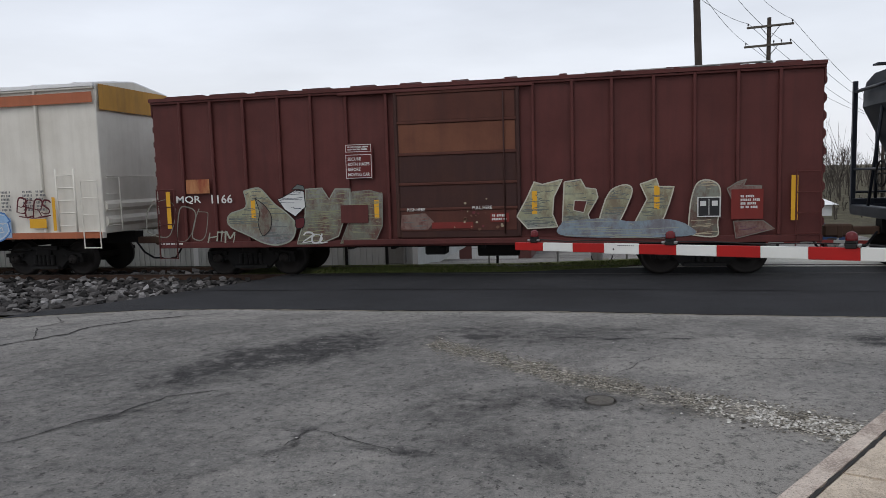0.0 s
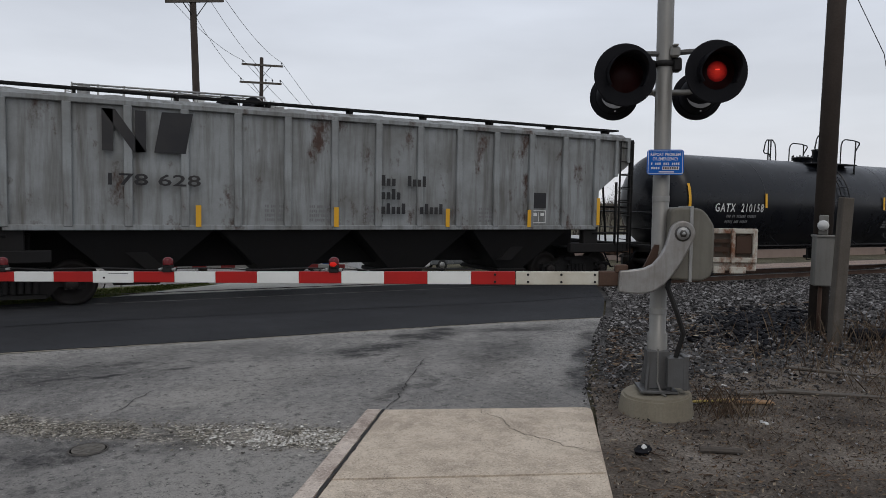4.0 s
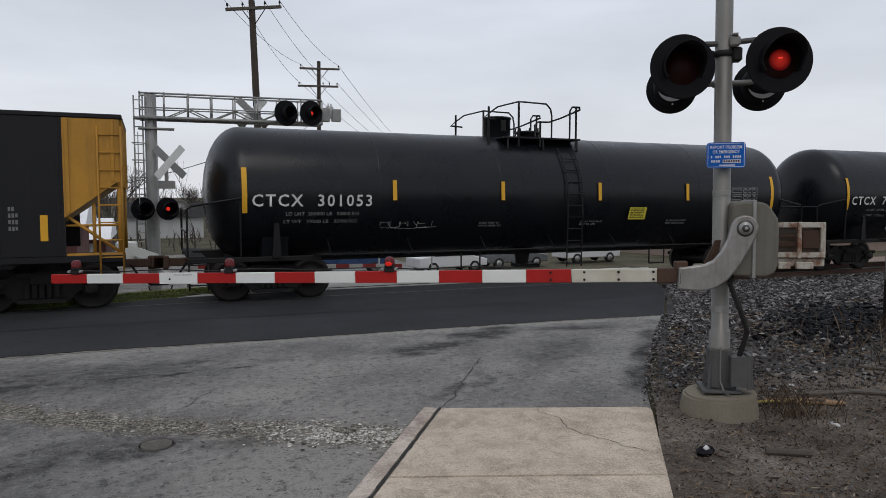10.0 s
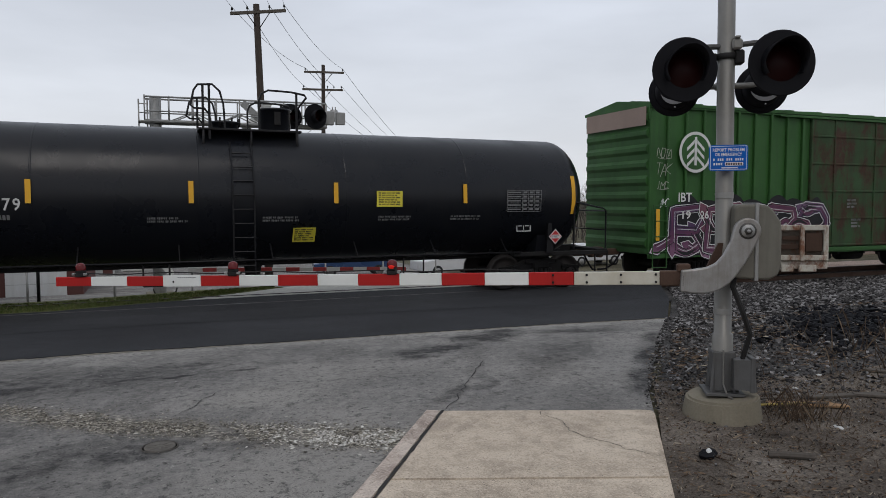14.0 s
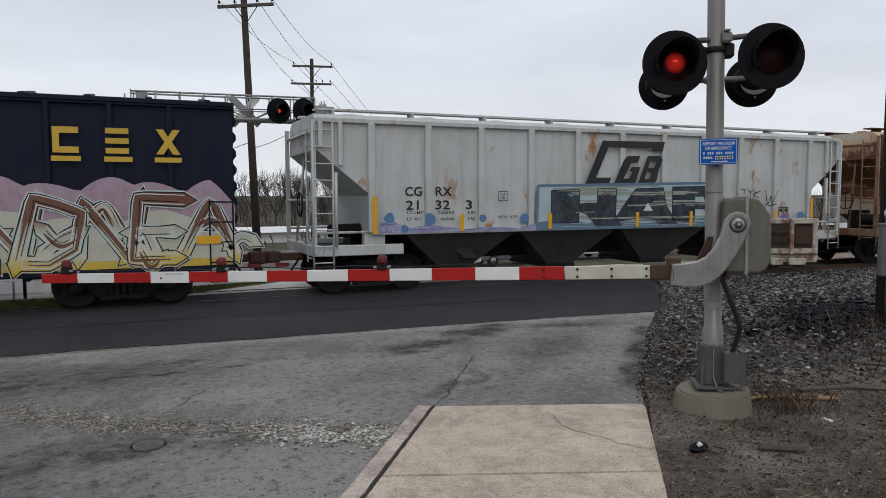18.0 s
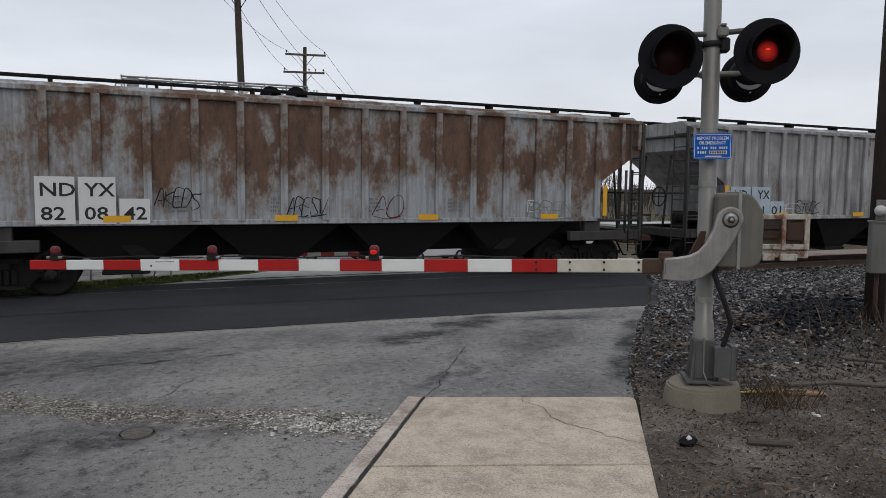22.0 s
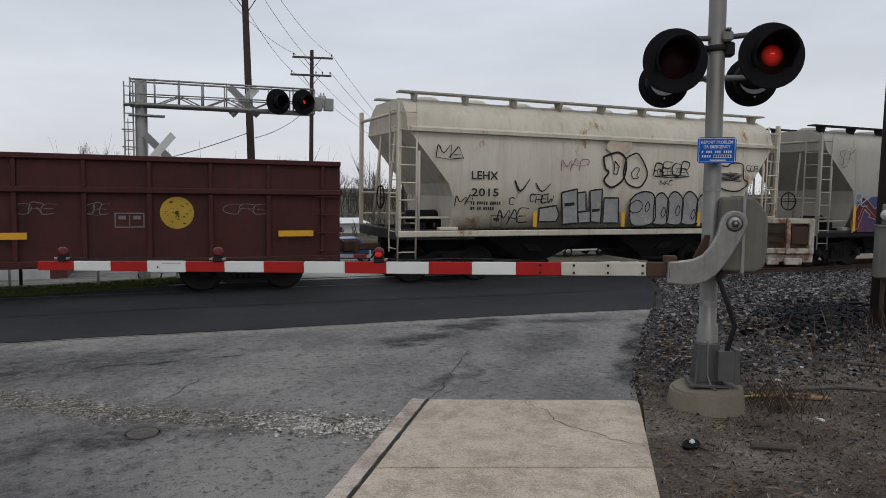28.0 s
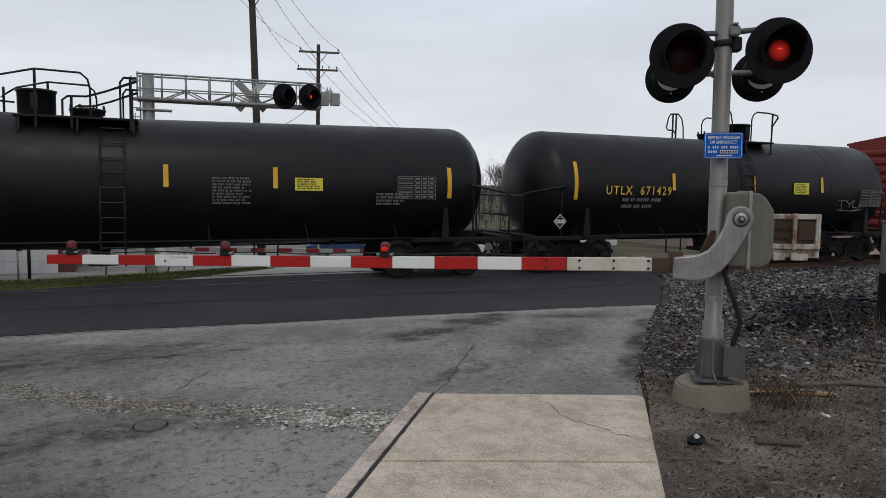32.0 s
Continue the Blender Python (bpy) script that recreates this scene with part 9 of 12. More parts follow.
    d0, d1, hx, mx = (ladder - 1.75, ladder + 0.5, ladder - 1.45, ladder - 0.5) if rail_style == 1 else (ladder - 0.85, ladder + 1.35, ladder + 0.92, ladder - 0.22)
    dk = part("dome_deck", Shape().use("black_old").box(d0, d1, -1.05, 1.05, zt - 0.11, zt - 0.06, 0.01), th)
    for x in (d0 + 0.1, (d0 + d1) / 2, d1 - 0.1):
        part("deck_leg", Shape().use("black_old").tube((x, -1.02, zt - 0.62), (x, -1.02, zt - 0.08), 0.03, 6), dk)
    vh = part("valve_housing", Shape().use(mat_key).lathe([(zt - 0.1, 0.33), (zt + 0.02, 0.34), (zt + 0.05, 0.36), (zt + 0.46, 0.36), (zt + 0.47, 0.385), (zt + 0.51, 0.385), (zt + 0.53, 0.30), (zt + 0.53, 0.0)], 28, "z", (hx, 0, 0)), th, "round black valve housing")
    part("hinge", Shape().use("iron").box(hx - 0.07, hx + 0.07, -0.40, -0.355, zt + 0.12, zt + 0.42, 0.008), vh)
    mw = part("manway", Shape().use(mat_key).lathe([(zt - 0.1, 0.30), (zt + 0.10, 0.30), (zt + 0.13, 0.36), (zt + 0.17, 0.36), (zt + 0.21, 0.1), (zt + 0.22, 0)], 20, "z", (mx, 0, 0)), th)
    for k in range(8):
        a = 0.4 + k * math.pi / 4
        bx, by = mx + 0.34 * math.cos(a), 0.34 * math.sin(a)
        part("bolt", Shape().use("iron").tube((bx, by, zt + 0.06), (bx, by, zt + 0.25), 0.022, 6), mw)
    for y in (-1.03, 1.03):
        for path, posts in {0: (([(-0.30, -0.08), (-0.33, 0.45), (-0.40, 0.72), (-0.55, 0.86), (-0.85, 0.84), (-0.93, 0.72), (-1.0, 0.40), (-0.92, 0.34), (-0.72, 0.34), (-0.62, 0.22), (-0.58, -0.08)], (-0.62, -0.75)), ([(0.42, -0.08), (0.42, 0.58), (0.48, 0.72), (0.62, 0.80), (1.10, 0.79), (1.42, 0.74), (1.46, 0.68), (1.26, 0.42)], (1.24, 1.24))),
                            1: (([(-2.0, 0.34), (-2.35, 0.36), (-2.15, 0.52), (-1.95, 0.66), (-1.35, 0.82), (-0.55, 0.80), (-0.42, 0.68), (-0.38, 0.5), (-0.38, -0.08)], (-1.35, -2.2)), ([(-0.88, -0.08), (-0.88, 0.25), (-0.78, 0.33), (-0.45, 0.34), (-0.1, 0.46), (0.48, 0.70), (0.47, 0.76), (0.24, 0.76), (0.17, 0.66), (0.17, -0.08)], (0.36, -0.72)))}[rail_style]:
            s = Shape().use("black_old").path([(ladder + a, y, zt + b) for a, b in path], 0.022, 6)
            for a in set(posts):
                z1 = max(b for q, b in path if abs(q - a) < 0.35)
                s.box(ladder + a - 0.025, ladder + a + 0.025, y - 0.012, y + 0.012, zt - 0.3, zt + z1)
            part("deck_railing", s, dk, "black pipe railing")
    # ladder down the side, bent to the shell
    s = Shape().use("black_old")
    for x in (ladder - 0.22, ladder + 0.22):
        pts = [(x, -(r + 0.07) * math.sin(a), zc + (r + 0.07) * math.cos(a)) for a in [0.72 + 0.1 * k for k in range(10)]] + [(x, -1.62, zc - 0.5), (x, -1.58, 0.55)]
        s.path(pts, 0.02, 5)
    for k in range(10):
        z = 0.62 + k * 0.30
        y = -1.60 if z < zc + 0.1 else -math.sqrt(max(0.3, (r + 0.07) ** 2 - (z - zc) ** 2))
        s.tube((ladder - 0.22, y, z), (ladder + 0.22, y, z), 0.015, 5)
    part("ladder", s, th)

    def skin(z):
        return -math.sqrt(max(0.05, r * r - (z - zc) ** 2))

    return th, half, skin


def on_tank(th, skin, zc):
    """Places flat markings leaning with the shell at a height."""
    def place(z, r=1.53):
        return skin(z) - 0.008, -math.degrees(math.asin(max(-1, min(1, (z - zc) / r))))
    return place


def boxcar(name, label, u0, u1, z0, z1, key, door, door_key, ribs, rib_w=0.07, end_key=None, door_style="bar", roof_key=None, mid=None, end_ribs=9):
    """door: its two edges, from the car's left end."""
    th, half = stock(name, label, "boxcar", u0, u1)
    running_gear(th, half, 2.2)
    body = part("body", Shape().use(key).box(-half, half, -1.5, 1.5, z0 + 0.05, z1 - 0.02, 0.02), th)
    part("roof", Shape().use(roof_key or key).prism([(-1.60, z1 - 0.06), (-1.60, z1 + 0.02), (-0.1, z1 + 0.22), (0.1, z1 + 0.22), (1.60, z1 + 0.02), (1.60, z1 - 0.06)], "x", -half - 0.02, half + 0.02), th)
    s = Shape().use(roof_key or key)
    n = int(2 * half / 1.1)
    for i in range(n):
        x = -half + 0.5 + (2 * half - 1.0) * i / (n - 1)
        s.prism([(-1.58, z1 + 0.02), (-1.58, z1 + 0.05), (-0.1, z1 + 0.26), (0.1, z1 + 0.26), (1.58, z1 + 0.05), (1.58, z1 + 0.02), (0.1, z1 + 0.22), (-0.1, z1 + 0.22)], "x", x - 0.06, x + 0.06)
    part("roof_seams", s, th)
    me = Shape().use(key).box(-rib_w / 2, rib_w / 2, -1.585, -1.502, z0 + 0.10, z1 - 0.07, 0.012).mesh("side_post")
    for x in ribs:
        part("side_post", me, body, "", pose(-half + x, 0, 0))
    part("top_plate", Shape().use(key).box(-half, half, -1.575, -1.501, z1 - 0.12, z1 - 0.062, 0.01), body)
    part("side_sill", Shape().use(key).box(-half, half, -1.59, -1.44, z0 - 0.06, z0 + 0.09, 0.012), th)
    part("side_sill", Shape().use(key).box(-half, half, 1.44, 1.59, z0 - 0.06, z0 + 0.09, 0.012), th)
    if mid:
        part("sill_web", Shape().use(key).prism([(-half + mid[0], z0), (-half + mid[1], z0), (-half + mid[1] - 0.5, z0 - mid[2]), (-half + mid[0] + 0.5, z0 - mid[2])], "y", -1.56, -1.5), th)
    for a, b in door:
        x0, x1 = -half + a, -half + b
        d = part("door", Shape().use(door_key).box(x0, x1, -1.575, -1.501, z0 + 0.12, z1 - 0.15, 0.012), th, "sliding side door")
        s = Shape().use(door_key)
        if door_style == "plain":
            s.box(x0, x0 + 0.08, -1.605, -1.576, z0 + 0.14, z1 - 0.17, 0.012).box(x1 - 0.08, x1, -1.605, -1.576, z0 + 0.14, z1 - 0.17, 0.012)
        elif door_style == "bar":
            for k in range(5):
                z = z0 + 0.12 + (z1 - z0 - 0.3) * (k + 0.9) / 5.4
                s.box(x0 + 0.04, x1 - 0.04, -1.605, -1.576, z - 0.045, z + 0.045, 0.012)
            s.box(x0, x0 + 0.09, -1.605, -1.576, z0 + 0.14, z1 - 0.17, 0.012).box(x1 - 0.09, x1, -1.605, -1.576, z0 + 0.14, z1 - 0.17, 0.012)
        elif door_style == "corrugated":
            nb = 22
            for k in range(nb):
                z = z0 + 0.16 + (z1 - z0 - 0.36) * k / nb
                s.prism([(-1.576, z), (-1.602, z + 0.04), (-1.602, z + 0.09), (-1.576, z + 0.12)], "x", x0 + 0.06, x1 - 0.06)
        else:
            for k in range(5):
                z = z0 + 0.14 + (z1 - z0 - 0.34) * k / 4.6
                s.box(x0 + 0.05, x1 - 0.05, -1.598, -1.576, z, z + 0.06, 0.01)
            for q in (0.0, 0.26, 0.74, 1.0):
                x = x0 + 0.03 + (x1 - x0 - 0.06) * q
                s.box(x - 0.03, x + 0.03, -1.602, -1.576, z0 + 0.14, z1 - 0.17, 0.01)
        part("door_ribs", s, d)
        part("door_rod", Shape().use(door_key).tube((x1 - 0.35, -1.62, z0 + 0.2), (x1 - 0.35, -1.62, z1 - 0.25), 0.018, 6), d)
        part("door_track", Shape().use(key).box(x0 - 1.3, x1 + 0.3, -1.64, -1.50, z0 - 0.02, z0 + 0.10, 0.01).box(x0 - 1.3, x1 + 0.3, -1.63, -1.55, z1 - 0.16, z1 - 0.10, 0.01), th)
    for sx in (-1, 1):
        s = Shape().use(end_key or key)
        for k in range(end_ribs):
            z = z0 + 0.35 + (z1 - z0 - 0.7) * k / 8
            xx = sx * half
            a, b = xx, xx + sx * 0.07
            s.prism([(a, z - 0.14), (b, z - 0.05), (b, z + 0.05), (a, z + 0.14)], "y", -1.42, 1.42)
        s.prism([(-1.5, z1 - 0.4), (1.5, z1 - 0.4), (1.5, z1), (0, z1 + 0.2), (-1.5, z1)], "x", min(sx * half, sx * (half + 0.03)), max(sx * half, sx * (half + 0.03)))
        part("end_panel", s, th, "corrugated end")
        s = Shape().use(key)
        for k in range(5):
            z = z0 - 0.3 + k * 0.42
            s.tube((sx * (half - 0.05), -1.62, z), (sx * (half - 0.52), -1.62, z), 0.014, 5)
        s.tube((sx * (half - 0.05), -1.62, z0 - 0.32), (sx * (half - 0.05), -1.62, z0 + 1.4), 0.016, 5).tube((sx * (half - 0.52), -1.62, z0 - 0.32), (sx * (half - 0.52), -1.62, z0 + 1.4), 0.016, 5)
        part("side_ladder", s, th)
    s = Shape().use("under").box(-half + 3.6, -half + 3.8, -1.5, 1.5, 0.7, z0).box(half - 3.8, half - 3.6, -1.5, 1.5, 0.7, z0)
    s.lathe([(-0.5, 0), (-0.48, 0.2), (0.48, 0.2), (0.5, 0)], 14, "x", (0.8, -0.7, 0.62)).box(-0.9, -0.4, -1.1, -0.7, 0.5, 0.8, 0.03).tube((-half + 2.5, -1.2, 0.72), (half - 2.5, -1.2, 0.72), 0.022, 5)
    for k in range(10):
        x = -half + 2.8 + (2 * half - 5.6) * k / 9
        s.box(x - 0.05, x + 0.05, -1.45, 1.45, z0 - 0.14, z0 - 0.04)
    part("under_gear", s, th)
    return th, half


# ======== the train, car by car, in the order in which it passes ========
DZ = 0.59


def at_u(u0, u1):
    m = (u0 + u1) / 2
    return lambda u: u - m


def strips(th, L, rows, y=-1.607):
    """Upright yellow strips: place, foot, height, width."""
    for u, z, h, w in rows:
        reflector(th, L(u), z + DZ, w, h, y)


def poly(s, pts, y=-1.606, thick=0.002):
    return s.prism([(x, z) for x, z in pts], "y", y - thick, y)


# --- white and orange insulated boxcar
u0, u1 = -205.0, -186.5
L = at_u(u0, u1)
th, half = boxcar("boxcar", "white insulated boxcar with orange bands and graffiti", u0, u1, 1.10, 4.88, "white_box", [(7.5, 10.8)], "white_box", [1.4 * i for i in range(1, 6)] + [11.2 + 1.4 * i for i in range(5)], 0.06, "white_box", "bar", "roof_white", end_ribs=2)
part("orange_stripe", Shape().use("orange_band").box(-half + 0.02, half - 0.02, -1.592, -1.588, 4.42, 4.68), th, "orange upper band")
part("orange_stripe", Shape().use("orange_band").box(-half + 0.02, half - 0.02, -1.596, -1.592, 1.04, 1.20), th, "orange lower band")
part("end_band", Shape().use("gold_end").box(half + 0.071, half + 0.08, -1.45, 1.45, 4.25, 4.88), th, "ochre end band")
for k, u in enumerate((-189.4, -188.75, -188.35)):
    bars(th, L(u), 1.75, 0.3, 0.55, 6, "letter_dim", seed=k)
scrawl(th, L(-188.9), L(-187.95), 1.58, 2.1, "g_maroon", 62, "BERS", 0.02, -1.607, label="dark red sprayed tag")
piece(th, L(-192.0), L(-189.2), 1.0, 1.75, "DIG", "f_sky", "g_blue", "g_white", seed=61, wide=0.2, soft=True, cloud=(("g_lightblue", 0.1, 1.0, 4),), label="light blue graffiti")
part("placard", Shape().use("reflector").box(0, 0.5, -0.002, 0.002, 0, 0.24), th, "orange notice", pose(L(-188.6), -1.606, 1.32))
reflector(th, L(-187.85), 1.25, 0.09, 0.85)
s = Shape().use("white_box")
rungs(s, L(-187.68), L(-187.16), -1.66, 1.22, 2.80, 5, 0.017)
part("side_ladder", s, th)
s = Shape().use("white_box")
for z in (1.35, 1.75, 2.15, 2.55):
    s.tube((half + 0.14, -1.5, z), (half + 0.14, -1.0, z), 0.016, 5)
s.tube((half + 0.14, -1.0, 1.2), (half + 0.14, -1.0, 2.6), 0.02, 5).tube((half + 0.14, -1.5, 2.6), (half + 0.14, 1.5, 2.6), 0.02, 5)
part("end_ladder", s, th)

# --- brown boxcar
u0, u1 = -184.95, -169.85
L = at_u(u0, u1)
th, half = boxcar("boxcar", "rusty brown boxcar with pale green graffiti", u0, u1, 0.82, 4.38, "brown_box", [(6.13, 8.97)], "door_dark", [0.77, 1.59, 2.43, 3.32, 4.13, 4.99, 5.95, 9.26, 10.1, 10.93, 11.79, 12.61, 13.46, 14.27], 0.07, door_style="plain")
word(th, "1166", L(-183.44), 1.84, 0.21, "letter", wide=0.55)
word(th, "MQR", L(-184.38), 1.84, 0.20, "letter", wide=0.66)
pl = part("notice_board", Shape().use("red_door").box(0, 0.66, -0.002, 0.002, 0, 0.78), th, "white lettered notice on dark red", pose(L(-180.01), -1.604, 2.34))
for z0, z1 in ((0.0, 0.54), (0.60, 0.77)):
    part("notice_border", Shape().use("letter").box(0.02, 0.64, -0.004, -0.0022, z0, z0 + 0.012).box(0.02, 0.64, -0.004, -0.0022, z1 - 0.012, z1).box(0.02, 0.032, -0.004, -0.0022, z0 + 0.012, z1 - 0.012).box(0.628, 0.64, -0.004, -0.0022, z0 + 0.012, z1 - 0.012), pl)
for k, (txt, wd) in enumerate((("MOVING CAR", 0.52), ("BEFORE", 0.30), ("BOTH HASPS", 0.52), ("SECURE", 0.32))):
    word(pl, txt, 0.07, 0.05 + 0.118 * k, 0.075, "letter", -0.004, wd)
bars(pl, 0.08, 0.63, 0.5, 0.11, 2, "letter", -0.004, seed=2)
strips(th, L, [(-184.6, 0.66, 0.9, 0.11), (-182.36, 0.86, 0.45, 0.11), (-179.29, 0.82, 0.42, 0.11), (-175.68, 0.85, 0.5, 0.11), (-173.1, 0.9, 0.5, 0.11), (-170.4, 0.62, 0.92, 0.13)])
field = lambda pts: [(L(u), z) for u, z in pts]
g = mark(th, field([(-182.58, 2.12), (-182.19, 2.18), (-181.95, 1.95), (-181.80, 1.79), (-181.5, 1.56), (-181.3, 1.31), (-181.40, 0.96), (-181.76, 0.82), (-182.15, 0.88), (-182.52, 1.06), (-183.0, 1.3), (-182.98, 1.57), (-182.55, 1.74)]), "f_moss", -1.607, "g_pale", 0.016, "g_stone", 1, True, "graffiti", "worn grey-green sprayed lettering")
mark(g, field([(-182.3, 1.95), (-182.05, 1.75), (-181.9, 1.5), (-181.95, 1.2), (-182.15, 1.05), (-182.25, 1.35), (-182.2, 1.6)]), "f_stone", -1.6125, "g_black", 0.009, None, 2, True)
mark(g, field([(-181.0, 2.12), (-180.6, 2.14), (-180.43, 1.87), (-180.28, 2.11), (-179.91, 2.1), (-179.93, 1.68), (-180.13, 1.29), (-180.24, 1.01), (-180.69, 0.84), (-181.28, 0.84), (-181.05, 1.49)]), "f_stone", -1.6115, "g_pale", 0.013, "g_moss", 3)
mark(g, field([(-179.87, 2.03), (-179.45, 2.06), (-179.14, 1.97), (-179.17, 1.23), (-179.32, 0.93), (-180.2, 0.84), (-179.97, 1.35)]), "f_stone", -1.6085, "g_grey", 0.010, "g_moss", 4)
mark(g, field([(-181.6, 1.94), (-181.26, 2.11), (-181.05, 2.08), (-181.02, 1.71), (-181.29, 1.49), (-181.55, 1.66), (-181.72, 1.9)]), "g_white", -1.6180, "g_black", 0.010, "g_slate", 5)
mark(g, field([(-181.35, 2.13), (-181.2, 2.24), (-181.05, 2.2), (-181.02, 2.1), (-181.2, 2.13)]), "g_stone", -1.6175, "g_black", 0.007)
mark(g, field([(-181.3, 1.42), (-181.08, 1.46), (-181.1, 1.24), (-181.28, 1.22)]), "g_maroon", -1.6180, "g_black", 0.008, None, 6, True)
scrawl(th, L(-183.55), L(-182.88), 0.86, 1.2, "g_pale", 9, "HTM", 0.02, -1.632)
scrawl(th, L(-181.1), L(-180.45), 0.84, 1.12, "g_white", 10, "2OL", 0.018, -1.634)
for a, b, z0, z1, ch, sd in ((-185.2, -184.5, 0.95, 2.0, "O", 11), (-184.35, -183.9, 0.85, 1.9, "D", 12), (-183.95, -183.6, 0.85, 1.85, "O", 13)):
    scrawl(th, L(a), L(b), z0, z1, "g_grey", sd, ch, 0.013, -1.607)
g = mark(th, field([(-176.07, 1.39), (-175.84, 1.8), (-175.68, 2.14), (-175.5, 2.08), (-175.07, 2.18), (-175.26, 1.8), (-175.29, 1.42), (-175.18, 1.15), (-175.84, 1.12)]), "f_moss", -1.607, "g_cream", 0.014, "g_stone", 7, False, "graffiti", "yellow-green sprayed lettering with grey-blue feet")
for pts, sd in (([(-175.03, 2.12), (-174.68, 2.17), (-174.58, 1.98), (-174.36, 1.95), (-174.32, 1.77), (-174.53, 1.41), (-174.44, 1.12), (-175.09, 1.11)], 8), ([(-174.16, 1.73), (-174.0, 1.95), (-173.7, 2.02), (-173.62, 1.81), (-173.98, 1.09), (-174.3, 1.17)], 9), ([(-173.44, 2.03), (-173.11, 2.14), (-173.06, 1.97), (-172.75, 1.96), (-172.85, 1.6), (-172.95, 1.33), (-173.08, 1.08), (-173.62, 1.09), (-173.3, 1.71)], 10), ([(-172.47, 0.95), (-172.42, 1.6), (-172.3, 2.0), (-172.08, 2.08), (-171.86, 1.95), (-171.83, 1.6), (-171.88, 1.2), (-171.91, 0.9)], 11)):
    mark(g, field(pts), "f_moss" if sd < 11 else "f_stone", -1.607, "g_cream", 0.013, "g_stone" if sd < 11 else "g_sand", sd, sd in (9, 11))
mark(g, field([(-174.82, 1.72), (-174.55, 1.70), (-174.62, 1.45), (-174.84, 1.50)]), "brown_box", -1.6125, "g_cream", 0.010)
mark(g, field([(-175.08, 1.26), (-174.2, 1.32), (-173.6, 1.24), (-172.91, 1.28), (-172.47, 1.14), (-172.51, 0.91), (-175.0, 0.94)]), "f_feet", -1.6135, None, 0.012, "g_pale", 12, True)
mark(g, field([(-171.7, 1.89), (-171.5, 2.02), (-171.32, 2.08), (-171.38, 1.95), (-171.03, 1.93), (-171.05, 1.79), (-171.4, 1.76), (-171.61, 1.67)]), "f_ghost", -1.607, "g_grey", 0.010, "g_grey", 13)
mark(g, field([(-171.57, 1.21), (-171.0, 1.22), (-170.77, 1.04), (-171.52, 0.85)]), "f_ghost", -1.607, "g_grey", 0.007, "g_mauve", 14)
mark(g, field([(-178.7, 1.47), (-178.15, 1.50), (-177.95, 1.3), (-178.1, 1.13), (-178.75, 1.14)]), "f_ghost", -1.590, None, 0.010, "g_stone", 15)
rnd = random.Random(16)
for _ in range(26):
    u, z, r = -176.9 + rnd.gauss(0, 0.26), 1.12 + abs(rnd.gauss(0.05, 0.3)), rnd.uniform(0.012, 0.05)
    mark(g, field([(u + r * math.cos(a), min(1.92, z) + 0.8 * r * math.sin(a)) for a in (0.3, 1.4, 2.2, 3.6, 4.9)]), rnd.choice(("g_sand", "g_brown", "g_wine")), -1.6135, None, 0.01, name="paint_spot")
part("data_panel", Shape().use("letter_black").box(0, 0.46, -0.002, 0.002, 0, 0.42), th, "black data panel", pose(L(-172.29), -1.640, 1.31))
frame_plate(th, L(-172.29), 1.31, 0.46, 0.42, -1.645)
part("fresh_patch", Shape().use("dull_red").box(0, 0.62, -0.002, 0.002, 0, 0.62), th, "", pose(L(-171.62), -1.634, 1.25))
bars(th, L(-171.44), 1.46, 0.38, 0.30, 4, "letter", -1.638)
part("red_stripe", Shape().use("dull_red").box(0, 0.95, -0.002, 0.002, 0, 0.14), th, "red door stripe", pose(L(-178.0), -1.611, 1.15))
word(th, "PULL HERE", L(-177.06), 1.57, 0.075, "letter", -1.611, 0.44)
word(th, "PUSH HERE", L(-178.57), 1.55, 0.075, "letter", -1.611, 0.42)
part("door_notice", Shape().use("dull_red").box(0, 0.42, -0.002, 0.002, 0, 0.2), th, "", pose(L(-176.66), -1.611, 1.28))
bars(th, L(-176.62), 1.30, 0.34, 0.16, 2, "letter", -1.615)
part("dark_square", Shape().use("brown_box").box(0, 0.66, -0.004, 0.004, 0, 0.42), th, "", pose(L(-180.15), -1.635, 1.31))
for z0, z1, key in ((3.58, 4.15, "door_warm"), (2.87, 3.50, "door_tan"), (2.20, 2.79, "door_dark"), (1.63, 2.12, "door_dark"), (1.10, 1.55, "door_warm")):
    part("door_panel", Shape().use(key).box(L(-178.72), L(-176.08), -1.588, -1.577, z0, z1, 0.003), th, "rusted door panel")
    part("door_rib", Shape().use("door_warm").box(L(-178.75), L(-176.05), -1.609, -1.577, z1 + 0.01, z1 + 0.075, 0.012), th)
part("touched_panel", Shape().use("red_rust_box").box(0, 0.62, -0.002, 0.002, 0, 0.34), th, "", pose(L(-184.1), -1.595, 1.5 + DZ))
bars(th, L(-185.0) + 0.1, 0.84, 0.7, 0.06, 1, "letter", -1.60, seed=4)

# --- blue-black covered hopper
u0, u1 = -168.35, -153.15
L = at_u(u0, u1)
th, half = hopper("covered_hopper", "clean blue-black covered hopper with smooth sides", u0, u1, 4.27, 3.66, 1.0, 1.60, 1.47, "blue_black", None, bays=3, style="smooth", deep_sill=(1.15, 1.50), top_key="blue_black", sill_z=1.3)
word(th, "RBMN", L(-166.24), 1.94 + DZ, 0.2, "letter", wide=1.15)
word(th, "9954", L(-166.26), 1.52 + DZ, 0.2, "letter", wide=0.84)
word(th, "LD LMT  195600", L(-166.22), 1.15 + DZ, 0.09, "letter_dim", wide=1.05)
word(th, "LT WT  65400", L(-166.22), 1.00 + DZ, 0.09, "letter_dim", wide=1.0)
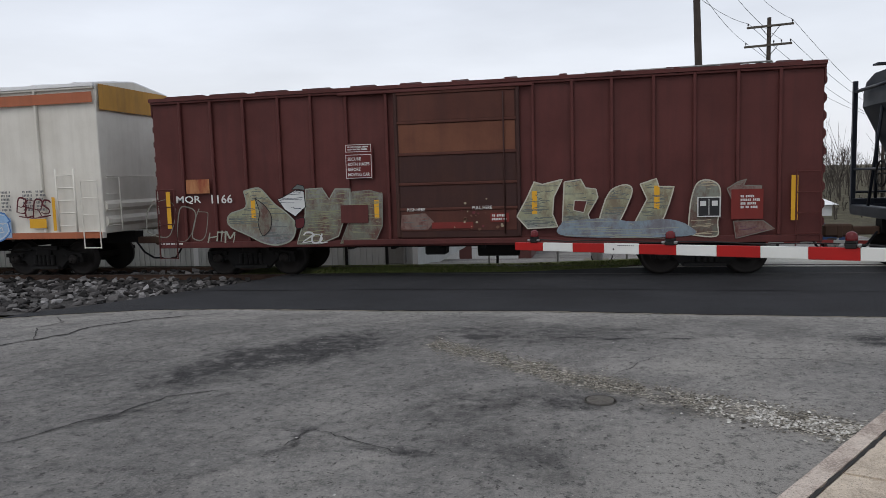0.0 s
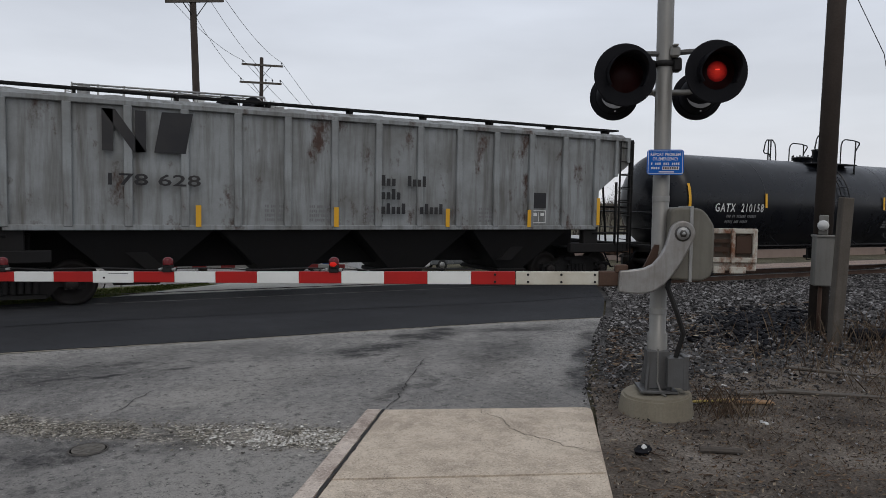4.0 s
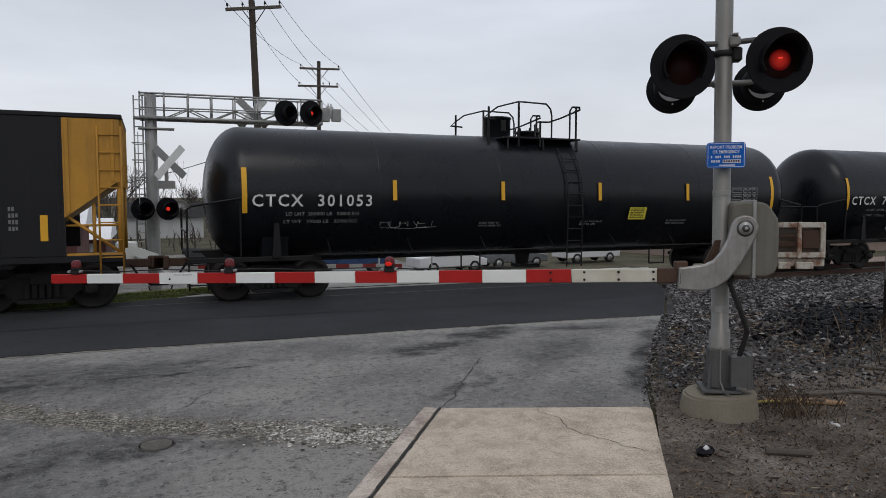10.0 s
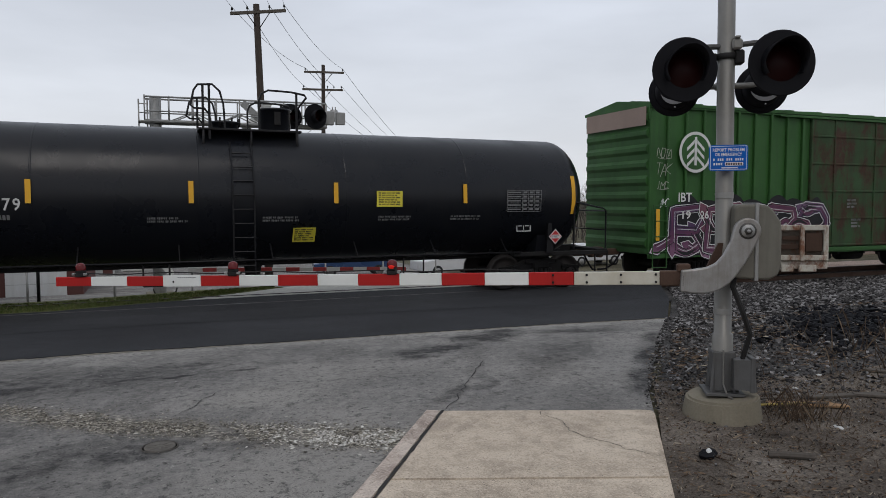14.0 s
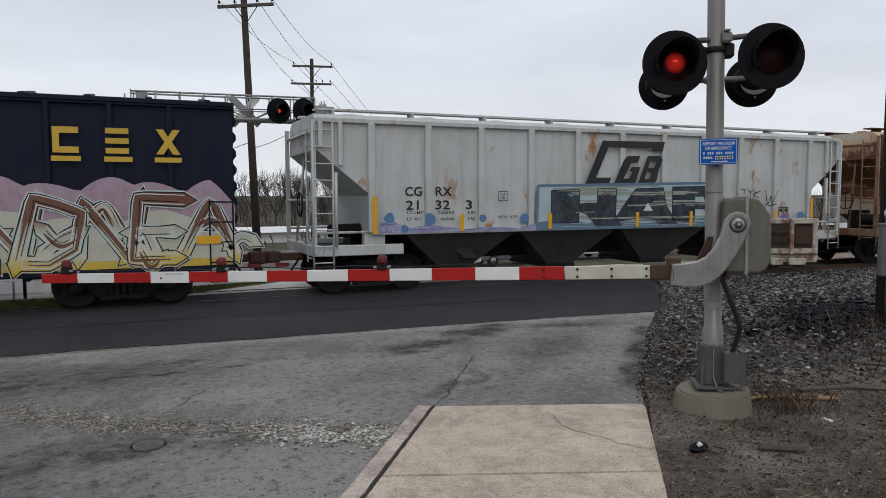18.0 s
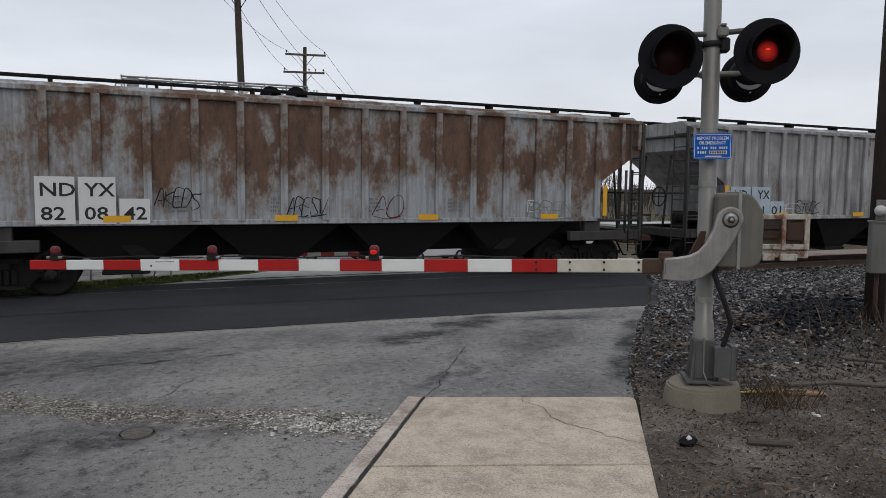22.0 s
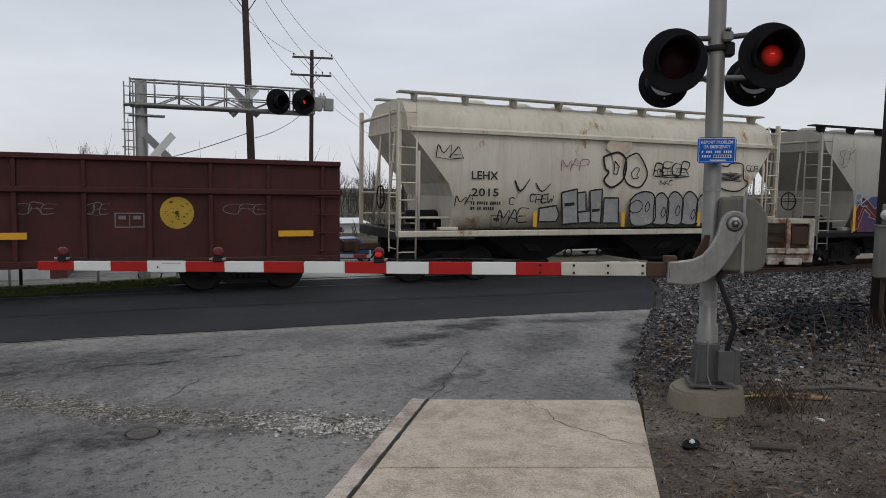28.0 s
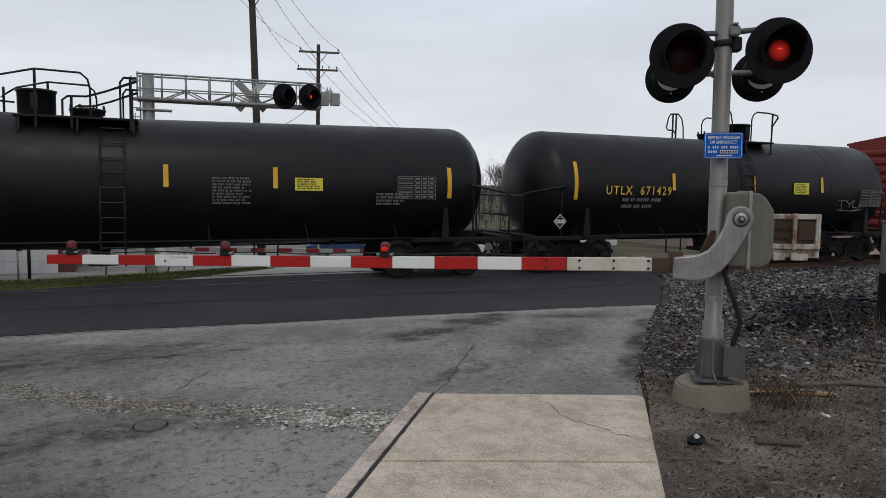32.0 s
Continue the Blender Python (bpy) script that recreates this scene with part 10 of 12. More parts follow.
strips(th, L, [(-167.1, 0.94, 0.86, 0.11), (-164.51, 0.92, 0.42, 0.11), (-160.83, 0.9, 0.42, 0.11), (-157.17, 0.9, 0.42, 0.11), (-154.55, 0.92, 0.84, 0.11)])
frame_plate(th, L(-155.82), 0.92 + DZ, 0.42, 0.30)
for u in (-168.15, -154.0):
    bars(th, L(u), 0.62 + DZ, 0.32, 0.24, 3, "letter", -1.612, seed=3)

# --- beige covered hopper
u0, u1 = -151.65, -135.0
L = at_u(u0, u1)
th, half = hopper("covered_hopper", "weathered beige covered hopper with pale side posts", u0, u1, 4.12, 3.40, 1.28, 2.52, 1.60, "beige_hopper", "beige_rib", 15, 4, "under", frame_key="beige_rib")
for k in range(8):
    for row, (a, zz) in enumerate(((-149.85 + 0.92 * k, 2.92), (-148.35 + 0.84 * k, 2.52))):
        if row == 0 and k == 7:
            a += 0.2
        sp = Shape().use("letter_black")
        x, z = L(a), zz + DZ
        w = (0.26, 0.32, 0.29, 0.35)[(k + row) % 4]
        poly(sp, [(x, z), (x + w - 0.06, z), (x + w, z + 0.32), (x + 0.06, z + 0.32)], -1.512)
        part("lettering", sp, th, "faded dark sprayed letter block")
word(th, "RB MN", L(-148.62), 2.05 + DZ, 0.16, "letter_black", -1.606, 1.2)
word(th, "99 79", L(-148.58), 1.62 + DZ, 0.17, "letter_black", -1.606, 1.1)
bars(th, L(-148.7), 1.12 + DZ, 1.4, 0.3, 2, "letter_black", -1.606, seed=4)
strips(th, L, [(-150.26, 1.08, 0.85, 0.13), (-146.45, 1.08, 0.42, 0.11), (-142.92, 1.08, 0.42, 0.11), (-139.47, 1.08, 0.42, 0.11), (-136.2, 1.08, 0.8, 0.11)])
for u in (-150.05, -136.9):
    pl = part("stencil_panel", Shape().use("letter_black").box(0, 0.4, -0.002, 0.002, 0, 0.34), th, "", pose(L(u), -1.51, 1.2 + DZ))
    bars(pl, 0.05, 0.04, 0.3, 0.26, 3, "letter", -0.004)

# --- grey covered hopper with dark lettering
u0, u1 = -133.4, -116.8
L = at_u(u0, u1)
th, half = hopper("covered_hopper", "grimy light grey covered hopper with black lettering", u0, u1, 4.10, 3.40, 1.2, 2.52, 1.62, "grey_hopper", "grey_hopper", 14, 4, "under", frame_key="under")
sp = Shape().use("letter_black")
x, z = L(-130.4), 2.55 + DZ
for a, b, c, d in ((0.0, 0.2, 0.0, 0.2), (0.0, 0.24, 0.56, 0.8), (0.6, 0.8, 0.6, 0.8), (0.95, 1.1, 1.1, 1.25), (1.1, 1.25, 1.25, 1.4), (1.25, 1.4, 1.4, 1.55), (1.4, 1.55, 1.55, 1.7)):
    up = (a, b, c, d)
    poly(sp, [(x + a, z + (0.82 if c > a and a < 0.3 and c > 0.5 else 0)), (x + b, z + (0.82 if c > a and a < 0.3 and c > 0.5 else 0)), (x + d, z + (0 if c > 0.5 and a < 0.3 else 0.82)), (x + c, z + (0 if c > 0.5 and a < 0.3 else 0.82))], -1.606)
part("emblem", sp, th, "large black emblem strokes")
word(th, "178 628", L(-130.3), 1.88 + DZ, 0.24, "letter_black", -1.607, 1.75)
for k, (ws, zz) in enumerate((((0.42, 0.55), 2.02), ((0.55,), 1.70), ((0.75, 0.72), 1.36))):
    x = L(-124.5)
    for w in ws:
        sp = Shape().use("letter_black")
        n = int(w / 0.13)
        for j in range(n):
            hgt = 0.25 if (j + k) % 3 == 0 else 0.17
            poly(sp, [(x + j * 0.13, zz + DZ), (x + j * 0.13 + 0.09, zz + DZ), (x + j * 0.13 + 0.09, zz + DZ + hgt), (x + j * 0.13, zz + DZ + hgt)], -1.606)
        part("lettering", sp, th, "black word as plain blocks")
        x += w + 0.25
strips(th, L, [(-132.2, 1.1, 0.8, 0.12), (-128.6, 1.05, 0.45, 0.11), (-125.6, 1.05, 0.45, 0.11), (-122.74, 1.05, 0.45, 0.11), (-120.33, 1.05, 0.45, 0.11), (-118.05, 1.1, 0.75, 0.11)])
frame_plate(th, L(-120.2), 1.15 + DZ, 0.45, 0.34, -1.52, "letter")
part("dark_panel", Shape().use("letter_black").box(0, 0.45, -0.003, 0.003, 0, 0.4), th, "", pose(L(-120.2), -1.515, 1.55 + DZ))
for u in (-127.2, -126.2, -124.9, -121.8):
    bars(th, L(u), 1.15 + DZ, 0.5, 0.4, 4, "letter_dim", -1.508, seed=int(-u * 10))


# --- tank cars
def tank_marks(th, L, skin, zc, text, tu, talls, shorts, key="letter", th_h=0.27, sub=("", ""), drop=0.0):
    pl = on_tank(th, skin, zc)
    y, a = pl(1.62 + DZ)
    word(th, text.replace(" ", "  "), L(tu[0]), 1.52 + DZ, th_h, key, y - 0.02, tu[1] - tu[0], 1.22, a)
    for k, row in enumerate(sub):
        y, a = pl(1.36 - 0.17 * k + DZ)
        wd = (tu[1] - tu[0]) * 0.62
        if row:
            word(th, row, L(tu[0]) + 0.72 - 0.04 * k, 1.32 - 0.17 * k + DZ, 0.085, "letter_dim", y - 0.014, wd, tilt=a)
        else:
            bars(th, L(tu[0]) + 0.55, 1.31 - 0.17 * k + DZ, wd, 0.15, 1, "letter_dim", y - 0.014, seed=k + 7, tilt=a)
    for u in talls:
        s = Shape().use("reflector")
        n = 8
        zz = [1.38 + DZ + 0.98 * i / n for i in range(n + 1)]
        s.add([(L(u) - 0.055, skin(z) - 0.006 - 0.5 * drop * max(0, z - 1.9), z) for z in zz] + [(L(u) + 0.055, skin(z) - 0.006 - 0.5 * drop * max(0, z - 1.9), z) for z in zz], [(i, i + 1, n + 2 + i, n + 1 + i) for i in range(n)])
        part("reflector", s.mesh("reflector", False), th, "tall yellow reflective strip")
    for u in shorts:
        y, a = pl(1.88 - drop + DZ)
        reflector(th, L(u), 1.66 - drop + DZ, 0.10, 0.46, y - 0.034, a)


def plate(th, L, skin, zc, u, z, w, h, key, rows=3, text_key="letter_black", name="placard"):
    y, a = on_tank(th, skin, zc)(z + DZ + h / 2)
    p = part(name, Shape().use(key).box(-w / 2, w / 2, -0.003, 0.003, 0, h), th, "", pose(L(u), y - 0.02, z + DZ, a))
    bars(p, -w * 0.42, h * 0.08, w * 0.84, h * 0.86, rows + 3, text_key, -0.0045, seed=int(abs(u) * 10) % 89)
    return p


def chart(th, L, skin, zc, u, z, w=0.95, h=0.52):
    """A white-lined test chart."""
    y, a = on_tank(th, skin, zc)(z + DZ)
    s = Shape().use("letter_dim")
    for k in range(6):
        s.box(0, w, -0.001, 0.001, h * k / 5 - 0.006, h * k / 5 + 0.006)
    for k in range(5):
        x = w * (0, 0.45, 0.62, 0.8, 1.0)[k]
        s.box(x - 0.006, x + 0.006, -0.001, 0.001, 0, h)
    for k in range(5):
        for q in range(3):
            s.box(w * (0.47 + 0.18 * q), w * (0.58 + 0.18 * q), -0.001, 0.001, h * (k + 0.3) / 5, h * (k + 0.75) / 5)
        s.box(w * 0.02, w * 0.40, -0.001, 0.001, h * (k + 0.35) / 5, h * (k + 0.65) / 5)
    part("test_chart", s, th, "white-lined test chart", pose(L(u) - w / 2, y - 0.018, z + DZ - h / 2, a))


def diamond(th, L, skin, zc, u, z, key="hazard_red"):
    y, a = on_tank(th, skin, zc)(z + DZ)
    p = part("hazard_diamond", Shape().use("letter").prism([(-0.19, 0), (0, -0.19), (0.19, 0), (0, 0.19)], "y", -0.002, 0.002), th, "red and white hazard diamond", pose(L(u), -1.60, z + DZ + 0.02))
    part("diamond_field", Shape().use(key).prism([(-0.165, 0), (0, -0.165), (0.165, 0), (0, 0.165)], "y", -0.005, -0.003), p)
    part("diamond_label", Shape().use("letter").box(-0.12, 0.12, -0.008, -0.006, -0.045, 0.045), p)
    if key == "hazard_red":
        word(p, "1987", -0.10, -0.033, 0.066, "letter_black", -0.0095, 0.2)
    else:
        bars(p, -0.09, -0.03, 0.18, 0.06, 1, "letter_black", -0.0095)


ZC = 2.40
u0, u1 = -115.1, -97.7
L = at_u(u0, u1)
th, half, skin = tank("long black tank car with white lettering", u0, u1, ZC, 1.53, L(-107.25), "black_tank", 0, L(-107.2))
tank_marks(th, L, skin, ZC, "GATX 210158", (-113.47, -111.30), [-114.51, -98.45], [-111.18, -108.04, -104.93, -101.88])
plate_box(th, L(-111.0), 1.55 + DZ, 0.34, 0.32, skin(1.9) - 0.015, on_tank(th, skin, ZC)(1.55 + 0.16 + DZ)[1])
plate(th, L, skin, ZC, -106.86, 0.85, 0.38, 0.32, "placard")
chart(th, L, skin, ZC, -99.3, 1.75)
for u in (-104.9, -103.3, -101.6):
    y, a = on_tank(th, skin, ZC)(1.2 + DZ)
    bars(th, L(u), 1.0 + DZ, 0.9, 0.3, 3, "letter_dim", y - 0.02, seed=int(-u), tilt=a)
word(th, "SR 13450", L(-101.3), 1.52 + DZ, 0.11, "letter", skin(2.15) - 0.015, 0.6)
scrawl(th, L(-104.2), L(-103.4), 0.65 + DZ, 0.95 + DZ, "letter_dim", 12, "NOV", 0.008, skin(1.4) - 0.02)

# --- black gondolas with gold ends
def coal_gondola(label, u0, u1, gold_side, number, seed):
    th, half = stock("gondola_car", label, "gondola car", u0, u1)
    L = at_u(u0, u1)
    running_gear(th, half, 1.55)
    zt, zb = 3.86, 1.16
    for y, sgn in ((-1.55, -1), (1.55, 1)):
        pts = [(-half + 1.05, zb), (half - 1.05, zb), (half - 1.05, 1.92), (half - 0.1, 2.62), (half - 0.1, zt), (-half + 0.1, zt), (-half + 0.1, 2.62), (-half + 1.05, 1.92)]
        w = part("side_wall", Shape().use("black_gon").prism(pts, "y", min(y, y + 0.06 * sgn), max(y, y + 0.06 * sgn)), th)
        if sgn < 0:
            for k in range(13):
                x = -half + 1.15 + (2 * half - 2.3) * k / 12
                part("side_seam", Shape().use("black_gon").box(x - 0.03, x + 0.03, -1.622, -1.611, zb + 0.05, zt - 0.10, 0.003), w)
    s = Shape().use("black_gon").box(-half, half, -1.63, -1.50, zt - 0.02, zt + 0.07, 0.015).box(-half, half, 1.50, 1.63, zt - 0.02, zt + 0.07, 0.015)
    s.box(-half, -half + 0.12, -1.5, 1.5, zt - 0.02, zt + 0.07, 0.015).box(half - 0.12, half, -1.5, 1.5, zt - 0.02, zt + 0.07, 0.015)
    part("top_chord", s, th)
    part("side_sill", Shape().use("black_gon").box(-half, half, -1.60, -1.45, zb - 0.14, zb, 0.012), th)
    for sx in (-1, 1):
        key = "gold_end" if sx == gold_side else "black_gon"
        X = lambda v: sx * (half - v)
        s = Shape().use(key)
        s.add([(X(0.10), -1.5, zt), (X(0.10), 1.5, zt), (X(0.10), 1.5, 2.62), (X(0.10), -1.5, 2.62), (X(2.2), 1.5, 1.1), (X(2.2), -1.5, 1.1)], [(0, 1, 2, 3), (3, 2, 4, 5)])
        part("end_sheet", s.mesh("end_sheet", False), th, "sloping end sheet")
        s = Shape().use(key)
        for k in range(6):
            y = -1.4 + 0.56 * k
            s.box(min(X(0.0), X(0.10)), max(X(0.0), X(0.10)), y - 0.05, y + 0.05, 2.5, zt - 0.02, 0.01)
        part("end_post", s, th)
        if sx == gold_side:
            p = part("end_field", Shape().use("gold_end").prism([(X(0.05), zt - 0.03), (X(1.06), zt - 0.03), (X(1.06), 1.90), (X(0.12), 2.60), (X(0.05), 2.60)], "y", -1.618, -1.612), th, "gold painted end field")
            for k in range(2):
                part("field_seam", Shape().use("gold_end").box(min(X(0.15 + 0.8 * k), X(0.22 + 0.8 * k)), max(X(0.15 + 0.8 * k), X(0.22 + 0.8 * k)), -1.64, -1.619, 2.0 if k else 2.62, zt - 0.05, 0.006), p)
        e = Shape().use(key)
        e.tube((X(0.08), -1.5, 1.1), (X(0.08), -1.5, 2.62), 0.05, 6).tube((X(0.08), 1.5, 1.1), (X(0.08), 1.5, 2.62), 0.05, 6).tube((X(0.08), -1.5, 1.2), (X(1.05), -1.5, 1.95), 0.035, 6)
        e.tube((X(0.55), -1.5, 1.1), (X(0.55), -1.5, 2.2), 0.035, 6).tube((X(0.08), -1.5, 1.75), (X(1.05), -1.5, 1.75), 0.025, 6)
        for y in (-0.5, 0.5):
            e.tube((X(0.1), y, 1.1), (X(0.1), y, 2.6), 0.04, 6)
        e.box(min(X(0), X(1.05)), max(X(0), X(1.05)), -1.58, -1.42, zb - 0.10, zb + 0.04, 0.01)
        part("end_frame", e, th)
        l = Shape().use(key)
        rungs(l, X(0.03), X(0.45), -1.64, 0.6, 3.7 if sx > 0 else 2.6, 9, 0.015)
        part("side_ladder", l, th)
    part("floor", Shape().use("black_gon").box(-half + 2.0, half - 2.0, -1.45, 1.45, 0.92, 1.0), th)
    for k in range(2):
        part("tub", Shape().use("under").prism([(-half + 3.0 + k * (half - 2.4), 1.0), (-0.6 + k * (half - 2.4), 1.0), (-1.1 + k * (half - 2.4), 0.42), (-half + 3.6 + k * (half - 2.4), 0.42)], "y", -1.25, 1.25), th)
    return th, half, L


th, half, L = coal_gondola("black gondola car with a gold end and a blue plate", -96.6, -82.1, -1, "037", 1)
word(th, "DJ", L(-94.06), 1.72 + DZ, 0.24, "letter", -1.614, 0.33)
word(th, "TX", L(-93.12), 1.72 + DZ, 0.24, "letter", -1.614, 0.34)
word(th, "190", L(-94.21), 1.24 + DZ, 0.24, "letter", -1.614, 0.48)
word(th, "037", L(-93.2), 1.24 + DZ, 0.24, "letter", -1.614, 0.54)
for a, b in ((-91.94, 0.55), (-88.84, 0.5), (-86.78, 0.45)):
    part("reflector", Shape().use("reflector").box(-b / 2, b / 2, -0.002, 0.002, 0, 0.13), th, "yellow reflective strip", pose(L(a), -1.62, 0.66 + DZ))
for a in (-94.97, -83.63):
    part("reflector", Shape().use("orange_band").box(-0.15, 0.15, -0.002, 0.002, 0, 0.5), th, "orange reflective panel", pose(L(a), -1.624, 0.85 + DZ))


def blue_plates(th, x):
    p = part("emblem_plate", Shape().use("letter").box(0, 0.50, -0.003, 0.003, 0, 0.52), th, "white and blue emblem plate", pose(x, -1.622, 2.44 + DZ))
    s = Shape().use("stock_blue")
    for k in range(7):
        if not 2 <= k <= 4:
            s.box(0.02, 0.48, -0.005, -0.0035, 0.05 + 0.065 * k, 0.085 + 0.065 * k)
    s.box(0.05, 0.13, -0.005, -0.0035, 0.18, 0.34).box(0.2, 0.28, -0.005, -0.0035, 0.18, 0.34).box(0.35, 0.43, -0.005, -0.0035, 0.18, 0.34)
    part("emblem_stripes", s, p)
    q = part("emblem_plate", Shape().use("stock_blue").box(0, 0.58, -0.003, 0.003, 0, 0.26), th, "plain blue emblem plate", pose(x - 0.05, -1.622, 2.10 + DZ))
    part("emblem_word", Shape().use("letter").box(0.08, 0.15, -0.005, -0.0035, 0.09, 0.15).box(0.18, 0.25, -0.005, -0.0035, 0.09, 0.15).box(0.28, 0.35, -0.005, -0.0035, 0.09, 0.15).box(0.38, 0.5, -0.005, -0.0035, 0.09, 0.15), q)


blue_plates(th, L(-89.12))
frame_plate(th, L(-86.0), 0.95 + DZ, 0.42, 0.30, -1.616)
for u, z, w, h, r_ in ((-94.1, 0.72, 0.5, 0.25, 2), (-93.0, 0.72, 0.5, 0.25, 2), (-88.0, 0.95, 0.2, 0.5, 4), (-86.9, 0.95, 0.2, 0.5, 4), (-89.9, 0.78, 0.25, 0.1, 1), (-85.0, 0.9, 0.5, 0.3, 3), (-95.6, 0.62, 0.8, 0.08, 1)):
    bars(th, L(u), z + DZ, w, h, r_, "letter_dim", -1.616, seed=int(abs(u) * 7))
scrawl(th, L(-86.2), L(-85.35), 0.72 + DZ, 0.88 + DZ, "letter_dim", 14, "ROTOME", 0.008, -1.626)
scrawl(th, L(-85.1), L(-84.45), 0.73 + DZ, 0.90 + DZ, "letter_dim", 15, "EAUNZ", 0.008, -1.626)
bars(th, L(-95.9), 2.95 + DZ, 0.6, 0.1, 1, "letter_black", -1.66)

th, half, L = coal_gondola("black gondola car with a gold end and a blue plate", -80.4, -65.8, 1, "004", 2)
word(th, "DJ", L(-77.85), 1.70 + DZ, 0.24, "letter", -1.614, 0.33)
word(th, "TX", L(-76.90), 1.70 + DZ, 0.24, "letter", -1.614, 0.34)
word(th, "190", L(-77.98), 1.22 + DZ, 0.24, "letter", -1.614, 0.52)
word(th, "004", L(-76.97), 1.22 + DZ, 0.24, "letter", -1.614, 0.54)
for a, b in ((-75.78, 0.55), (-73.69, 0.5), (-70.60, 0.5)):
    part("reflector", Shape().use("reflector").box(-b / 2, b / 2, -0.002, 0.002, 0, 0.13), th, "yellow reflective strip", pose(L(a), -1.62, 0.66 + DZ))
reflector(th, L(-67.21), 0.87 + DZ, 0.13, 0.5, -1.624)
blue_plates(th, L(-73.86))
frame_plate(th, L(-69.7), 0.95 + DZ, 0.42, 0.30, -1.616)
for u, z, w, h, r_ in ((-78.0, 0.72, 0.5, 0.25, 2), (-76.9, 0.72, 0.5, 0.25, 2), (-72.0, 0.95, 0.25, 0.4, 3), (-70.6, 0.95, 0.2, 0.5, 4), (-72.8, 0.75, 0.3, 0.12, 1), (-68.9, 0.95, 0.5, 0.25, 3), (-67.8, 1.05, 0.2, 0.5, 4), (-68.7, 0.68, 0.35, 0.08, 1)):
    bars(th, L(u), z + DZ, w, h, r_, "letter_dim", -1.616, seed=int(abs(u) * 7))
scrawl(th, L(-74.6), L(-74.2), 0.8 + DZ, 1.1 + DZ, "letter_dim", 16, "OK", 0.010, -1.626)

# --- three black tank cars
u0, u1 = -64.2, -47.4
L = at_u(u0, u1)
th, half, skin = tank("glossy black tank car with white lettering", u0, u1, ZC, 1.53, L(-56.3), "black_tank", 1, L(-55.25))
tank_marks(th, L, skin, ZC, "CTCX 301053", (-63.31, -60.65), [-63.46, -48.4], [-60.1, -57.3, -54.46, -51.57], sub=('LD LMT  206800 LB   93800 KG', 'LT WT   79200 LB   35900 KG'))
plate_box(th, L(-59.75), 1.5 + DZ, 0.36, 0.33, skin(1.9) - 0.015, on_tank(th, skin, ZC)(1.66 + DZ)[1])
plate(th, L, skin, ZC, -53.24, 1.15, 0.55, 0.34, "placard")
chart(th, L, skin, ZC, -49.5, 1.78)
diamond(th, L, skin, ZC, -50.2, 0.80)
for u in (-57.9, -55.0, -52.2):
    y, a = on_tank(th, skin, ZC)(1.1 + DZ)
    bars(th, L(u), 1.0 + DZ, 0.7, 0.16, 2, "letter_dim", y - 0.02, seed=int(-u), tilt=a)
scrawl(th, L(-60.4), L(-59.0), 1.0 + DZ, 1.25 + DZ, "letter_dim", 17, "HORNET", 0.006, skin(1.7) - 0.02)

u0, u1 = -45.9, -29.2
L = at_u(u0, u1)
th, half, skin = tank("glossy black tank car with white lettering and chalk tags", u0, u1, ZC, 1.53, L(-38.5), "black_tank", 0, L(-38.15))
tank_marks(th, L, skin, ZC, "CTCX 732315", (-45.08, -42.47), [-45.21, -30.05], [-41.91, -39.19, -36.15, -33.34], sub=('LD LMT  206700 LB   93750 KG', 'LT WT   79300 LB   35950 KG'))
plate_box(th, L(-41.55), 1.5 + DZ, 0.36, 0.33, skin(1.9) - 0.015, on_tank(th, skin, ZC)(1.66 + DZ)[1])
plate(th, L, skin, ZC, -37.40, 0.92, 0.56, 0.42, "placard", 4)
plate(th, L, skin, ZC, -35.32, 1.22, 0.56, 0.30, "placard", 3)
chart(th, L, skin, ZC, -30.85, 1.88)
diamond(th, L, skin, ZC, -31.53, 0.82)
sp = Shape().use("g_white")
y, a = on_tank(th, skin, ZC)(2.3 + DZ)
for pts in ([(-0.42, 0.22), (0.1, 0.0), (0.35, -0.33), (0.42, 0.30), (0.36, 0.30), (0.28, -0.18), (0.08, 0.06), (-0.40, 0.27)], [(-0.42, -0.15), (0.05, -0.05), (0.36, 0.26), (0.32, 0.30), (0.03, 0.02), (-0.42, -0.1)]):
    sp.prism(pts, "y", -0.002, 0.002)
part("graffiti", sp, th, "broad white sprayed mark", pose(L(-37.4), y - 0.05, 2.25 + DZ, a))
scrawl(th, L(-37.1), L(-36.85), 1.55 + DZ, 1.95 + DZ, "g_white", 18, "22", 0.012, skin(2.4) - 0.03)
scrawl(th, L(-35.0), L(-34.1), 1.1 + DZ, 1.4 + DZ, "letter_dim", 19, "35", 0.008, skin(1.8) - 0.03)
scrawl(th, L(-32.9), L(-31.9), 1.15 + DZ, 1.6 + DZ, "letter_dim", 20, "WEDO", 0.008, skin(1.9) - 0.03)
scrawl(th, L(-31.2), L(-30.4), 1.2 + DZ, 1.45 + DZ, "letter_dim", 21, "BETH", 0.008, skin(1.9) - 0.03)
for u in (-40.3, -38.9, -37.5, -36.0):
    y, a = on_tank(th, skin, ZC)(1.4 + DZ)
    bars(th, L(u), 1.4 + DZ, 0.6, 0.12, 2, "letter_dim", y - 0.02, seed=int(-u), tilt=a)

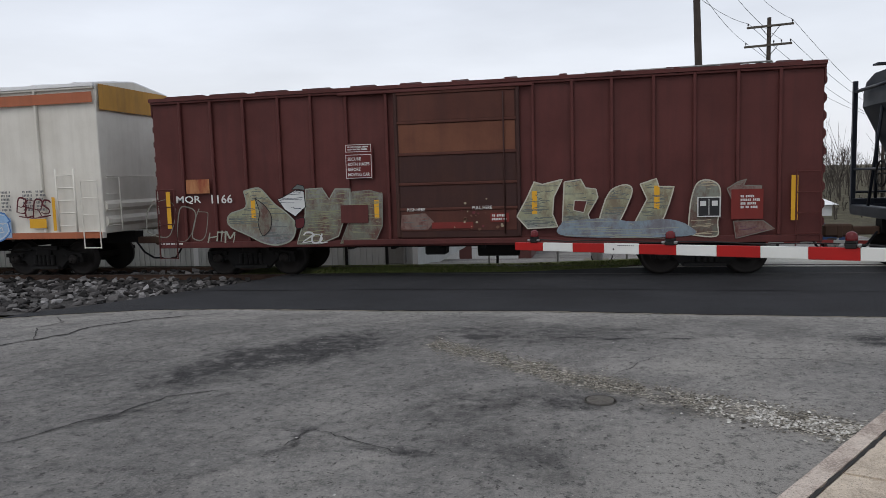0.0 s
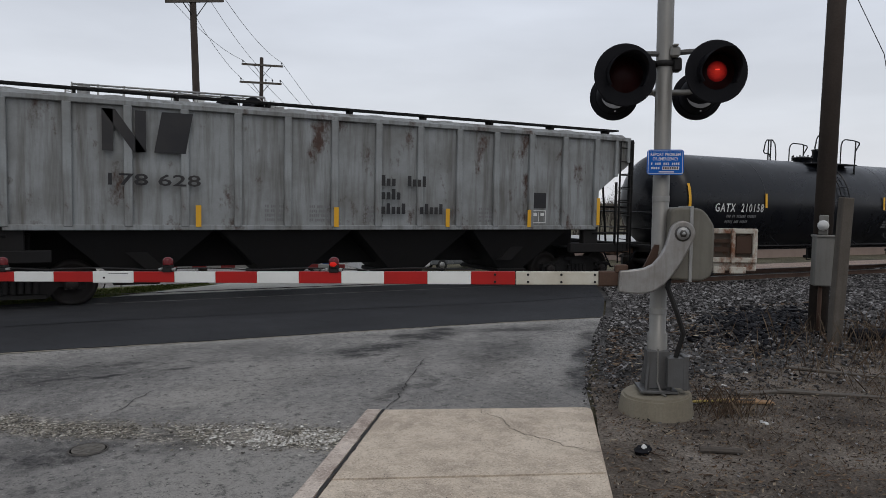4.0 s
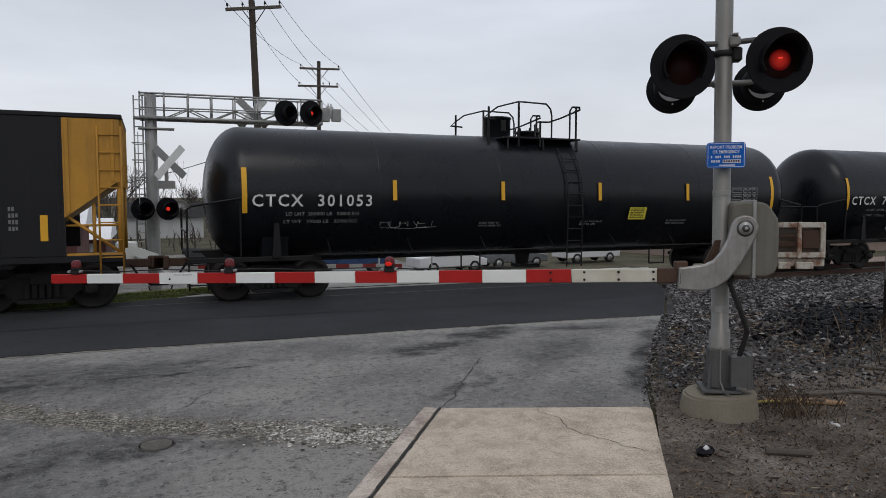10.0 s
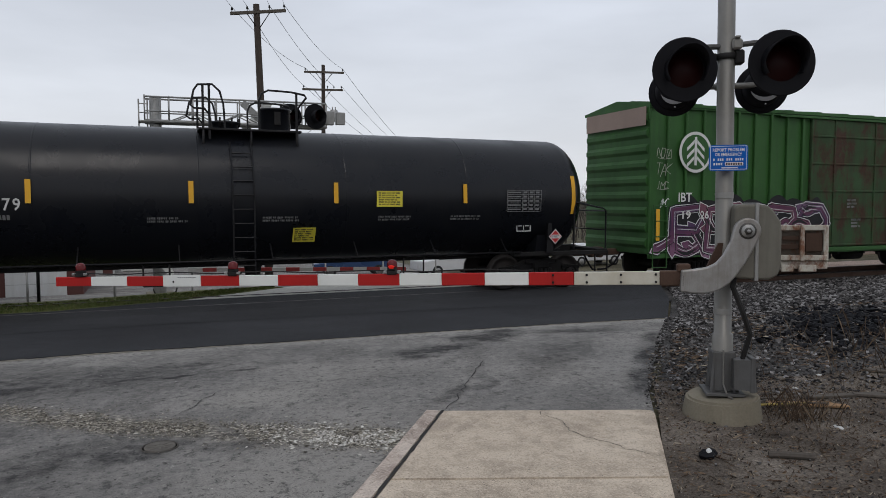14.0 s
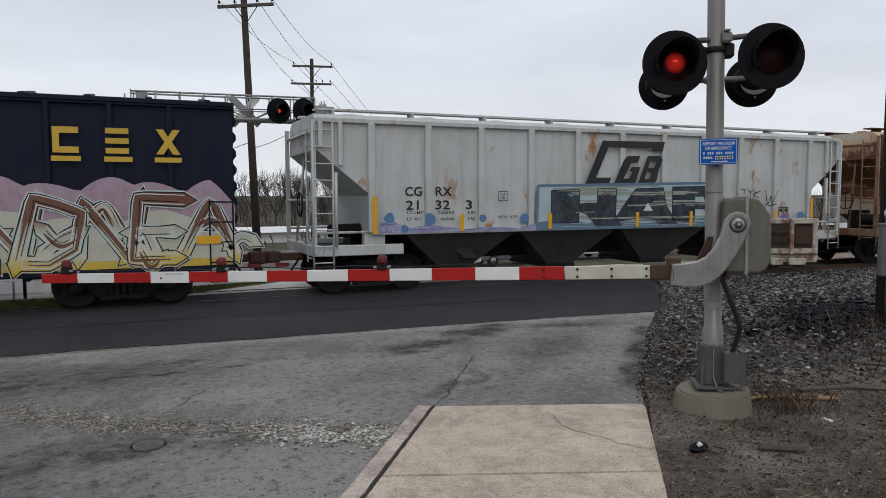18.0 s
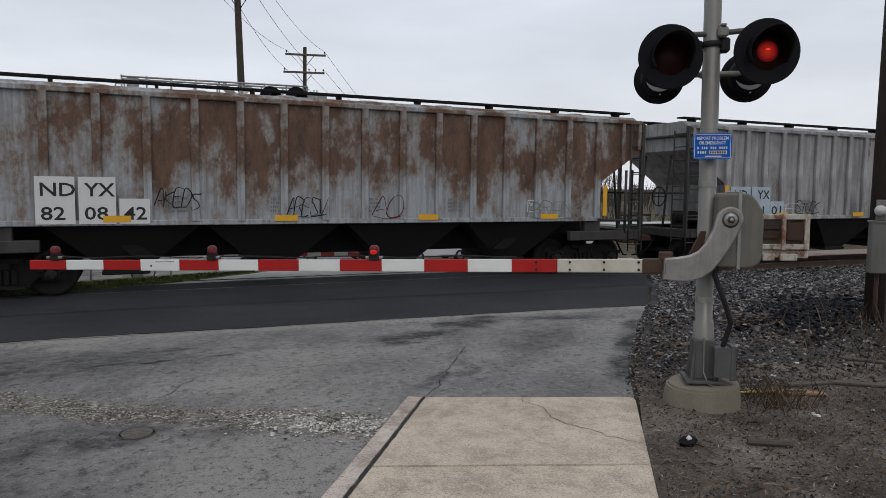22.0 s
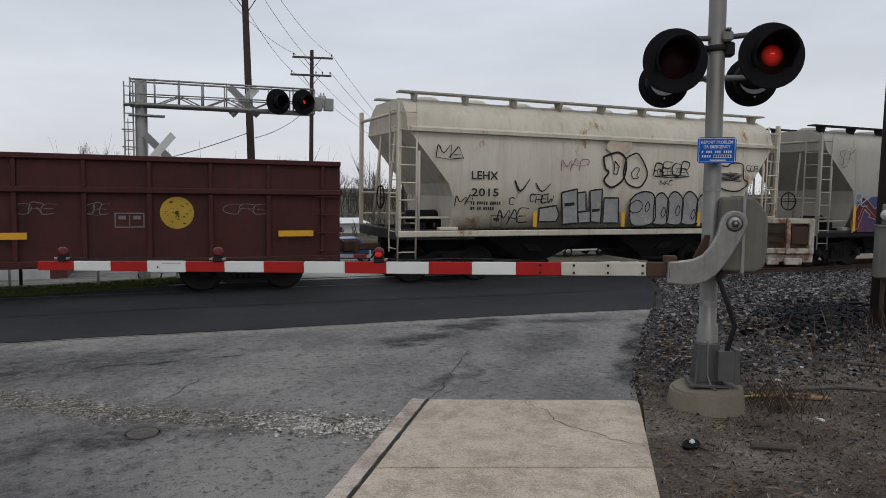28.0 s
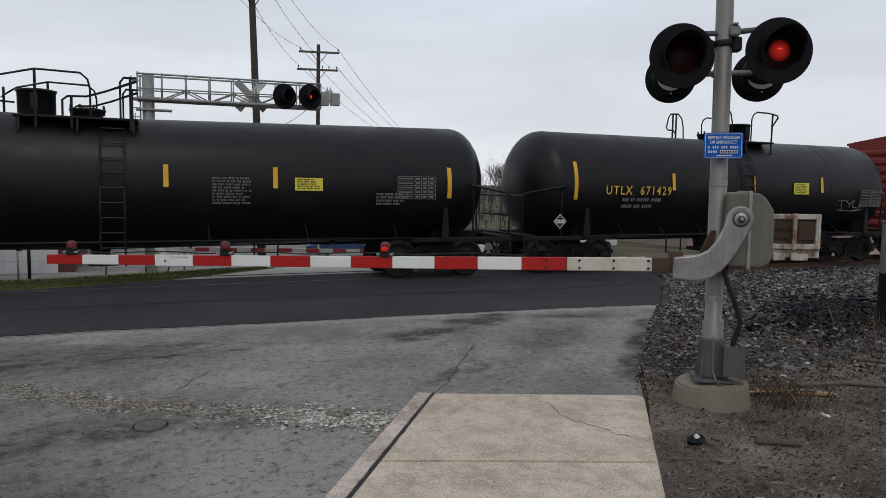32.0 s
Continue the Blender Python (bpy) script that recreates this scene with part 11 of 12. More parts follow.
u0, u1 = -27.7, -11.1
L = at_u(u0, u1)
th, half, skin = tank("glossy black tank car with white lettering", u0, u1, ZC, 1.53, L(-20.6), "black_tank", 0, L(-20.0))
tank_marks(th, L, skin, ZC, "TILX 191379", (-26.06, -24.12), [-27.06, -11.8], [-23.99, -21.05, -18.0, -14.85], th_h=0.24)
plate_box(th, L(-23.85), 1.45 + DZ, 0.34, 0.32, skin(1.9) - 0.015, on_tank(th, skin, ZC)(1.45 + 0.16 + DZ)[1])
plate(th, L, skin, ZC, -18.70, 0.80, 0.5, 0.38, "placard", 3)
plate(th, L, skin, ZC, -16.75, 1.58, 0.62, 0.36, "placard", 3)
chart(th, L, skin, ZC, -13.25, 1.72)
diamond(th, L, skin, ZC, -12.37, 0.80)
frame_plate(th, L(-13.35), 0.95 + DZ, 0.40, 0.24, skin(1.65) - 0.02)
for u in (-21.9, -19.6, -17.0, -15.2):
    y, a = on_tank(th, skin, ZC)(1.25 + DZ)
    bars(th, L(u), 1.25 + DZ, 0.8, 0.14, 2, "letter_dim", y - 0.02, seed=int(-u), tilt=a)

# --- tall green boxcar
u0, u1 = -9.4, 6.3
L = at_u(u0, u1)
th, half = boxcar("boxcar", "tall green boxcar with a round tree emblem and graffiti", u0, u1, 0.81, 4.92, "green_box", [(5.83, 9.56)], "green_door", [0.55 + 0.62 * i for i in range(9)] + [9.8 + 0.62 * i for i in range(10)], 0.07, door_style="grid")
part("end_board", Shape().use("tan_wall").box(-half - 0.09, -half - 0.072, -1.4, 1.4, 4.35, 4.85), th)
em = part("emblem", Shape().use("letter").lathe([(-0.002, 0.56), (0.002, 0.56)], 40, "y"), th, "white ring with a green tree shape", pose(L(-7.95), -1.606, 3.06 + DZ))
part("emblem_field", Shape().use("green_box").lathe([(-0.005, 0.48), (-0.003, 0.48)], 40, "y"), em)
s = Shape().use("letter").box(-0.04, 0.04, -0.008, -0.006, -0.36, 0.42)
for k in range(3):
    for sx in (-1, 1):
        z = 0.22 - 0.22 * k
        s.prism([(0.05 * sx, z + 0.02), (0.3 * sx, z - 0.2), (0.3 * sx, z - 0.1), (0.05 * sx, z + 0.12)], "y", -0.008, -0.006)
part("emblem_tree", s, em)
word(th, "IBT", L(-8.53), 2.29, 0.25, "letter", -1.64, 0.46)
for txt, u in (("19", -8.39), ("26", -7.76), ("4", -7.05)):
    word(th, txt, L(u), 1.82, 0.22, "letter", -1.645, 0.29 if len(txt) > 1 else 0.15)
piece(th, L(-8.6), L(-2.9), 0.78, 2.25, "RESPO", ["f_plum", "f_rose"], "g_white", "g_black", "g_black", ["g_mauve", "g_black"], 31, -1.606, 0.115, 0.024, tip=1.5, over=1.3, flares=3, cloud=(("g_black", 0.02, 1.12, 7),), label="plum and pink sprayed lettering with white edges")
piece(th, L(0.6), L(4.2), 0.72, 2.4, "EOUS", "f_sky", "g_navy", "g_white", seed=32, wide=0.15, rim=0.03, soft=True, cloud=(("f_sky", 0.0, 1.05, 4),), label="light blue sprayed lettering")
piece(th, L(4.05), L(4.9), 0.72, 1.5, "N", "g_purple", "g_navy", "g_silver", seed=34, wide=0.22, soft=True, label="dark purple sprayed letter")
for a, b, c, d, sd in ((-9.23, -8.75, 3.44 - DZ, 3.75 - DZ, 33), (-9.27, -8.75, 2.95 - DZ, 3.35 - DZ, 34), (-9.23, -8.84, 2.62 - DZ, 2.85 - DZ, 38), (-9.14, -8.83, 2.11 - DZ, 2.38 - DZ, 39), (4.82, 5.45, 2.5, 2.9, 35), (5.45, 6.2, 2.62, 3.25, 36), (4.9, 5.5, 1.95, 2.15, 37)):
    scrawl(th, L(a), L(b), c + DZ, d + DZ, "g_pale" if sd < 39 and a < 0 else "g_white", sd, "NOTA" if sd == 33 else "TAK" if sd == 34 else "IMC", 0.010)
strips(th, L, [(-9.18, 0.65, 0.85, 0.12), (6.06, 0.65, 0.9, 0.14)])
part("reflector", Shape().use("placard").box(-0.3, 0.3, -0.002, 0.002, 0, 0.28), th, "yellow notice", pose(L(5.15), -1.608, 0.62 + DZ))
frame_plate(th, L(4.9), 1.0 + DZ, 0.5, 0.34)
for u, z in ((-2.0, 1.5), (-1.8, 0.9), (3.9, 1.6), (4.5, 1.5), (0.6, 1.3)):
    bars(th, L(u), z + DZ, 0.4, 0.3, 3, "letter_dim", -1.607, seed=int(abs(u) * 10))

# --- navy boxcar
u0, u1 = 8.1, 23.55
L = at_u(u0, u1)
th, half = boxcar("boxcar", "navy blue boxcar covered below in graffiti", u0, u1, 0.80, 4.22, "navy_box", [(6.2, 9.25)], "navy_box", [1.2, 2.35, 3.5, 4.6, 5.7, 9.9, 10.95, 12.0, 13.1, 14.2], 0.10, door_style="corrugated")
for k in range(3):
    x, z = L(20.2 + 0.92 * k), 2.55 + DZ
    sp = Shape().use("letter_yellow")
    if k == 0:
        poly(sp, [(x, z), (x + 0.12, z), (x + 0.12, z + 0.5), (x, z + 0.5)])
        poly(sp, [(x + 0.121, z), (x + 0.45, z), (x + 0.45, z + 0.12), (x + 0.121, z + 0.12)])
        poly(sp, [(x + 0.121, z + 0.38), (x + 0.45, z + 0.38), (x + 0.45, z + 0.5), (x + 0.121, z + 0.5)])
    elif k == 1:
        for j in range(3):
            poly(sp, [(x, z + 0.195 * j), (x + 0.42, z + 0.195 * j), (x + 0.42, z + 0.11 + 0.195 * j), (x, z + 0.11 + 0.195 * j)])
    else:
        poly(sp, [(x, z), (x + 0.14, z), (x + 0.46, z + 0.5), (x + 0.32, z + 0.5)])
        poly(sp, [(x + 0.32, z), (x + 0.46, z), (x + 0.14, z + 0.5), (x, z + 0.5)], -1.609)
    poly(sp, [(x - 0.03, z - 0.16), (x + 0.48, z - 0.16), (x + 0.48, z - 0.06), (x - 0.03, z - 0.06)])
    part("emblem", sp, th, "yellow emblem block with an underline")
for txt, a in (("14", 9.24), ("16", 10.12), ("34", 10.95)):
    word(th, txt, L(a), 1.85, 0.28, "letter_yellow", -1.640, 0.38 + 0.03 * (a > 10))
for k in range(4):
    part("lettering", Shape().use("letter_yellow").box(0, 0.2, -0.001, 0.001, 0, 0.24), th, "yellow letter block", pose(L(9.17) + (0, 0.3, 0.92, 1.22)[k], -1.606, 2.37))
part("graffiti", Shape().use("f_mint").box(L(8.5), L(14.3), -1.6062, -1.6052, 0.92, 1.75), th, "pale mint sprayed ground")
piece(th, L(8.15), L(14.4), 0.86, 2.42, "ASREMA", "f_umber", "g_black", "g_cream", "f_mint", ["g_sand", "g_brown"], 41, -1.6075, 0.13, 0.026, lean=0.15, tip=1.7, over=1.25, flares=2, cloud=(("f_pinks", 0.0, 1.13, 6), ("g_pink", 0.6, 1.05, 6), ("f_lilac", 0.62, 1.0, 6)), label="umber sprayed lettering with sand contours on pink clouds")
piece(th, L(14.4), L(16.85), 0.9, 2.3, "XY", ["g_white", "g_cream"], "g_black", "g_black", "g_pink", ["g_pink", "g_black"], 42, -1.612, 0.125, 0.05, tip=2.0, over=1.15, flares=3, cloud=(("f_pinks", 0.0, 1.15, 3), ("g_mauve", 0.0, 0.85, 3)), label="white and black sprayed letters on pink")
part("graffiti", Shape().use("g_yellow").box(L(17.0), L(23.5), -1.6062, -1.6052, 0.86, 1.12), th, "yellow sprayed foot")
piece(th, L(16.85), L(23.5), 0.90, 2.35, "TSNDNEA", "f_rainbow", "g_black", "g_white", "f_mint", ["g_brown", "g_cream"], 43, -1.6075, 0.125, 0.024, lean=0.2, tip=1.9, over=1.3, flares=2, cloud=(("f_lilac", 0.5, 1.18, 7), ("g_cream", 0.08, 0.72, 5)), label="brown, mint and cream sprayed lettering with yellow below")
sp = Shape().use("g_silver")
poly(sp, [(L(8.45), 2.0 + DZ), (L(9.25), 1.85 + DZ), (L(9.3), 2.1 + DZ), (L(8.95), 2.55 + DZ), (L(8.6), 2.75 + DZ), (L(8.45), 2.6 + DZ)])
part("graffiti", sp, th, "silver sprayed blob")
for u in (8.6, 10.9, 16.6, 23.0):
    part("reflector", Shape().use("reflector").box(-0.25, 0.25, -0.002, 0.002, 0, 0.17), th, "yellow reflective strip", pose(L(u), -1.640, 0.72 + DZ))
sp = Shape().use("iron").box(0, 0.55, -0.01, 0.0, 0, 0.42)
part("hatch_panel", sp, th, "", pose(L(13.3), -1.638, 1.0 + DZ))

# --- pale grey covered hopper
u0, u1 = 25.2, 41.8
L = at_u(u0, u1)
# bay colour is darker than the body: the shade below is painted in
th, half = hopper("covered_hopper", "pale grey covered hopper with black emblem and graffiti", u0, u1, 3.98, 3.32, 1.25, 2.30, 1.45, "pale_hopper", "pale_hopper", 11, 4, "shaded_grey", frame_key="pale_hopper", top_key="pale_hopper")
word(th, "CG", L(27.39), 2.29, 0.22, "letter_black", -1.52, 0.42)
word(th, "RX", L(28.16), 2.29, 0.22, "letter_black", -1.52, 0.43)
word(th, "21", L(27.41), 1.97, 0.22, "letter_black", -1.52, 0.32)
word(th, "32", L(28.15), 1.97, 0.22, "letter_black", -1.52, 0.38)
word(th, "3", L(28.95), 1.97, 0.22, "letter_black", -1.52, 0.17)
for txt, u, z, w in (("LD LMT", 27.40, 1.87, 0.40), ("200500", 28.17, 1.865, 0.42), ("LBS", 28.96, 1.855, 0.2), ("LT WT", 27.40, 1.72, 0.36), ("62500", 28.24, 1.715, 0.35), ("LBS", 28.96, 1.71, 0.2), ("NEW  8-79", 29.78, 1.74, 0.52)):
    word(th, txt, L(u), z, 0.068, "letter_black", -1.62, w)
sp = Shape().use("letter_black")
for pts in ([(32.31, 2.58), (32.84, 3.72), (33.10, 3.72), (32.64, 2.76), (33.12, 2.76), (33.05, 2.58)], [(33.10, 3.72), (34.87, 3.74), (34.80, 3.49), (34.45, 3.49), (34.42, 3.56), (33.02, 3.55)],
            [(33.20, 2.58), (33.50, 3.20), (33.62, 3.33), (34.05, 3.35), (33.97, 3.16), (33.75, 3.15), (33.52, 2.74), (33.70, 2.74), (33.80, 2.93), (33.70, 2.93), (33.78, 3.05), (34.06, 3.05), (33.88, 2.58)],
            [(33.98, 2.58), (34.30, 3.35), (34.44, 3.35), (34.14, 2.58)], [(34.40, 3.20), (34.44, 3.35), (34.72, 3.36), (34.80, 3.26), (34.68, 3.01), (34.60, 2.68), (34.48, 2.58), (34.14, 2.58), (34.20, 2.73), (34.38, 2.73), (34.46, 2.90), (34.28, 2.91), (34.32, 3.04), (34.52, 3.04), (34.60, 3.20)]):
    poly(sp, [(L(u), z) for u, z in pts], -1.606)
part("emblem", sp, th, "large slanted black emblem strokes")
field = lambda pts: [(L(u), z) for u, z in pts]
g = mark(th, field([(30.90, 2.54), (36.73, 2.64), (37.05, 2.1), (37.45, 1.46), (30.88, 1.45)]), "g_ice", -1.6035, "g_steel", 0.035, "g_pale", 51, False, "graffiti", "black sprayed block letters on pale blue ground")
mark(g, field([(30.9, 1.62), (31.6, 1.70), (32.4, 1.58), (33.2, 1.72), (33.8, 1.62), (34.8, 1.74), (35.9, 1.63), (36.9, 1.72), (37.3, 1.47), (30.9, 1.46)]), "g_steel", -1.6045, None, 0.012, "g_ice", 52)
for pts in ([(31.29, 2.42), (32.13, 2.45), (32.14, 2.08), (32.69, 2.09), (32.69, 2.47), (33.29, 2.47), (33.28, 1.78), (33.40, 1.58), (33.48, 1.46), (32.71, 1.46), (32.35, 1.82), (32.12, 1.90), (32.12, 1.59), (31.30, 1.61)],
            [(33.24, 1.64), (33.55, 2.05), (33.92, 2.47), (34.84, 2.50), (34.96, 2.0), (35.38, 1.46), (34.76, 1.46), (34.55, 1.68), (33.99, 1.69), (33.53, 1.63)],
            [(35.16, 2.52), (36.56, 2.55), (36.91, 2.06), (37.15, 1.46), (36.48, 1.46), (36.31, 1.91), (35.97, 1.92), (35.93, 1.56), (35.16, 1.60)]):
    mark(g, field(pts), "f_coal", -1.6065, "g_navy", 0.012, "g_slate", int(pts[0][0]))
mark(g, field([(34.18, 1.88), (34.33, 2.10), (34.49, 1.88)]), "g_white", -1.612)
mark(g, field([(35.97, 2.10), (35.96, 2.25), (36.25, 2.25), (36.31, 2.10)]), "g_ice", -1.612)
mark(g, field([(31.75, 2.33), (32.05, 2.38), (31.9, 2.25)]), "g_steel", -1.612)
# violet haze and round dabs along the foot
rnd = random.Random(55)
h = mark(th, field([(26.72, 1.44), (26.74, 1.66), (26.95, 1.85), (27.15, 1.66), (27.5, 1.55), (27.9, 1.62), (28.4, 1.56), (28.9, 1.50), (29.4, 1.54), (29.9, 1.52), (30.4, 1.50), (30.85, 1.60), (30.86, 1.44)]), "f_violet", -1.6025, None, 0.014, "g_violet", 56, False, "graffiti", "violet sprayed haze with blue dabs")
for u, z, r in ((26.98, 1.78, 0.13), (27.98, 1.74, 0.15), (29.36, 1.75, 0.10), (30.52, 1.72, 0.13), (27.35, 1.52, 0.10)):
    mark(h, field([(u + r * math.cos(a) * rnd.uniform(0.8, 1.15), z + r * math.sin(a) * rnd.uniform(0.8, 1.1)) for a in [k * 0.785 for k in range(8)]]), "g_dab", -1.6050, None, 0.012, None, 3, True, "sprayed_dab")
h = mark(th, field([(37.4, 1.62), (37.8, 1.74), (38.1, 1.58), (38.6, 1.56), (39.0, 1.62), (39.45, 1.72), (39.85, 1.58), (40.3, 1.62), (40.5, 1.44), (37.5, 1.44)]), "f_violet", -1.6025, None, 0.014, "g_violet", 57, False, "graffiti", "violet sprayed haze")
for u, z, r in ((37.85, 1.66, 0.12), (40.05, 1.68, 0.15), (39.4, 1.58, 0.2)):
    mark(h, field([(u + r * math.cos(a) * rnd.uniform(0.8, 1.2), z + 0.8 * r * math.sin(a) * rnd.uniform(0.8, 1.1)) for a in [k * 0.785 for k in range(8)]]), "g_dab" if u > 40 else "g_violet", -1.6050, None, 0.012, None, 3, True, "sprayed_dab")
scrawl(th, L(37.65), L(38.4), 2.2, 2.46, "g_black", 54, "TYK", 0.013)
scrawl(th, L(37.6), L(38.35), 1.88, 2.16, "g_black", 55, "THU", 0.013)
scrawl(th, L(38.6), L(39.05), 1.98, 2.46, "g_black", 58, "W", 0.013)
strips(th, L, [(26.62, 0.84, 0.85, 0.12), (28.8, 0.86, 0.4, 0.11), (31.26, 0.86, 0.4, 0.11), (33.98, 0.86, 0.4, 0.11), (35.82, 0.86, 0.4, 0.11), (39.0, 0.86, 0.4, 0.11), (40.5, 0.86, 0.75, 0.11)], -1.62)
frame_plate(th, L(39.25), 1.05 + DZ, 0.4, 0.3, -1.515, "letter_black")
plate_box(th, L(29.78), 2.16, 0.27, 0.25, -1.62, 0.0, "letter_black")

# --- rusted covered hopper
u0, u1 = 43.5, 59.55
L = at_u(u0, u1)
th, half = hopper("covered_hopper", "heavily rusted pale covered hopper", u0, u1, 4.18, 3.46, 1.22, 2.57, 1.62, "rusty_hopper", "rust_post", 15, 3, "rust_bay", frame_key="rust_post", top_key="rust_iron")
for txt, a, zz, w in (("FU", 45.96, 2.57, 0.5), ("RX", 46.86, 2.57, 0.5), ("82", 46.05, 2.07, 0.46), ("80", 46.94, 2.07, 0.46), ("38", 47.86, 2.07, 0.42)):
    word(th, txt, L(a), zz, 0.28, "letter_black", -1.508, w)
bars(th, L(46.0), 1.08 + DZ, 1.6, 0.28, 2, "letter_black", -1.508)
for u, w, ch in ((47.84, 0.42, "C"), (48.64, 0.34, "A"), (49.5, 0.46, "K"), (50.36, 0.44, "E"), (51.24, 0.44, "D")):
    scrawl(th, L(u), L(u + w), 1.66, 2.03, "g_black", int(u), ch, 0.026, -1.607)
strips(th, L, [(44.77, 1.05, 0.88, 0.12), (47.57, 1.08, 0.42, 0.11), (52.85, 1.08, 0.42, 0.11), (56.03, 1.08, 0.42, 0.11), (58.2, 1.08, 0.7, 0.11)], -1.61)
frame_plate(th, L(55.9), 1.25 + DZ, 0.45, 0.3, -1.508, "letter", split=3)

# --- two grimy covered hoppers
for (u0, u1, key, rib, nrib, zs, zsb, texts, lab) in (
        (61.2, 77.9, "grime_hopper", "grime_hopper", 16, 3.30, 2.38, (("ND", 63.55, 1.44, 0.6), ("YX", 64.3, 1.44, 0.55), ("82", 63.55, 0.98, 0.42), ("08", 64.3, 0.98, 0.42), ("42", 65.0, 0.98, 0.42)), "brown-stained grey covered hopper with white number plates"),
        (79.4, 96.25, "worn_hopper", "worn_hopper", 20, 3.42, 2.45, (("ND", 81.15, 1.46, 0.5), ("YX", 82.05, 1.46, 0.5), ("83", 81.15, 1.0, 0.4), ("21", 81.95, 1.0, 0.4), ("01", 82.65, 1.0, 0.4)), "worn streaked grey covered hopper with dark lettering")):
    L = at_u(u0, u1)
    # bays and end frames take dark colours with shade and grime in them
    th, half = hopper("covered_hopper", lab, u0, u1, 4.08, zs, 1.4, zsb, 1.50, key, rib, nrib, 4, "under", frame_key="shaded_grey")
    for a, w in ((63.46, 0.68), (64.2, 0.66), (64.92, 0.56)) if u0 < 70 else ((81.02, 0.76), (81.84, 0.74), (82.6, 0.56)):
        part("number_plate", Shape().use("letter" if u0 < 70 else "plate_blue").box(0, w, -0.002, 0.002, 0, 0.92 if a < 64.5 or 70 < a < 82.3 else 0.5), th, "pale painted patch", pose(L(a), -1.608, 0.90 + DZ))
    for txt, a, zz, w in texts:
        word(th, txt, L(a), zz + DZ, 0.26, "letter_black", -1.613, w)
    k0 = u0 + 1.45
    strips(th, L, [(k0, 1.0, 0.85, 0.13), (u1 - 1.3, 1.0, 0.8, 0.13)], -1.61)
    for a in (0.22, 0.42, 0.62, 0.82):
        part("reflector", Shape().use("reflector").box(-0.25, 0.25, -0.002, 0.002, 0, 0.13), th, "yellow reflective strip", pose(L(u0 + a * (u1 - u0)), -1.612, 0.93 + DZ))
    frame_plate(th, L(u1 - 3.6), 1.1 + DZ, 0.4, 0.3, -1.508)
    for i, (a, b, z0, z1, mk, tx) in enumerate(((4.4, 5.25, 1.75, 2.3, "g_black", "AKEDS"), (7.05, 7.9, 1.6, 2.2, "g_black", "ARESV"), (9.0, 9.7, 1.55, 2.3, "g_maroon", "AO"), (13.1, 14.75, 1.52, 2.1, "g_white", "BRENK"))) if u0 < 70 else enumerate(((4.3, 5.3, 1.6, 2.1, "g_black", "STOCK"), (7.0, 8.1, 1.55, 2.1, "g_white", "LASER"), (9.3, 10.2, 1.6, 2.0, "g_black", "ACE"))):
        scrawl(th, L(u0 + a), L(u0 + b), z0, z0 + 0.8 * (z1 - z0), "g_grey" if mk == "g_white" else mk, 70 + i, tx, 0.011, -1.606)
    for i in range(4):
        bars(th, L(u0 + 4.6 + 2.1 * i), 1.1 + DZ, 0.4, 0.35, 4, "letter_dim", -1.508, seed=i + 40)
    if u0 < 70:
        scrawl(th, L(61.4), L(62.5), 2.75 + DZ, 3.2 + DZ, "g_white", 75, "LUNO", 0.018, -1.52)
    else:
        scrawl(th, L(81.0 - 17.5 + 17.5 + 1.2), L(83.8), 0.98 + DZ, 1.4 + DZ, "g_white", 76, "SKE", 0.012, -1.606)

# --- tall red boxcar
u0, u1 = 97.9, 116.3
L = at_u(u0, u1)
th, half = boxcar("boxcar", "tall faded red boxcar with green graffiti and a round emblem", u0, u1, 0.80, 4.98, "red_rust_box", [(6.85, 9.25), (9.3, 11.68)], "red_door", [1.2 * i for i in range(1, 6)] + [6.55, 12.0] + [12.7 + 0.95 * i for i in range(6)], 0.09, door_style="grid")
part("end_board", Shape().use("letter").box(-half - 0.09, -half - 0.072, -1.4, 1.4, 4.45, 4.92), th, "pale end board")
MAT["letter_worn"] = coat("letter_worn", (0.50, 0.43, 0.36), 0.6, dirt=(0.26, 0.13, 0.08), dirt_amount=0.7, grain=0.25, scale=3)
MAT["emblem_dark"] = coat("emblem_dark", (0.05, 0.035, 0.03), 0.6, dirt=(0.12, 0.06, 0.04), dirt_amount=0.6, grain=0.2, scale=3)
em = part("emblem", Shape().use("emblem_dark").lathe([(-0.002, 0.56), (0.002, 0.56)], 40, "y"), th, "dark round emblem with a pale field", pose(L(99.57), -1.606, 4.02))
part("emblem_ring", Shape().use("letter_worn").lathe([(-0.005, 0.40), (-0.003, 0.40)], 36, "y"), em)
for k in range(22):
    a = radians(-70 + 320 * k / 21)
    part("emblem_mark", Shape().use("letter_worn").box(-0.018, 0.018, -0.005, -0.003, 0.45, 0.52), em, "", pose(0, 0, 0, 0, math.degrees(a) - 90))
part("emblem_shield", Shape().use("emblem_dark").prism([(-0.17, 0.12), (0.17, 0.12), (0.17, -0.12), (0, -0.32), (-0.17, -0.12)], "y", -0.008, -0.006), em)
part("emblem_leaf", Shape().use("letter_worn").prism([(0, 0.06), (0.05, 0.0), (0.12, 0.01), (0.07, -0.08), (0.02, -0.1), (0.02, -0.2), (-0.02, -0.2), (-0.02, -0.1), (-0.07, -0.08), (-0.12, 0.01), (-0.05, 0.0)], "y", -0.011, -0.0085), em)
part("emblem_top", Shape().use("emblem_dark").prism([(-0.2, 0.16), (0.2, 0.16), (0.22, 0.26), (0.08, 0.36), (-0.10, 0.34), (-0.22, 0.24)], "y", -0.008, -0.006), em)
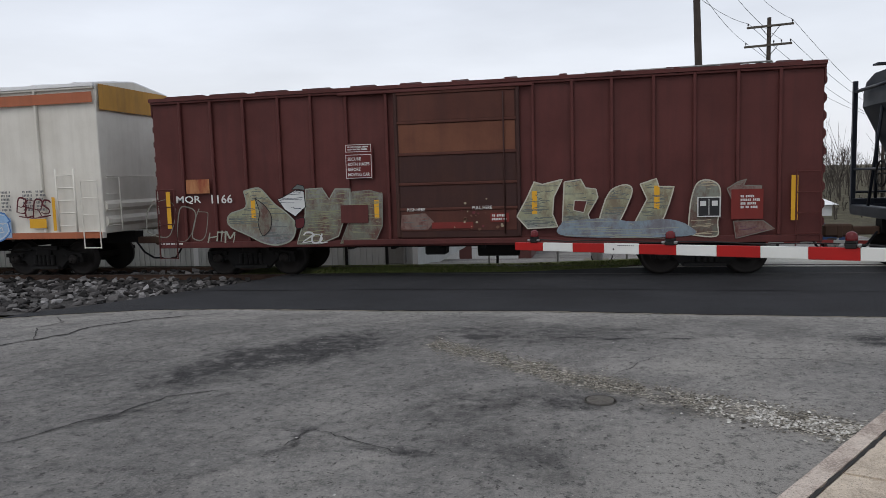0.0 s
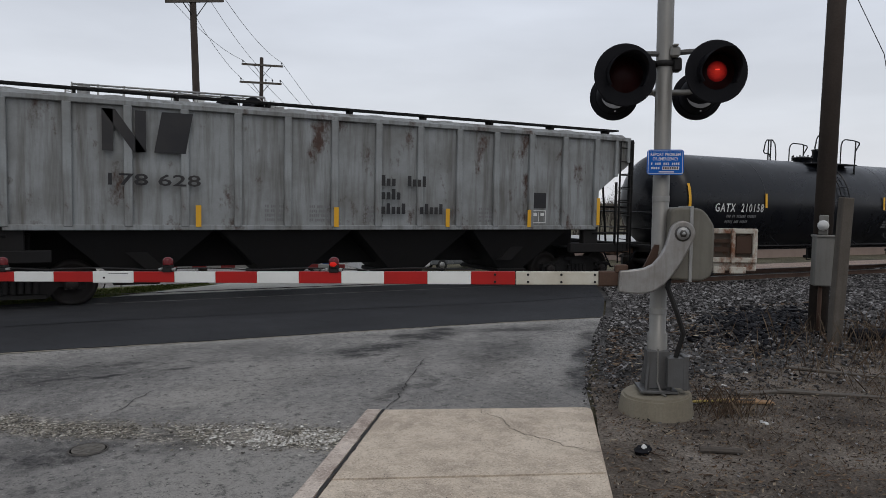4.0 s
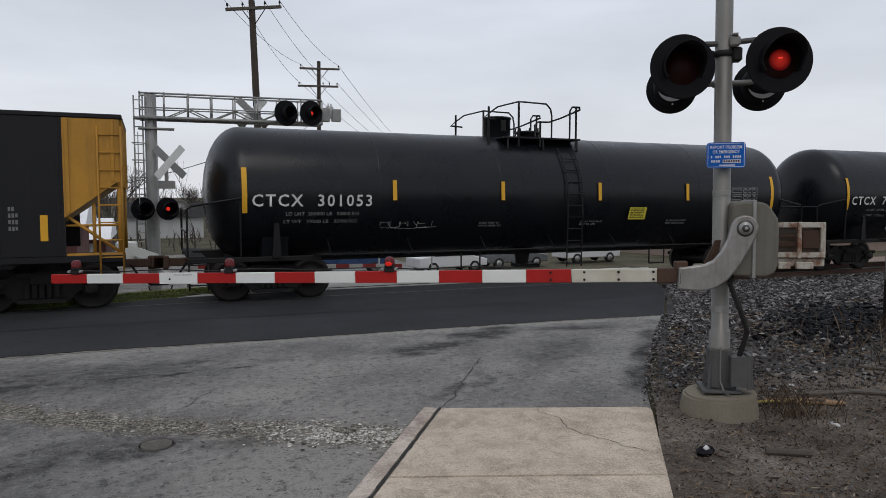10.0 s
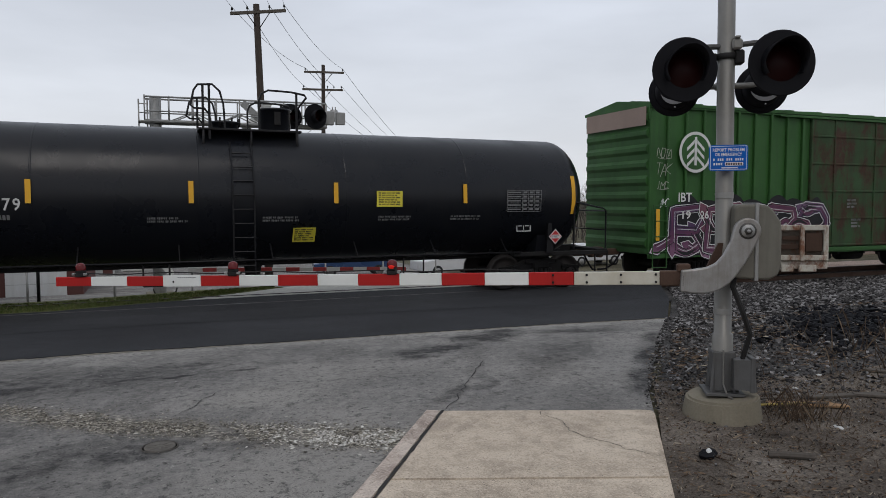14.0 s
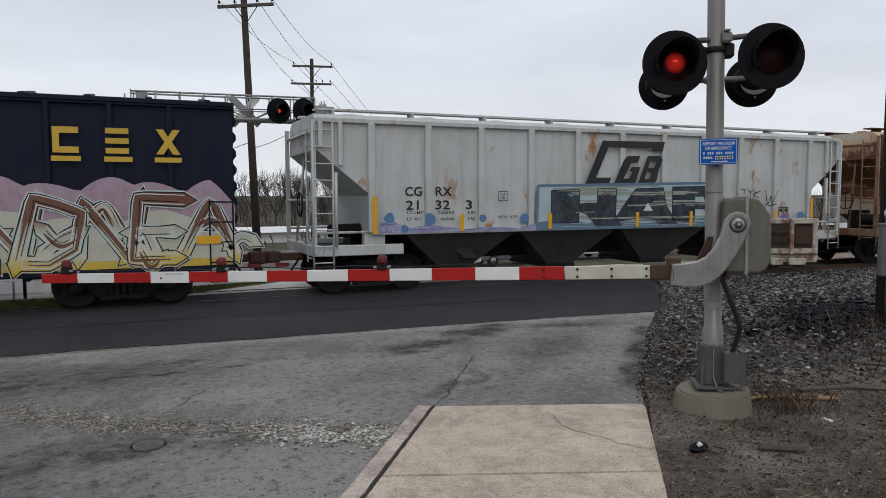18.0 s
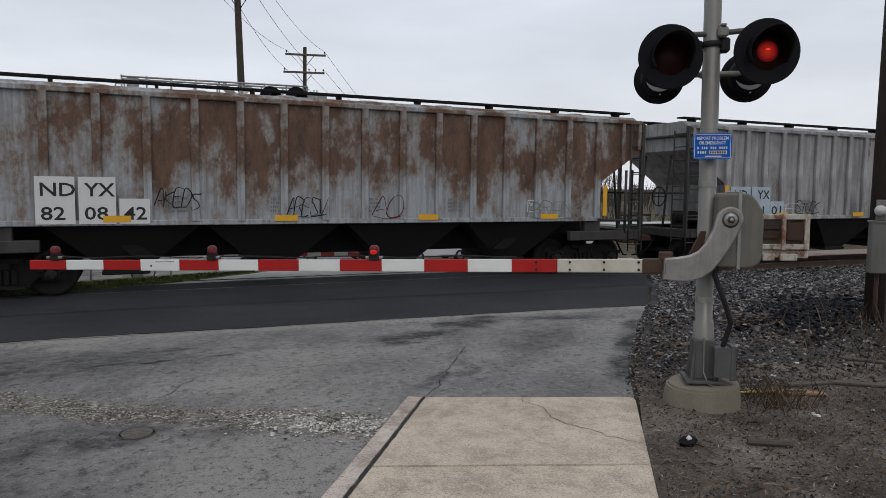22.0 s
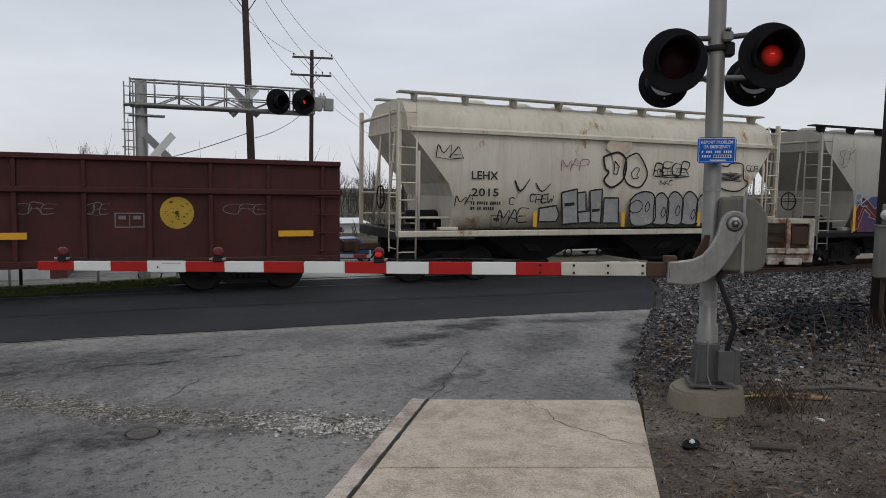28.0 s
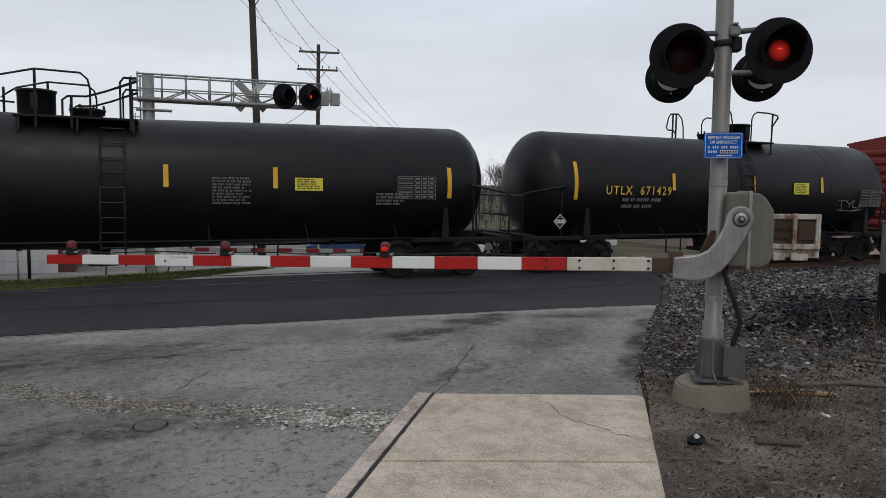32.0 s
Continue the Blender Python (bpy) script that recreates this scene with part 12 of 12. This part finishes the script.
part("emblem_band", Shape().use("emblem_dark").prism([(-0.36, -0.50), (0.36, -0.50), (0.30, -0.62), (-0.30, -0.62)], "y", -0.006, -0.003), em)
for row, (w, zz) in enumerate(((1.70, 4.22), (1.25, 3.92), (1.36, 3.63))):
    n = (8, 7, 7)[row]
    for j in range(n):
        hh = 0.22 if j == 0 else 0.16
        ww = w / n * 0.66
        part("lettering", Shape().use("letter_worn").box(0, 0.05, -0.001, 0.001, 0, hh).box(0.051, ww, -0.001, 0.001, hh - 0.04, hh).box(0.051, ww, -0.001, 0.001, 0, 0.04), th, "worn white letter shape", pose(L(100.5) + j * w / n, -1.607, zz))
word(th, "218", L(98.83), 1.90, 0.26, "letter", -1.65, 0.54)
word(th, "327", L(99.70), 1.90, 0.26, "letter", -1.65, 0.56)
for k in range(2):
    part("lettering", Shape().use("letter").box(0, 0.06, -0.001, 0.001, 0, 0.30).box(0.06, 0.20, -0.001, 0.001, 0.24 - 0.0 * k, 0.30).box(0.06, 0.20, -0.001, 0.001, 0.0 + 0.12 * k, 0.06 + 0.12 * k), th, "white letter shape", pose(L(98.92) + 0.25 * k, -1.65, 2.35))
for a, z, wd, rows in ((105.44, 3.97, 0.90, ("Main Door", "Before Closing", "Close This Door", "-Important-")), (107.78, 4.03, 1.0, ("Moving Car", "Both Doors Before", "Close And Lock"))):
    for k, txt in enumerate(rows):
        ww = wd * len(txt) / 17
        word(th, txt, L(a) + (wd - ww) / 2, z + 0.145 * k, 0.105, "letter", -1.606, ww)
for a, z in ((107.0, 2.85), (108.5, 2.85)):
    bars(th, L(a), z, 0.35, 0.25, 3, "letter", -1.607, seed=int(a))
part("graffiti", Shape().use("f_navy").box(L(97.95), L(98.6), -1.6062, -1.6052, 0.82, 2.35), th, "dark blue sprayed field")
piece(th, L(98.3), L(105.2), 0.82, 2.45, "KEMSRAV", "f_green", "g_black", "g_pale", "g_indigo", ["g_teal_dark", "g_black"], 81, -1.606, 0.115, 0.045, lean=0.22, tip=2.0, over=1.4, jit=0.09, flares=2, cloud=(("f_navy", 0.0, 1.05, 7),), label="green to white sprayed lettering with black outlines")
piece(th, L(105.1), L(106.3), 1.0, 2.4, "MK", ["g_navy", "g_slate"], "g_black", "g_silver", seed=82, y=-1.612, wide=0.13, rim=0.03, tip=1.4, flares=1, label="dark sprayed lettering")
for k, (a, b, z0, z1) in enumerate(((106.15, 107.0, 1.12, 1.95), (107.15, 107.75, 1.2, 1.98), (107.8, 108.45, 1.12, 1.85))):
    piece(th, L(a), L(b), z0, z1, "SFB"[k], "g_white", "g_black", seed=83 + k, y=-1.612, wide=0.15, rim=0.02, soft=True, label="white sprayed letter")
piece(th, L(108.6), L(109.7), 0.95, 2.1, "IE", ["g_slate", "g_maroon"], "g_black", "g_silver", seed=90, y=-1.612, wide=0.12, rim=0.02, tip=1.2, label="dark sprayed lettering")
piece(th, L(109.7), L(115.0), 0.82, 2.35, "RKAEM", "f_green", "g_black", "g_white", "g_teal_dark", ["g_lime", "g_black"], 86, -1.606, 0.125, 0.035, lean=0.15, tip=1.6, over=1.3, jit=0.08, flares=2, cloud=(("f_navy", 0.0, 1.08, 5),), label="green and lime sprayed lettering on dark blue")
part("graffiti", Shape().use("f_navy").box(L(98.4), L(115.6), -1.6058, -1.6050, 0.80, 1.0), th, "dark sprayed foot")
scrawl(th, L(97.95), L(98.85), 3.72, 4.12, "g_white", 87, "RESVZ", 0.017)
scrawl(th, L(98.2), L(98.95), 3.86, 4.28, "g_white", 93, "AVK", 0.011)
scrawl(th, L(97.95), L(98.85), 3.32, 3.68, "g_white", 88, "TION", 0.018)
scrawl(th, L(98.15), L(98.6), 2.75, 3.0, "g_grey", 89, "KEZ", 0.010)
strips(th, L, [(97.98, 0.59, 0.91, 0.12), (116.1, 0.55, 1.2, 0.12), (106.72, 0.66, 0.42, 0.11), (107.99, 0.62, 0.45, 0.13), (100.38, 0.62, 0.45, 0.12), (112.9, 0.6, 0.4, 0.11)], -1.655)
for u in (102.25, 104.11, 110.44):
    part("reflector", Shape().use("reflector").box(-0.25, 0.25, -0.002, 0.002, 0, 0.13), th, "yellow reflective strip", pose(L(u), -1.655, 0.57 + DZ))
part("side_plate", Shape().use("placard").box(-0.4, 0.4, -0.002, 0.002, 0, 0.24), th, "yellow notice", pose(L(99.11), -1.655, 0.28 + DZ))

# --- brown mill gondola
u0, u1 = 117.9, 134.1
L = at_u(u0, u1)
th, half = stock("gondola_car", "dark brown gondola car with a yellow disc", "gondola car", u0, u1)
running_gear(th, half, 2.0)
zt, zm = 2.82, 2.22
for sg in (-1, 1):
    w = part("side_wall", Shape().use("gon_brown").box(-half, half, min(sg * 1.46, sg * 1.52), max(sg * 1.46, sg * 1.52), 0.72, zt, 0.006), th)
    part("top_chord", Shape().use("gon_brown").box(-half, half, min(sg * 1.42, sg * 1.60), max(sg * 1.42, sg * 1.60), zt - 0.05, zt + 0.06, 0.015).box(-half, half, min(sg * 1.50, sg * 1.62), max(sg * 1.50, sg * 1.62), zm - 0.09, zm + 0.03, 0.015), w)
    part("bottom_chord", Shape().use("gon_brown").box(-half, half, min(sg * 1.48, sg * 1.60), max(sg * 1.48, sg * 1.60), 0.66, 0.80, 0.015), w)
    if sg < 0:
        me = Shape().use("gon_brown").box(-0.05, 0.05, -1.595, -1.521, 0.80, zm - 0.09, 0.012).box(-0.04, 0.04, -1.58, -1.521, zm + 0.03, zt - 0.05, 0.010).mesh("side_post")
        for k in range(14):
            part("side_post", me, w, "", pose(-half + 0.4 + (2 * half - 0.8) * k / 13, 0, 0))
part("floor", Shape().use("gon_brown").box(-half, half, -1.45, 1.45, 0.95, 1.05), th)
for sx in (-1, 1):
    part("end_wall", Shape().use("gon_brown").box(min(sx * half, sx * (half - 0.08)), max(sx * half, sx * (half - 0.08)), -1.45, 1.45, 0.7, zt, 0.01).box(min(sx * half, sx * (half + 0.06)), max(sx * half, sx * (half + 0.06)), -1.5, 1.5, zm - 0.08, zm + 0.04, 0.01).box(min(sx * half, sx * (half + 0.06)), max(sx * half, sx * (half + 0.06)), -1.5, 1.5, 1.3, 1.42, 0.01), th)
    s = Shape().use("gon_brown")
    for k in range(5):
        s.tube((sx * (half - 0.08), -1.62, 0.5 + 0.4 * k), (sx * (half - 0.55), -1.62, 0.5 + 0.4 * k), 0.015, 5)
    part("grab_irons", s, th)
part("disc_emblem", Shape().use("g_yellow_dirty").lathe([(-0.002, 0.33), (0.002, 0.33)], 32, "y"), th, "scratched yellow disc", pose(L(130.67), -1.525, 1.15 + DZ))
rnd = random.Random(77)
sp = Shape().use("gon_brown")
for _ in range(26):
    q, w = rnd.uniform(0, 6.28), rnd.uniform(0.0, 0.27)
    cx, cz, hw, hh = w * math.cos(q), w * math.sin(q), rnd.uniform(0.01, 0.045), rnd.uniform(0.004, 0.018)
    sp.add([(cx - hw, 0, cz - hh * rnd.random()), (cx + hw * rnd.random(), 0, cz - hh), (cx + hw, 0, cz + hh * rnd.random()), (cx - hw * rnd.random(), 0, cz + hh)], [(0, 1, 2, 3)])
part("disc_scratch", sp.mesh("disc_scratch", False), th, "bare scratches in the disc", pose(L(130.67), -1.530, 1.15 + DZ))
for u in (133.1, 127.6, 124.9, 122.3, 119.6):
    part("reflector", Shape().use("reflector").box(-0.38, 0.38, -0.002, 0.002, 0, 0.13), th, "yellow reflective strip", pose(L(u), -1.60, 0.64 + DZ))
for a, b, sd in ((127.8, 128.5, 91), (129.0, 129.4, 92), (123.5, 124.2, 93), (131.6, 132.6, 94)):
    scrawl(th, L(a), L(b), 1.1 + DZ, 1.35 + DZ, "letter_dim", sd, "ORE", 0.006, -1.527)
bars(th, L(121.2), 1.1 + DZ, 0.9, 0.5, 2, "letter_dim", -1.527)
frame_plate(th, L(129.5), 0.85 + DZ, 0.55, 0.3, -1.526, "letter_dim")

# --- cream covered hopper
u0, u1 = 135.45, 147.45
L = at_u(u0, u1)
th, half = hopper("covered_hopper", "cream round-sided covered hopper with black tags", u0, u1, 4.33, 3.70, 1.15, 2.30, 1.35, "cream", None, bays=2, style="round", eave=True, frame_key="cream", deep_sill=(1.17, 1.32), top_key="fawn", sill_z=1.28, end_key="shaded_grey")
word(th, "LEHX", L(137.32), 1.97 + DZ, 0.2, "letter_black", -1.63, 0.72)
word(th, "2015", L(137.32), 1.56 + DZ, 0.2, "letter_black", -1.63, 0.74)
bars(th, L(137.3), 1.2 + DZ, 0.85, 0.26, 2, "letter_black", -1.63)
field = lambda pts: [(L(u), z) for u, z in pts]
g = mark(th, field([(139.86, 2.27), (140.33, 2.37), (140.38, 1.49), (139.91, 1.46)]), "f_silver", -1.632, "g_black", 0.022, "g_silver", 95, False, "graffiti", "silver sprayed lettering with black outlines")
for pts in ([(140.34, 2.27), (140.60, 2.30), (140.62, 1.81), (140.36, 1.77)], [(140.36, 1.77), (140.75, 1.81), (140.76, 1.50), (140.40, 1.49)], [(140.72, 2.33), (141.11, 2.38), (141.08, 1.49), (140.78, 1.52)], [(141.17, 2.15), (141.63, 2.15), (141.65, 1.49), (141.15, 1.49)], [(139.21, 1.87), (139.71, 1.94), (139.80, 1.70), (139.71, 1.53), (139.2, 1.53)]):
    mark(g, field(pts), "f_silver", -1.6325, "g_black", 0.020, "g_silver", int(100 * pts[0][0]))
for pts in ([(139.95, 2.0), (140.25, 2.03), (140.26, 1.95), (139.96, 1.92)], [(140.80, 1.85), (141.04, 1.87), (141.04, 1.80), (140.80, 1.78)]):
    mark(g, field(pts), "g_black", -1.640)
g = mark(th, field([(142.01, 2.08), (142.20, 2.25), (142.50, 2.33), (142.78, 2.26), (142.86, 1.94), (142.79, 1.49), (142.09, 1.45)]), "f_silver", -1.632, "g_black", 0.020, "g_silver", 96, True, "graffiti", "rounded silver sprayed lettering with black outlines")
for k, (a, b, top) in enumerate(((142.80, 143.32, 2.30), (143.26, 143.82, 2.34), (143.78, 144.34, 2.35))):
    mark(g, field([(a, 1.46), (a + 0.02, 2.05), (a + 0.12, top - 0.06), (a + 0.3, top), (b - 0.04, top - 0.16), (b, 1.95), (b - 0.08, 1.46)]), "f_silver", -1.6325 + 0.0012 * (k % 2), "g_black", 0.020, "g_silver", 97 + k, True)
mark(g, field([(144.30, 1.47), (144.33, 2.08), (144.59, 2.31), (144.89, 2.2), (145.08, 1.98), (145.18, 1.75), (145.13, 1.46)]), "f_silver", -1.6325, "g_black", 0.020, "g_silver", 101, True)
mark(g, field([(142.02, 1.98), (142.22, 2.10), (142.40, 2.02), (142.36, 1.82), (142.12, 1.76), (142.0, 1.85)]), None, -1.640, "g_black", 0.012, None, 1, True)
for a, b in ((142.5, 1.9), (143.05, 1.75), (143.55, 1.8), (144.1, 1.7), (144.65, 1.85)):
    mark(g, field([(a, b), (a + 0.10, b + 0.16), (a + 0.16, b + 0.02), (a + 0.06, b - 0.12)]), None, -1.640, "g_black", 0.012, None, 1, True)
# the round two-letter tag and the small ones
g = mark(th, field([(141.11, 3.21), (141.35, 3.30), (141.62, 3.34), (141.84, 3.13), (141.77, 2.66), (141.4, 2.43), (141.15, 2.6), (141.29, 2.82), (141.18, 2.92)]), None, -1.634, "g_black", 0.026, None, 2, True, "graffiti", "round black outlined tag")
mark(g, field([(141.48, 3.12), (141.62, 2.98), (141.56, 2.78), (141.45, 2.78)]), None, -1.634, "g_black", 0.016)
mark(g, field([(141.84, 3.2), (142.0, 3.29), (142.22, 3.33), (142.46, 3.04), (142.54, 2.75), (142.31, 2.45), (141.93, 2.52), (141.77, 2.8)]), None, -1.634, "g_black", 0.022, None, 3, True)
mark(g, field([(142.02, 2.82), (142.16, 2.96), (142.28, 2.92), (142.2, 2.76), (142.26, 2.70), (142.08, 2.68)]), None, -1.634, "g_black", 0.012, None, 4, True)
g = mark(th, field([(145.0, 3.14), (145.35, 3.08), (145.55, 3.18), (145.95, 3.14), (146.0, 2.75), (146.18, 2.62), (145.85, 2.40), (145.4, 2.40), (145.05, 2.55), (145.12, 2.85)]), None, -1.634, "g_black", 0.020, None, 5, True, "graffiti", "black outlined tag with a band of scribble")
for k in range(7):
    mark(g, field([(145.1, 2.66 + 0.035 * k), (145.5, 2.70 + 0.035 * k), (145.95, 2.66 + 0.035 * k), (145.5, 2.69 + 0.035 * k)]), None, -1.634, "g_black", 0.008)
for a, b, c, d, sd, lp, th_ in ((136.4, 137.1, 3.02, 3.4, 97, "MA", 0.012), (139.85, 140.68, 2.78, 3.15, 98, "MAP", 0.011), (142.8, 144.0, 2.72, 3.14, 100, "BEOR", 0.017), (143.0, 143.45, 2.48, 2.65, 112, "MAC", 0.009), (142.95, 143.9, 2.78, 3.0, 113, "EEE", 0.008), (144.57, 144.97, 2.68, 2.88, 114, "OTC", 0.009), (146.11, 146.55, 2.95, 3.14, 116, "OOB", 0.010), (136.9, 137.4, 1.9, 2.2, 102, "MA", 0.012), (138.95, 139.62, 1.98, 2.22, 103, "CHEW", 0.014), (138.36, 138.52, 1.94, 2.16, 117, "C", 0.012), (145.45, 146.1, 1.72, 2.1, 104, "MA", 0.014), (138.05, 138.9, 1.42, 1.84, 105, "MAE", 0.016), (138.5, 138.9, 2.2, 2.6, 118, "V", 0.022), (139.1, 139.5, 2.2, 2.5, 119, "V", 0.016)):
    scrawl(th, L(a), L(b), c, d, "g_pink" if sd == 98 else "g_black", sd, lp, th_, -1.634)
mark(th, field([(141.30, 3.66), (141.2, 3.45), (141.38, 3.3), (141.5, 2.95), (141.68, 3.1), (141.85, 3.32), (142.0, 3.5), (141.95, 3.66)]), "f_smear", -1.6215, None, 0.01, None, 6, True, "rust_stain", "orange rust stain")
strips(th, L, [(139.1, 0.8, 0.4, 0.11), (141.8, 0.8, 0.4, 0.11), (144.4, 0.8, 0.4, 0.11), (146.3, 0.8, 0.7, 0.11)], -1.636)
frame_plate(th, L(137.85), 0.8 + DZ, 0.3, 0.3, -1.63, "letter_black", split=1)

# --- fawn covered hopper with red graffiti
u0, u1 = 149.2, 161.35
L = at_u(u0, u1)
th, half = hopper("covered_hopper", "fawn round-sided covered hopper with red and blue graffiti", u0, u1, 4.22, 3.70, 1.25, 2.40, 1.25, "fawn", None, bays=3, style="round", frame_key="fawn", deep_sill=(1.0, 1.15), top_key="iron", sill_z=1.15, sill_key="under", end_key="shaded_grey")
part("number_plate", Shape().use("letter").box(0, 1.02, -0.002, 0.002, 0, 0.3), th, "white painted patch", pose(L(151.75), -1.626, 2.20 + DZ))
word(th, "BBGX", L(151.82), 2.24 + DZ, 0.21, "letter_black", -1.63, 0.88)
word(th, "95537", L(151.8), 1.75 + DZ, 0.22, "letter_black", -1.672, 0.95)
piece(th, L(150.95), L(160.1), 1.16, 2.33, "MAGERS", "f_wine", "g_sand", None, None, ["g_maroon", "g_slate"], 106, y=-1.632, wide=0.125, rim=0.024, lean=0.22, tip=1.7, over=1.18, flares=1, cloud=(("f_bluecloud", 0.0, 1.03, 8),), label="dark red sprayed lettering with white edges on blue")
scrawl(th, L(150.7), L(151.3), 1.9, 2.35, "g_lightblue", 115, "BZ", 0.02, -1.668)
for a, b, c, d, sd in ((149.9, 150.6, 2.6, 3.2, 107), (156.1, 156.9, 3.12, 3.37, 108), (157.25, 158.4, 2.9, 3.4, 109), (157.6, 158.8, 1.65, 2.0, 110), (159.0, 160.2, 1.6, 1.95, 111)):
    scrawl(th, L(a), L(b), c + DZ, d + DZ, "g_black" if sd > 108 else "letter_dim", sd, "SEK", 0.012, -1.634)
strips(th, L, [(150.7, 0.6, 0.85, 0.12), (153.1, 0.7, 0.4, 0.11), (155.3, 0.75, 0.4, 0.11), (158.0, 0.7, 0.4, 0.11), (159.9, 0.75, 0.75, 0.11)], -1.665)
frame_plate(th, L(153.3), 1.95 + DZ, 0.26, 0.26, -1.63, "letter_black", split=1)

# --- last two tank cars and a red car behind them
u0, u1 = 163.3, 181.0
L = at_u(u0, u1)
th, half, skin = tank("dull black tank car with stencilled lettering", u0, u1, 2.17, 1.42, L(171.8), "black_old", 1, L(172.4), droop=0.15)
tank_marks(th, L, skin, 2.20, "HPLX 361044", (164.88, 166.75), [164.21, 179.74], [168.71, 170.42, 173.4, 175.62], th_h=0.25, drop=0.10)
plate(th, L, skin, 2.20, 176.35, 1.52, 0.62, 0.28, "placard", 2)
chart(th, L, skin, 2.20, 178.9, 1.62)
for u, h_ in ((174.3, 0.6), (177.9, 0.3)):
    y, a = on_tank(th, skin, 2.20)(1.4 + DZ)
    bars(th, L(u), 1.2 + DZ, 0.8, h_, int(h_ * 15), "letter_dim", y - 0.025, seed=int(u), tilt=a)
scrawl(th, L(167.8), L(170.0), 1.05 + DZ, 1.3 + DZ, "letter_dim", 112, "KEZ ERAL", 0.006, skin(1.8) - 0.02)

u0, u1 = 182.2, 195.5
L = at_u(u0, u1)
th, half, skin = tank("old stained black tank car with yellow lettering", u0, u1, 2.32, 1.48, L(188.6), "black_old", 0, L(189.2))
tank_marks(th, L, skin, 2.32, "UTLX 671429", (184.2, 186.35), [183.29], [186.44, 189.43, 192.14], "letter_yellow", 0.24)
plate(th, L, skin, 2.32, 191.27, 1.6, 0.62, 0.34, "placard", 3)
diamond(th, L, skin, 2.32, 182.75, 0.8, "letter_black")
scrawl(th, L(192.9), L(194.0), 1.1 + DZ, 1.5 + DZ, "letter_dim", 113, "TYG", 0.014, skin(1.9) - 0.03)
chart(th, L, skin, 2.32, 194.3, 1.5)
u0, u1 = 197.1, 212.0
th, half = boxcar("boxcar", "dull red boxcar at the tail of the view", u0, u1, 0.85, 4.05, "dull_red", [(6.0, 9.0)], "dull_red", [1.0 * i for i in range(1, 15)], 0.07)


# ======== what moves ========
def motions():
    for th, u in CARS:
        walk(th, [(t, pose(u + shift(t), TRACK, RAIL)) for t in (0, 4, 8, 12, 16, 20, 24, 28, 32)])
    centre = dict((th.name, u) for th, u in CARS)
    for w, th, wx, off in AXLES:
        rows = []
        f0 = None
        for f in range(0, 961, 2):
            t = f / 30
            x = centre[th.name] + off + shift(t)
            if -21 < x < 60:
                rows.append((t, pose(wx, 0, WR_, 0, math.degrees(x / WR_) % 360, 0)))
        if not rows:
            rows = [(0, pose(wx, 0, WR_))]
        if rows[0][0] > 0:
            rows.insert(0, (0, rows[0][1]))
        if rows[-1][0] < 32:
            rows.append((32, rows[-1][1]))
        walk(w, rows)
    # the lights flash in turn, 1.49 s for each round
    for bulb, right, back in FLASH:
        out, drawn = pose(0, 0, 0), pose(0, back, 0)
        first = 0.56 if right else -0.185
        rows = [(0, drawn if right else out)]
        for i in range(23):
            on = first + 1.49 * i
            for when, before, after in ((on, drawn, out), (on + 0.745, out, drawn)):
                if 0.1 < when < 31.94:
                    rows += [(when - 0.05, before), (when + 0.05, after)]
        rows.append((32, rows[-1][1]))
        walk(bulb, rows)



motions()
